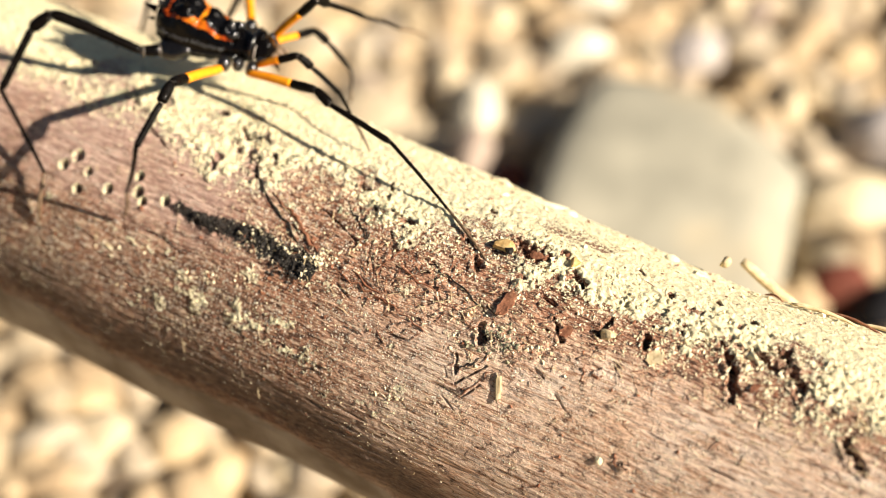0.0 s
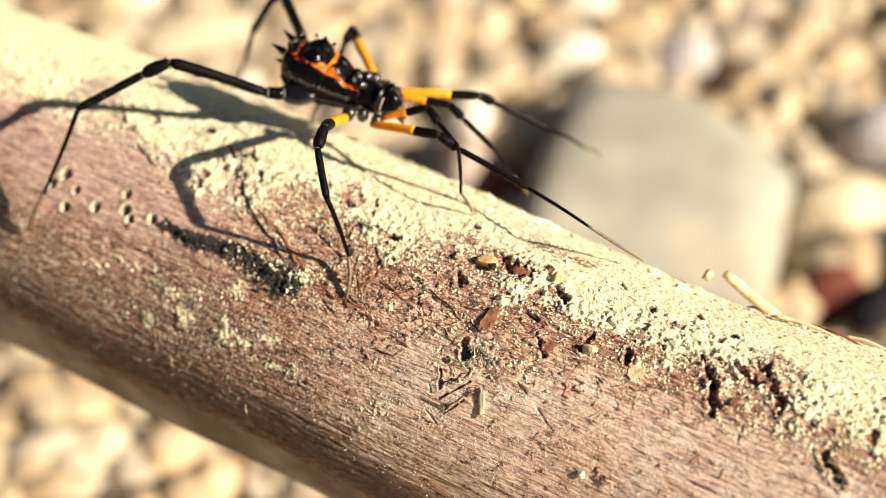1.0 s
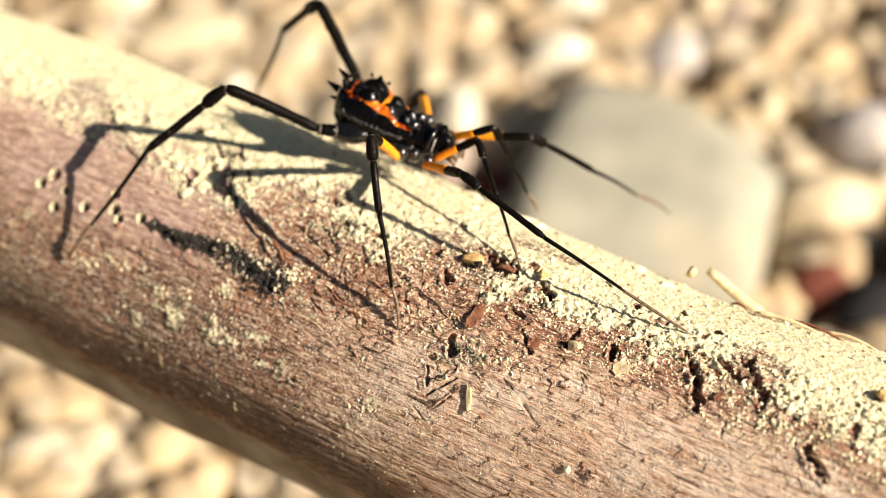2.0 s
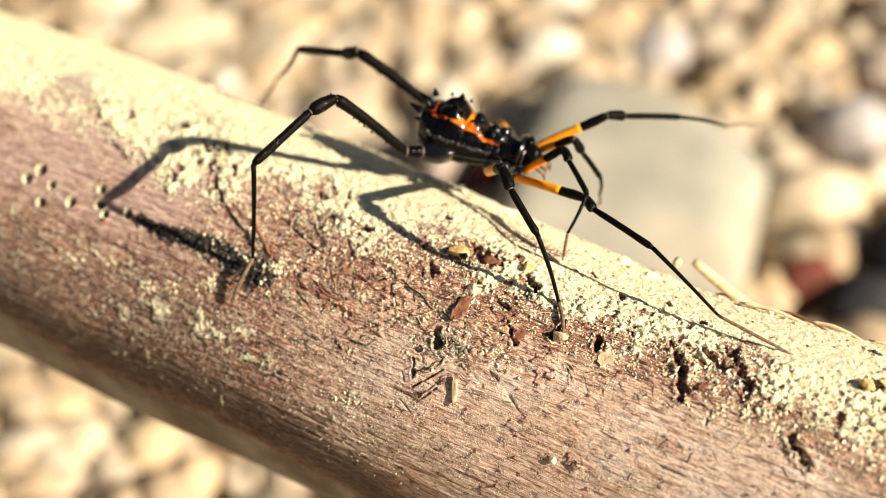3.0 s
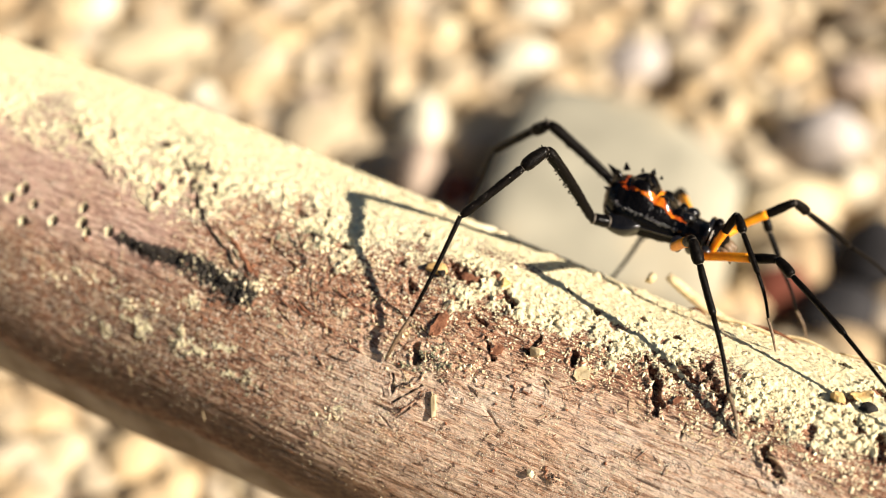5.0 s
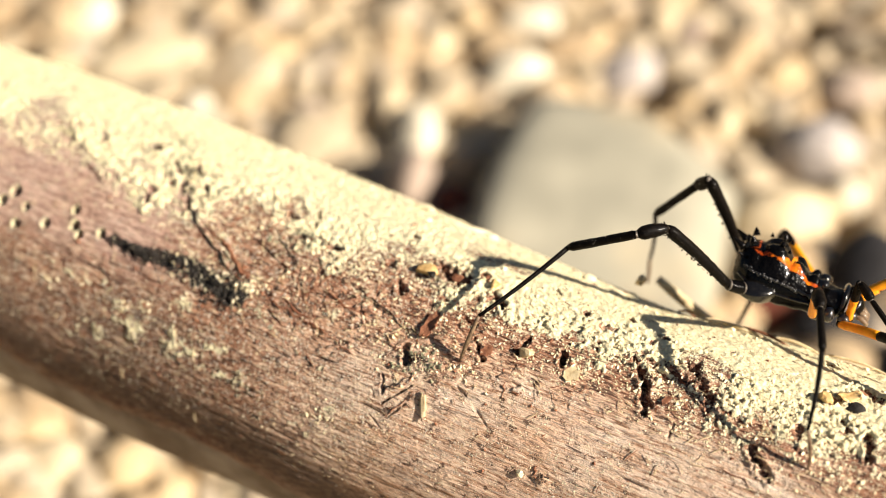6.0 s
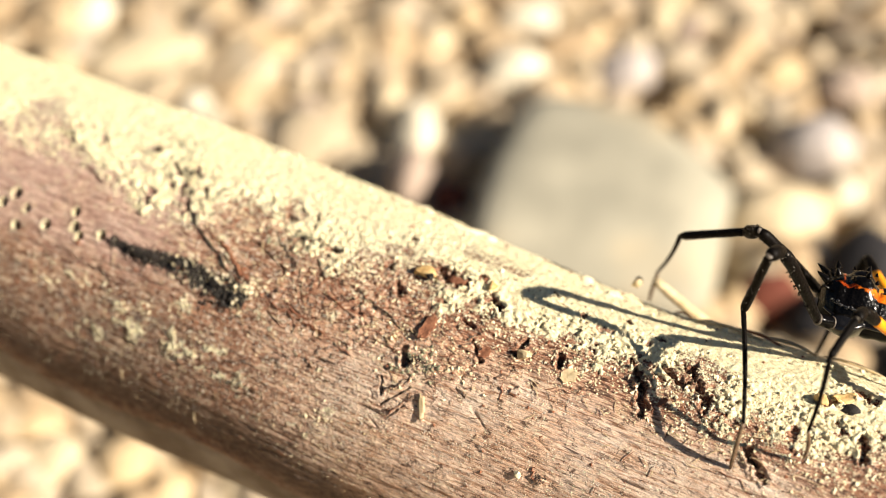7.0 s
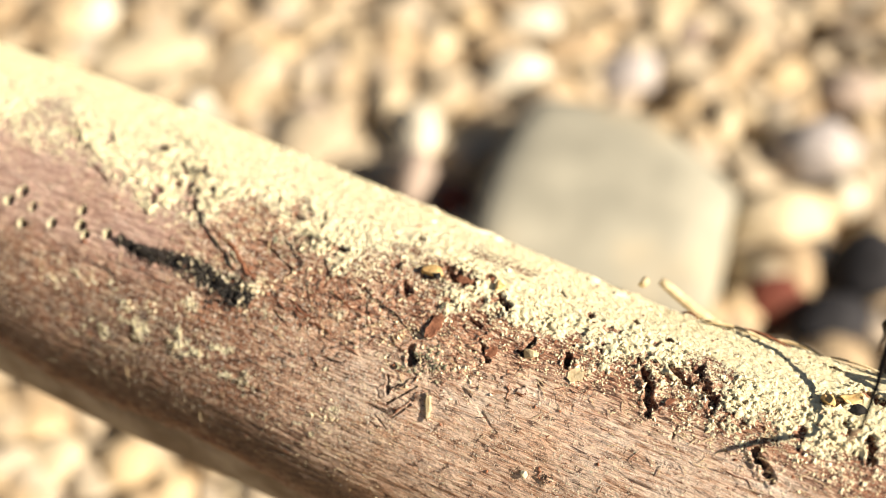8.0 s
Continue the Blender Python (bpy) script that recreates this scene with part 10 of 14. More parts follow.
    walk(LEGS["2n"][0], [(0, at(3.3, -2.33, -0.68, 0, -9.9, -11.9)), (0.1, at(3.3, -2.33, -0.68, 1, -15.3, -15.5)), (0.2, at(3.3, -2.33, -0.68, 2.1, -20.2, -18.8)), (0.35, at(3.3, -2.33, -0.68, 3.4, -25.5, -21.7)), (0.5, at(3.3, -2.33, -0.68, 4.1, -27.4, -23.3)), (0.6, at(3.3, -2.33, -0.68, 4.4, -24.9, -24.2)), (0.7, at(3.3, -2.33, -0.68, 4.4, -21.9, -24.1)), (0.85, at(3.3, -2.33, -0.68, 2.9, -20.6, -19.8)), (1, at(3.3, -2.33, -0.68, 1.3, -21.2, -15.3)), (1.1, at(3.3, -2.33, -0.68, 1, -22.4, -14.7)), (1.2, at(3.3, -2.33, -0.68, 1.2, -24.3, -15.1)), (1.35, at(3.3, -2.33, -0.68, 2.8, -30.1, -18.3)), (1.5, at(3.3, -2.33, -0.68, 5.4, -32.8, -23)), (1.6, at(3.3, -2.33, -0.68, 6.6, -27.9, -25.6)), (1.7, at(3.3, -2.33, -0.68, 7.5, -22.7, -28)), (1.875, at(3.3, -2.33, -0.68, 10.4, -25.3, -34.8)), (2.05, at(3.3, -2.33, -0.68, 13.5, -30.4, -40.9)), (2.225, at(3.3, -2.33, -0.68, 13.2, -30.4, -40.3)), (2.4, at(3.3, -2.33, -0.68, 11.4, -27.9, -36.5)), (2.6, at(3.3, -2.33, -0.68, 8.6, -18.9, -28.2)), (2.8, at(3.3, -2.33, -0.68, 7.4, -10.4, -21.6)), (2.9, at(3.3, -2.33, -0.68, 7.2, -9.2, -20.7)), (3, at(3.3, -2.33, -0.68, 7.3, -10.1, -21.1)), (3.1, at(3.3, -2.33, -0.68, 8.2, -15.1, -24.5)), (3.2, at(3.3, -2.33, -0.68, 9, -20.6, -27.1)), (3.35, at(3.3, -2.33, -0.68, 5.6, -21.9, -17.8)), (3.5, at(3.3, -2.33, -0.68, 2.7, -21.7, -9.6)), (3.6, at(3.3, -2.33, -0.68, 4.8, -24.6, -14.7)), (3.7, at(3.3, -2.33, -0.68, 7.8, -27.6, -21.1)), (3.85, at(3.3, -2.33, -0.68, 7.7, -32.9, -21)), (4, at(3.3, -2.33, -0.68, 7.1, -32.9, -19.8)), (4.1, at(3.3, -2.33, -0.68, 8.3, -23.2, -23.2)), (4.2, at(3.3, -2.33, -0.68, 9, -13.9, -26.4)), (4.375, at(3.3, -2.33, -0.68, 10.3, -21.7, -30)), (4.55, at(3.3, -2.33, -0.68, 11, -34.8, -31.8)), (4.75, at(3.3, -2.33, -0.68, 8.9, -33.2, -28)), (4.95, at(3.3, -2.33, -0.68, 6.2, -25.6, -21.8)), (5.125, at(3.3, -2.33, -0.68, 4.2, -15.7, -14.9)), (5.3, at(3.3, -2.33, -0.68, 3.6, -6.6, -9.8)), (5.4, at(3.3, -2.33, -0.68, 3.5, -4.3, -8.5)), (5.5, at(3.3, -2.33, -0.68, 3.6, -3.8, -9.5)), (5.625, at(3.3, -2.33, -0.68, 4.7, -7.2, -18.4)), (5.75, at(3.3, -2.33, -0.68, 7.2, -11.7, -29.9)), (5.875, at(3.3, -2.33, -0.68, 10, -15.2, -40.1)), (6, at(3.3, -2.33, -0.68, 12.4, -16.9, -48)), (6.125, at(3.3, -2.33, -0.68, 12.7, -14.6, -49.2)), (6.25, at(3.3, -2.33, -0.68, 12.4, -11.5, -48.2)), (6.375, at(3.3, -2.33, -0.68, 12.4, -10.1, -47.9)), (6.5, at(3.3, -2.33, -0.68, 12.4, -10, -47.9)), (6.625, at(3.3, -2.33, -0.68, 12.6, -12.1, -49.1)), (6.75, at(3.3, -2.33, -0.68, 13.1, -15, -51)), (6.875, at(3.3, -2.33, -0.68, 13.9, -17.4, -53.5)), (7, at(3.3, -2.33, -0.68, 14.6, -19.7, -55.8)), (7.1, at(3.3, -2.33, -0.68, 15, -22.1, -56.7)), (7.2, at(3.3, -2.33, -0.68, 14.9, -24.2, -56.7)), (7.35, at(3.3, -2.33, -0.68, 13.3, -25.6, -52.9)), (7.5, at(3.3, -2.33, -0.68, 11.7, -25.8, -49)), (7.6, at(3.3, -2.33, -0.68, 11.6, -25.7, -48.9)), (7.7, at(3.3, -2.33, -0.68, 11.9, -25.5, -49.6)), (7.8, at(3.3, -2.33, -0.68, 12.3, -25.5, -50.5)), (7.9, at(3.3, -2.33, -0.68, 12, -25.4, -49.8)), (8, at(3.3, -2.33, -0.68, 12.2, -24.9, -50.4))])
    walk(LEGS["2n"][1], [(0, at(9.58, -3.65, 0.44, 0, 15.1, -26.6)), (0.1, at(9.35, -4.01, 1.04, 2.1, 23.2, -21.2)), (0.2, at(9.09, -4.3, 1.57, 4.3, 28.4, -16.8)), (0.35, at(8.76, -4.51, 2.13, 4.1, 20.6, -17.1)), (0.5, at(8.61, -4.62, 2.31, 3.3, 6.6, -22.9)), (0.6, at(8.69, -4.75, 2.06, 3.8, -3.2, -32.3)), (0.7, at(8.82, -4.8, 1.75, 4.9, -9, -38.8)), (0.85, at(9.04, -4.4, 1.62, 11.6, 14.8, -13.8)), (1, at(9.16, -3.94, 1.67, 24.6, 31.4, 10.4)), (1.1, at(9.12, -3.86, 1.81, 18.8, 17.6, -7.1)), (1.2, at(9.03, -3.88, 2, 18.7, -1.7, -25.8)), (1.35, at(8.65, -4.1, 2.59, 20.8, -17.8, -35.2)), (1.5, at(8.34, -4.47, 2.85, 22.6, -24.2, -39.8)), (1.6, at(8.49, -4.82, 2.37, 23.2, -16.4, -42.5)), (1.7, at(8.6, -5.16, 1.84, 22.9, -6.2, -42.5)), (1.875, at(8.13, -5.7, 2.1, 23.9, 4.9, -28.6)), (2.05, at(7.55, -6.01, 2.62, 27.5, 11.6, -12.7)), (2.225, at(7.58, -5.97, 2.62, 28.1, 14, -10)), (2.4, at(7.93, -5.75, 2.37, 27.2, 13.2, -14.3)), (2.6, at(8.73, -5.24, 1.43, 25.7, 6.2, -32.8)), (2.8, at(9.25, -4.69, 0.5, 26.8, -2.2, -51.2)), (2.9, at(9.31, -4.61, 0.37, 27.2, -4.2, -56.1)), (3, at(9.28, -4.64, 0.46, 27.3, -5.7, -57.4)), (3.1, at(9.02, -4.93, 1.02, 26.7, -6.7, -49.9)), (3.2, at(8.73, -5.11, 1.61, 25.8, -7.6, -41.2)), (3.35, at(9.05, -4.18, 1.75, 25.5, -10.8, -39.9)), (3.5, at(9.27, -3.34, 1.73, 25.9, -14.1, -41.5)), (3.6, at(9.03, -3.83, 2.03, 25.4, -15.6, -39.7)), (3.7, at(8.69, -4.41, 2.34, 25, -16.6, -38.3)), (3.85, at(8.4, -4.3, 2.86, 26.2, -18.7, -41.9)), (4, at(8.44, -4.19, 2.86, 27.5, -17.6, -46.1)), (4.1, at(8.8, -4.69, 1.89, 27.5, -12.4, -46.3)), (4.2, at(8.96, -5.14, 0.89, 27.2, -5.9, -45)), (4.375, at(8.54, -5.36, 1.73, 27.9, 7.9, -34.1)), (4.55, at(7.85, -5.15, 3.04, 31.2, 19.4, -22.7)), (4.75, at(8.11, -4.89, 2.89, 30.5, 21.7, -24.6)), (4.95, at(8.75, -4.51, 2.14, 28.5, 19.2, -30.6)), (5.125, at(9.36, -3.94, 1.08, 28.2, 14.9, -31.5)), (5.3, at(9.68, -3.43, 0.07, 27.5, 11.2, -34.7)), (5.4, at(9.72, -3.29, -0.19, 26.4, 11, -41.4)), (5.5, at(9.71, -3.4, -0.24, 25.4, 11.6, -46.9)), (5.625, at(9.43, -4.37, 0.14, 26, 14.5, -44.3)), (5.75, at(8.83, -5.51, 0.64, 27.8, 17.4, -38.5)), (5.875, at(8.11, -6.38, 1.03, 29.1, 18.1, -34.3)), (6, at(7.47, -6.96, 1.22, 30.2, 18.3, -31)), (6.125, at(7.42, -7.11, 0.96, 30.4, 18.9, -30.2)), (6.25, at(7.56, -7.09, 0.62, 30.5, 20, -30.1)), (6.375, at(7.6, -7.09, 0.46, 30.8, 22.3, -29.1)), (6.5, at(7.6, -7.09, 0.45, 31.2, 24.5, -28.1)), (6.625, at(7.47, -7.15, 0.69, 31.4, 25.5, -27.7)), (6.75, at(7.26, -7.22, 1.01, 31.4, 26.1, -27.8)), (6.875, at(6.99, -7.33, 1.27, 31.1, 27.1, -28.3)), (7, at(6.74, -7.4, 1.52, 30.8, 27.5, -29.1)), (7.1, at(6.61, -7.38, 1.77, 30.4, 26.8, -29.9)), (7.2, at(6.56, -7.3, 1.99, 30.2, 25.8, -30.3)), (7.35, at(6.84, -7.02, 2.13, 31.2, 24.7, -28)), (7.5, at(7.14, -6.76, 2.16, 32, 23.6, -26)), (7.6, at(7.16, -6.75, 2.15, 31.7, 22.9, -26.9)), (7.7, at(7.11, -6.8, 2.13, 31.2, 22.3, -28.1)), (7.8, at(7.04, -6.87, 2.13, 30.9, 21.9, -28.9)), (7.9, at(7.1, -6.83, 2.12, 30.8, 21.8, -29.2)), (8, at(7.07, -6.88, 2.06, 30.7, 21.5, -29.4))])
    walk(LEGS["2n"][2], [(0, at(11.11, -4.42, -0.02, 0, 2.3, -20.9)), (0.1, at(10.87, -4.6, 0.35, -0.3, 2.4, -28.3)), (0.2, at(10.58, -4.75, 0.72, -0.5, 1.8, -34.8)), (0.35, at(10.34, -5, 1.5, -0.2, -3.3, -40.3)), (0.5, at(10.23, -5.3, 2.11, -0.1, -7.9, -40.9)), (0.6, at(10.18, -5.69, 2.16, -0.5, -7.8, -37.7)), (0.7, at(10.18, -5.89, 2.03, -1.1, -5.8, -32.4)), (0.85, at(10.7, -4.8, 1.16, 1.7, 8.2, -13.1)), (1, at(10.64, -3.66, 0.75, 4.6, 14, -1.6)), (1.1, at(10.8, -4.07, 1.27, 4.8, -1.5, -14.2)), (1.2, at(10.62, -4.65, 2.06, 9.6, -18.2, -29.6)), (1.35, at(10.03, -5.07, 3.13, 11, -21.3, -33.4)), (1.5, at(9.58, -5.51, 3.58, 11, -16.8, -33.3)), (1.6, at(9.74, -5.96, 2.87, 12.4, -14, -39.1)), (1.7, at(9.9, -6.34, 2.03, 13.1, -10.1, -42.9)), (1.875, at(9.68, -6.54, 1.95, 13.4, 1.3, -29.4)), (2.05, at(9.24, -6.39, 2.26, 17.2, 11.7, -12.1)), (2.225, at(9.27, -6.26, 2.2, 17.6, 14.4, -10.3)), (2.4, at(9.6, -6.18, 1.97, 16.8, 13.2, -14)), (2.6, at(10.21, -6.2, 1.24, 15.9, 4.8, -23.4)), (2.8, at(10.36, -6.07, 0.56, 16.3, -2.9, -31.9)), (2.9, at(10.3, -6.07, 0.49, 16.3, -2.1, -33.2)), (3, at(10.23, -6.12, 0.64, 16.3, -1, -32.5)), (3.1, at(10.16, -6.28, 1.23, 16.2, -1.9, -27.5)), (3.2, at(10.05, -6.26, 1.84, 15.9, -3.5, -22)), (3.35, at(10.39, -5.29, 2.08, 15.6, -7, -18.8)), (3.5, at(10.55, -4.48, 2.16, 15.6, -10.8, -19.3)), (3.6, at(10.34, -4.92, 2.51, 16.2, -12.8, -21.8)), (3.7, at(10.02, -5.46, 2.84, 17.1, -15, -25.5)), (3.85, at(9.65, -5.42, 3.43, 20.5, -22.2, -34.5)), (4, at(9.61, -5.4, 3.4, 23.3, -23.9, -41.2)), (4.1, at(10, -5.94, 2.27, 22.5, -15.4, -39.2)), (4.2, at(10.21, -6.39, 1.07, 21.8, -4.9, -35.6)), (4.375, at(9.99, -6.34, 1.49, 22.3, 9.2, -28.3)), (4.55, at(9.39, -5.79, 2.45, 24, 19.4, -22.2)), (4.75, at(9.61, -5.58, 2.23, 23.4, 22.7, -23.6)), (4.95, at(10.19, -5.36, 1.56, 21.2, 19.2, -30.4)), (5.125, at(10.82, -4.84, 0.62, 19.6, 4.8, -42.5)), (5.3, at(11.1, -4.42, -0.28, 20.1, -4.3, -51.1)), (5.4, at(11.03, -4.44, -0.52, 20, 2.6, -50.1)), (5.5, at(10.89, -4.67, -0.6, 20.3, 10.9, -47.3)), (5.625, at(10.66, -5.57, -0.3, 21.4, 15.3, -43)), (5.75, at(10.15, -6.56, 0.11, 22.8, 17.2, -38.4)), (5.875, at(9.5, -7.32, 0.48, 23.9, 17.8, -34.6)), (6, at(8.91, -7.83, 0.66, 24.8, 17.9, -31.8)), (6.125, at(8.86, -7.95, 0.39, 25.2, 18.8, -30.7)), (6.25, at(8.99, -7.92, 0.01, 25.4, 20.1, -30.1)), (6.375, at(9.03, -7.88, -0.21, 25.8, 22.4, -29)), (6.5, at(9.02, -7.85, -0.28, 26.2, 24.6, -28)), (6.625, at(8.88, -7.89, -0.07, 26.3, 25.6, -27.7)), (6.75, at(8.67, -7.96, 0.23, 26.3, 26.2, -27.7)), (6.875, at(8.38, -8.08, 0.46, 26, 27.1, -28.3)), (7, at(8.12, -8.17, 0.71, 25.6, 27.4, -29.1)), (7.1, at(7.98, -8.16, 0.97, 25.3, 26.7, -29.9)), (7.2, at(7.94, -8.1, 1.22, 25.1, 25.8, -30.3)), (7.35, at(8.26, -7.77, 1.39, 26.1, 24.6, -28.1)), (7.5, at(8.6, -7.47, 1.45, 26.9, 23.5, -26.1)), (7.6, at(8.61, -7.49, 1.46, 26.5, 22.8, -26.9)), (7.7, at(8.56, -7.57, 1.46, 26.1, 22.3, -28.1)), (7.8, at(8.48, -7.66, 1.47, 25.8, 21.9, -28.9)), (7.9, at(8.53, -7.63, 1.46, 25.7, 21.7, -29.2)), (8, at(8.5, -7.69, 1.41, 25.6, 21.5, -29.4))])
    walk(LEGS["2n"][3], [(0, at(16.88, -6.62, -0.27, 0, 25.7, -24.8)), (0.1, at(16.3, -7.53, 0.09, -0.9, 40.4, -26.1)), (0.2, at(15.65, -8.28, 0.53, -1.8, 51.1, -27.3)), (0.35, at(15.05, -8.99, 1.86, -2.8, 41.6, -28.9)), (0.5, at(14.86, -9.31, 2.97, 0.2, 30.4, -22.9)), (0.6, at(15.03, -9.44, 3, 12.2, 38, -3.9)), (0.7, at(15.37, -9.19, 2.65, 24.8, 41, 14.5)), (0.85, at(16.65, -6.2, 0.28, 16.4, 11.2, -14.3)), (1, at(16.64, -3.83, -0.74, 18.4, -10.6, -30.9)), (1.1, at(16.79, -5.59, 1.43, 24.3, 13.8, -3.6)), (1.2, at(15.73, -7.55, 3.99, 46.4, 37.4, 33.6)), (1.35, at(14.84, -8.24, 5.37, 44.9, 41.3, 31.3)), (1.5, at(14.52, -8.76, 5.36, 35, 35.3, 14.1)), (1.6, at(14.4, -9.74, 4.36, 34.8, 26.7, 14.5)), (1.7, at(14.35, -10.49, 3.11, 34.6, 18.1, 14.8)), (1.875, at(15.07, -9.57, 1.81, 32.4, 14, 5.3)), (2.05, at(15.16, -7.65, 1, 30.1, 14.3, -5.8)), (2.225, at(15.16, -7.33, 0.65, 29.5, 15.3, -8.3)), (2.4, at(15.44, -7.63, 0.55, 29, 16, -10.3)), (2.6, at(15.86, -8.64, 0.72, 27.3, 7.6, -21.1)), (2.8, at(15.6, -9.33, 0.87, 26.8, 6.1, -27.3)), (2.9, at(15.47, -9.45, 0.72, 27, 17, -24.8)), (3, at(15.44, -9.44, 0.75, 29.6, 27.2, -18)), (3.1, at(15.63, -9.13, 1.43, 37.8, 27.3, -2.1)), (3.2, at(15.77, -8.58, 2.23, 44.6, 22.6, 12.6)), (3.35, at(16.19, -7.27, 2.83, 44.4, 15.6, 12.6)), (3.5, at(16.28, -6.49, 3.32, 44.4, 13.4, 12.5)), (3.6, at(15.94, -7.16, 3.88, 48.8, 20, 26)), (3.7, at(15.41, -8.03, 4.44, 55.6, 26.4, 41.8)), (3.85, at(14.37, -8.65, 5.76, 65.3, 30.3, 60.6)), (4, at(13.86, -9.12, 5.9, 65.6, 29.9, 61.4)), (4.1, at(14.62, -9.7, 3.91, 54.7, 21.8, 33.9)), (4.2, at(15.21, -9.97, 1.61, 48.9, 9.8, 7.4)), (4.375, at(15.36, -9.24, 0.49, 46.8, 13.2, -8)), (4.55, at(14.78, -7.99, 0.4, 43.7, 24.1, -17.1)), (4.75, at(14.83, -7.86, -0.15, 41.1, 23.9, -24)), (4.95, at(15.22, -8.32, -0.48, 39.5, 22.2, -28.1)), (5.125, at(15.36, -8.99, 0.1, 38.2, 24.1, -31.7)), (5.3, at(14.97, -9.22, 0.19, 36.5, 24.3, -35.8)), (5.4, at(14.99, -9.17, -0.8, 35.1, 20.8, -39.6)), (5.5, at(15.01, -9.13, -1.77, 34.2, 17.4, -42.2)), (5.625, at(15.02, -9.63, -1.93, 34.7, 16.8, -40.6)), (5.75, at(14.78, -10.22, -1.71, 35.7, 17.3, -37.4)), (5.875, at(14.34, -10.67, -1.41, 36.3, 16.8, -35.5)), (6, at(13.9, -10.93, -1.24, 36.8, 16.7, -33.7)), (6.125, at(13.89, -10.93, -1.6, 37.4, 18.1, -31.8)), (6.25, at(14.02, -10.83, -2.12, 38, 20.3, -30)), (6.375, at(14.03, -10.65, -2.56, 38.5, 22.7, -28.6)), (6.5, at(13.98, -10.49, -2.85, 38.8, 25, -27.7)), (6.625, at(13.82, -10.48, -2.74, 39, 26.1, -27.3)), (6.75, at(13.57, -10.54, -2.5, 39, 26.7, -27.4)), (6.875, at(13.23, -10.69, -2.35, 38.6, 27.4, -28.1)), (7, at(12.91, -10.84, -2.14, 38.2, 27.6, -29.1)), (7.1, at(12.77, -10.92, -1.81, 37.8, 26.7, -30)), (7.2, at(12.74, -10.91, -1.47, 37.5, 25.5, -30.5)), (7.35, at(13.22, -10.42, -1.18, 38.4, 24.1, -28.4)), (7.5, at(13.69, -9.96, -1.02, 39.2, 22.9, -26.4)), (7.6, at(13.69, -10.07, -0.94, 38.9, 22.5, -27.1)), (7.7, at(13.6, -10.27, -0.88, 38.5, 22.1, -28.2)), (7.8, at(13.5, -10.43, -0.83, 38.3, 21.6, -29)), (7.9, at(13.54, -10.43, -0.83, 38.1, 21.5, -29.3)), (8, at(13.52, -10.51, -0.85, 38.1, 21.2, -29.5))])
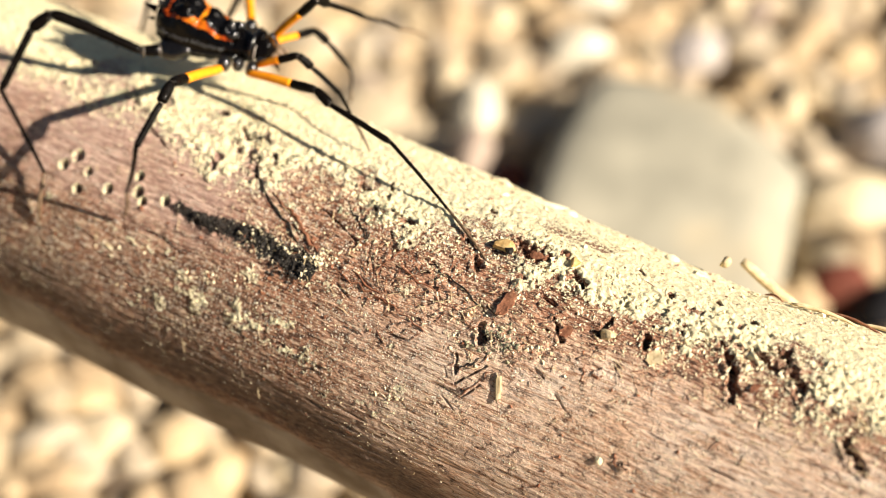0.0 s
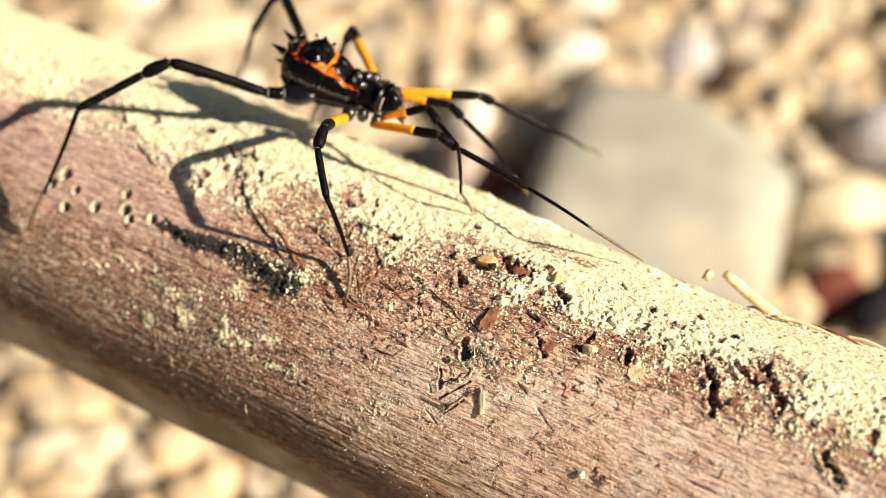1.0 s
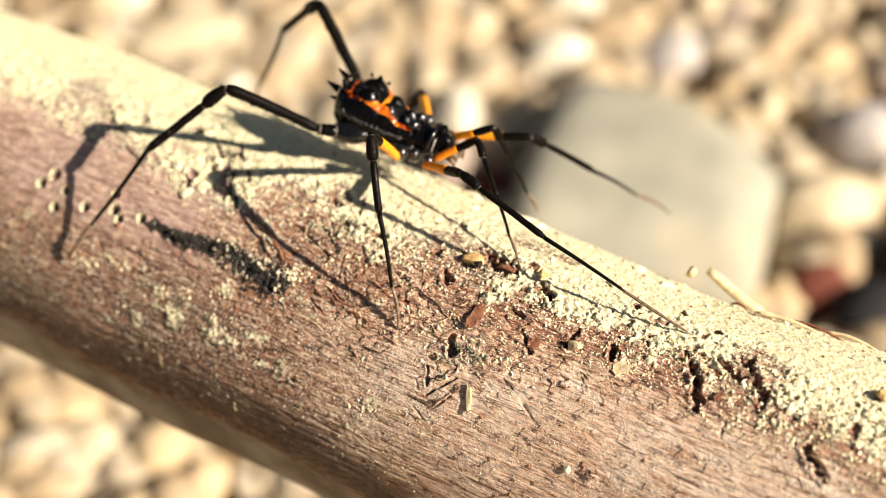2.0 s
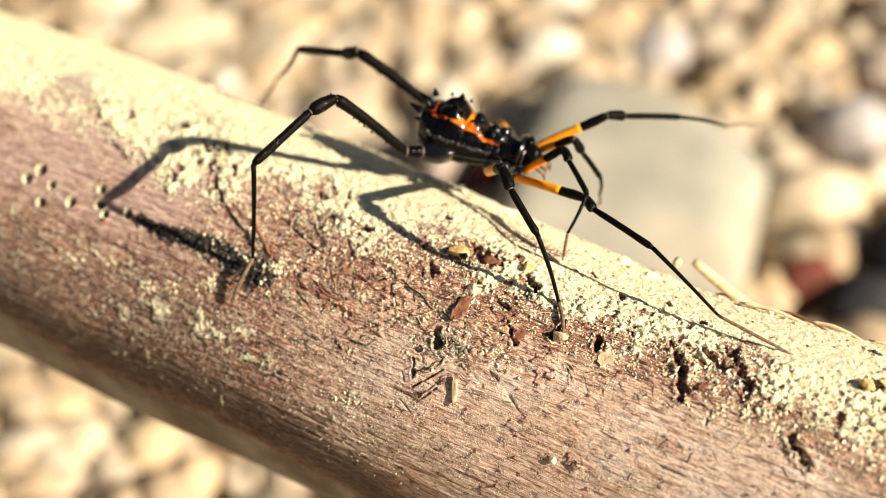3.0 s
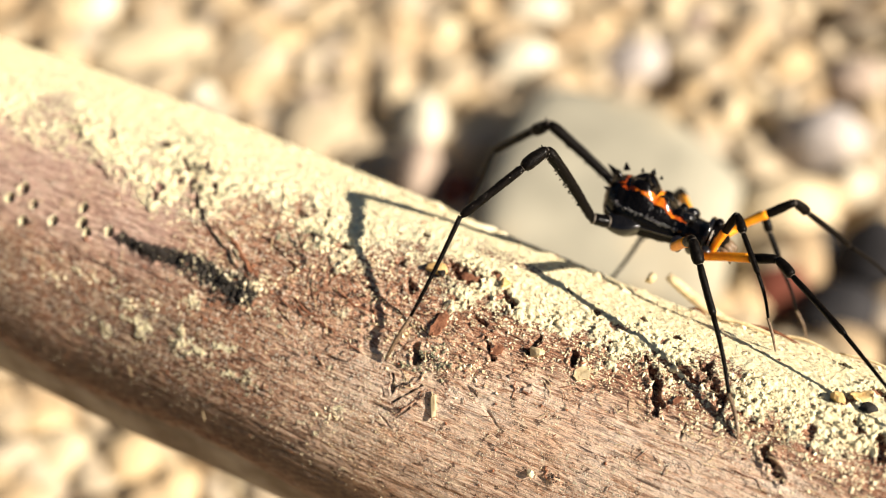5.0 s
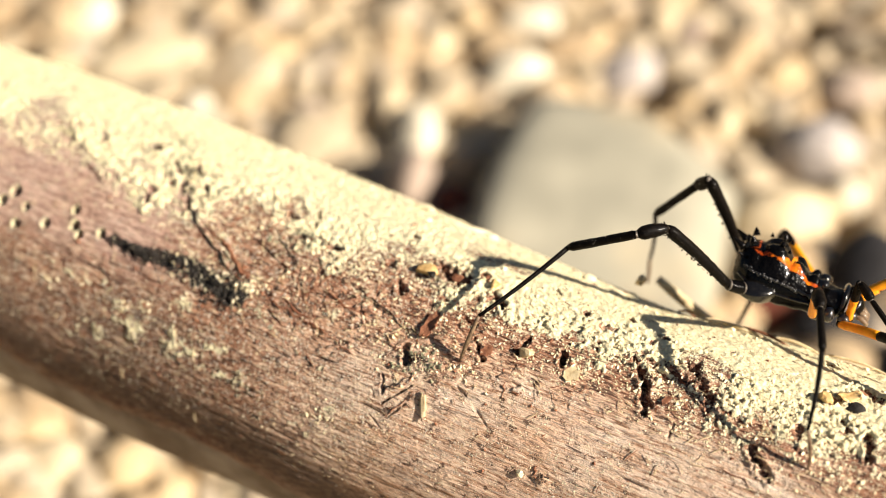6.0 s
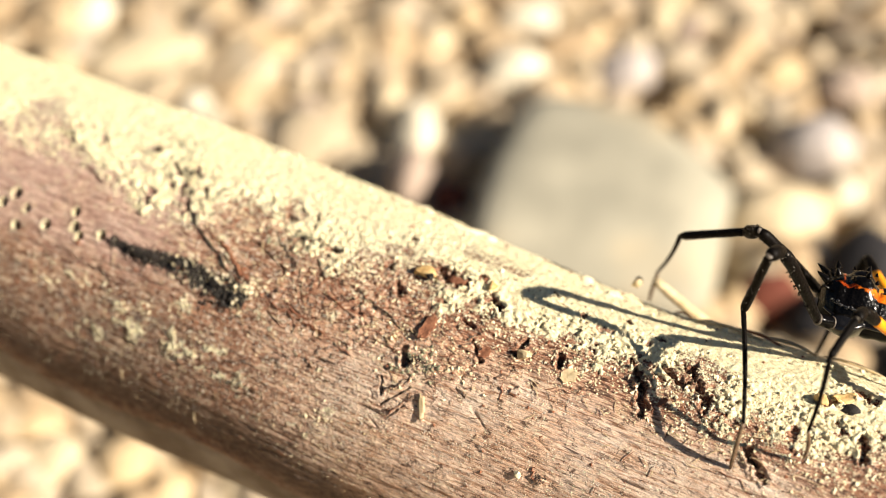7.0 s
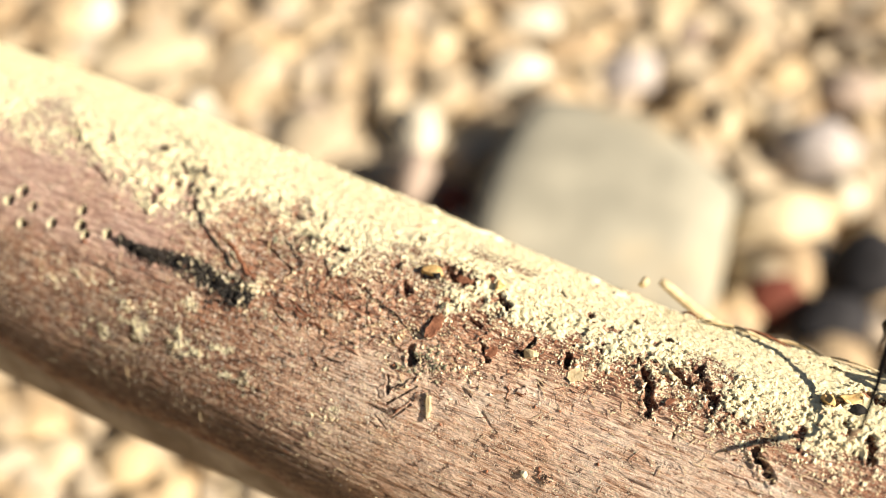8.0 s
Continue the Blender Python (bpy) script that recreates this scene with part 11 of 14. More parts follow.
    walk(LEGS["2n"][4], [(0, at(22.23, -9.09, -3.1, 0, 1.9, -41.7)), (0.1, at(20.78, -9.72, -4.15, -0.1, 1.6, -45.4)), (0.2, at(19.3, -10.16, -4.56, -0.2, 3.7, -46.5)), (0.35, at(19.33, -11.35, -2.48, 8.7, 26.9, -27.4)), (0.5, at(20.06, -11.51, -0.34, 37.4, 49.4, 9.1)), (0.6, at(20.17, -9.79, -1.03, 87.3, 55.6, 66)), (0.7, at(20.15, -7.95, -1.64, 117.8, 41, 103.3)), (0.85, at(22.87, -7.78, -0.99, 99.5, 43.4, 77.2)), (1, at(22.16, -7.13, 0.46, 67, 37.7, 29.5)), (1.1, at(23.12, -5.99, -0.13, 60.2, 32.3, 17.9)), (1.2, at(20.05, -4.68, 0.01, 57.7, 30.1, 12.9)), (1.35, at(19.03, -5.69, 1.05, 78.6, 48.9, 47.7)), (1.5, at(19.69, -7.46, 1.58, 105.9, 49.6, 83.8)), (1.6, at(20.06, -8.28, 1.42, 81.1, 40.6, 52)), (1.7, at(20.36, -8.9, 1.08, 63.8, 22.8, 24.4)), (1.875, at(21.38, -8.98, 0.23, 58.4, 15, 7.6)), (2.05, at(21.46, -8.29, -0.61, 56, 15.1, -3.8)), (2.225, at(21.4, -8.25, -1.07, 54.6, 14.6, -9.3)), (2.4, at(21.62, -8.75, -1.25, 54.9, 17.8, -8.1)), (2.6, at(21.91, -10.97, -0.14, 68.9, 35.4, 23.3)), (2.8, at(21.38, -12.31, 0.18, 80.4, 38.4, 42.1)), (2.9, at(21.14, -12.08, -1.2, 65.6, 28.2, 16.8)), (3, at(20.98, -11.24, -2.25, 57.5, 14.6, -3.3)), (3.1, at(21.44, -9.34, -1.57, 57.2, 13.2, -4.8)), (3.2, at(21.66, -7.26, -0.29, 58.1, 15.4, -0.9)), (3.35, at(22.34, -5.89, 1.07, 60.6, 17.7, 7.3)), (3.5, at(22.49, -5.12, 1.81, 65, 20.4, 19.7)), (3.6, at(21.46, -4.47, 1.65, 69.4, 22, 31.2)), (3.7, at(19.77, -4.12, 1.54, 73.6, 22.8, 41.8)), (3.85, at(17.14, -3.73, 2.47, 73.6, 18.9, 41.8)), (4, at(16.58, -4.15, 2.64, 75, 22.5, 46.2)), (4.1, at(19.66, -6.32, 1.48, 93.9, 41.8, 89.4)), (4.2, at(21.6, -9.14, 0.49, 124.4, 42.3, 139.2)), (4.375, at(21.66, -10.12, -1, 105, 78, 110.7)), (4.55, at(20.49, -9.74, -2.27, 1.2, 27, -15.6)), (4.75, at(20.29, -10.29, -2.8, -1.1, 21.5, -21.8)), (4.95, at(20.56, -11.17, -2.96, -3.2, 23.5, -27.2)), (5.125, at(20.44, -12.13, -2.57, -4.2, 27.3, -29.3)), (5.3, at(19.8, -12.71, -2.5, -5.7, 28.9, -32.5)), (5.4, at(19.7, -13.07, -3.13, -7.5, 24.6, -36.8)), (5.5, at(19.63, -13.32, -3.72, -8.7, 20, -40.2)), (5.625, at(19.77, -13.71, -3.82, -8.4, 18.1, -39.4)), (5.75, at(19.74, -14.02, -3.66, -7.7, 17.6, -37)), (5.875, at(19.44, -14.3, -3.3, -7.3, 16.4, -35.7)), (6, at(19.12, -14.41, -3.12, -6.9, 16.1, -34.3)), (6.125, at(19.18, -14.2, -3.64, -6.3, 17.8, -32.1)), (6.25, at(19.33, -13.9, -4.38, -5.5, 20.2, -30)), (6.375, at(19.33, -13.54, -5.09, -5, 22.8, -28.5)), (6.5, at(19.23, -13.24, -5.62, -4.6, 25.2, -27.6)), (6.625, at(19.04, -13.17, -5.62, -4.3, 26.4, -27.1)), (6.75, at(18.76, -13.23, -5.44, -4.4, 27, -27.2)), (6.875, at(18.35, -13.42, -5.37, -4.7, 27.8, -27.9)), (7, at(17.97, -13.66, -5.17, -5.2, 27.8, -28.9)), (7.1, at(17.82, -13.84, -4.74, -5.7, 26.8, -30)), (7.2, at(17.83, -13.91, -4.29, -5.9, 25.5, -30.6)), (7.35, at(18.47, -13.26, -3.85, -5.1, 23.8, -28.6)), (7.5, at(19.09, -12.64, -3.56, -4.4, 22.6, -26.7)), (7.6, at(19.07, -12.82, -3.44, -4.6, 22.3, -27.2)), (7.7, at(18.94, -13.14, -3.34, -5, 22.1, -28.2)), (7.8, at(18.82, -13.38, -3.25, -5.3, 21.5, -29)), (7.9, at(18.85, -13.41, -3.22, -5.4, 21.4, -29.4)), (8, at(18.82, -13.52, -3.21, -5.5, 21.1, -29.6))])
    walk(LEGS["2f"][0], [(0, at(3.3, 2.33, -0.68, 0, -50.2, -3)), (0.1, at(3.3, 2.33, -0.68, 5.1, -49.4, -9.6)), (0.2, at(3.3, 2.33, -0.68, 5.6, -47.2, -10.3)), (0.35, at(3.3, 2.33, -0.68, -10.8, -24, 26.6)), (0.5, at(3.3, 2.33, -0.68, -8.2, 5.5, 49.7)), (0.6, at(3.3, 2.33, -0.68, -8.7, 9.3, 46.4)), (0.7, at(3.3, 2.33, -0.68, -9.9, 9.4, 39.5)), (0.85, at(3.3, 2.33, -0.68, -10.7, 4.8, 31.1)), (1, at(3.3, 2.33, -0.68, -10.4, -2.6, 20.6)), (1.1, at(3.3, 2.33, -0.68, -9.1, -7.6, 9.2)), (1.2, at(3.3, 2.33, -0.68, -7.1, -12, -0.9)), (1.35, at(3.3, 2.33, -0.68, -6.8, -17.4, -1.6)), (1.5, at(3.3, 2.33, -0.68, -8.7, -18, 4.3)), (1.6, at(3.3, 2.33, -0.68, -9.4, -11.2, 8)), (1.7, at(3.3, 2.33, -0.68, -9.6, -4.4, 11.2)), (1.875, at(3.3, 2.33, -0.68, -9.7, -7.2, 12.1)), (2.05, at(3.3, 2.33, -0.68, -9.3, -15.1, 11.1)), (2.225, at(3.3, 2.33, -0.68, -9.4, -19, 11.5)), (2.4, at(3.3, 2.33, -0.68, -9.4, -22.6, 11.5)), (2.6, at(3.3, 2.33, -0.68, -7.7, -28.6, 8)), (2.8, at(3.3, 2.33, -0.68, -7, -33.4, 6.8)), (2.9, at(3.3, 2.33, -0.68, -9.4, -35.3, 10.9)), (3, at(3.3, 2.33, -0.68, -11.2, -34.5, 14.1)), (3.1, at(3.3, 2.33, -0.68, -10, -26.7, 11.6)), (3.2, at(3.3, 2.33, -0.68, -8.5, -18, 7.1)), (3.35, at(3.3, 2.33, -0.68, -5.8, -12.7, -5.8)), (3.5, at(3.3, 2.33, -0.68, -4.2, -11.1, -13.9)), (3.6, at(3.3, 2.33, -0.68, -5.6, -11.4, -7.1)), (3.7, at(3.3, 2.33, -0.68, -7.6, -12.8, 1.2)), (3.85, at(3.3, 2.33, -0.68, -7.8, -19.2, 2.1)), (4, at(3.3, 2.33, -0.68, -8.4, -25.1, 3.7)), (4.1, at(3.3, 2.33, -0.68, -12.7, -24.4, 13.6)), (4.2, at(3.3, 2.33, -0.68, -16.5, -22.7, 23.1)), (4.375, at(3.3, 2.33, -0.68, -17, -26.5, 24.3)), (4.55, at(3.3, 2.33, -0.68, -14.2, -32.4, 19.1)), (4.75, at(3.3, 2.33, -0.68, -12, -36.2, 15.4)), (4.95, at(3.3, 2.33, -0.68, -9.3, -39.2, 11.1)), (5.125, at(3.3, 2.33, -0.68, -6.6, -41.7, 7)), (5.3, at(3.3, 2.33, -0.68, -3.8, -43.4, 2.9)), (5.4, at(3.3, 2.33, -0.68, -2.2, -43.5, 0.6)), (5.5, at(3.3, 2.33, -0.68, -1, -43.5, -1.2)), (5.625, at(3.3, 2.33, -0.68, -0.8, -44, -1.4)), (5.75, at(3.3, 2.33, -0.68, -1.2, -44.6, -0.8)), (5.875, at(3.3, 2.33, -0.68, -1.1, -45.2, -1)), (6, at(3.3, 2.33, -0.68, -1.2, -45.1, -0.9)), (6.125, at(3.3, 2.33, -0.68, -2.2, -43.5, 0.6)), (6.25, at(3.3, 2.33, -0.68, -3.2, -41.4, 2.1)), (6.375, at(3.3, 2.33, -0.68, -4.1, -39, 3.5)), (6.5, at(3.3, 2.33, -0.68, -4.4, -37.4, 4)), (6.625, at(3.3, 2.33, -0.68, -3.5, -38.2, 2.6)), (6.75, at(3.3, 2.33, -0.68, -2, -39.8, 0.3)), (6.875, at(3.3, 2.33, -0.68, 0.2, -41.2, -3.1)), (7, at(3.3, 2.33, -0.68, 2.2, -42.5, -6)), (7.1, at(3.3, 2.33, -0.68, 2.6, -43.5, -6.7)), (7.2, at(3.3, 2.33, -0.68, 2.3, -44.7, -6.2)), (7.35, at(3.3, 2.33, -0.68, -0.6, -46.6, -2.1)), (7.5, at(3.3, 2.33, -0.68, -4.2, -48.1, 2.6)), (7.6, at(3.3, 2.33, -0.68, -5.2, -48.6, 3.9)), (7.7, at(3.3, 2.33, -0.68, -5.7, -49.2, 4.6)), (7.8, at(3.3, 2.33, -0.68, -5.9, -50, 4.9)), (7.9, at(3.3, 2.33, -0.68, -8.6, -51, 8.3)), (8, at(3.3, 2.33, -0.68, -9.9, -52.4, 10))])
    walk(LEGS["2f"][1], [(0, at(7.47, 2.12, 4.32, 0, 42.5, 75.3)), (0.1, at(7.48, 1.63, 4.27, -0.2, 42.2, 75.1)), (0.2, at(7.66, 1.54, 4.1, -1.2, 41.9, 73.5)), (0.35, at(8.62, 4.99, 1.97, -7.9, 39.9, 63.1)), (0.5, at(7.5, 7.27, -1.3, -14.4, 37.8, 52.8)), (0.6, at(7.73, 6.99, -1.72, -16.3, 38.7, 49.7)), (0.7, at(8.26, 6.42, -1.74, -17.2, 39.8, 48.3)), (0.85, at(8.86, 5.68, -1.23, -14.7, 39, 52.4)), (1, at(9.39, 4.63, -0.38, -13, 39.2, 55)), (1.1, at(9.67, 3.37, 0.19, -16.5, 43.1, 50)), (1.2, at(9.67, 2.24, 0.68, -21.2, 46.2, 43.4)), (1.35, at(9.51, 2.16, 1.27, -25, 44.2, 38)), (1.5, at(9.48, 2.8, 1.33, -25.1, 39.1, 37.8)), (1.6, at(9.63, 3.22, 0.59, -23, 34.9, 41.3)), (1.7, at(9.67, 3.6, -0.17, -21, 31.3, 45.1)), (1.875, at(9.62, 3.68, 0.14, -19.2, 32.5, 48.6)), (2.05, at(9.47, 3.54, 1.03, -17.6, 35.4, 51.3)), (2.225, at(9.34, 3.56, 1.44, -15.5, 33.4, 55.1)), (2.4, at(9.19, 3.53, 1.83, -14.3, 29.8, 57.3)), (2.6, at(8.96, 3.13, 2.44, -15.4, 24.2, 54.7)), (2.8, at(8.7, 2.97, 2.91, -16.5, 18.5, 51)), (2.9, at(8.52, 3.34, 3.09, -16.8, 15.8, 49.8)), (3, at(8.5, 3.64, 3.02, -17.1, 14.8, 49)), (3.1, at(9, 3.5, 2.25, -17.2, 17.8, 48.5)), (3.2, at(9.45, 3.1, 1.33, -16.9, 22.7, 49.1)), (3.35, at(9.62, 1.69, 0.75, -11.2, 33.7, 59.3)), (3.5, at(9.5, 0.8, 0.58, -7.2, 41.5, 65.2)), (3.6, at(9.63, 1.54, 0.61, -16.6, 40, 51)), (3.7, at(9.65, 2.47, 0.77, -24.9, 35.6, 37.4)), (3.85, at(9.45, 2.55, 1.47, -25.4, 36.7, 36.7)), (4, at(9.19, 2.71, 2.08, -20.9, 37.2, 44.2)), (4.1, at(9.07, 3.73, 2.01, -18.1, 31, 49.5)), (4.2, at(8.82, 4.69, 1.84, -16.2, 24.9, 53.7)), (4.375, at(8.61, 4.73, 2.23, -16.3, 27.7, 53.5)), (4.55, at(8.49, 4.13, 2.81, -17.9, 34.2, 50.4)), (4.75, at(8.37, 3.73, 3.17, -18.4, 33.9, 49.5)), (4.95, at(8.26, 3.3, 3.44, -18.8, 31.7, 48.8)), (5.125, at(8.12, 2.93, 3.66, -19.3, 30.1, 47.9)), (5.3, at(8.02, 2.58, 3.8, -19.9, 28.6, 46.6)), (5.4, at(8.02, 2.38, 3.81, -20.4, 28.2, 45.5)), (5.5, at(8.03, 2.24, 3.8, -20.9, 27.9, 44.5)), (5.625, at(7.98, 2.22, 3.85, -21, 27.6, 44.1)), (5.75, at(7.93, 2.27, 3.9, -21.1, 27.4, 44)), (5.875, at(7.89, 2.25, 3.94, -21.6, 26.9, 42.9)), (6, at(7.9, 2.26, 3.93, -21.8, 26.8, 42.4)), (6.125, at(8.02, 2.38, 3.81, -21.3, 27.7, 43.6)), (6.25, at(8.18, 2.52, 3.63, -20.4, 29, 45.4)), (6.375, at(8.35, 2.64, 3.42, -19.5, 30.5, 47.2)), (6.5, at(8.46, 2.69, 3.28, -19, 31.4, 48.2)), (6.625, at(8.41, 2.57, 3.35, -19.5, 30.3, 47.2)), (6.75, at(8.3, 2.36, 3.49, -20.3, 28.5, 45.5)), (6.875, at(8.2, 2.07, 3.61, -21.1, 27, 43.8)), (7, at(8.08, 1.83, 3.72, -21.7, 25.9, 42.2)), (7.1, at(7.99, 1.79, 3.81, -22.1, 25.9, 41.4)), (7.2, at(7.9, 1.83, 3.9, -22.2, 26, 41.3)), (7.35, at(7.77, 2.17, 4.05, -21.2, 25.4, 43.6)), (7.5, at(7.65, 2.53, 4.17, -20.1, 25, 46.2)), (7.6, at(7.6, 2.63, 4.21, -20, 25.6, 46.4)), (7.7, at(7.54, 2.67, 4.25, -20.1, 26.4, 46.3)), (7.8, at(7.47, 2.69, 4.31, -20.2, 26.7, 46)), (7.9, at(7.35, 2.92, 4.39, -20.2, 27.7, 46)), (8, at(7.22, 3.03, 4.48, -20.2, 28.3, 46))])
    walk(LEGS["2f"][2], [(0, at(7.8, 3.38, 3.13, 0, 42.4, 75.2)), (0.1, at(7.82, 2.89, 3.08, -0.5, 42.3, 74.4)), (0.2, at(8.03, 2.8, 2.92, -1.5, 41.6, 73)), (0.35, at(9.23, 6.2, 0.84, -5.2, 36.1, 66.7)), (0.5, at(8.34, 8.39, -2.39, -7.9, 31.6, 61.5)), (0.6, at(8.62, 8.04, -2.83, -7.5, 33.9, 62.2)), (0.7, at(9.16, 7.43, -2.88, -8.2, 36.6, 61)), (0.85, at(9.7, 6.77, -2.34, -20.7, 32.1, 39.2)), (1, at(10.17, 5.75, -1.5, -28.7, 26, 23)), (1.1, at(10.5, 4.36, -1.02, -26.4, 31.6, 27.3)), (1.2, at(10.56, 3.08, -0.6, -22.1, 37.4, 34.5)), (1.35, at(10.51, 2.94, 0.04, -21.6, 35.9, 35.5)), (1.5, at(10.56, 3.64, 0.22, -23.8, 32.3, 31.4)), (1.6, at(10.72, 4.18, -0.43, -27, 32.5, 25.6)), (1.7, at(10.74, 4.67, -1.09, -29.4, 33, 21.2)), (1.875, at(10.61, 4.8, -0.81, -22.5, 35.7, 33.8)), (2.05, at(10.37, 4.67, 0, -12.6, 35.5, 51.6)), (2.225, at(10.18, 4.77, 0.47, -9.9, 33.1, 56.6)), (2.4, at(10.02, 4.82, 0.95, -9.5, 29.8, 57.4)), (2.6, at(9.89, 4.45, 1.71, -10.4, 25, 55.2)), (2.8, at(9.75, 4.28, 2.35, -11.4, 19.6, 52.2)), (2.9, at(9.62, 4.64, 2.6, -11.2, 16.4, 52.7)), (3, at(9.63, 4.93, 2.56, -11.6, 14.3, 51)), (3.1, at(10.11, 4.77, 1.71, -14.2, 15, 41.4)), (3.2, at(10.52, 4.33, 0.65, -17.5, 17.3, 31)), (3.35, at(10.37, 2.96, -0.23, -21.1, 27.7, 22.9)), (3.5, at(10.06, 2, -0.6, -21, 38, 22.4)), (3.6, at(10.49, 2.6, -0.52, -15.6, 38.8, 31.4)), (3.7, at(10.79, 3.34, -0.26, -9.7, 37.6, 41.1)), (3.85, at(10.58, 3.4, 0.41, -7.8, 39.9, 44.1)), (4, at(10.2, 3.69, 1.01, -7, 40.1, 45.3)), (4.1, at(10.05, 4.88, 1.1, -4.2, 34, 50.3)), (4.2, at(9.77, 5.99, 1.09, -2.4, 27.8, 54.2)), (4.375, at(9.54, 5.99, 1.41, -2.6, 29.4, 53.7)), (4.55, at(9.43, 5.26, 1.82, -4.4, 34.6, 50.4)), (4.75, at(9.32, 4.85, 2.18, -5, 33.9, 49.5)), (4.95, at(9.25, 4.43, 2.5, -5.4, 31.7, 48.8)), (5.125, at(9.15, 4.06, 2.77, -5.8, 30, 47.8)), (5.3, at(9.09, 3.7, 2.95, -6.4, 28.5, 46.6)), (5.4, at(9.12, 3.49, 2.97, -6.9, 28.1, 45.4)), (5.5, at(9.14, 3.33, 2.97, -7.4, 27.8, 44.4)), (5.625, at(9.11, 3.32, 3.03, -7.6, 27.5, 44.1)), (5.75, at(9.06, 3.36, 3.09, -7.6, 27.3, 43.9)), (5.875, at(9.05, 3.33, 3.14, -8.1, 26.9, 43)), (6, at(9.07, 3.33, 3.13, -8.3, 26.9, 42.4)), (6.125, at(9.16, 3.46, 2.98, -7.8, 27.8, 43.6)), (6.25, at(9.27, 3.62, 2.77, -6.9, 29, 45.4)), (6.375, at(9.39, 3.76, 2.52, -6.1, 30.4, 47.1)), (6.5, at(9.47, 3.82, 2.35, -5.5, 31.3, 48.1)), (6.625, at(9.45, 3.69, 2.46, -6, 30.2, 47.2)), (6.75, at(9.39, 3.47, 2.65, -6.8, 28.6, 45.6)), (6.875, at(9.34, 3.16, 2.8, -7.5, 27.2, 43.9)), (7, at(9.26, 2.9, 2.95, -8.2, 26.1, 42.4)), (7.1, at(9.18, 2.84, 3.04, -8.5, 26.1, 41.6)), (7.2, at(9.1, 2.88, 3.12, -8.6, 26.3, 41.4)), (7.35, at(8.93, 3.27, 3.29, -7.6, 25.6, 43.7)), (7.5, at(8.76, 3.69, 3.42, -6.6, 25.1, 46.2)), (7.6, at(8.7, 3.78, 3.44, -6.5, 25.7, 46.5)), (7.7, at(8.64, 3.82, 3.46, -6.6, 26.4, 46.3)), (7.8, at(8.57, 3.83, 3.52, -6.7, 26.7, 45.9)), (7.9, at(8.44, 4.05, 3.56, -6.7, 27.5, 45.9)), (8, at(8.3, 4.15, 3.64, -6.8, 28, 45.8))])
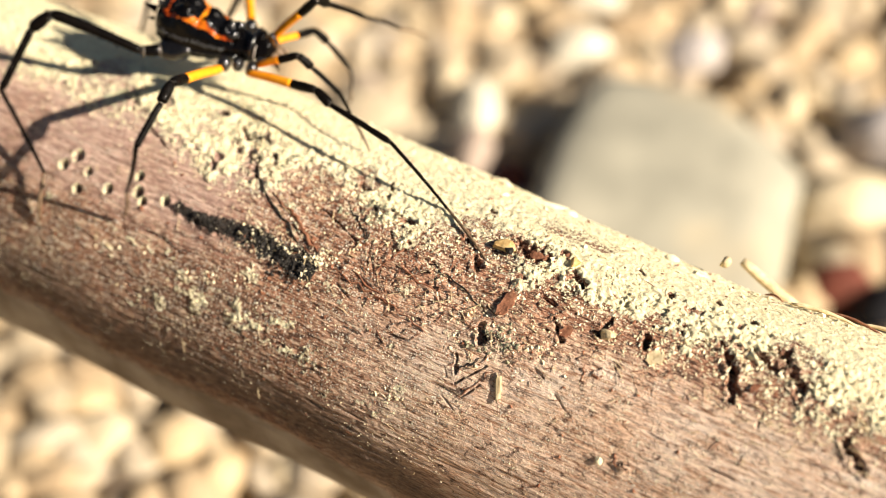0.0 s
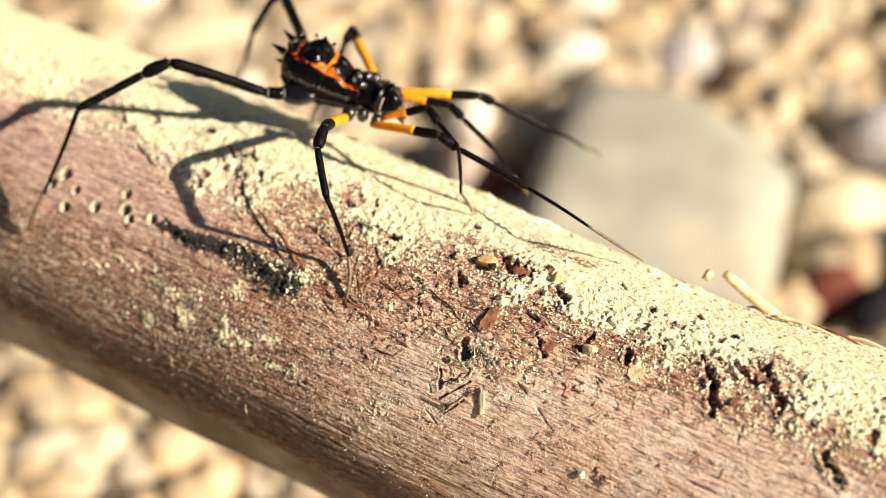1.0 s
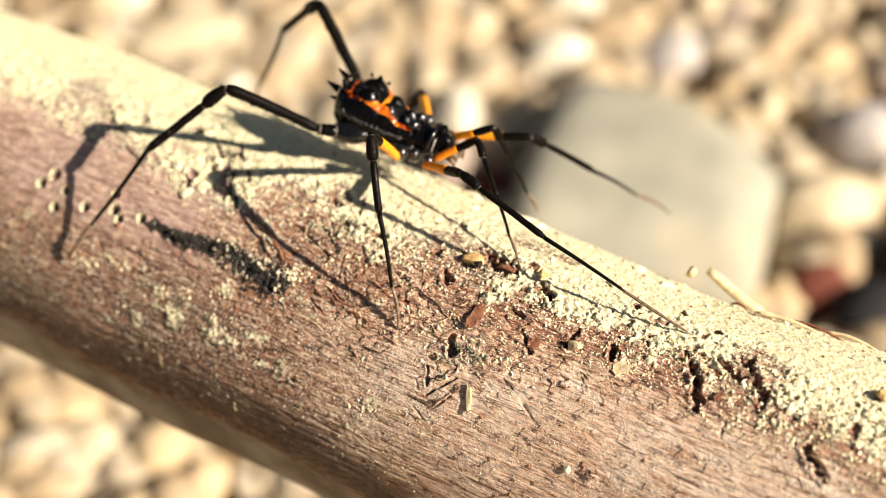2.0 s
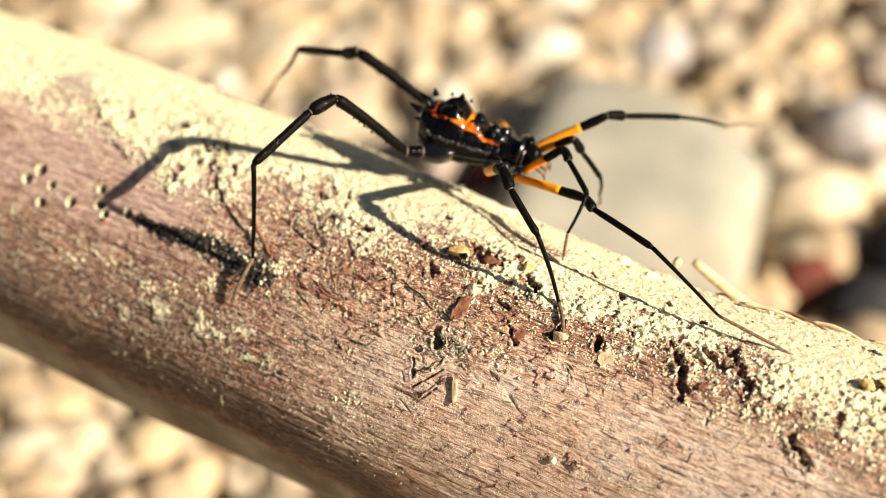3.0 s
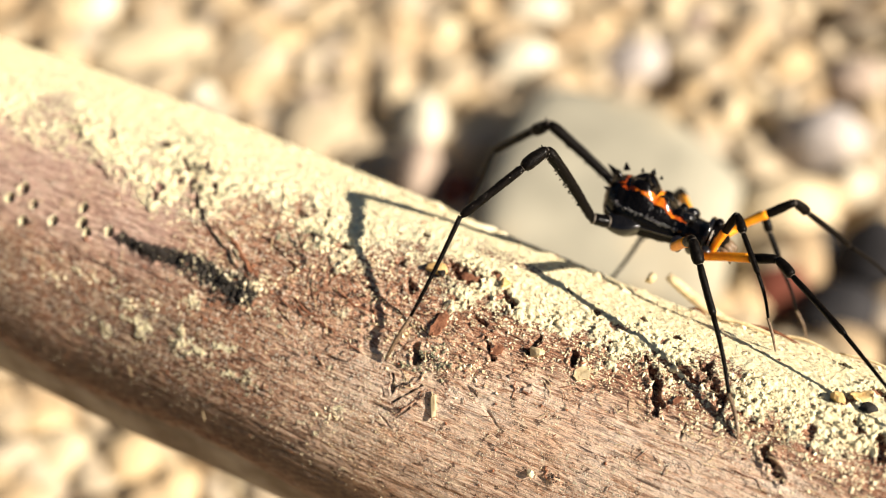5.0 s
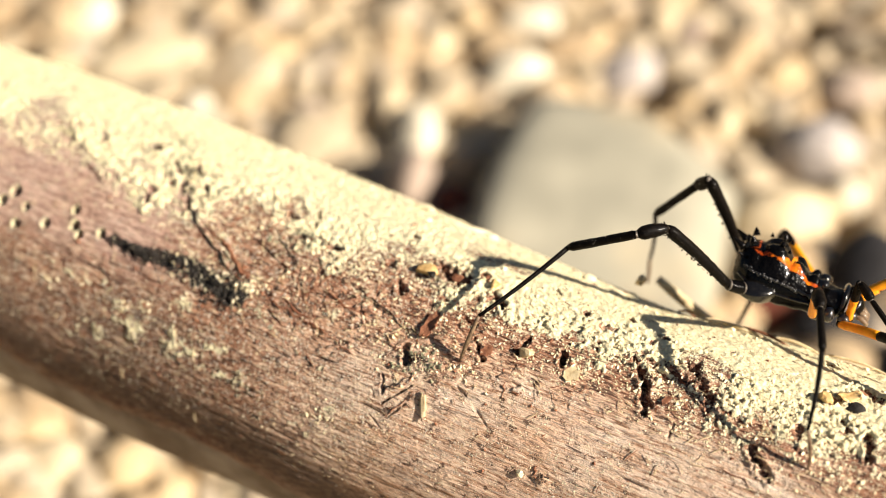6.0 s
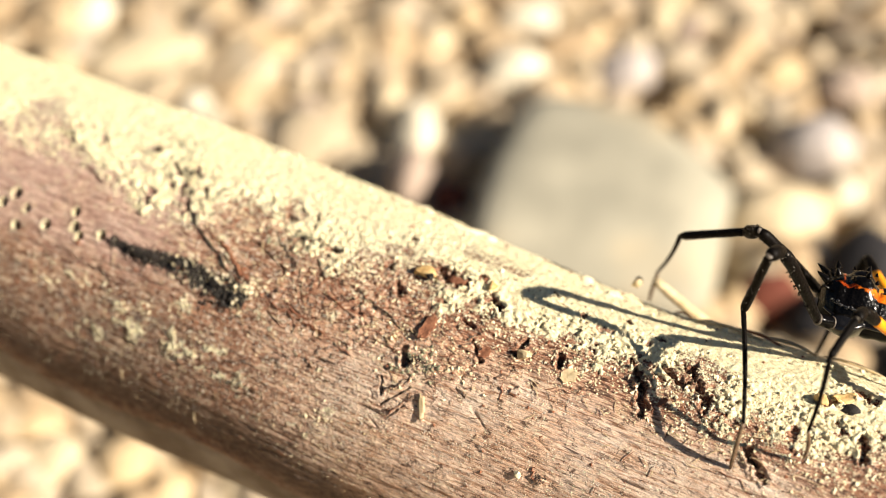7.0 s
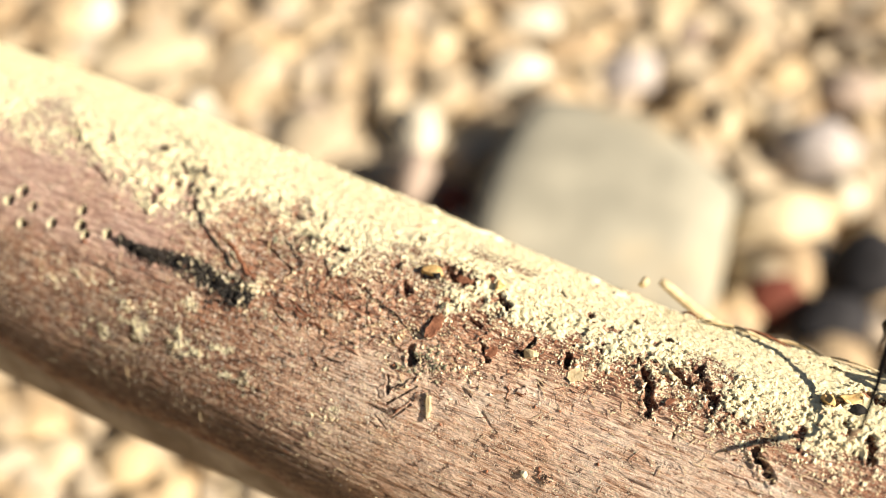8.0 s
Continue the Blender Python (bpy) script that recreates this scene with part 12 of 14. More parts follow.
    walk(LEGS["2f"][3], [(0, at(8.96, 7.79, -1.04, 0, 42.2, 74.9)), (0.1, at(9.05, 7.3, -1.08, -0.8, 41.8, 73.8)), (0.2, at(9.38, 7.22, -1.19, -1.5, 41.4, 72.7)), (0.35, at(11.21, 10.79, -2.8, -1.4, 40, 72.7)), (0.5, at(10.85, 13.01, -5.63, -2.6, 39.3, 70.9)), (0.6, at(11.01, 12.58, -6.28, -6.5, 40.3, 64.9)), (0.7, at(11.56, 11.78, -6.56, -10, 41.3, 59.7)), (0.85, at(13.75, 10.08, -5.62, -6.4, 41.3, 65.1)), (1, at(15.28, 7.92, -4.21, -2.3, 41.6, 71.3)), (1.1, at(15.18, 6.78, -4.26, -4.9, 44.1, 67.5)), (1.2, at(14.6, 5.86, -4.36, -8.5, 46.4, 62.6)), (1.35, at(14.59, 5.85, -3.59, -9.4, 47.9, 61.5)), (1.5, at(15.02, 6.36, -3.09, -8.8, 48, 62.2)), (1.6, at(15.42, 6.43, -3.74, -9.2, 47.5, 61.7)), (1.7, at(15.57, 6.55, -4.46, -9.7, 46.3, 61)), (1.875, at(14.78, 7.59, -4.41, -11.9, 41.7, 57.6)), (2.05, at(13.49, 8.61, -3.59, -13.3, 36.6, 55.3)), (2.225, at(13.03, 9.09, -2.91, -12.7, 33.1, 56.4)), (2.4, at(12.91, 9.34, -2.13, -11.5, 30.5, 58.7)), (2.6, at(13.09, 9.05, -0.9, -9.2, 28.7, 63.6)), (2.8, at(13.32, 8.88, 0.28, -8.4, 27.1, 65.3)), (2.9, at(13.21, 9.36, 0.86, -8.9, 25.8, 64)), (3, at(13.4, 9.58, 1.04, -11.2, 24.6, 58.5)), (3.1, at(14.59, 8.72, 0.11, -19.1, 21.9, 39.5)), (3.2, at(15.57, 7.37, -1.19, -25.1, 19.3, 23.8)), (3.35, at(15.41, 5.08, -3.1, -17, 32.4, 39.5)), (3.5, at(14.56, 3.86, -4.4, 4.3, 43.6, 70.6)), (3.6, at(14.6, 5.1, -4.4, 5.9, 46.5, 72.8)), (3.7, at(14.48, 6.56, -4.03, 4.7, 49.3, 71.1)), (3.85, at(13.99, 6.7, -3.56, 5.6, 55.8, 72.3)), (4, at(13.52, 7.05, -2.97, 2.4, 59.4, 68.5)), (4.1, at(13.33, 8.83, -2.35, -5.7, 55.8, 58.8)), (4.2, at(12.97, 10.42, -1.79, -11.6, 50.2, 51.1)), (4.375, at(12.73, 10.33, -1.63, -12.9, 42.9, 49.1)), (4.55, at(12.67, 9.19, -1.69, -12.2, 37.3, 50.2)), (4.75, at(12.66, 8.75, -1.26, -12.5, 33.8, 49.5)), (4.95, at(12.71, 8.39, -0.74, -13, 31.7, 48.6)), (5.125, at(12.75, 8.03, -0.32, -13.5, 29.7, 47.7)), (5.3, at(12.82, 7.65, 0, -14.1, 28.3, 46.4)), (5.4, at(12.94, 7.38, 0.06, -14.6, 27.8, 45.3)), (5.5, at(13.05, 7.16, 0.09, -15.1, 27.5, 44.3)), (5.625, at(13.04, 7.13, 0.17, -15.2, 27.3, 44)), (5.75, at(13.02, 7.17, 0.25, -15.2, 27.2, 43.9)), (5.875, at(13.08, 7.08, 0.34, -15.6, 27.1, 43)), (6, at(13.14, 7.05, 0.34, -15.8, 27.2, 42.6)), (6.125, at(13.11, 7.23, 0.1, -15.3, 28, 43.8)), (6.25, at(13.07, 7.47, -0.22, -14.5, 29, 45.5)), (6.375, at(13.02, 7.66, -0.61, -13.7, 30.2, 47)), (6.5, at(13, 7.75, -0.85, -13.2, 31, 47.9)), (6.625, at(13.08, 7.61, -0.65, -13.6, 30.1, 47.2)), (6.75, at(13.19, 7.34, -0.31, -14.3, 28.8, 45.8)), (6.875, at(13.3, 6.97, -0.02, -15, 27.7, 44.3)), (7, at(13.35, 6.64, 0.22, -15.6, 26.8, 42.9)), (7.1, at(13.33, 6.52, 0.31, -16, 26.8, 42.1)), (7.2, at(13.26, 6.54, 0.39, -16.1, 26.9, 41.8)), (7.35, at(12.96, 7.12, 0.62, -15.1, 26.1, 44)), (7.5, at(12.63, 7.73, 0.8, -14.1, 25.5, 46.5)), (7.6, at(12.53, 7.82, 0.76, -14, 25.9, 46.6)), (7.7, at(12.47, 7.82, 0.72, -14.2, 26.3, 46.3)), (7.8, at(12.41, 7.8, 0.74, -14.4, 26.4, 45.8)), (7.9, at(12.25, 7.99, 0.71, -14.4, 26.9, 45.7)), (8, at(12.1, 8.06, 0.74, -14.5, 27.2, 45.5))])
    walk(LEGS["2f"][4], [(0, at(10.22, 12.47, -5.43, 0, 42.1, 74.9)), (0.1, at(10.41, 11.98, -5.44, -0.8, 41.8, 73.6)), (0.2, at(10.84, 11.91, -5.51, -1.4, 41.3, 72.8)), (0.35, at(12.7, 15.58, -7, 0.5, 38.9, 75.8)), (0.5, at(12.51, 17.79, -9.77, 0.8, 38.1, 76.3)), (0.6, at(13.13, 17.1, -10.51, -3.8, 41.5, 69.3)), (0.7, at(14.04, 16.02, -10.88, -8.6, 44.4, 62.5)), (0.85, at(15.82, 14.54, -9.94, -3.4, 42.9, 70.1)), (1, at(16.86, 12.55, -8.55, 2.2, 41.3, 78.7)), (1.1, at(16.98, 11.12, -8.8, -0.1, 45.7, 75.5)), (1.2, at(16.67, 9.86, -9.1, -3.7, 50.1, 70.7)), (1.35, at(16.68, 9.7, -8.45, -3.4, 49.9, 71.2)), (1.5, at(17.06, 10.23, -7.95, -2.3, 48.1, 72.6)), (1.6, at(17.52, 10.32, -8.56, -3.7, 49, 70.8)), (1.7, at(17.76, 10.5, -9.19, -5.8, 49.3, 67.9)), (1.875, at(17.39, 11.71, -8.76, -10.7, 44, 61)), (2.05, at(16.49, 12.93, -7.48, -13.4, 36.9, 56.4)), (2.225, at(16.06, 13.65, -6.49, -13.2, 33.1, 56.7)), (2.4, at(15.83, 14.15, -5.45, -12, 30.8, 59.1)), (2.6, at(15.64, 14.19, -4.04, -9.3, 31.2, 64.3)), (2.8, at(15.76, 14.17, -2.7, -7.1, 29.5, 68.7)), (2.9, at(15.8, 14.65, -1.98, -6, 24.4, 71.4)), (3, at(16.5, 14.66, -1.69, -7.2, 20.5, 68.1)), (3.1, at(19.27, 12.58, -2.32, -17, 19.2, 42)), (3.2, at(21.22, 9.86, -3.35, -25.8, 17.7, 18.5)), (3.35, at(19.67, 8.6, -6.6, -14.1, 36.3, 38.6)), (3.5, at(16.14, 8.32, -8.91, 21.4, 47, 84.8)), (3.6, at(15.93, 9.41, -9.14, 22, 47.8, 85.6)), (3.7, at(15.86, 10.6, -8.99, 17.8, 49.7, 80.1)), (3.85, at(15.11, 10.2, -8.97, 5.2, 61.6, 65.9)), (4, at(14.74, 10.15, -8.59, -17.3, 67.9, 41.9)), (4.1, at(15.23, 11.97, -7.76, -17, 63, 42.2)), (4.2, at(15.6, 13.68, -6.81, -14.1, 56.3, 45.5)), (4.375, at(15.87, 13.95, -6.08, -11.8, 46.4, 48.4)), (4.55, at(16, 13.19, -5.64, -10.6, 38.1, 50.1)), (4.75, at(16.18, 12.88, -4.89, -10.8, 33.8, 49.7)), (4.95, at(16.39, 12.57, -4.17, -11.4, 31.7, 48.6)), (5.125, at(16.57, 12.23, -3.56, -11.8, 29.6, 47.6)), (5.3, at(16.8, 11.82, -3.1, -12.4, 28.2, 46.4)), (5.4, at(17.01, 11.49, -2.99, -13, 27.7, 45.3)), (5.5, at(17.2, 11.21, -2.93, -13.4, 27.4, 44.3)), (5.625, at(17.23, 11.17, -2.83, -13.5, 27.2, 44)), (5.75, at(17.21, 11.2, -2.74, -13.6, 27.2, 43.9)), (5.875, at(17.34, 11.06, -2.64, -14, 27.1, 43.1)), (6, at(17.42, 10.98, -2.65, -14.1, 27.3, 42.7)), (6.125, at(17.28, 11.23, -2.96, -13.6, 28.1, 43.8)), (6.25, at(17.08, 11.55, -3.39, -12.8, 29, 45.5)), (6.375, at(16.87, 11.79, -3.9, -12.1, 30.2, 47)), (6.5, at(16.76, 11.91, -4.22, -11.6, 30.9, 47.9)), (6.625, at(16.93, 11.75, -3.94, -11.9, 30.1, 47.2)), (6.75, at(17.19, 11.45, -3.46, -12.6, 28.9, 45.8)), (6.875, at(17.45, 11.01, -3.05, -13.3, 27.8, 44.4)), (7, at(17.63, 10.62, -2.73, -13.9, 27, 43)), (7.1, at(17.66, 10.43, -2.63, -14.3, 27, 42.2)), (7.2, at(17.61, 10.43, -2.57, -14.4, 27, 41.9)), (7.35, at(17.18, 11.2, -2.26, -13.4, 26.2, 44.1)), (7.5, at(16.69, 12.01, -2.02, -12.4, 25.6, 46.5)), (7.6, at(16.57, 12.09, -2.09, -12.4, 25.9, 46.6)), (7.7, at(16.52, 12.05, -2.18, -12.5, 26.3, 46.2)), (7.8, at(16.49, 12, -2.17, -12.7, 26.4, 45.8)), (7.9, at(16.33, 12.17, -2.25, -12.8, 26.8, 45.7)), (8, at(16.17, 12.21, -2.25, -12.9, 27.1, 45.4))])
    walk(LEGS["1n"][0], [(0, at(3.81, -1.55, -0.37, 0, -29.5, -0.5)), (0.1, at(3.81, -1.55, -0.37, 0.7, -30.9, -1.9)), (0.2, at(3.81, -1.55, -0.37, 1, -33, -2.5)), (0.35, at(3.81, -1.55, -0.37, -0.2, -41.5, -0.7)), (0.5, at(3.81, -1.55, -0.37, -8.6, -48.9, 10.4)), (0.6, at(3.81, -1.55, -0.37, -24.5, -47.1, 31.4)), (0.7, at(3.81, -1.55, -0.37, -34.3, -41.3, 45.3)), (0.85, at(3.81, -1.55, -0.37, -18.4, -41, 19.4)), (1, at(3.81, -1.55, -0.37, -9.6, -32.2, 2.8)), (1.1, at(3.81, -1.55, -0.37, -18.7, -15.1, 31.4)), (1.2, at(3.81, -1.55, -0.37, -20, 0.6, 54.7)), (1.35, at(3.81, -1.55, -0.37, -13.4, -29, 44.9)), (1.5, at(3.81, -1.55, -0.37, 31.4, -57.2, -3.9)), (1.6, at(3.81, -1.55, -0.37, 37.8, -45.4, -12.9)), (1.7, at(3.81, -1.55, -0.37, 37.6, -32, -13.8)), (1.875, at(3.81, -1.55, -0.37, 32.4, -34.5, -4)), (2.05, at(3.81, -1.55, -0.37, 21.6, -43.9, 12.5)), (2.225, at(3.81, -1.55, -0.37, 15.8, -48.1, 20.3)), (2.4, at(3.81, -1.55, -0.37, 15.3, -52, 20.9)), (2.6, at(3.81, -1.55, -0.37, 37.7, -55.6, -5.3)), (2.8, at(3.81, -1.55, -0.37, 53.5, -51.1, -24.3)), (2.9, at(3.81, -1.55, -0.37, 47.2, -50.3, -16)), (3, at(3.81, -1.55, -0.37, 40.8, -46.2, -7.4)), (3.1, at(3.81, -1.55, -0.37, 39.7, -32.2, -7)), (3.2, at(3.81, -1.55, -0.37, 39.6, -19.3, -8.4)), (3.35, at(3.81, -1.55, -0.37, 40.6, -23.5, -11.2)), (3.5, at(3.81, -1.55, -0.37, 41.4, -35.4, -14.1)), (3.6, at(3.81, -1.55, -0.37, 41.1, -39.4, -13.6)), (3.7, at(3.81, -1.55, -0.37, 40.3, -43.5, -12.6)), (3.85, at(3.81, -1.55, -0.37, 39.7, -52.5, -12.2)), (4, at(3.81, -1.55, -0.37, 39.3, -61, -12.1)), (4.1, at(3.81, -1.55, -0.37, 39.2, -63.7, -12)), (4.2, at(3.81, -1.55, -0.37, 38.9, -66.1, -11.7)), (4.375, at(3.81, -1.55, -0.37, 35, -73.4, -7.9)), (4.55, at(3.81, -1.55, -0.37, 30.8, -79.5, -3.7)), (4.75, at(3.81, -1.55, -0.37, 46.8, -80.4, -19.9)), (4.95, at(3.81, -1.55, -0.37, 59.9, -73.9, -33.4)), (5.125, at(3.81, -1.55, -0.37, 56.6, -54.5, -31.5)), (5.3, at(3.81, -1.55, -0.37, 56.1, -39.8, -32)), (5.4, at(3.81, -1.55, -0.37, 58, -42.1, -34.9)), (5.5, at(3.81, -1.55, -0.37, 61.6, -48.1, -40.2)), (5.625, at(3.81, -1.55, -0.37, 77, -61.2, -60.3)), (5.75, at(3.81, -1.55, -0.37, 108, -67.8, -95.3)), (5.875, at(3.81, -1.55, -0.37, 113.3, -65.9, -101.1)), (6, at(3.81, -1.55, -0.37, 108.5, -63.7, -95.8)), (6.125, at(3.81, -1.55, -0.37, 103.8, -62.9, -90.6)), (6.25, at(3.81, -1.55, -0.37, 98.3, -62.6, -84.4)), (6.375, at(3.81, -1.55, -0.37, 93.3, -63, -78.8)), (6.5, at(3.81, -1.55, -0.37, 90.1, -63.7, -75.2)), (6.625, at(3.81, -1.55, -0.37, 91.7, -64.9, -77)), (6.75, at(3.81, -1.55, -0.37, 95.9, -66.1, -81.7)), (6.875, at(3.81, -1.55, -0.37, 101.1, -66.5, -87.3)), (7, at(3.81, -1.55, -0.37, 106.2, -66.9, -92.9)), (7.1, at(3.81, -1.55, -0.37, 109.7, -68.1, -96.7)), (7.2, at(3.81, -1.55, -0.37, 112.3, -69.4, -99.5)), (7.35, at(3.81, -1.55, -0.37, 110.2, -71.4, -97.2)), (7.5, at(3.81, -1.55, -0.37, 107, -72.2, -93.9)), (7.6, at(3.81, -1.55, -0.37, 108.6, -71.2, -95.6)), (7.7, at(3.81, -1.55, -0.37, 111.6, -69.6, -98.7)), (7.8, at(3.81, -1.55, -0.37, 115.3, -68.1, -102.7)), (7.9, at(3.81, -1.55, -0.37, 117.2, -66.6, -104.7)), (8, at(3.81, -1.55, -0.37, 119.2, -64.3, -106.9))])
    walk(LEGS["1n"][1], [(0, at(7.32, -1.58, 1.61, 0, 47.5, 12.6)), (0.1, at(7.27, -1.66, 1.7, -20.2, 33.4, -21.3)), (0.2, at(7.19, -1.69, 1.82, -27.3, 18.5, -39.9)), (0.35, at(6.83, -1.58, 2.3, -28.7, 29.4, -44)), (0.5, at(6.42, -1.07, 2.66, -25.5, 39.4, -39.2)), (0.6, at(6.16, -0.12, 2.58, -23.2, 18.2, -37.2)), (0.7, at(5.94, 0.61, 2.29, -21.9, -2.6, -35.2)), (0.85, at(6.68, -0.54, 2.27, -21.1, 7.6, -30.4)), (1, at(7.22, -1.38, 1.78, -18.9, 25.3, -27.2)), (1.1, at(7.13, 0.48, 0.68, -21, 21.9, -32.6)), (1.2, at(6.14, 1.74, -0.41, -21.6, 17.1, -34.8)), (1.35, at(6.31, 0.94, 1.58, -15.2, 15.8, -2.2)), (1.5, at(5.99, -1.69, 3.02, -8.6, 15.7, 26.8)), (1.6, at(6.57, -2.18, 2.5, -11.2, 25.1, 20.3)), (1.7, at(7.13, -2.36, 1.77, -19.4, 35.1, 6.2)), (1.875, at(7.13, -1.78, 1.91, -37.8, 36.6, -21.3)), (2.05, at(6.65, -0.92, 2.42, -51.3, 30.9, -43.1)), (2.225, at(6.34, -0.61, 2.63, -55.4, 35.5, -50.6)), (2.4, at(6.13, -0.66, 2.81, -56.9, 39.7, -53.2)), (2.6, at(6.08, -1.76, 2.95, -54.4, 30, -49.5)), (2.8, at(6.12, -2.59, 2.76, -53.2, 16.3, -48.6)), (2.9, at(6.29, -2.26, 2.73, -55, 8.7, -56.2)), (3, at(6.58, -1.91, 2.54, -55.2, 5.3, -58.1)), (3.1, at(7.2, -1.96, 1.78, -53.1, 16.9, -33.5)), (3.2, at(7.58, -2.1, 0.96, -46, 25.5, -6.4)), (3.35, at(7.44, -2.26, 1.24, -52.5, 17.4, -22)), (3.5, at(7, -2.34, 1.96, -60, 2.7, -47.3)), (3.6, at(6.84, -2.28, 2.19, -60, 0.9, -48.2)), (3.7, at(6.67, -2.18, 2.4, -60, 0.7, -46.8)), (3.85, at(6.21, -2.06, 2.83, -60, 1.5, -46.4)), (4, at(5.72, -1.96, 3.15, -60, 2.1, -45.5)), (4.1, at(5.56, -1.92, 3.24, -60, -0.3, -44.1)), (4.2, at(5.41, -1.88, 3.31, -60, -0.9, -42.7)), (4.375, at(4.95, -1.7, 3.49, -58.7, 17.2, -42)), (4.55, at(4.55, -1.59, 3.59, -56.9, 37.9, -41.8)), (4.75, at(4.44, -1.77, 3.6, -54.9, 42.7, -38.9)), (4.95, at(4.75, -2.16, 3.5, -55.3, 39.1, -39.6)), (5.125, at(5.81, -2.77, 2.91, -61.4, 27.1, -50.3)), (5.3, at(6.44, -3.19, 2.21, -64.4, 16.4, -57.9)), (5.4, at(6.27, -3.26, 2.33, -64.5, 16.8, -58.4)), (5.5, at(5.87, -3.29, 2.63, -63.9, 19.7, -56.2)), (5.625, at(4.77, -3.23, 3.16, -59.9, 26.7, -44.6)), (5.75, at(3.67, -3.07, 3.36, -53.9, 32.2, -31.1)), (5.875, at(3.5, -3.16, 3.31, -52.1, 31.9, -27.7)), (6, at(3.63, -3.32, 3.24, -52, 31, -27.4)), (6.125, at(3.79, -3.38, 3.22, -51.3, 33, -26.3)), (6.25, at(3.99, -3.39, 3.21, -50.8, 36.1, -25.4)), (6.375, at(4.17, -3.34, 3.22, -50.4, 39.5, -24.9)), (6.5, at(4.27, -3.27, 3.24, -50.3, 42.5, -24.7)), (6.625, at(4.2, -3.21, 3.28, -50.4, 43.5, -24.8)), (6.75, at(4.05, -3.16, 3.31, -50.7, 43.9, -25.2)), (6.875, at(3.89, -3.15, 3.33, -51.1, 44.5, -25.9)), (7, at(3.73, -3.12, 3.34, -51.6, 44.7, -26.7)), (7.1, at(3.64, -3.04, 3.37, -52.3, 43.8, -27.7)), (7.2, at(3.58, -2.95, 3.4, -52.7, 42.9, -28.1)), (7.35, at(3.65, -2.82, 3.45, -50.6, 42.5, -25.1)), (7.5, at(3.73, -2.77, 3.47, -48.6, 42, -22)), (7.6, at(3.69, -2.84, 3.44, -48.7, 41.4, -22.2)), (7.7, at(3.6, -2.93, 3.41, -49.2, 40.5, -23)), (7.8, at(3.48, -3.01, 3.37, -49.5, 39.4, -23.5)), (7.9, at(3.4, -3.1, 3.33, -49.6, 38.5, -23.7)), (8, at(3.3, -3.22, 3.26, -49.7, 37.5, -23.8))])
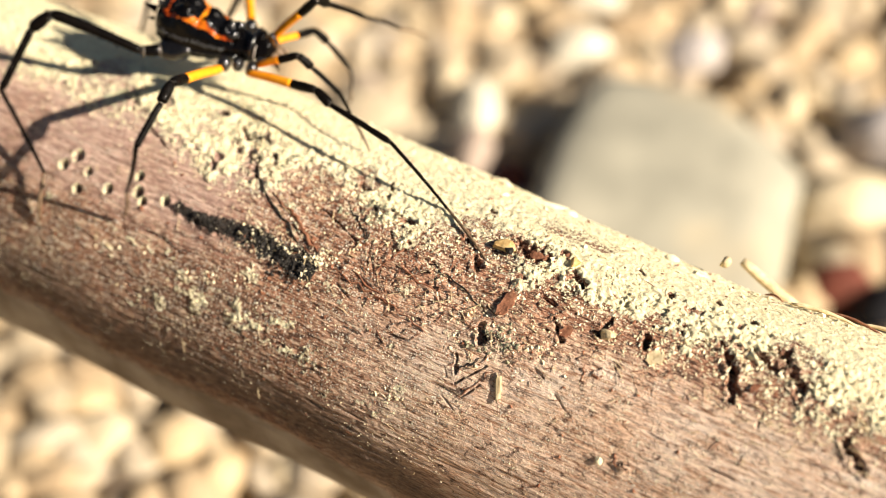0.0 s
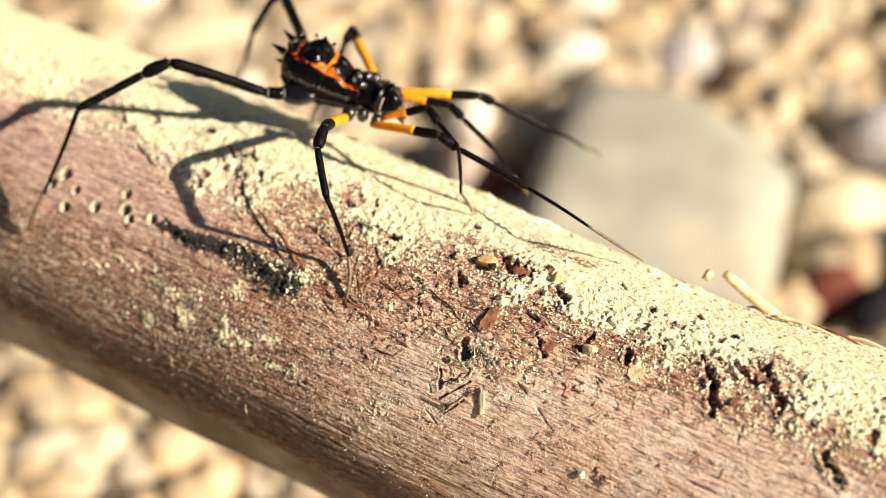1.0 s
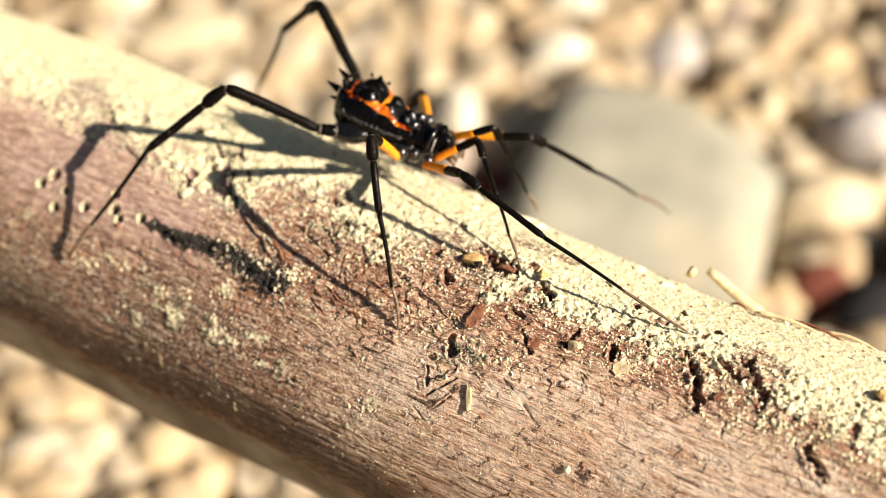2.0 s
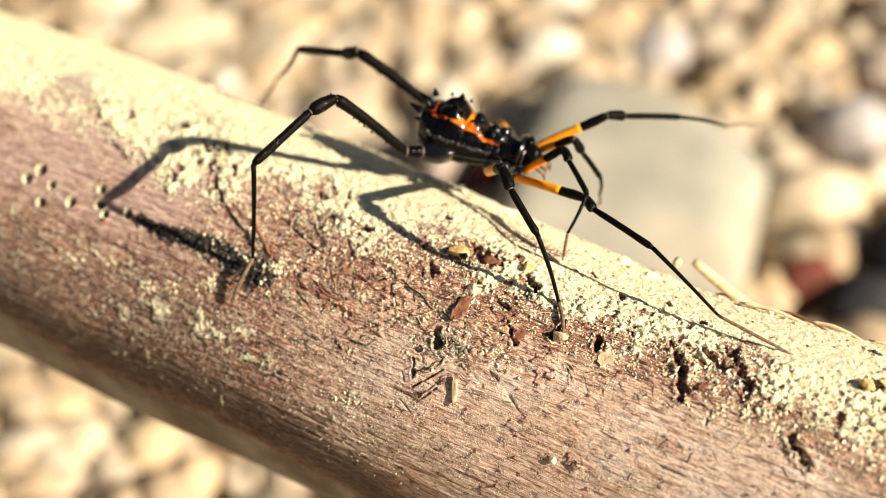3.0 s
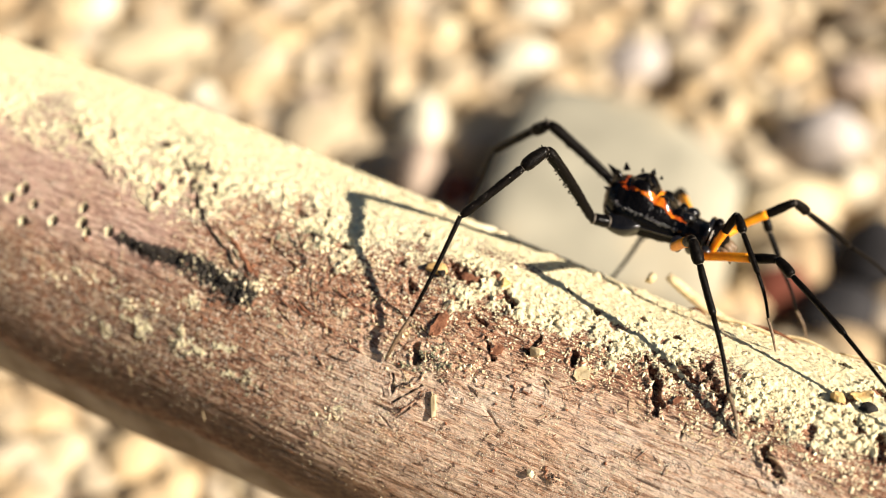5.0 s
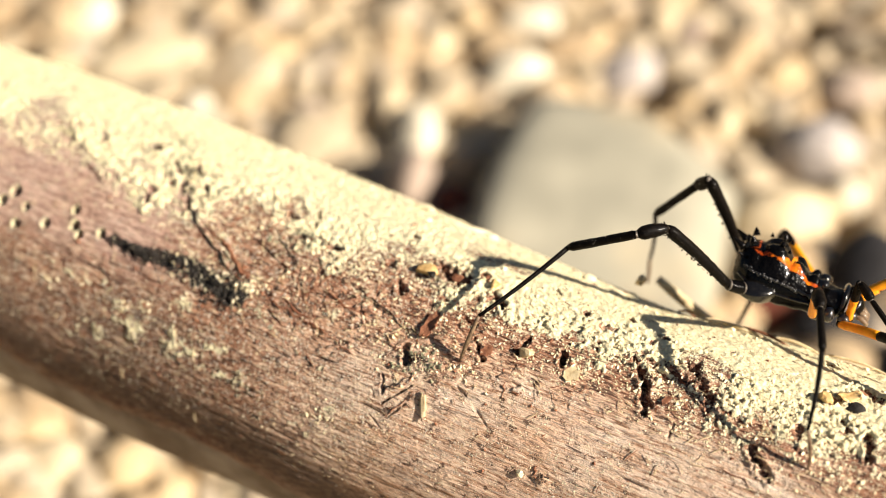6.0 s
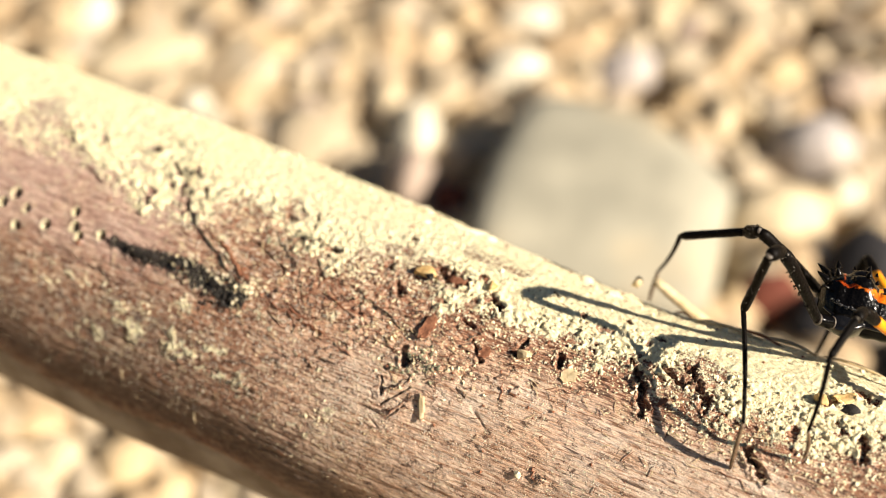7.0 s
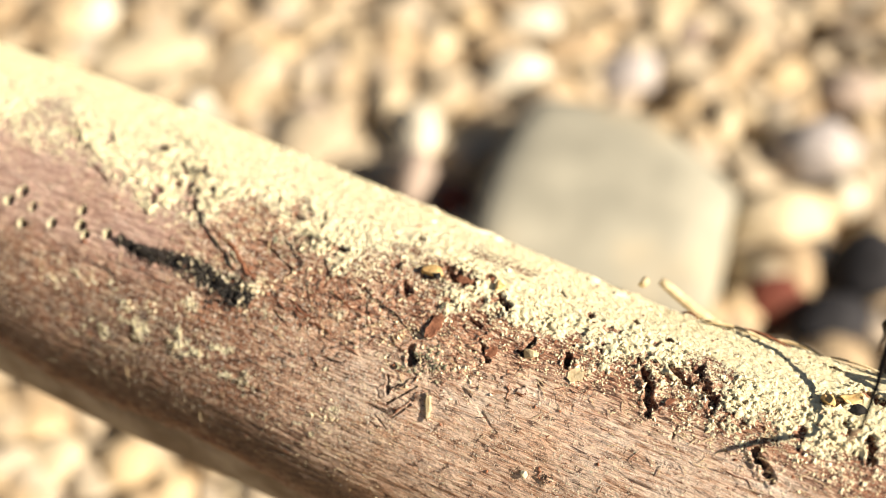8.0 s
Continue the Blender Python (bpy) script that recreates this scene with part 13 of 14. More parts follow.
    walk(LEGS["1n"][2], [(0, at(8.31, -1.36, 0.51, 0, 49.4, 12.6)), (0.1, at(8.44, -2.12, 0.87, -19.6, 32.6, -20.9)), (0.2, at(8.28, -2.61, 1.35, -24.9, 14.8, -38.7)), (0.35, at(7.77, -2.49, 1.56, -26.5, 15.5, -44)), (0.5, at(7.32, -1.8, 1.71, -25.2, 17.7, -39.8)), (0.6, at(7.29, -0.98, 2.11, -24, 1.3, -31.2)), (0.7, at(7.16, -0.26, 2.36, -24.8, -14.4, -23.9)), (0.85, at(7.96, -1.29, 2.07, -23.4, -12, -31.4)), (1, at(8.42, -2, 1.14, -22.8, -0.8, -41.3)), (1.1, at(8.31, -0.27, 0.12, -22.8, 2.3, -41.8)), (1.2, at(7.32, 0.92, -0.85, -22.5, 6.1, -38.3)), (1.35, at(7.75, 0.89, 1.17, -6.7, 26.8, 1.5)), (1.5, at(7.28, -1.04, 2.61, 8.5, 31, 30.4)), (1.6, at(7.84, -1.71, 1.86, -1.5, 19.2, 0.1)), (1.7, at(8.35, -2.23, 0.9, -2.9, 2.1, -30.9)), (1.875, at(8.25, -2.21, 1.02, -4.8, 10.4, -41.3)), (2.05, at(7.59, -1.8, 1.65, -5.5, 30.6, -43.2)), (2.225, at(7.11, -1.55, 1.76, -9.6, 34.9, -50.4)), (2.4, at(6.82, -1.59, 1.85, -11.7, 39.7, -53.7)), (2.6, at(6.92, -2.75, 2.21, 27.8, 71.7, -14.5)), (2.8, at(7.07, -3.67, 2.34, 70.8, 71, 29.8)), (2.9, at(7.11, -3.49, 2.5, 16.6, 47.3, -34)), (3, at(7.37, -3.17, 2.4, 10.5, 17.8, -46.9)), (3.1, at(8.39, -2.75, 1.34, 18.9, 25.6, -28.3)), (3.2, at(8.92, -2.25, 0.31, 35.2, 35.2, -2)), (3.35, at(8.77, -2.8, 0.79, 30, 26.7, -12.5)), (3.5, at(8.01, -3.45, 1.89, 25.1, 12, -33.6)), (3.6, at(7.84, -3.4, 2.16, 24.2, 6.9, -41.2)), (3.7, at(7.7, -3.28, 2.38, 23.8, 4.1, -46.8)), (3.85, at(7.24, -3.15, 2.79, 23.8, 8.5, -46.2)), (4, at(6.77, -3.02, 3.1, 24.9, 16, -41.6)), (4.1, at(6.63, -2.96, 3.25, 25.7, 18.7, -39)), (4.2, at(6.52, -2.9, 3.34, 26.4, 21.6, -36.9)), (4.375, at(6.02, -2.66, 3.05, 25.4, 30.8, -38.5)), (4.55, at(5.43, -2.38, 2.67, 23, 39.3, -42)), (4.75, at(5.3, -2.47, 2.59, 24.5, 42.7, -39.7)), (4.95, at(5.64, -2.9, 2.55, 24.8, 40.1, -39.3)), (5.125, at(6.66, -3.79, 2.23, 21.3, 26.8, -45.5)), (5.3, at(7.2, -4.41, 1.79, 18.7, 15.6, -53.8)), (5.4, at(7.02, -4.48, 1.9, 16.3, 16.4, -62.8)), (5.5, at(6.65, -4.46, 2.12, 14.6, 19.4, -68.2)), (5.625, at(5.73, -4.17, 2.49, 22.4, 28.1, -52.1)), (5.75, at(4.76, -3.72, 2.56, 35.6, 33.3, -29.9)), (5.875, at(4.62, -3.75, 2.52, 37.6, 32.3, -26.2)), (6, at(4.77, -3.92, 2.47, 37.1, 31.1, -27.1)), (6.125, at(4.92, -3.94, 2.4, 37.6, 33.1, -26.2)), (6.25, at(5.09, -3.91, 2.32, 38, 36, -25.4)), (6.375, at(5.22, -3.83, 2.26, 38.3, 39.4, -24.9)), (6.5, at(5.27, -3.73, 2.23, 38.3, 42.3, -24.7)), (6.625, at(5.18, -3.67, 2.25, 38.2, 43.4, -24.9)), (6.75, at(5.03, -3.62, 2.27, 38, 43.9, -25.3)), (6.875, at(4.85, -3.62, 2.27, 37.5, 44.6, -25.9)), (7, at(4.69, -3.6, 2.28, 37, 44.7, -26.7)), (7.1, at(4.6, -3.54, 2.33, 36.3, 44, -27.7)), (7.2, at(4.55, -3.46, 2.38, 36, 43.1, -28.1)), (7.35, at(4.65, -3.29, 2.44, 38.1, 42.6, -25.1)), (7.5, at(4.76, -3.19, 2.46, 40.2, 42.1, -22)), (7.6, at(4.73, -3.27, 2.45, 40, 41.4, -22.2)), (7.7, at(4.65, -3.38, 2.43, 39.5, 40.5, -23)), (7.8, at(4.55, -3.47, 2.42, 39.2, 39.4, -23.5)), (7.9, at(4.48, -3.57, 2.39, 39.1, 38.5, -23.7)), (8, at(4.39, -3.7, 2.35, 39, 37.5, -23.8))])
    walk(LEGS["1n"][3], [(0, at(10.41, -0.89, -2.01, 0, 5.4, -48.6)), (0.1, at(11.04, -3.11, -0.91, -5.9, 38.4, -58)), (0.2, at(10.78, -4.6, 0.5, -23.4, 63.7, -78.1)), (0.35, at(10.07, -4.71, 0.68, -68, 66.5, -125)), (0.5, at(9.74, -3.82, 0.71, -66, 58.9, -123)), (0.6, at(10.12, -2.69, 2.04, -31.1, 43.8, -76.7)), (0.7, at(10.09, -1.56, 3.18, -20.1, 20.5, -52.4)), (0.85, at(10.73, -2.97, 2.76, -16.8, 33.8, -47)), (1, at(10.91, -4.18, 1.18, -24.2, 52.9, -57.5)), (1.1, at(10.77, -2.48, -0.01, -37.3, 38.7, -76.8)), (1.2, at(9.9, -1.12, -1.21, -41.1, 23.4, -85.9)), (1.35, at(10.71, 0.97, -0.32, -27.6, 44.4, -65.3)), (1.5, at(9.73, 0.39, 0.91, 7, 54.2, -22.1)), (1.6, at(10.97, -1.7, 0.78, -0.2, 38.4, -33.3)), (1.7, at(11.19, -3.93, 0.78, -3.9, 20.6, -43.8)), (1.875, at(10.69, -4.36, 0.42, -4.2, 20.6, -44.7)), (2.05, at(9.67, -3.75, -0.03, -3.5, 30.9, -43.4)), (2.225, at(8.84, -3.65, -0.14, -6.1, 33.6, -48.1)), (2.4, at(8.33, -3.64, -0.26, -11.9, 37.5, -57.5)), (2.6, at(7.93, -3.01, -0.94, -45.9, 50.1, -98.8)), (2.8, at(8.01, -3.13, -0.79, -71.6, 46, -130.3)), (2.9, at(8.97, -4.74, 0.07, -64.4, 43.3, -120.1)), (3, at(9.52, -5.47, 1.39, -53.2, 39.7, -102.5)), (3.1, at(11.02, -4.17, -0.09, -36.9, 27.4, -68.5)), (3.2, at(11.62, -2.35, -1.59, -30.6, 13.4, -43.6)), (3.35, at(11.65, -3.44, -0.7, -26, 35.5, -38)), (3.5, at(10.71, -5.24, 1.21, -34.4, 69.3, -51.8)), (3.6, at(10.31, -5.56, 1.77, -57.7, 74, -76.1)), (3.7, at(9.95, -5.68, 2.15, -83.2, 72, -102.4)), (3.85, at(9.51, -5.51, 2.3, -94.2, 62.1, -113.9)), (4, at(9.15, -5.14, 2.19, -98.9, 55.5, -119.2)), (4.1, at(9.07, -4.93, 2.19, -111.2, 58.1, -134.2)), (4.2, at(8.98, -4.75, 2.12, -122, 61.4, -147)), (4.375, at(8.24, -4.43, 1.35, -68, 67.6, -87.4)), (4.55, at(7.33, -4.1, 0.57, -29.8, 45.8, -42.9)), (4.75, at(7.17, -4.02, 0.34, -27.2, 39.3, -39.1)), (4.95, at(7.6, -4.51, 0.42, -25.5, 45.4, -36.8)), (5.125, at(8.73, -5.9, 0.74, 8.3, 72.7, -3.8)), (5.3, at(9.08, -6.98, 0.89, 107, 65, 94.1)), (5.4, at(8.47, -7.3, 0.96, 111.9, 52.5, 99.1)), (5.5, at(7.82, -7.36, 1.02, 109.2, 46.1, 95.4)), (5.625, at(7.52, -6.47, 0.93, 65.6, 58, 37.4)), (5.75, at(7.16, -5.1, 0.74, 26, 38.1, -19.5)), (5.875, at(7.13, -4.99, 0.75, 22.9, 32, -25.1)), (6, at(7.29, -5.21, 0.76, 22.5, 31.3, -25.8)), (6.125, at(7.41, -5.16, 0.59, 22.5, 32.7, -25.9)), (6.25, at(7.51, -5.06, 0.38, 22.9, 35.7, -25.2)), (6.375, at(7.54, -4.91, 0.16, 22.9, 38.7, -25)), (6.5, at(7.5, -4.76, 0, 22.9, 41.4, -25)), (6.625, at(7.36, -4.68, -0.03, 22.9, 43.1, -25.1)), (6.75, at(7.18, -4.64, -0.02, 22.7, 44.1, -25.4)), (6.875, at(6.97, -4.65, -0.05, 22.2, 44.9, -26)), (7, at(6.79, -4.66, -0.05, 21.7, 45.1, -26.8)), (7.1, at(6.71, -4.65, 0.03, 21.1, 44.5, -27.7)), (7.2, at(6.68, -4.6, 0.12, 20.8, 43.7, -28)), (7.35, at(6.86, -4.32, 0.19, 22.9, 43.3, -24.9)), (7.5, at(7.04, -4.11, 0.24, 25, 42.7, -21.9)), (7.6, at(7.03, -4.2, 0.26, 24.8, 41.8, -22.2)), (7.7, at(6.97, -4.36, 0.28, 24.3, 40.7, -23)), (7.8, at(6.89, -4.49, 0.31, 24, 39.5, -23.4)), (7.9, at(6.85, -4.61, 0.33, 23.8, 38.5, -23.7)), (8, at(6.8, -4.76, 0.33, 23.7, 37.4, -23.8))])
    walk(LEGS["1n"][4], [(0, at(12.58, -3.34, -2.32, 0, 37.4, -34.1)), (0.1, at(12.41, -5.3, -2.96, 11.8, 60.7, -20.6)), (0.2, at(11.08, -6.03, -2.45, 48.9, 77.1, 17.9)), (0.35, at(9.32, -5.78, -2.34, 158, 81.3, 128.8)), (0.5, at(8.82, -5.24, -2.11, -143.1, 82.2, -171.9)), (0.6, at(10.67, -5, -0.24, -14.8, 64.9, -42.7)), (0.7, at(11.97, -4, 2.03, -6.7, 36.9, -32.2)), (0.85, at(12.59, -4.97, 0.93, 22.1, 53.1, 2.5)), (1, at(11.98, -5.86, -1.44, 58.9, 62.4, 43)), (1.1, at(11.36, -4.98, -2.07, 2.9, 50.1, -30)), (1.2, at(10.12, -4.13, -2.51, -5, 15.6, -56.6)), (1.35, at(11.69, -1.17, -2.62, 0.3, 24.3, -43.9)), (1.5, at(11.51, -0.33, -1.76, 22, 42, -13.1)), (1.6, at(13.12, -3.11, -1.27, 25.6, 41.2, -7.7)), (1.7, at(13.41, -6.06, -0.38, 25.7, 39.3, -7.7)), (1.875, at(12.88, -6.53, -0.74, 16.3, 35.8, -24.2)), (2.05, at(11.72, -5.69, -1.72, 6.7, 31.1, -43.2)), (2.225, at(10.67, -5.69, -1.96, 2.5, 34.1, -50.7)), (2.4, at(9.73, -5.84, -2.27, -1.8, 36.6, -58)), (2.6, at(7.6, -5.09, -3.46, -5.7, 14.7, -73.3)), (2.8, at(6.53, -4.88, -3.15, -7.4, 12.3, -81.1)), (2.9, at(7.77, -6.81, -2.19, -13.4, 58.9, -90.8)), (3, at(8.97, -7.95, -0.71, -129.4, 86.9, 151)), (3.1, at(12.09, -6.89, -1.6, 32.3, 52.2, -39.4)), (3.2, at(13.94, -4.56, -2.36, 19.3, -3.4, -44)), (3.35, at(13.76, -5.09, -2.61, 20, -9.4, -49.1)), (3.5, at(11.43, -6.15, -1.87, 19.3, 5, -50.9)), (3.6, at(10.53, -6.44, -1.4, 27.1, 44.6, -33.2)), (3.7, at(9.73, -6.68, -0.98, 93, 70.9, 40.2)), (3.85, at(8.88, -6.92, -0.61, 124.5, 67.9, 73.9)), (4, at(8.24, -6.76, -0.52, 131, 68.2, 80.8)), (4.1, at(7.86, -6.18, -0.61, 136.6, 68, 86.9)), (4.2, at(7.65, -5.6, -0.77, 136.5, 70, 86.7)), (4.375, at(8.3, -5.69, -1.69, 41.4, 73.6, -11.9)), (4.55, at(9.01, -5.66, -1.78, 14.2, 46.8, -42.7)), (4.75, at(9.15, -5.63, -1.74, 14, 39.5, -42.8)), (4.95, at(9.45, -5.89, -1.92, 18.6, 45.8, -36.4)), (5.125, at(9.71, -5.97, -2.41, 77.1, 75.2, 26.9)), (5.3, at(8.98, -5.6, -2.09, 151.5, 51.9, 105.1)), (5.4, at(8.16, -5.33, -1.65, 151.6, 42.8, 104.8)), (5.5, at(7.6, -5.09, -1.35, 147.8, 40, 99.1)), (5.625, at(8.91, -5.41, -1.86, 101, 56, 42.9)), (5.75, at(9.6, -5.96, -1.29, 51.7, 38.3, -17.8)), (5.875, at(9.66, -6.17, -1, 47.8, 32.2, -24.3)), (6, at(9.82, -6.43, -0.95, 47.2, 31.1, -25.6)), (6.125, at(9.9, -6.37, -1.19, 47, 32.6, -25.8)), (6.25, at(9.92, -6.2, -1.54, 47.4, 35.6, -25.1)), (6.375, at(9.86, -6, -1.89, 47.4, 38.5, -25)), (6.5, at(9.73, -5.8, -2.18, 47.3, 41.2, -25.1)), (6.625, at(9.54, -5.7, -2.28, 47.3, 43, -25.1)), (6.75, at(9.32, -5.65, -2.31, 47.1, 44.2, -25.4)), (6.875, at(9.07, -5.67, -2.37, 46.7, 45.1, -26)), (7, at(8.86, -5.7, -2.38, 46.1, 45.2, -26.8)), (7.1, at(8.78, -5.74, -2.27, 45.5, 44.6, -27.7)), (7.2, at(8.78, -5.72, -2.15, 45.3, 43.8, -28)), (7.35, at(9.03, -5.33, -2.06, 47.4, 43.4, -24.9)), (7.5, at(9.28, -5.01, -1.99, 49.5, 42.8, -21.8)), (7.6, at(9.3, -5.13, -1.93, 49.3, 41.8, -22.2)), (7.7, at(9.27, -5.33, -1.86, 48.8, 40.7, -23)), (7.8, at(9.22, -5.5, -1.78, 48.5, 39.5, -23.4)), (7.9, at(9.21, -5.64, -1.72, 48.3, 38.5, -23.7)), (8, at(9.19, -5.82, -1.66, 48.2, 37.4, -23.8))])
    walk(LEGS["1f"][0], [(0, at(3.81, 1.55, -0.37, 0, 11.6, 59.4)), (0.1, at(3.81, 1.55, -0.37, 0.1, 10.3, 59.9)), (0.2, at(3.81, 1.55, -0.37, -0.1, 9.6, 58.7)), (0.35, at(3.81, 1.55, -0.37, -3.2, 14.9, 47)), (0.5, at(3.81, 1.55, -0.37, -7.3, 14.7, 31.5)), (0.6, at(3.81, 1.55, -0.37, -7.6, 2.2, 22.4)), (0.7, at(3.81, 1.55, -0.37, -6.1, -10.2, 14.7)), (0.85, at(3.81, 1.55, -0.37, -5.7, -8.1, 11.8)), (1, at(3.81, 1.55, -0.37, -5.6, -2.7, 8.9)), (1.1, at(3.81, 1.55, -0.37, -4.7, -6.4, 0.5)), (1.2, at(3.81, 1.55, -0.37, -3.1, -11.6, -7.5)), (1.35, at(3.81, 1.55, -0.37, -2.4, -20.8, -9.3)), (1.5, at(3.81, 1.55, -0.37, -4.7, -30.8, -4.7)), (1.6, at(3.81, 1.55, -0.37, -8.6, -37.5, 1.7)), (1.7, at(3.81, 1.55, -0.37, -13.1, -42.3, 8.4)), (1.875, at(3.81, 1.55, -0.37, -11.7, -40.7, 6.1)), (2.05, at(3.81, 1.55, -0.37, -7.6, -35.1, -0.9)), (2.225, at(3.81, 1.55, -0.37, -5.8, -31.8, -4.3)), (2.4, at(3.81, 1.55, -0.37, -4.2, -29.5, -7.6)), (2.6, at(3.81, 1.55, -0.37, -1.5, -28.5, -13.1)), (2.8, at(3.81, 1.55, -0.37, 0.9, -30.9, -17.8)), (2.9, at(3.81, 1.55, -0.37, 1.4, -34.3, -18.8)), (3, at(3.81, 1.55, -0.37, 1.6, -39.1, -19.2)), (3.1, at(3.81, 1.55, -0.37, 2.8, -46.5, -20.8)), (3.2, at(3.81, 1.55, -0.37, -0.5, -53.8, -16.8)), (3.35, at(3.81, 1.55, -0.37, -70.9, -47.3, 58.5)), (3.5, at(3.81, 1.55, -0.37, -87.6, -11.1, 81.3)), (3.6, at(3.81, 1.55, -0.37, -84.1, 2.5, 63)), (3.7, at(3.81, 1.55, -0.37, -85.3, 13.2, 41.7)), (3.85, at(3.81, 1.55, -0.37, -85, 13.5, 43.1)), (4, at(3.81, 1.55, -0.37, -82.2, 6.9, 55.4)), (4.1, at(3.81, 1.55, -0.37, -81.5, 2.5, 62.3)), (4.2, at(3.81, 1.55, -0.37, -81.2, -2.2, 68.3)), (4.375, at(3.81, 1.55, -0.37, -81.2, -8.7, 69.7)), (4.55, at(3.81, 1.55, -0.37, -80.7, -14.4, 66.3)), (4.75, at(3.81, 1.55, -0.37, -79.4, -19.7, 61.5)), (4.95, at(3.81, 1.55, -0.37, -77.3, -24.5, 55.1)), (5.125, at(3.81, 1.55, -0.37, -74.8, -28.9, 49.2)), (5.3, at(3.81, 1.55, -0.37, -71.8, -32.8, 42.8)), (5.4, at(3.81, 1.55, -0.37, -69.7, -34.5, 39)), (5.5, at(3.81, 1.55, -0.37, -67.8, -36.1, 35.6)), (5.625, at(3.81, 1.55, -0.37, -66.5, -38.2, 33.5)), (5.75, at(3.81, 1.55, -0.37, -65.6, -40.1, 32.1)), (5.875, at(3.81, 1.55, -0.37, -64.2, -42.1, 29.9)), (6, at(3.81, 1.55, -0.37, -63.3, -43, 28.5)), (6.125, at(3.81, 1.55, -0.37, -63.9, -41.6, 29.5)), (6.25, at(3.81, 1.55, -0.37, -65.2, -39.3, 31.4)), (6.375, at(3.81, 1.55, -0.37, -66.7, -36.7, 33.8)), (6.5, at(3.81, 1.55, -0.37, -67.8, -35.1, 35.7)), (6.625, at(3.81, 1.55, -0.37, -68.2, -36.6, 36.4)), (6.75, at(3.81, 1.55, -0.37, -68.2, -39.2, 36.4)), (6.875, at(3.81, 1.55, -0.37, -67.5, -41.7, 35.3)), (7, at(3.81, 1.55, -0.37, -67, -43.5, 34.7)), (7.1, at(3.81, 1.55, -0.37, -67.6, -43.4, 35.5)), (7.2, at(3.81, 1.55, -0.37, -68.9, -42.7, 37.4)), (7.35, at(3.81, 1.55, -0.37, -73.2, -41.8, 43.6)), (7.5, at(3.81, 1.55, -0.37, -76.9, -40.4, 49.1)), (7.6, at(3.81, 1.55, -0.37, -77.1, -39.5, 49.5)), (7.7, at(3.81, 1.55, -0.37, -76.8, -38.9, 49)), (7.8, at(3.81, 1.55, -0.37, -76.5, -39.2, 48.6)), (7.9, at(3.81, 1.55, -0.37, -76.9, -39, 49.1)), (8, at(3.81, 1.55, -0.37, -76.5, -39.9, 48.6))])
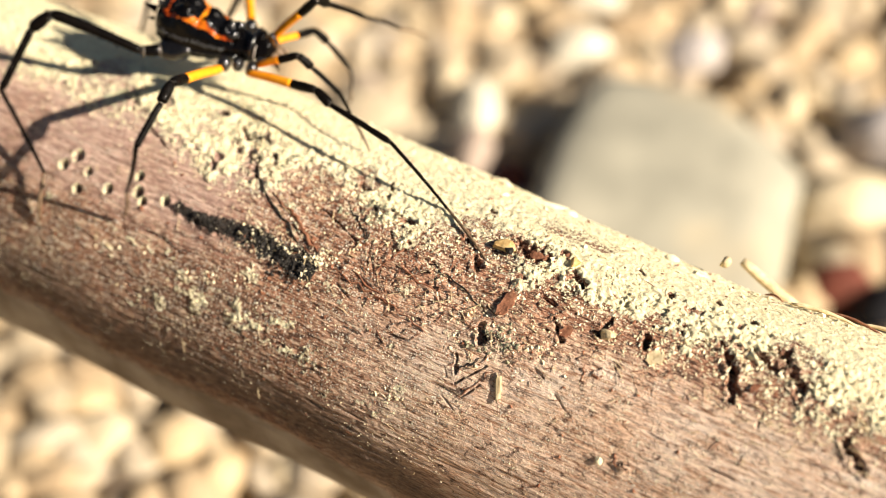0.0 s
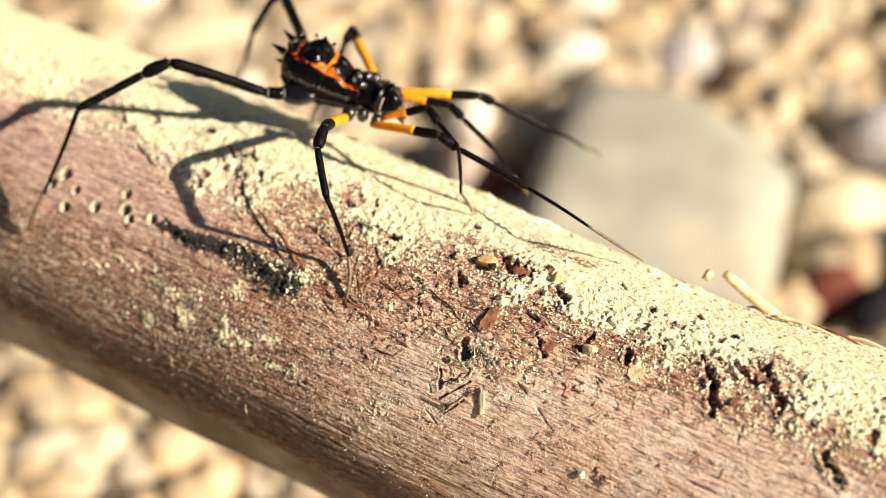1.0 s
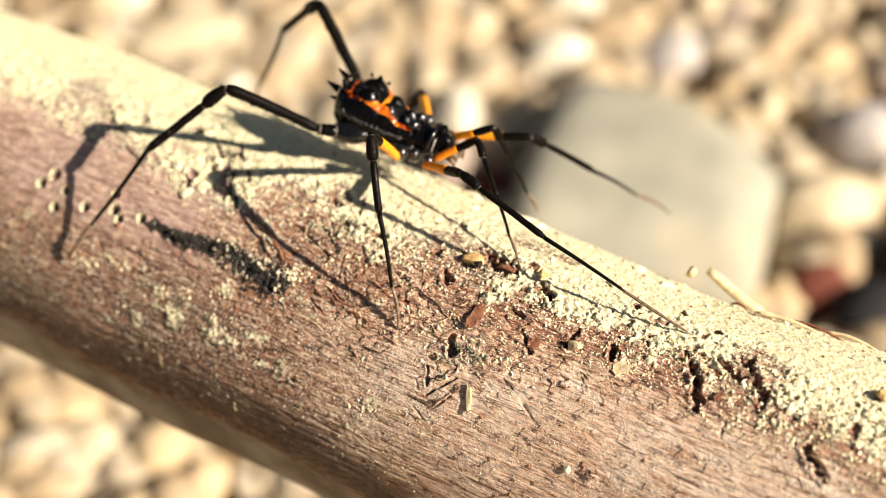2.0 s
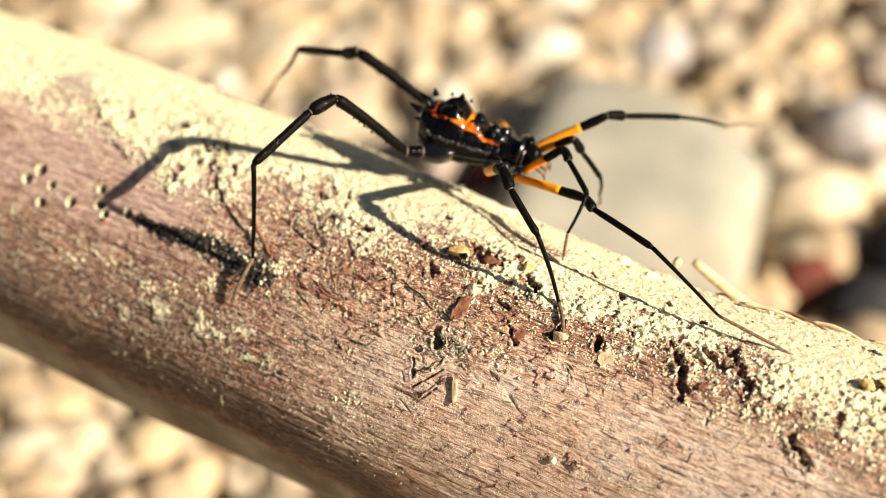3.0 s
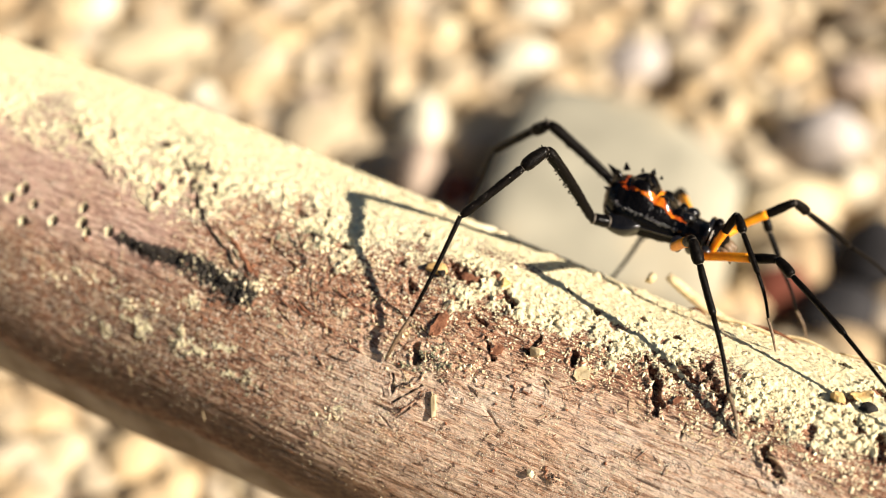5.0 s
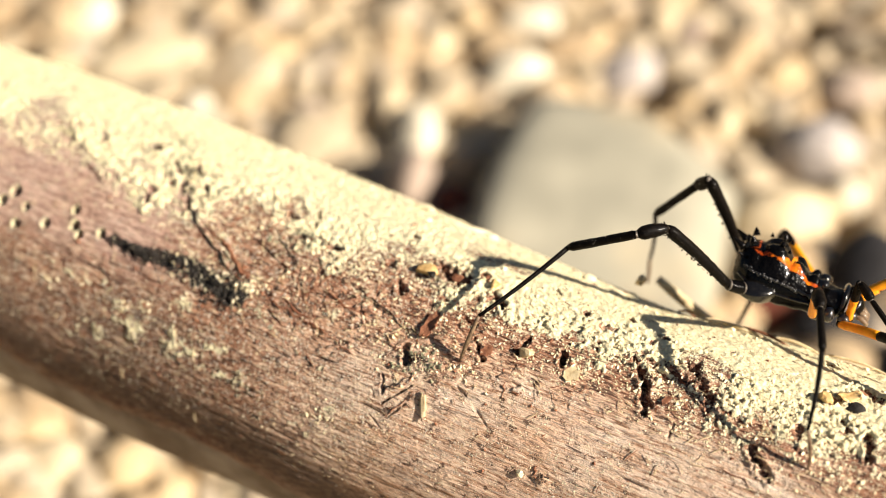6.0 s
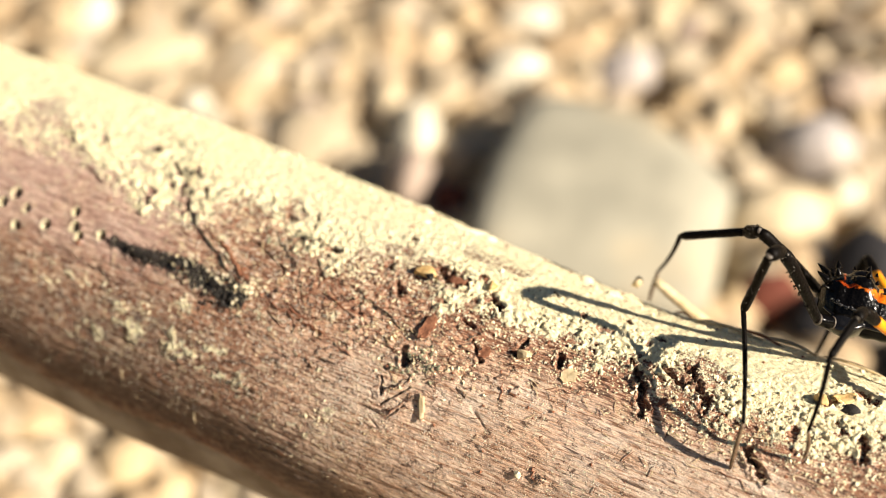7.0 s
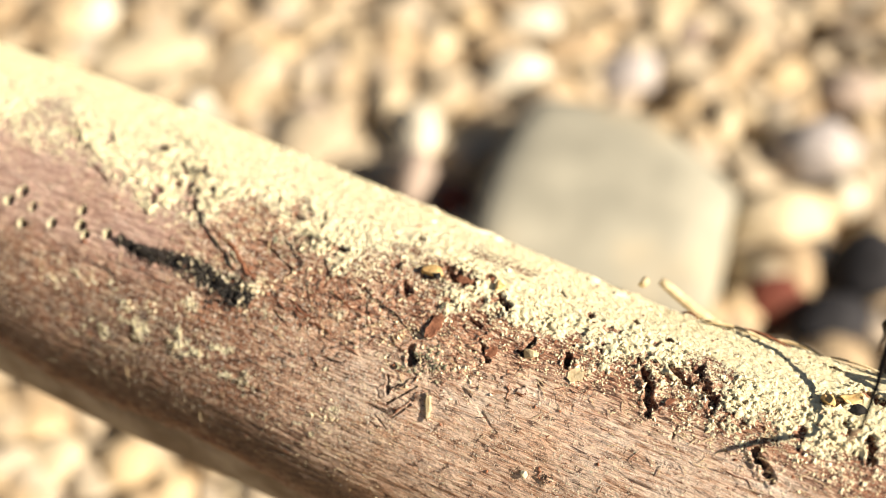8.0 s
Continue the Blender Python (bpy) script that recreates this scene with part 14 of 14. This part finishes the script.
    walk(LEGS["1f"][1], [(0, at(5.82, 4.94, -1.18, 0, 49.2, 13.5)), (0.1, at(5.8, 4.98, -1.09, 7.7, 42.2, 24.9)), (0.2, at(5.87, 4.94, -1.04, 12.3, 37.6, 32.4)), (0.35, at(6.47, 4.4, -1.41, 14.5, 52.2, 35.7)), (0.5, at(7.13, 3.59, -1.4, 13.9, 68.8, 35.6)), (0.6, at(7.54, 3.08, -0.52, 16.7, 68.2, 38.6)), (0.7, at(7.65, 2.56, 0.35, 13.3, 64.3, 34.9)), (0.85, at(7.72, 2.36, 0.2, -13.8, 43.3, -2.6)), (1, at(7.79, 2.17, -0.18, -17, 26.9, -10.3)), (1.1, at(7.82, 1.58, 0.08, 1, 40.9, 17.3)), (1.2, at(7.73, 1.03, 0.44, 31.4, 47.6, 55.6)), (1.35, at(7.53, 0.94, 1.06, 21.7, 49.6, 42.6)), (1.5, at(7.26, 1.26, 1.7, 1.1, 49.3, 14.9)), (1.6, at(7.01, 1.64, 2.08, 3.2, 57.2, 17.4)), (1.7, at(6.76, 1.98, 2.34, 11.8, 65.3, 26.9)), (1.875, at(6.85, 1.87, 2.26, 24.7, 65.6, 40.9)), (2.05, at(7.11, 1.5, 1.94, 31.4, 61, 48.6)), (2.225, at(7.23, 1.29, 1.75, 35.6, 59.7, 53.4)), (2.4, at(7.29, 1.09, 1.61, 38.4, 58.5, 56.7)), (2.6, at(7.26, 0.74, 1.55, 45.6, 54.3, 65.3)), (2.8, at(7.1, 0.49, 1.7, 44.2, 53.1, 63.6)), (2.9, at(6.96, 0.47, 1.9, 33.6, 56.2, 50.4)), (3, at(6.77, 0.52, 2.17, 20.7, 57.5, 34.7)), (3.1, at(6.4, 0.56, 2.55, 12.4, 56.9, 24.8)), (3.2, at(6.09, 0.86, 2.88, 9.7, 54.8, 21.5)), (3.35, at(5.24, 3.87, 2.59, 22.7, 40.7, 40.7)), (3.5, at(4.41, 5.46, 0.41, 28.5, 30.3, 51.7)), (3.6, at(5.64, 5.13, -0.55, 23.8, 41, 44.8)), (3.7, at(6.74, 4.16, -1.29, 14.1, 53.2, 32.9)), (3.85, at(6.68, 4.22, -1.31, 7.8, 60.7, 25.7)), (4, at(6.08, 4.84, -0.86, 14.4, 61.3, 33.2)), (4.1, at(5.68, 5.11, -0.55, 27.5, 53.9, 49.1)), (4.2, at(5.3, 5.29, -0.22, 33.7, 45.5, 57.6)), (4.375, at(5.2, 5.28, 0.24, 20, 49.4, 38.8)), (4.55, at(5.38, 5.12, 0.63, -6, 52.4, 5.7)), (4.75, at(5.62, 4.88, 0.99, -13.5, 53.4, -3.5)), (4.95, at(5.91, 4.55, 1.3, -15.3, 55.5, -5.8)), (5.125, at(6.12, 4.22, 1.58, -16.9, 56.2, -7.6)), (5.3, at(6.3, 3.85, 1.81, -17.1, 56.5, -7.9)), (5.4, at(6.39, 3.64, 1.91, -16.9, 56.6, -7.7)), (5.5, at(6.46, 3.44, 2, -16.4, 56.5, -7.1)), (5.625, at(6.46, 3.29, 2.12, -15.1, 55.8, -5.5)), (5.75, at(6.42, 3.18, 2.23, -13.6, 54.8, -3.7)), (5.875, at(6.41, 3.04, 2.33, -12.8, 53.5, -2.7)), (6, at(6.4, 2.95, 2.38, -11.9, 52.7, -1.5)), (6.125, at(6.44, 3.03, 2.3, -9.9, 53.6, 0.9)), (6.25, at(6.47, 3.17, 2.18, -7.7, 55.1, 3.6)), (6.375, at(6.5, 3.34, 2.04, -5.9, 56.7, 5.8)), (6.5, at(6.49, 3.47, 1.94, -4.6, 57.8, 7.3)), (6.625, at(6.42, 3.47, 2.03, -4.5, 56.9, 7.4)), (6.75, at(6.33, 3.4, 2.18, -5.3, 55.6, 6.5)), (6.875, at(6.27, 3.29, 2.31, -6.7, 55.1, 4.7)), (7, at(6.22, 3.21, 2.4, -8.9, 55.1, 2.1)), (7.1, at(6.2, 3.25, 2.4, -11.8, 55.5, -1.4)), (7.2, at(6.17, 3.34, 2.36, -14.4, 55.8, -4.6)), (7.35, at(5.99, 3.62, 2.31, -14.3, 55.7, -4.4)), (7.5, at(5.82, 3.87, 2.24, -13.5, 55.9, -3.5)), (7.6, at(5.83, 3.91, 2.19, -15.2, 56.7, -5.5)), (7.7, at(5.87, 3.91, 2.16, -16.9, 57.4, -7.6)), (7.8, at(5.88, 3.89, 2.18, -17.5, 57.6, -8.2)), (7.9, at(5.86, 3.91, 2.17, -17.4, 58, -8.1)), (8, at(5.86, 3.86, 2.21, -17.3, 58.4, -8))])
    walk(LEGS["1f"][2], [(0, at(6.78, 5.17, -2.32, 0, 58.3, 14.3)), (0.1, at(6.81, 5.44, -2.1, 0.4, 47.2, 14.8)), (0.2, at(6.88, 5.58, -1.96, 1, 39.4, 15.8)), (0.35, at(7.22, 4.93, -2.59, 6.6, 46, 23.6)), (0.5, at(7.57, 3.9, -2.79, 15.9, 58, 34.7)), (0.6, at(7.97, 3.43, -1.92, 18.4, 63.4, 37.6)), (0.7, at(8.18, 2.93, -1.01, 14.3, 66.4, 33.1)), (0.85, at(8.81, 2.31, -0.83, -9.9, 47.8, 1.6)), (1, at(9.11, 1.93, -0.86, -15.1, 29.4, -9.4)), (1.1, at(8.9, 1.92, -0.91, -13.8, 39, -7.6)), (1.2, at(8.3, 1.86, -0.67, -10.3, 51.4, -3.4)), (1.35, at(8.25, 1.6, -0.08, -12, 54.7, -5.6)), (1.5, at(8.21, 1.51, 0.56, -10.7, 55.9, -4.1)), (1.6, at(7.78, 1.88, 0.82, 2.5, 60.9, 11.1)), (1.7, at(7.32, 2.27, 0.98, 20.9, 63.4, 31.5)), (1.875, at(7.32, 2.28, 0.89, 33.1, 62.4, 45)), (2.05, at(7.59, 2.04, 0.63, 36.2, 60.8, 48.5)), (2.225, at(7.68, 1.9, 0.46, 42.2, 59.7, 55.4)), (2.4, at(7.72, 1.74, 0.33, 43.3, 58.4, 56.8)), (2.6, at(7.63, 1.54, 0.33, 28.8, 54.7, 38.8)), (2.8, at(7.51, 1.3, 0.5, 20.4, 50.5, 28)), (2.9, at(7.5, 1.12, 0.66, 25.6, 51.7, 34.6)), (3, at(7.43, 0.98, 0.91, 30, 53.3, 40.1)), (3.1, at(7.15, 0.9, 1.3, 24.1, 56.2, 32.8)), (3.2, at(6.9, 1.18, 1.66, 15.5, 56.4, 22.5)), (3.35, at(6.1, 4.62, 1.61, 14.6, 40.2, 21.9)), (3.5, at(5.21, 6.47, -0.35, 15, 27.8, 23.6)), (3.6, at(6.45, 5.93, -1.53, 13.9, 35.9, 21.9)), (3.7, at(7.49, 4.64, -2.49, 12.8, 46.4, 20.7)), (3.85, at(7.34, 4.54, -2.62, 20.3, 54.2, 30)), (4, at(6.69, 5.24, -2.17, 28.7, 53, 40.3)), (4.1, at(6.26, 5.78, -1.76, 27.2, 43.4, 38.6)), (4.2, at(5.86, 6.18, -1.29, 24.9, 34.3, 35.2)), (4.375, at(5.96, 5.89, -0.9, 17.3, 41.1, 23.3)), (4.55, at(6.29, 5.21, -0.56, 2.6, 52.6, 4.9)), (4.75, at(6.52, 4.82, -0.21, -4.2, 54.9, -3.3)), (4.95, at(6.76, 4.47, 0.06, -6.2, 55.6, -5.8)), (5.125, at(6.95, 4.11, 0.33, -7.8, 56.2, -7.7)), (5.3, at(7.12, 3.74, 0.56, -8.1, 56.6, -8.1)), (5.4, at(7.21, 3.53, 0.66, -7.8, 56.6, -7.8)), (5.5, at(7.28, 3.34, 0.75, -7.2, 56.5, -7.1)), (5.625, at(7.29, 3.21, 0.88, -5.9, 55.8, -5.4)), (5.75, at(7.28, 3.13, 1, -4.5, 54.9, -3.7)), (5.875, at(7.3, 3, 1.12, -3.7, 53.6, -2.7)), (6, at(7.31, 2.93, 1.19, -2.7, 52.8, -1.5)), (6.125, at(7.33, 3.04, 1.1, -0.7, 53.7, 0.9)), (6.25, at(7.33, 3.23, 0.95, 1.5, 55, 3.7)), (6.375, at(7.32, 3.43, 0.78, 3.4, 56.6, 6)), (6.5, at(7.28, 3.57, 0.67, 4.7, 57.6, 7.5)), (6.625, at(7.23, 3.57, 0.78, 4.7, 56.7, 7.6)), (6.75, at(7.17, 3.49, 0.94, 3.9, 55.5, 6.5)), (6.875, at(7.12, 3.36, 1.08, 2.5, 55.1, 4.8)), (7, at(7.07, 3.24, 1.17, 0.3, 55.1, 2.1)), (7.1, at(7.05, 3.23, 1.16, -2.6, 55.5, -1.4)), (7.2, at(7, 3.28, 1.12, -5.3, 55.9, -4.7)), (7.35, at(6.83, 3.55, 1.07, -5.4, 55.9, -4.7)), (7.5, at(6.66, 3.81, 1, -4.8, 56.1, -4)), (7.6, at(6.65, 3.83, 0.94, -6.2, 56.8, -5.8)), (7.7, at(6.67, 3.81, 0.9, -7.8, 57.5, -7.6)), (7.8, at(6.68, 3.77, 0.91, -8.3, 57.6, -8.2)), (7.9, at(6.65, 3.8, 0.89, -8.2, 58, -8)), (8, at(6.64, 3.75, 0.94, -8, 58.3, -7.9))])
    walk(LEGS["1f"][3], [(0, at(8.46, 5.6, -5.13, 118, 70.2, 116.6)), (0.1, at(8.98, 6.02, -4.53, 94.6, 64.9, 91.9)), (0.2, at(9.34, 6.28, -4.06, 82.8, 60.2, 78.8)), (0.35, at(9.32, 5.85, -4.97, 70.7, 72.7, 65.5)), (0.5, at(9.02, 4.9, -5.6, 53.6, 85.2, 48.4)), (0.6, at(9.15, 4.33, -4.88, 106.6, 78.4, 101.5)), (0.7, at(9.29, 3.65, -4.04, 109.9, 68.8, 104.6)), (0.85, at(11.03, 2.38, -3.28, 59.2, 64.9, 50.4)), (1, at(11.95, 1.46, -2.48, 35.6, 54.3, 23)), (1.1, at(11.45, 1.58, -2.99, 50.7, 62.7, 40.5)), (1.2, at(10.36, 1.74, -3.26, 80, 68.2, 72.4)), (1.35, at(10.15, 1.41, -2.78, 75.6, 69, 67.7)), (1.5, at(10.06, 1.38, -2.18, 52.9, 66.6, 43.1)), (1.6, at(9.36, 2.19, -2.07, 42.7, 64.3, 31.8)), (1.7, at(8.58, 3.04, -1.98, 36.6, 61.7, 24.9)), (1.875, at(8.4, 3.36, -2.04, 44.3, 60.7, 33.6)), (2.05, at(8.66, 3.25, -2.26, 57.5, 60, 48.5)), (2.225, at(8.63, 3.28, -2.4, 62.1, 58.9, 53.8)), (2.4, at(8.67, 3.19, -2.48, 66.8, 58.1, 59.3)), (2.6, at(9.12, 2.74, -2.37, 78.1, 55.5, 72.5)), (2.8, at(9.37, 2.28, -2.05, 88.8, 53.4, 85.3)), (2.9, at(9.19, 2.28, -1.94, 93.5, 54, 91.2)), (3, at(8.94, 2.26, -1.74, 98, 55.3, 96.7)), (3.1, at(8.7, 1.9, -1.45, 102.9, 58.2, 102.7)), (3.2, at(8.59, 1.88, -1.1, 105.3, 61, 105.6)), (3.35, at(8.45, 5.56, -0.52, 91.7, 59.7, 90.1)), (3.5, at(7.9, 7.64, -1.89, 72.6, 58.5, 67.9)), (3.6, at(8.93, 6.93, -3.47, 52, 62, 43.5)), (3.7, at(9.63, 5.45, -4.89, 27.6, 63.1, 15.3)), (3.85, at(9.01, 5.51, -5.3, -15, 69.7, -30)), (4, at(8.2, 6.52, -4.82, -46, 66.6, -62.8)), (4.1, at(8.14, 7.28, -4.04, -28, 61.1, -42.5)), (4.2, at(8.1, 7.75, -3.15, -13.2, 53.5, -24.2)), (4.375, at(8.25, 6.88, -3.08, -2.5, 51.7, -10.6)), (4.55, at(8.3, 5.38, -3.19, 5.3, 54.2, -1.1)), (4.75, at(8.42, 4.71, -2.92, 4.7, 54.9, -1.8)), (4.95, at(8.62, 4.28, -2.67, 0.7, 55.9, -6.6)), (5.125, at(8.77, 3.86, -2.42, -1.2, 56.9, -8.8)), (5.3, at(8.92, 3.48, -2.2, -1.9, 57.3, -9.6)), (5.4, at(9.01, 3.28, -2.1, -0.9, 57, -8.5)), (5.5, at(9.09, 3.12, -2.01, 0.4, 56.4, -7)), (5.625, at(9.15, 3.04, -1.86, 1.8, 55.8, -5.3)), (5.75, at(9.19, 3.01, -1.71, 3, 55.1, -3.7)), (5.875, at(9.26, 2.9, -1.54, 3.8, 54, -2.8)), (6, at(9.31, 2.88, -1.45, 4.8, 53.3, -1.6)), (6.125, at(9.29, 3.08, -1.57, 6.9, 54, 1)), (6.25, at(9.22, 3.35, -1.76, 9.3, 55, 4)), (6.375, at(9.13, 3.62, -1.98, 11.7, 55.9, 6.9)), (6.5, at(9.04, 3.81, -2.12, 13.4, 56.4, 8.9)), (6.625, at(9.03, 3.81, -1.99, 13.2, 55.7, 8.7)), (6.75, at(9.03, 3.71, -1.79, 12, 54.8, 7.3)), (6.875, at(9.01, 3.52, -1.63, 10.6, 54.5, 5.5)), (7, at(8.97, 3.31, -1.54, 8.4, 54.7, 2.8)), (7.1, at(8.92, 3.18, -1.57, 5.1, 55.4, -1.2)), (7.2, at(8.85, 3.12, -1.62, 1.8, 56.2, -5.1)), (7.35, at(8.68, 3.4, -1.67, 0.6, 56.8, -6.7)), (7.5, at(8.5, 3.68, -1.75, 0.7, 57.2, -6.6)), (7.6, at(8.46, 3.65, -1.83, 0.1, 57.4, -7.2)), (7.7, at(8.44, 3.57, -1.89, -0.3, 57.6, -7.7)), (7.8, at(8.43, 3.52, -1.88, -0.6, 57.6, -8.1)), (7.9, at(8.39, 3.56, -1.91, -0.2, 57.9, -7.6)), (8, at(8.36, 3.52, -1.88, 0.1, 58.2, -7.2))])
    walk(LEGS["1f"][4], [(0, at(7.96, 6.6, -8.23, 133.4, 67.2, 131.1)), (0.1, at(8.94, 7.41, -7.51, 107.1, 61.7, 102.9)), (0.2, at(9.66, 7.88, -6.92, 94.1, 56.3, 88.2)), (0.35, at(9.73, 6.74, -8.11, 84.2, 73.3, 76.7)), (0.5, at(9.2, 5.11, -8.88, 72, 89.6, 64.6)), (0.6, at(9.01, 4.98, -8.1, 132, 77.1, 124)), (0.7, at(8.99, 4.8, -7.11, 126.2, 64.3, 117.2)), (0.85, at(11.92, 3.45, -6.26, 68.9, 64.4, 55.5)), (1, at(13.72, 2.22, -5.15, 41.1, 53.5, 23.3)), (1.1, at(12.6, 2.55, -5.91, 69.8, 63.8, 56.2)), (1.2, at(10.73, 2.91, -6.31, 113, 62.3, 104)), (1.35, at(10.6, 2.5, -5.86, 102.9, 66, 92.6)), (1.5, at(11.01, 2.27, -5.2, 62.6, 66.7, 48.5)), (1.6, at(10.57, 2.95, -5.04, 49.2, 64.3, 33.6)), (1.7, at(10, 3.7, -4.88, 41.7, 61.5, 25.2)), (1.875, at(9.74, 4.25, -4.91, 48.8, 60.4, 33.2)), (2.05, at(9.75, 4.48, -5.11, 62.4, 59.7, 48.6)), (2.225, at(9.63, 4.65, -5.22, 66.8, 58.7, 53.7)), (2.4, at(9.56, 4.69, -5.28, 72, 58.1, 59.8)), (2.6, at(9.68, 4.51, -5.08, 86.1, 55.1, 76.2)), (2.8, at(9.53, 4.24, -4.69, 98.7, 51.9, 91.6)), (2.9, at(9.15, 4.22, -4.6, 103.3, 52, 97.5)), (3, at(8.72, 4.11, -4.45, 107.9, 53.1, 103.4)), (3.1, at(8.31, 3.59, -4.25, 114.5, 56.4, 111.6)), (3.2, at(8.16, 3.42, -3.98, 119.5, 59.4, 117.6)), (3.35, at(8.44, 7.22, -3.36, 108.2, 55.7, 104.4)), (3.5, at(8.54, 9.24, -4.7, 91.4, 55, 84.4)), (3.6, at(10.05, 7.99, -6.38, 64, 64.8, 51.3)), (3.7, at(11.07, 5.84, -7.82, 26.2, 64.5, 8.2)), (3.85, at(10, 4.94, -8.39, 25.8, 66.6, 7.8)), (4, at(8.8, 5.36, -7.84, 43.1, 65.7, 26.4)), (4.1, at(9.31, 6.21, -6.92, 40.6, 54.3, 24.3)), (4.2, at(9.88, 6.95, -5.8, 38, 43.3, 21.4)), (4.375, at(10.25, 6.51, -5.66, 31.4, 46, 11.8)), (4.55, at(10.22, 5.35, -5.86, 20.1, 54.6, -2.3)), (4.75, at(10.31, 4.65, -5.61, 16.5, 55.8, -6.6)), (4.95, at(10.45, 4.07, -5.39, 16.2, 56.1, -6.9)), (5.125, at(10.55, 3.58, -5.18, 14.2, 57.1, -9.4)), (5.3, at(10.67, 3.18, -4.97, 13.4, 57.6, -10.3)), (5.4, at(10.79, 3.01, -4.86, 14.7, 57.1, -8.8)), (5.5, at(10.9, 2.9, -4.75, 16.2, 56.4, -6.9)), (5.625, at(10.99, 2.87, -4.58, 17.7, 55.7, -5.2)), (5.75, at(11.07, 2.88, -4.4, 18.9, 55.1, -3.8)), (5.875, at(11.19, 2.81, -4.2, 19.6, 54.1, -2.8)), (6, at(11.27, 2.82, -4.09, 20.6, 53.4, -1.6)), (6.125, at(11.22, 3.11, -4.23, 22.7, 54.1, 1)), (6.25, at(11.11, 3.48, -4.46, 25.2, 55, 4.1)), (6.375, at(10.96, 3.84, -4.7, 27.8, 55.8, 7.2)), (6.5, at(10.84, 4.09, -4.86, 29.6, 56.1, 9.4)), (6.625, at(10.86, 4.09, -4.71, 29.3, 55.5, 9)), (6.75, at(10.91, 3.95, -4.48, 28.1, 54.7, 7.5)), (6.875, at(10.91, 3.7, -4.31, 26.7, 54.3, 5.8)), (7, at(10.87, 3.4, -4.22, 24.5, 54.5, 3)), (7.1, at(10.79, 3.14, -4.28, 21.1, 55.4, -1.1)), (7.2, at(10.68, 2.96, -4.35, 17.6, 56.3, -5.3)), (7.35, at(10.47, 3.19, -4.42, 16, 57.1, -7.3)), (7.5, at(10.27, 3.48, -4.51, 15.9, 57.5, -7.4)), (7.6, at(10.21, 3.43, -4.61, 15.7, 57.6, -7.6)), (7.7, at(10.19, 3.33, -4.67, 15.5, 57.6, -7.8)), (7.8, at(10.18, 3.27, -4.66, 15.3, 57.6, -8.1)), (7.9, at(10.12, 3.32, -4.7, 15.7, 57.9, -7.5)), (8, at(10.08, 3.3, -4.68, 16.1, 58.2, -7.1))])


motions()
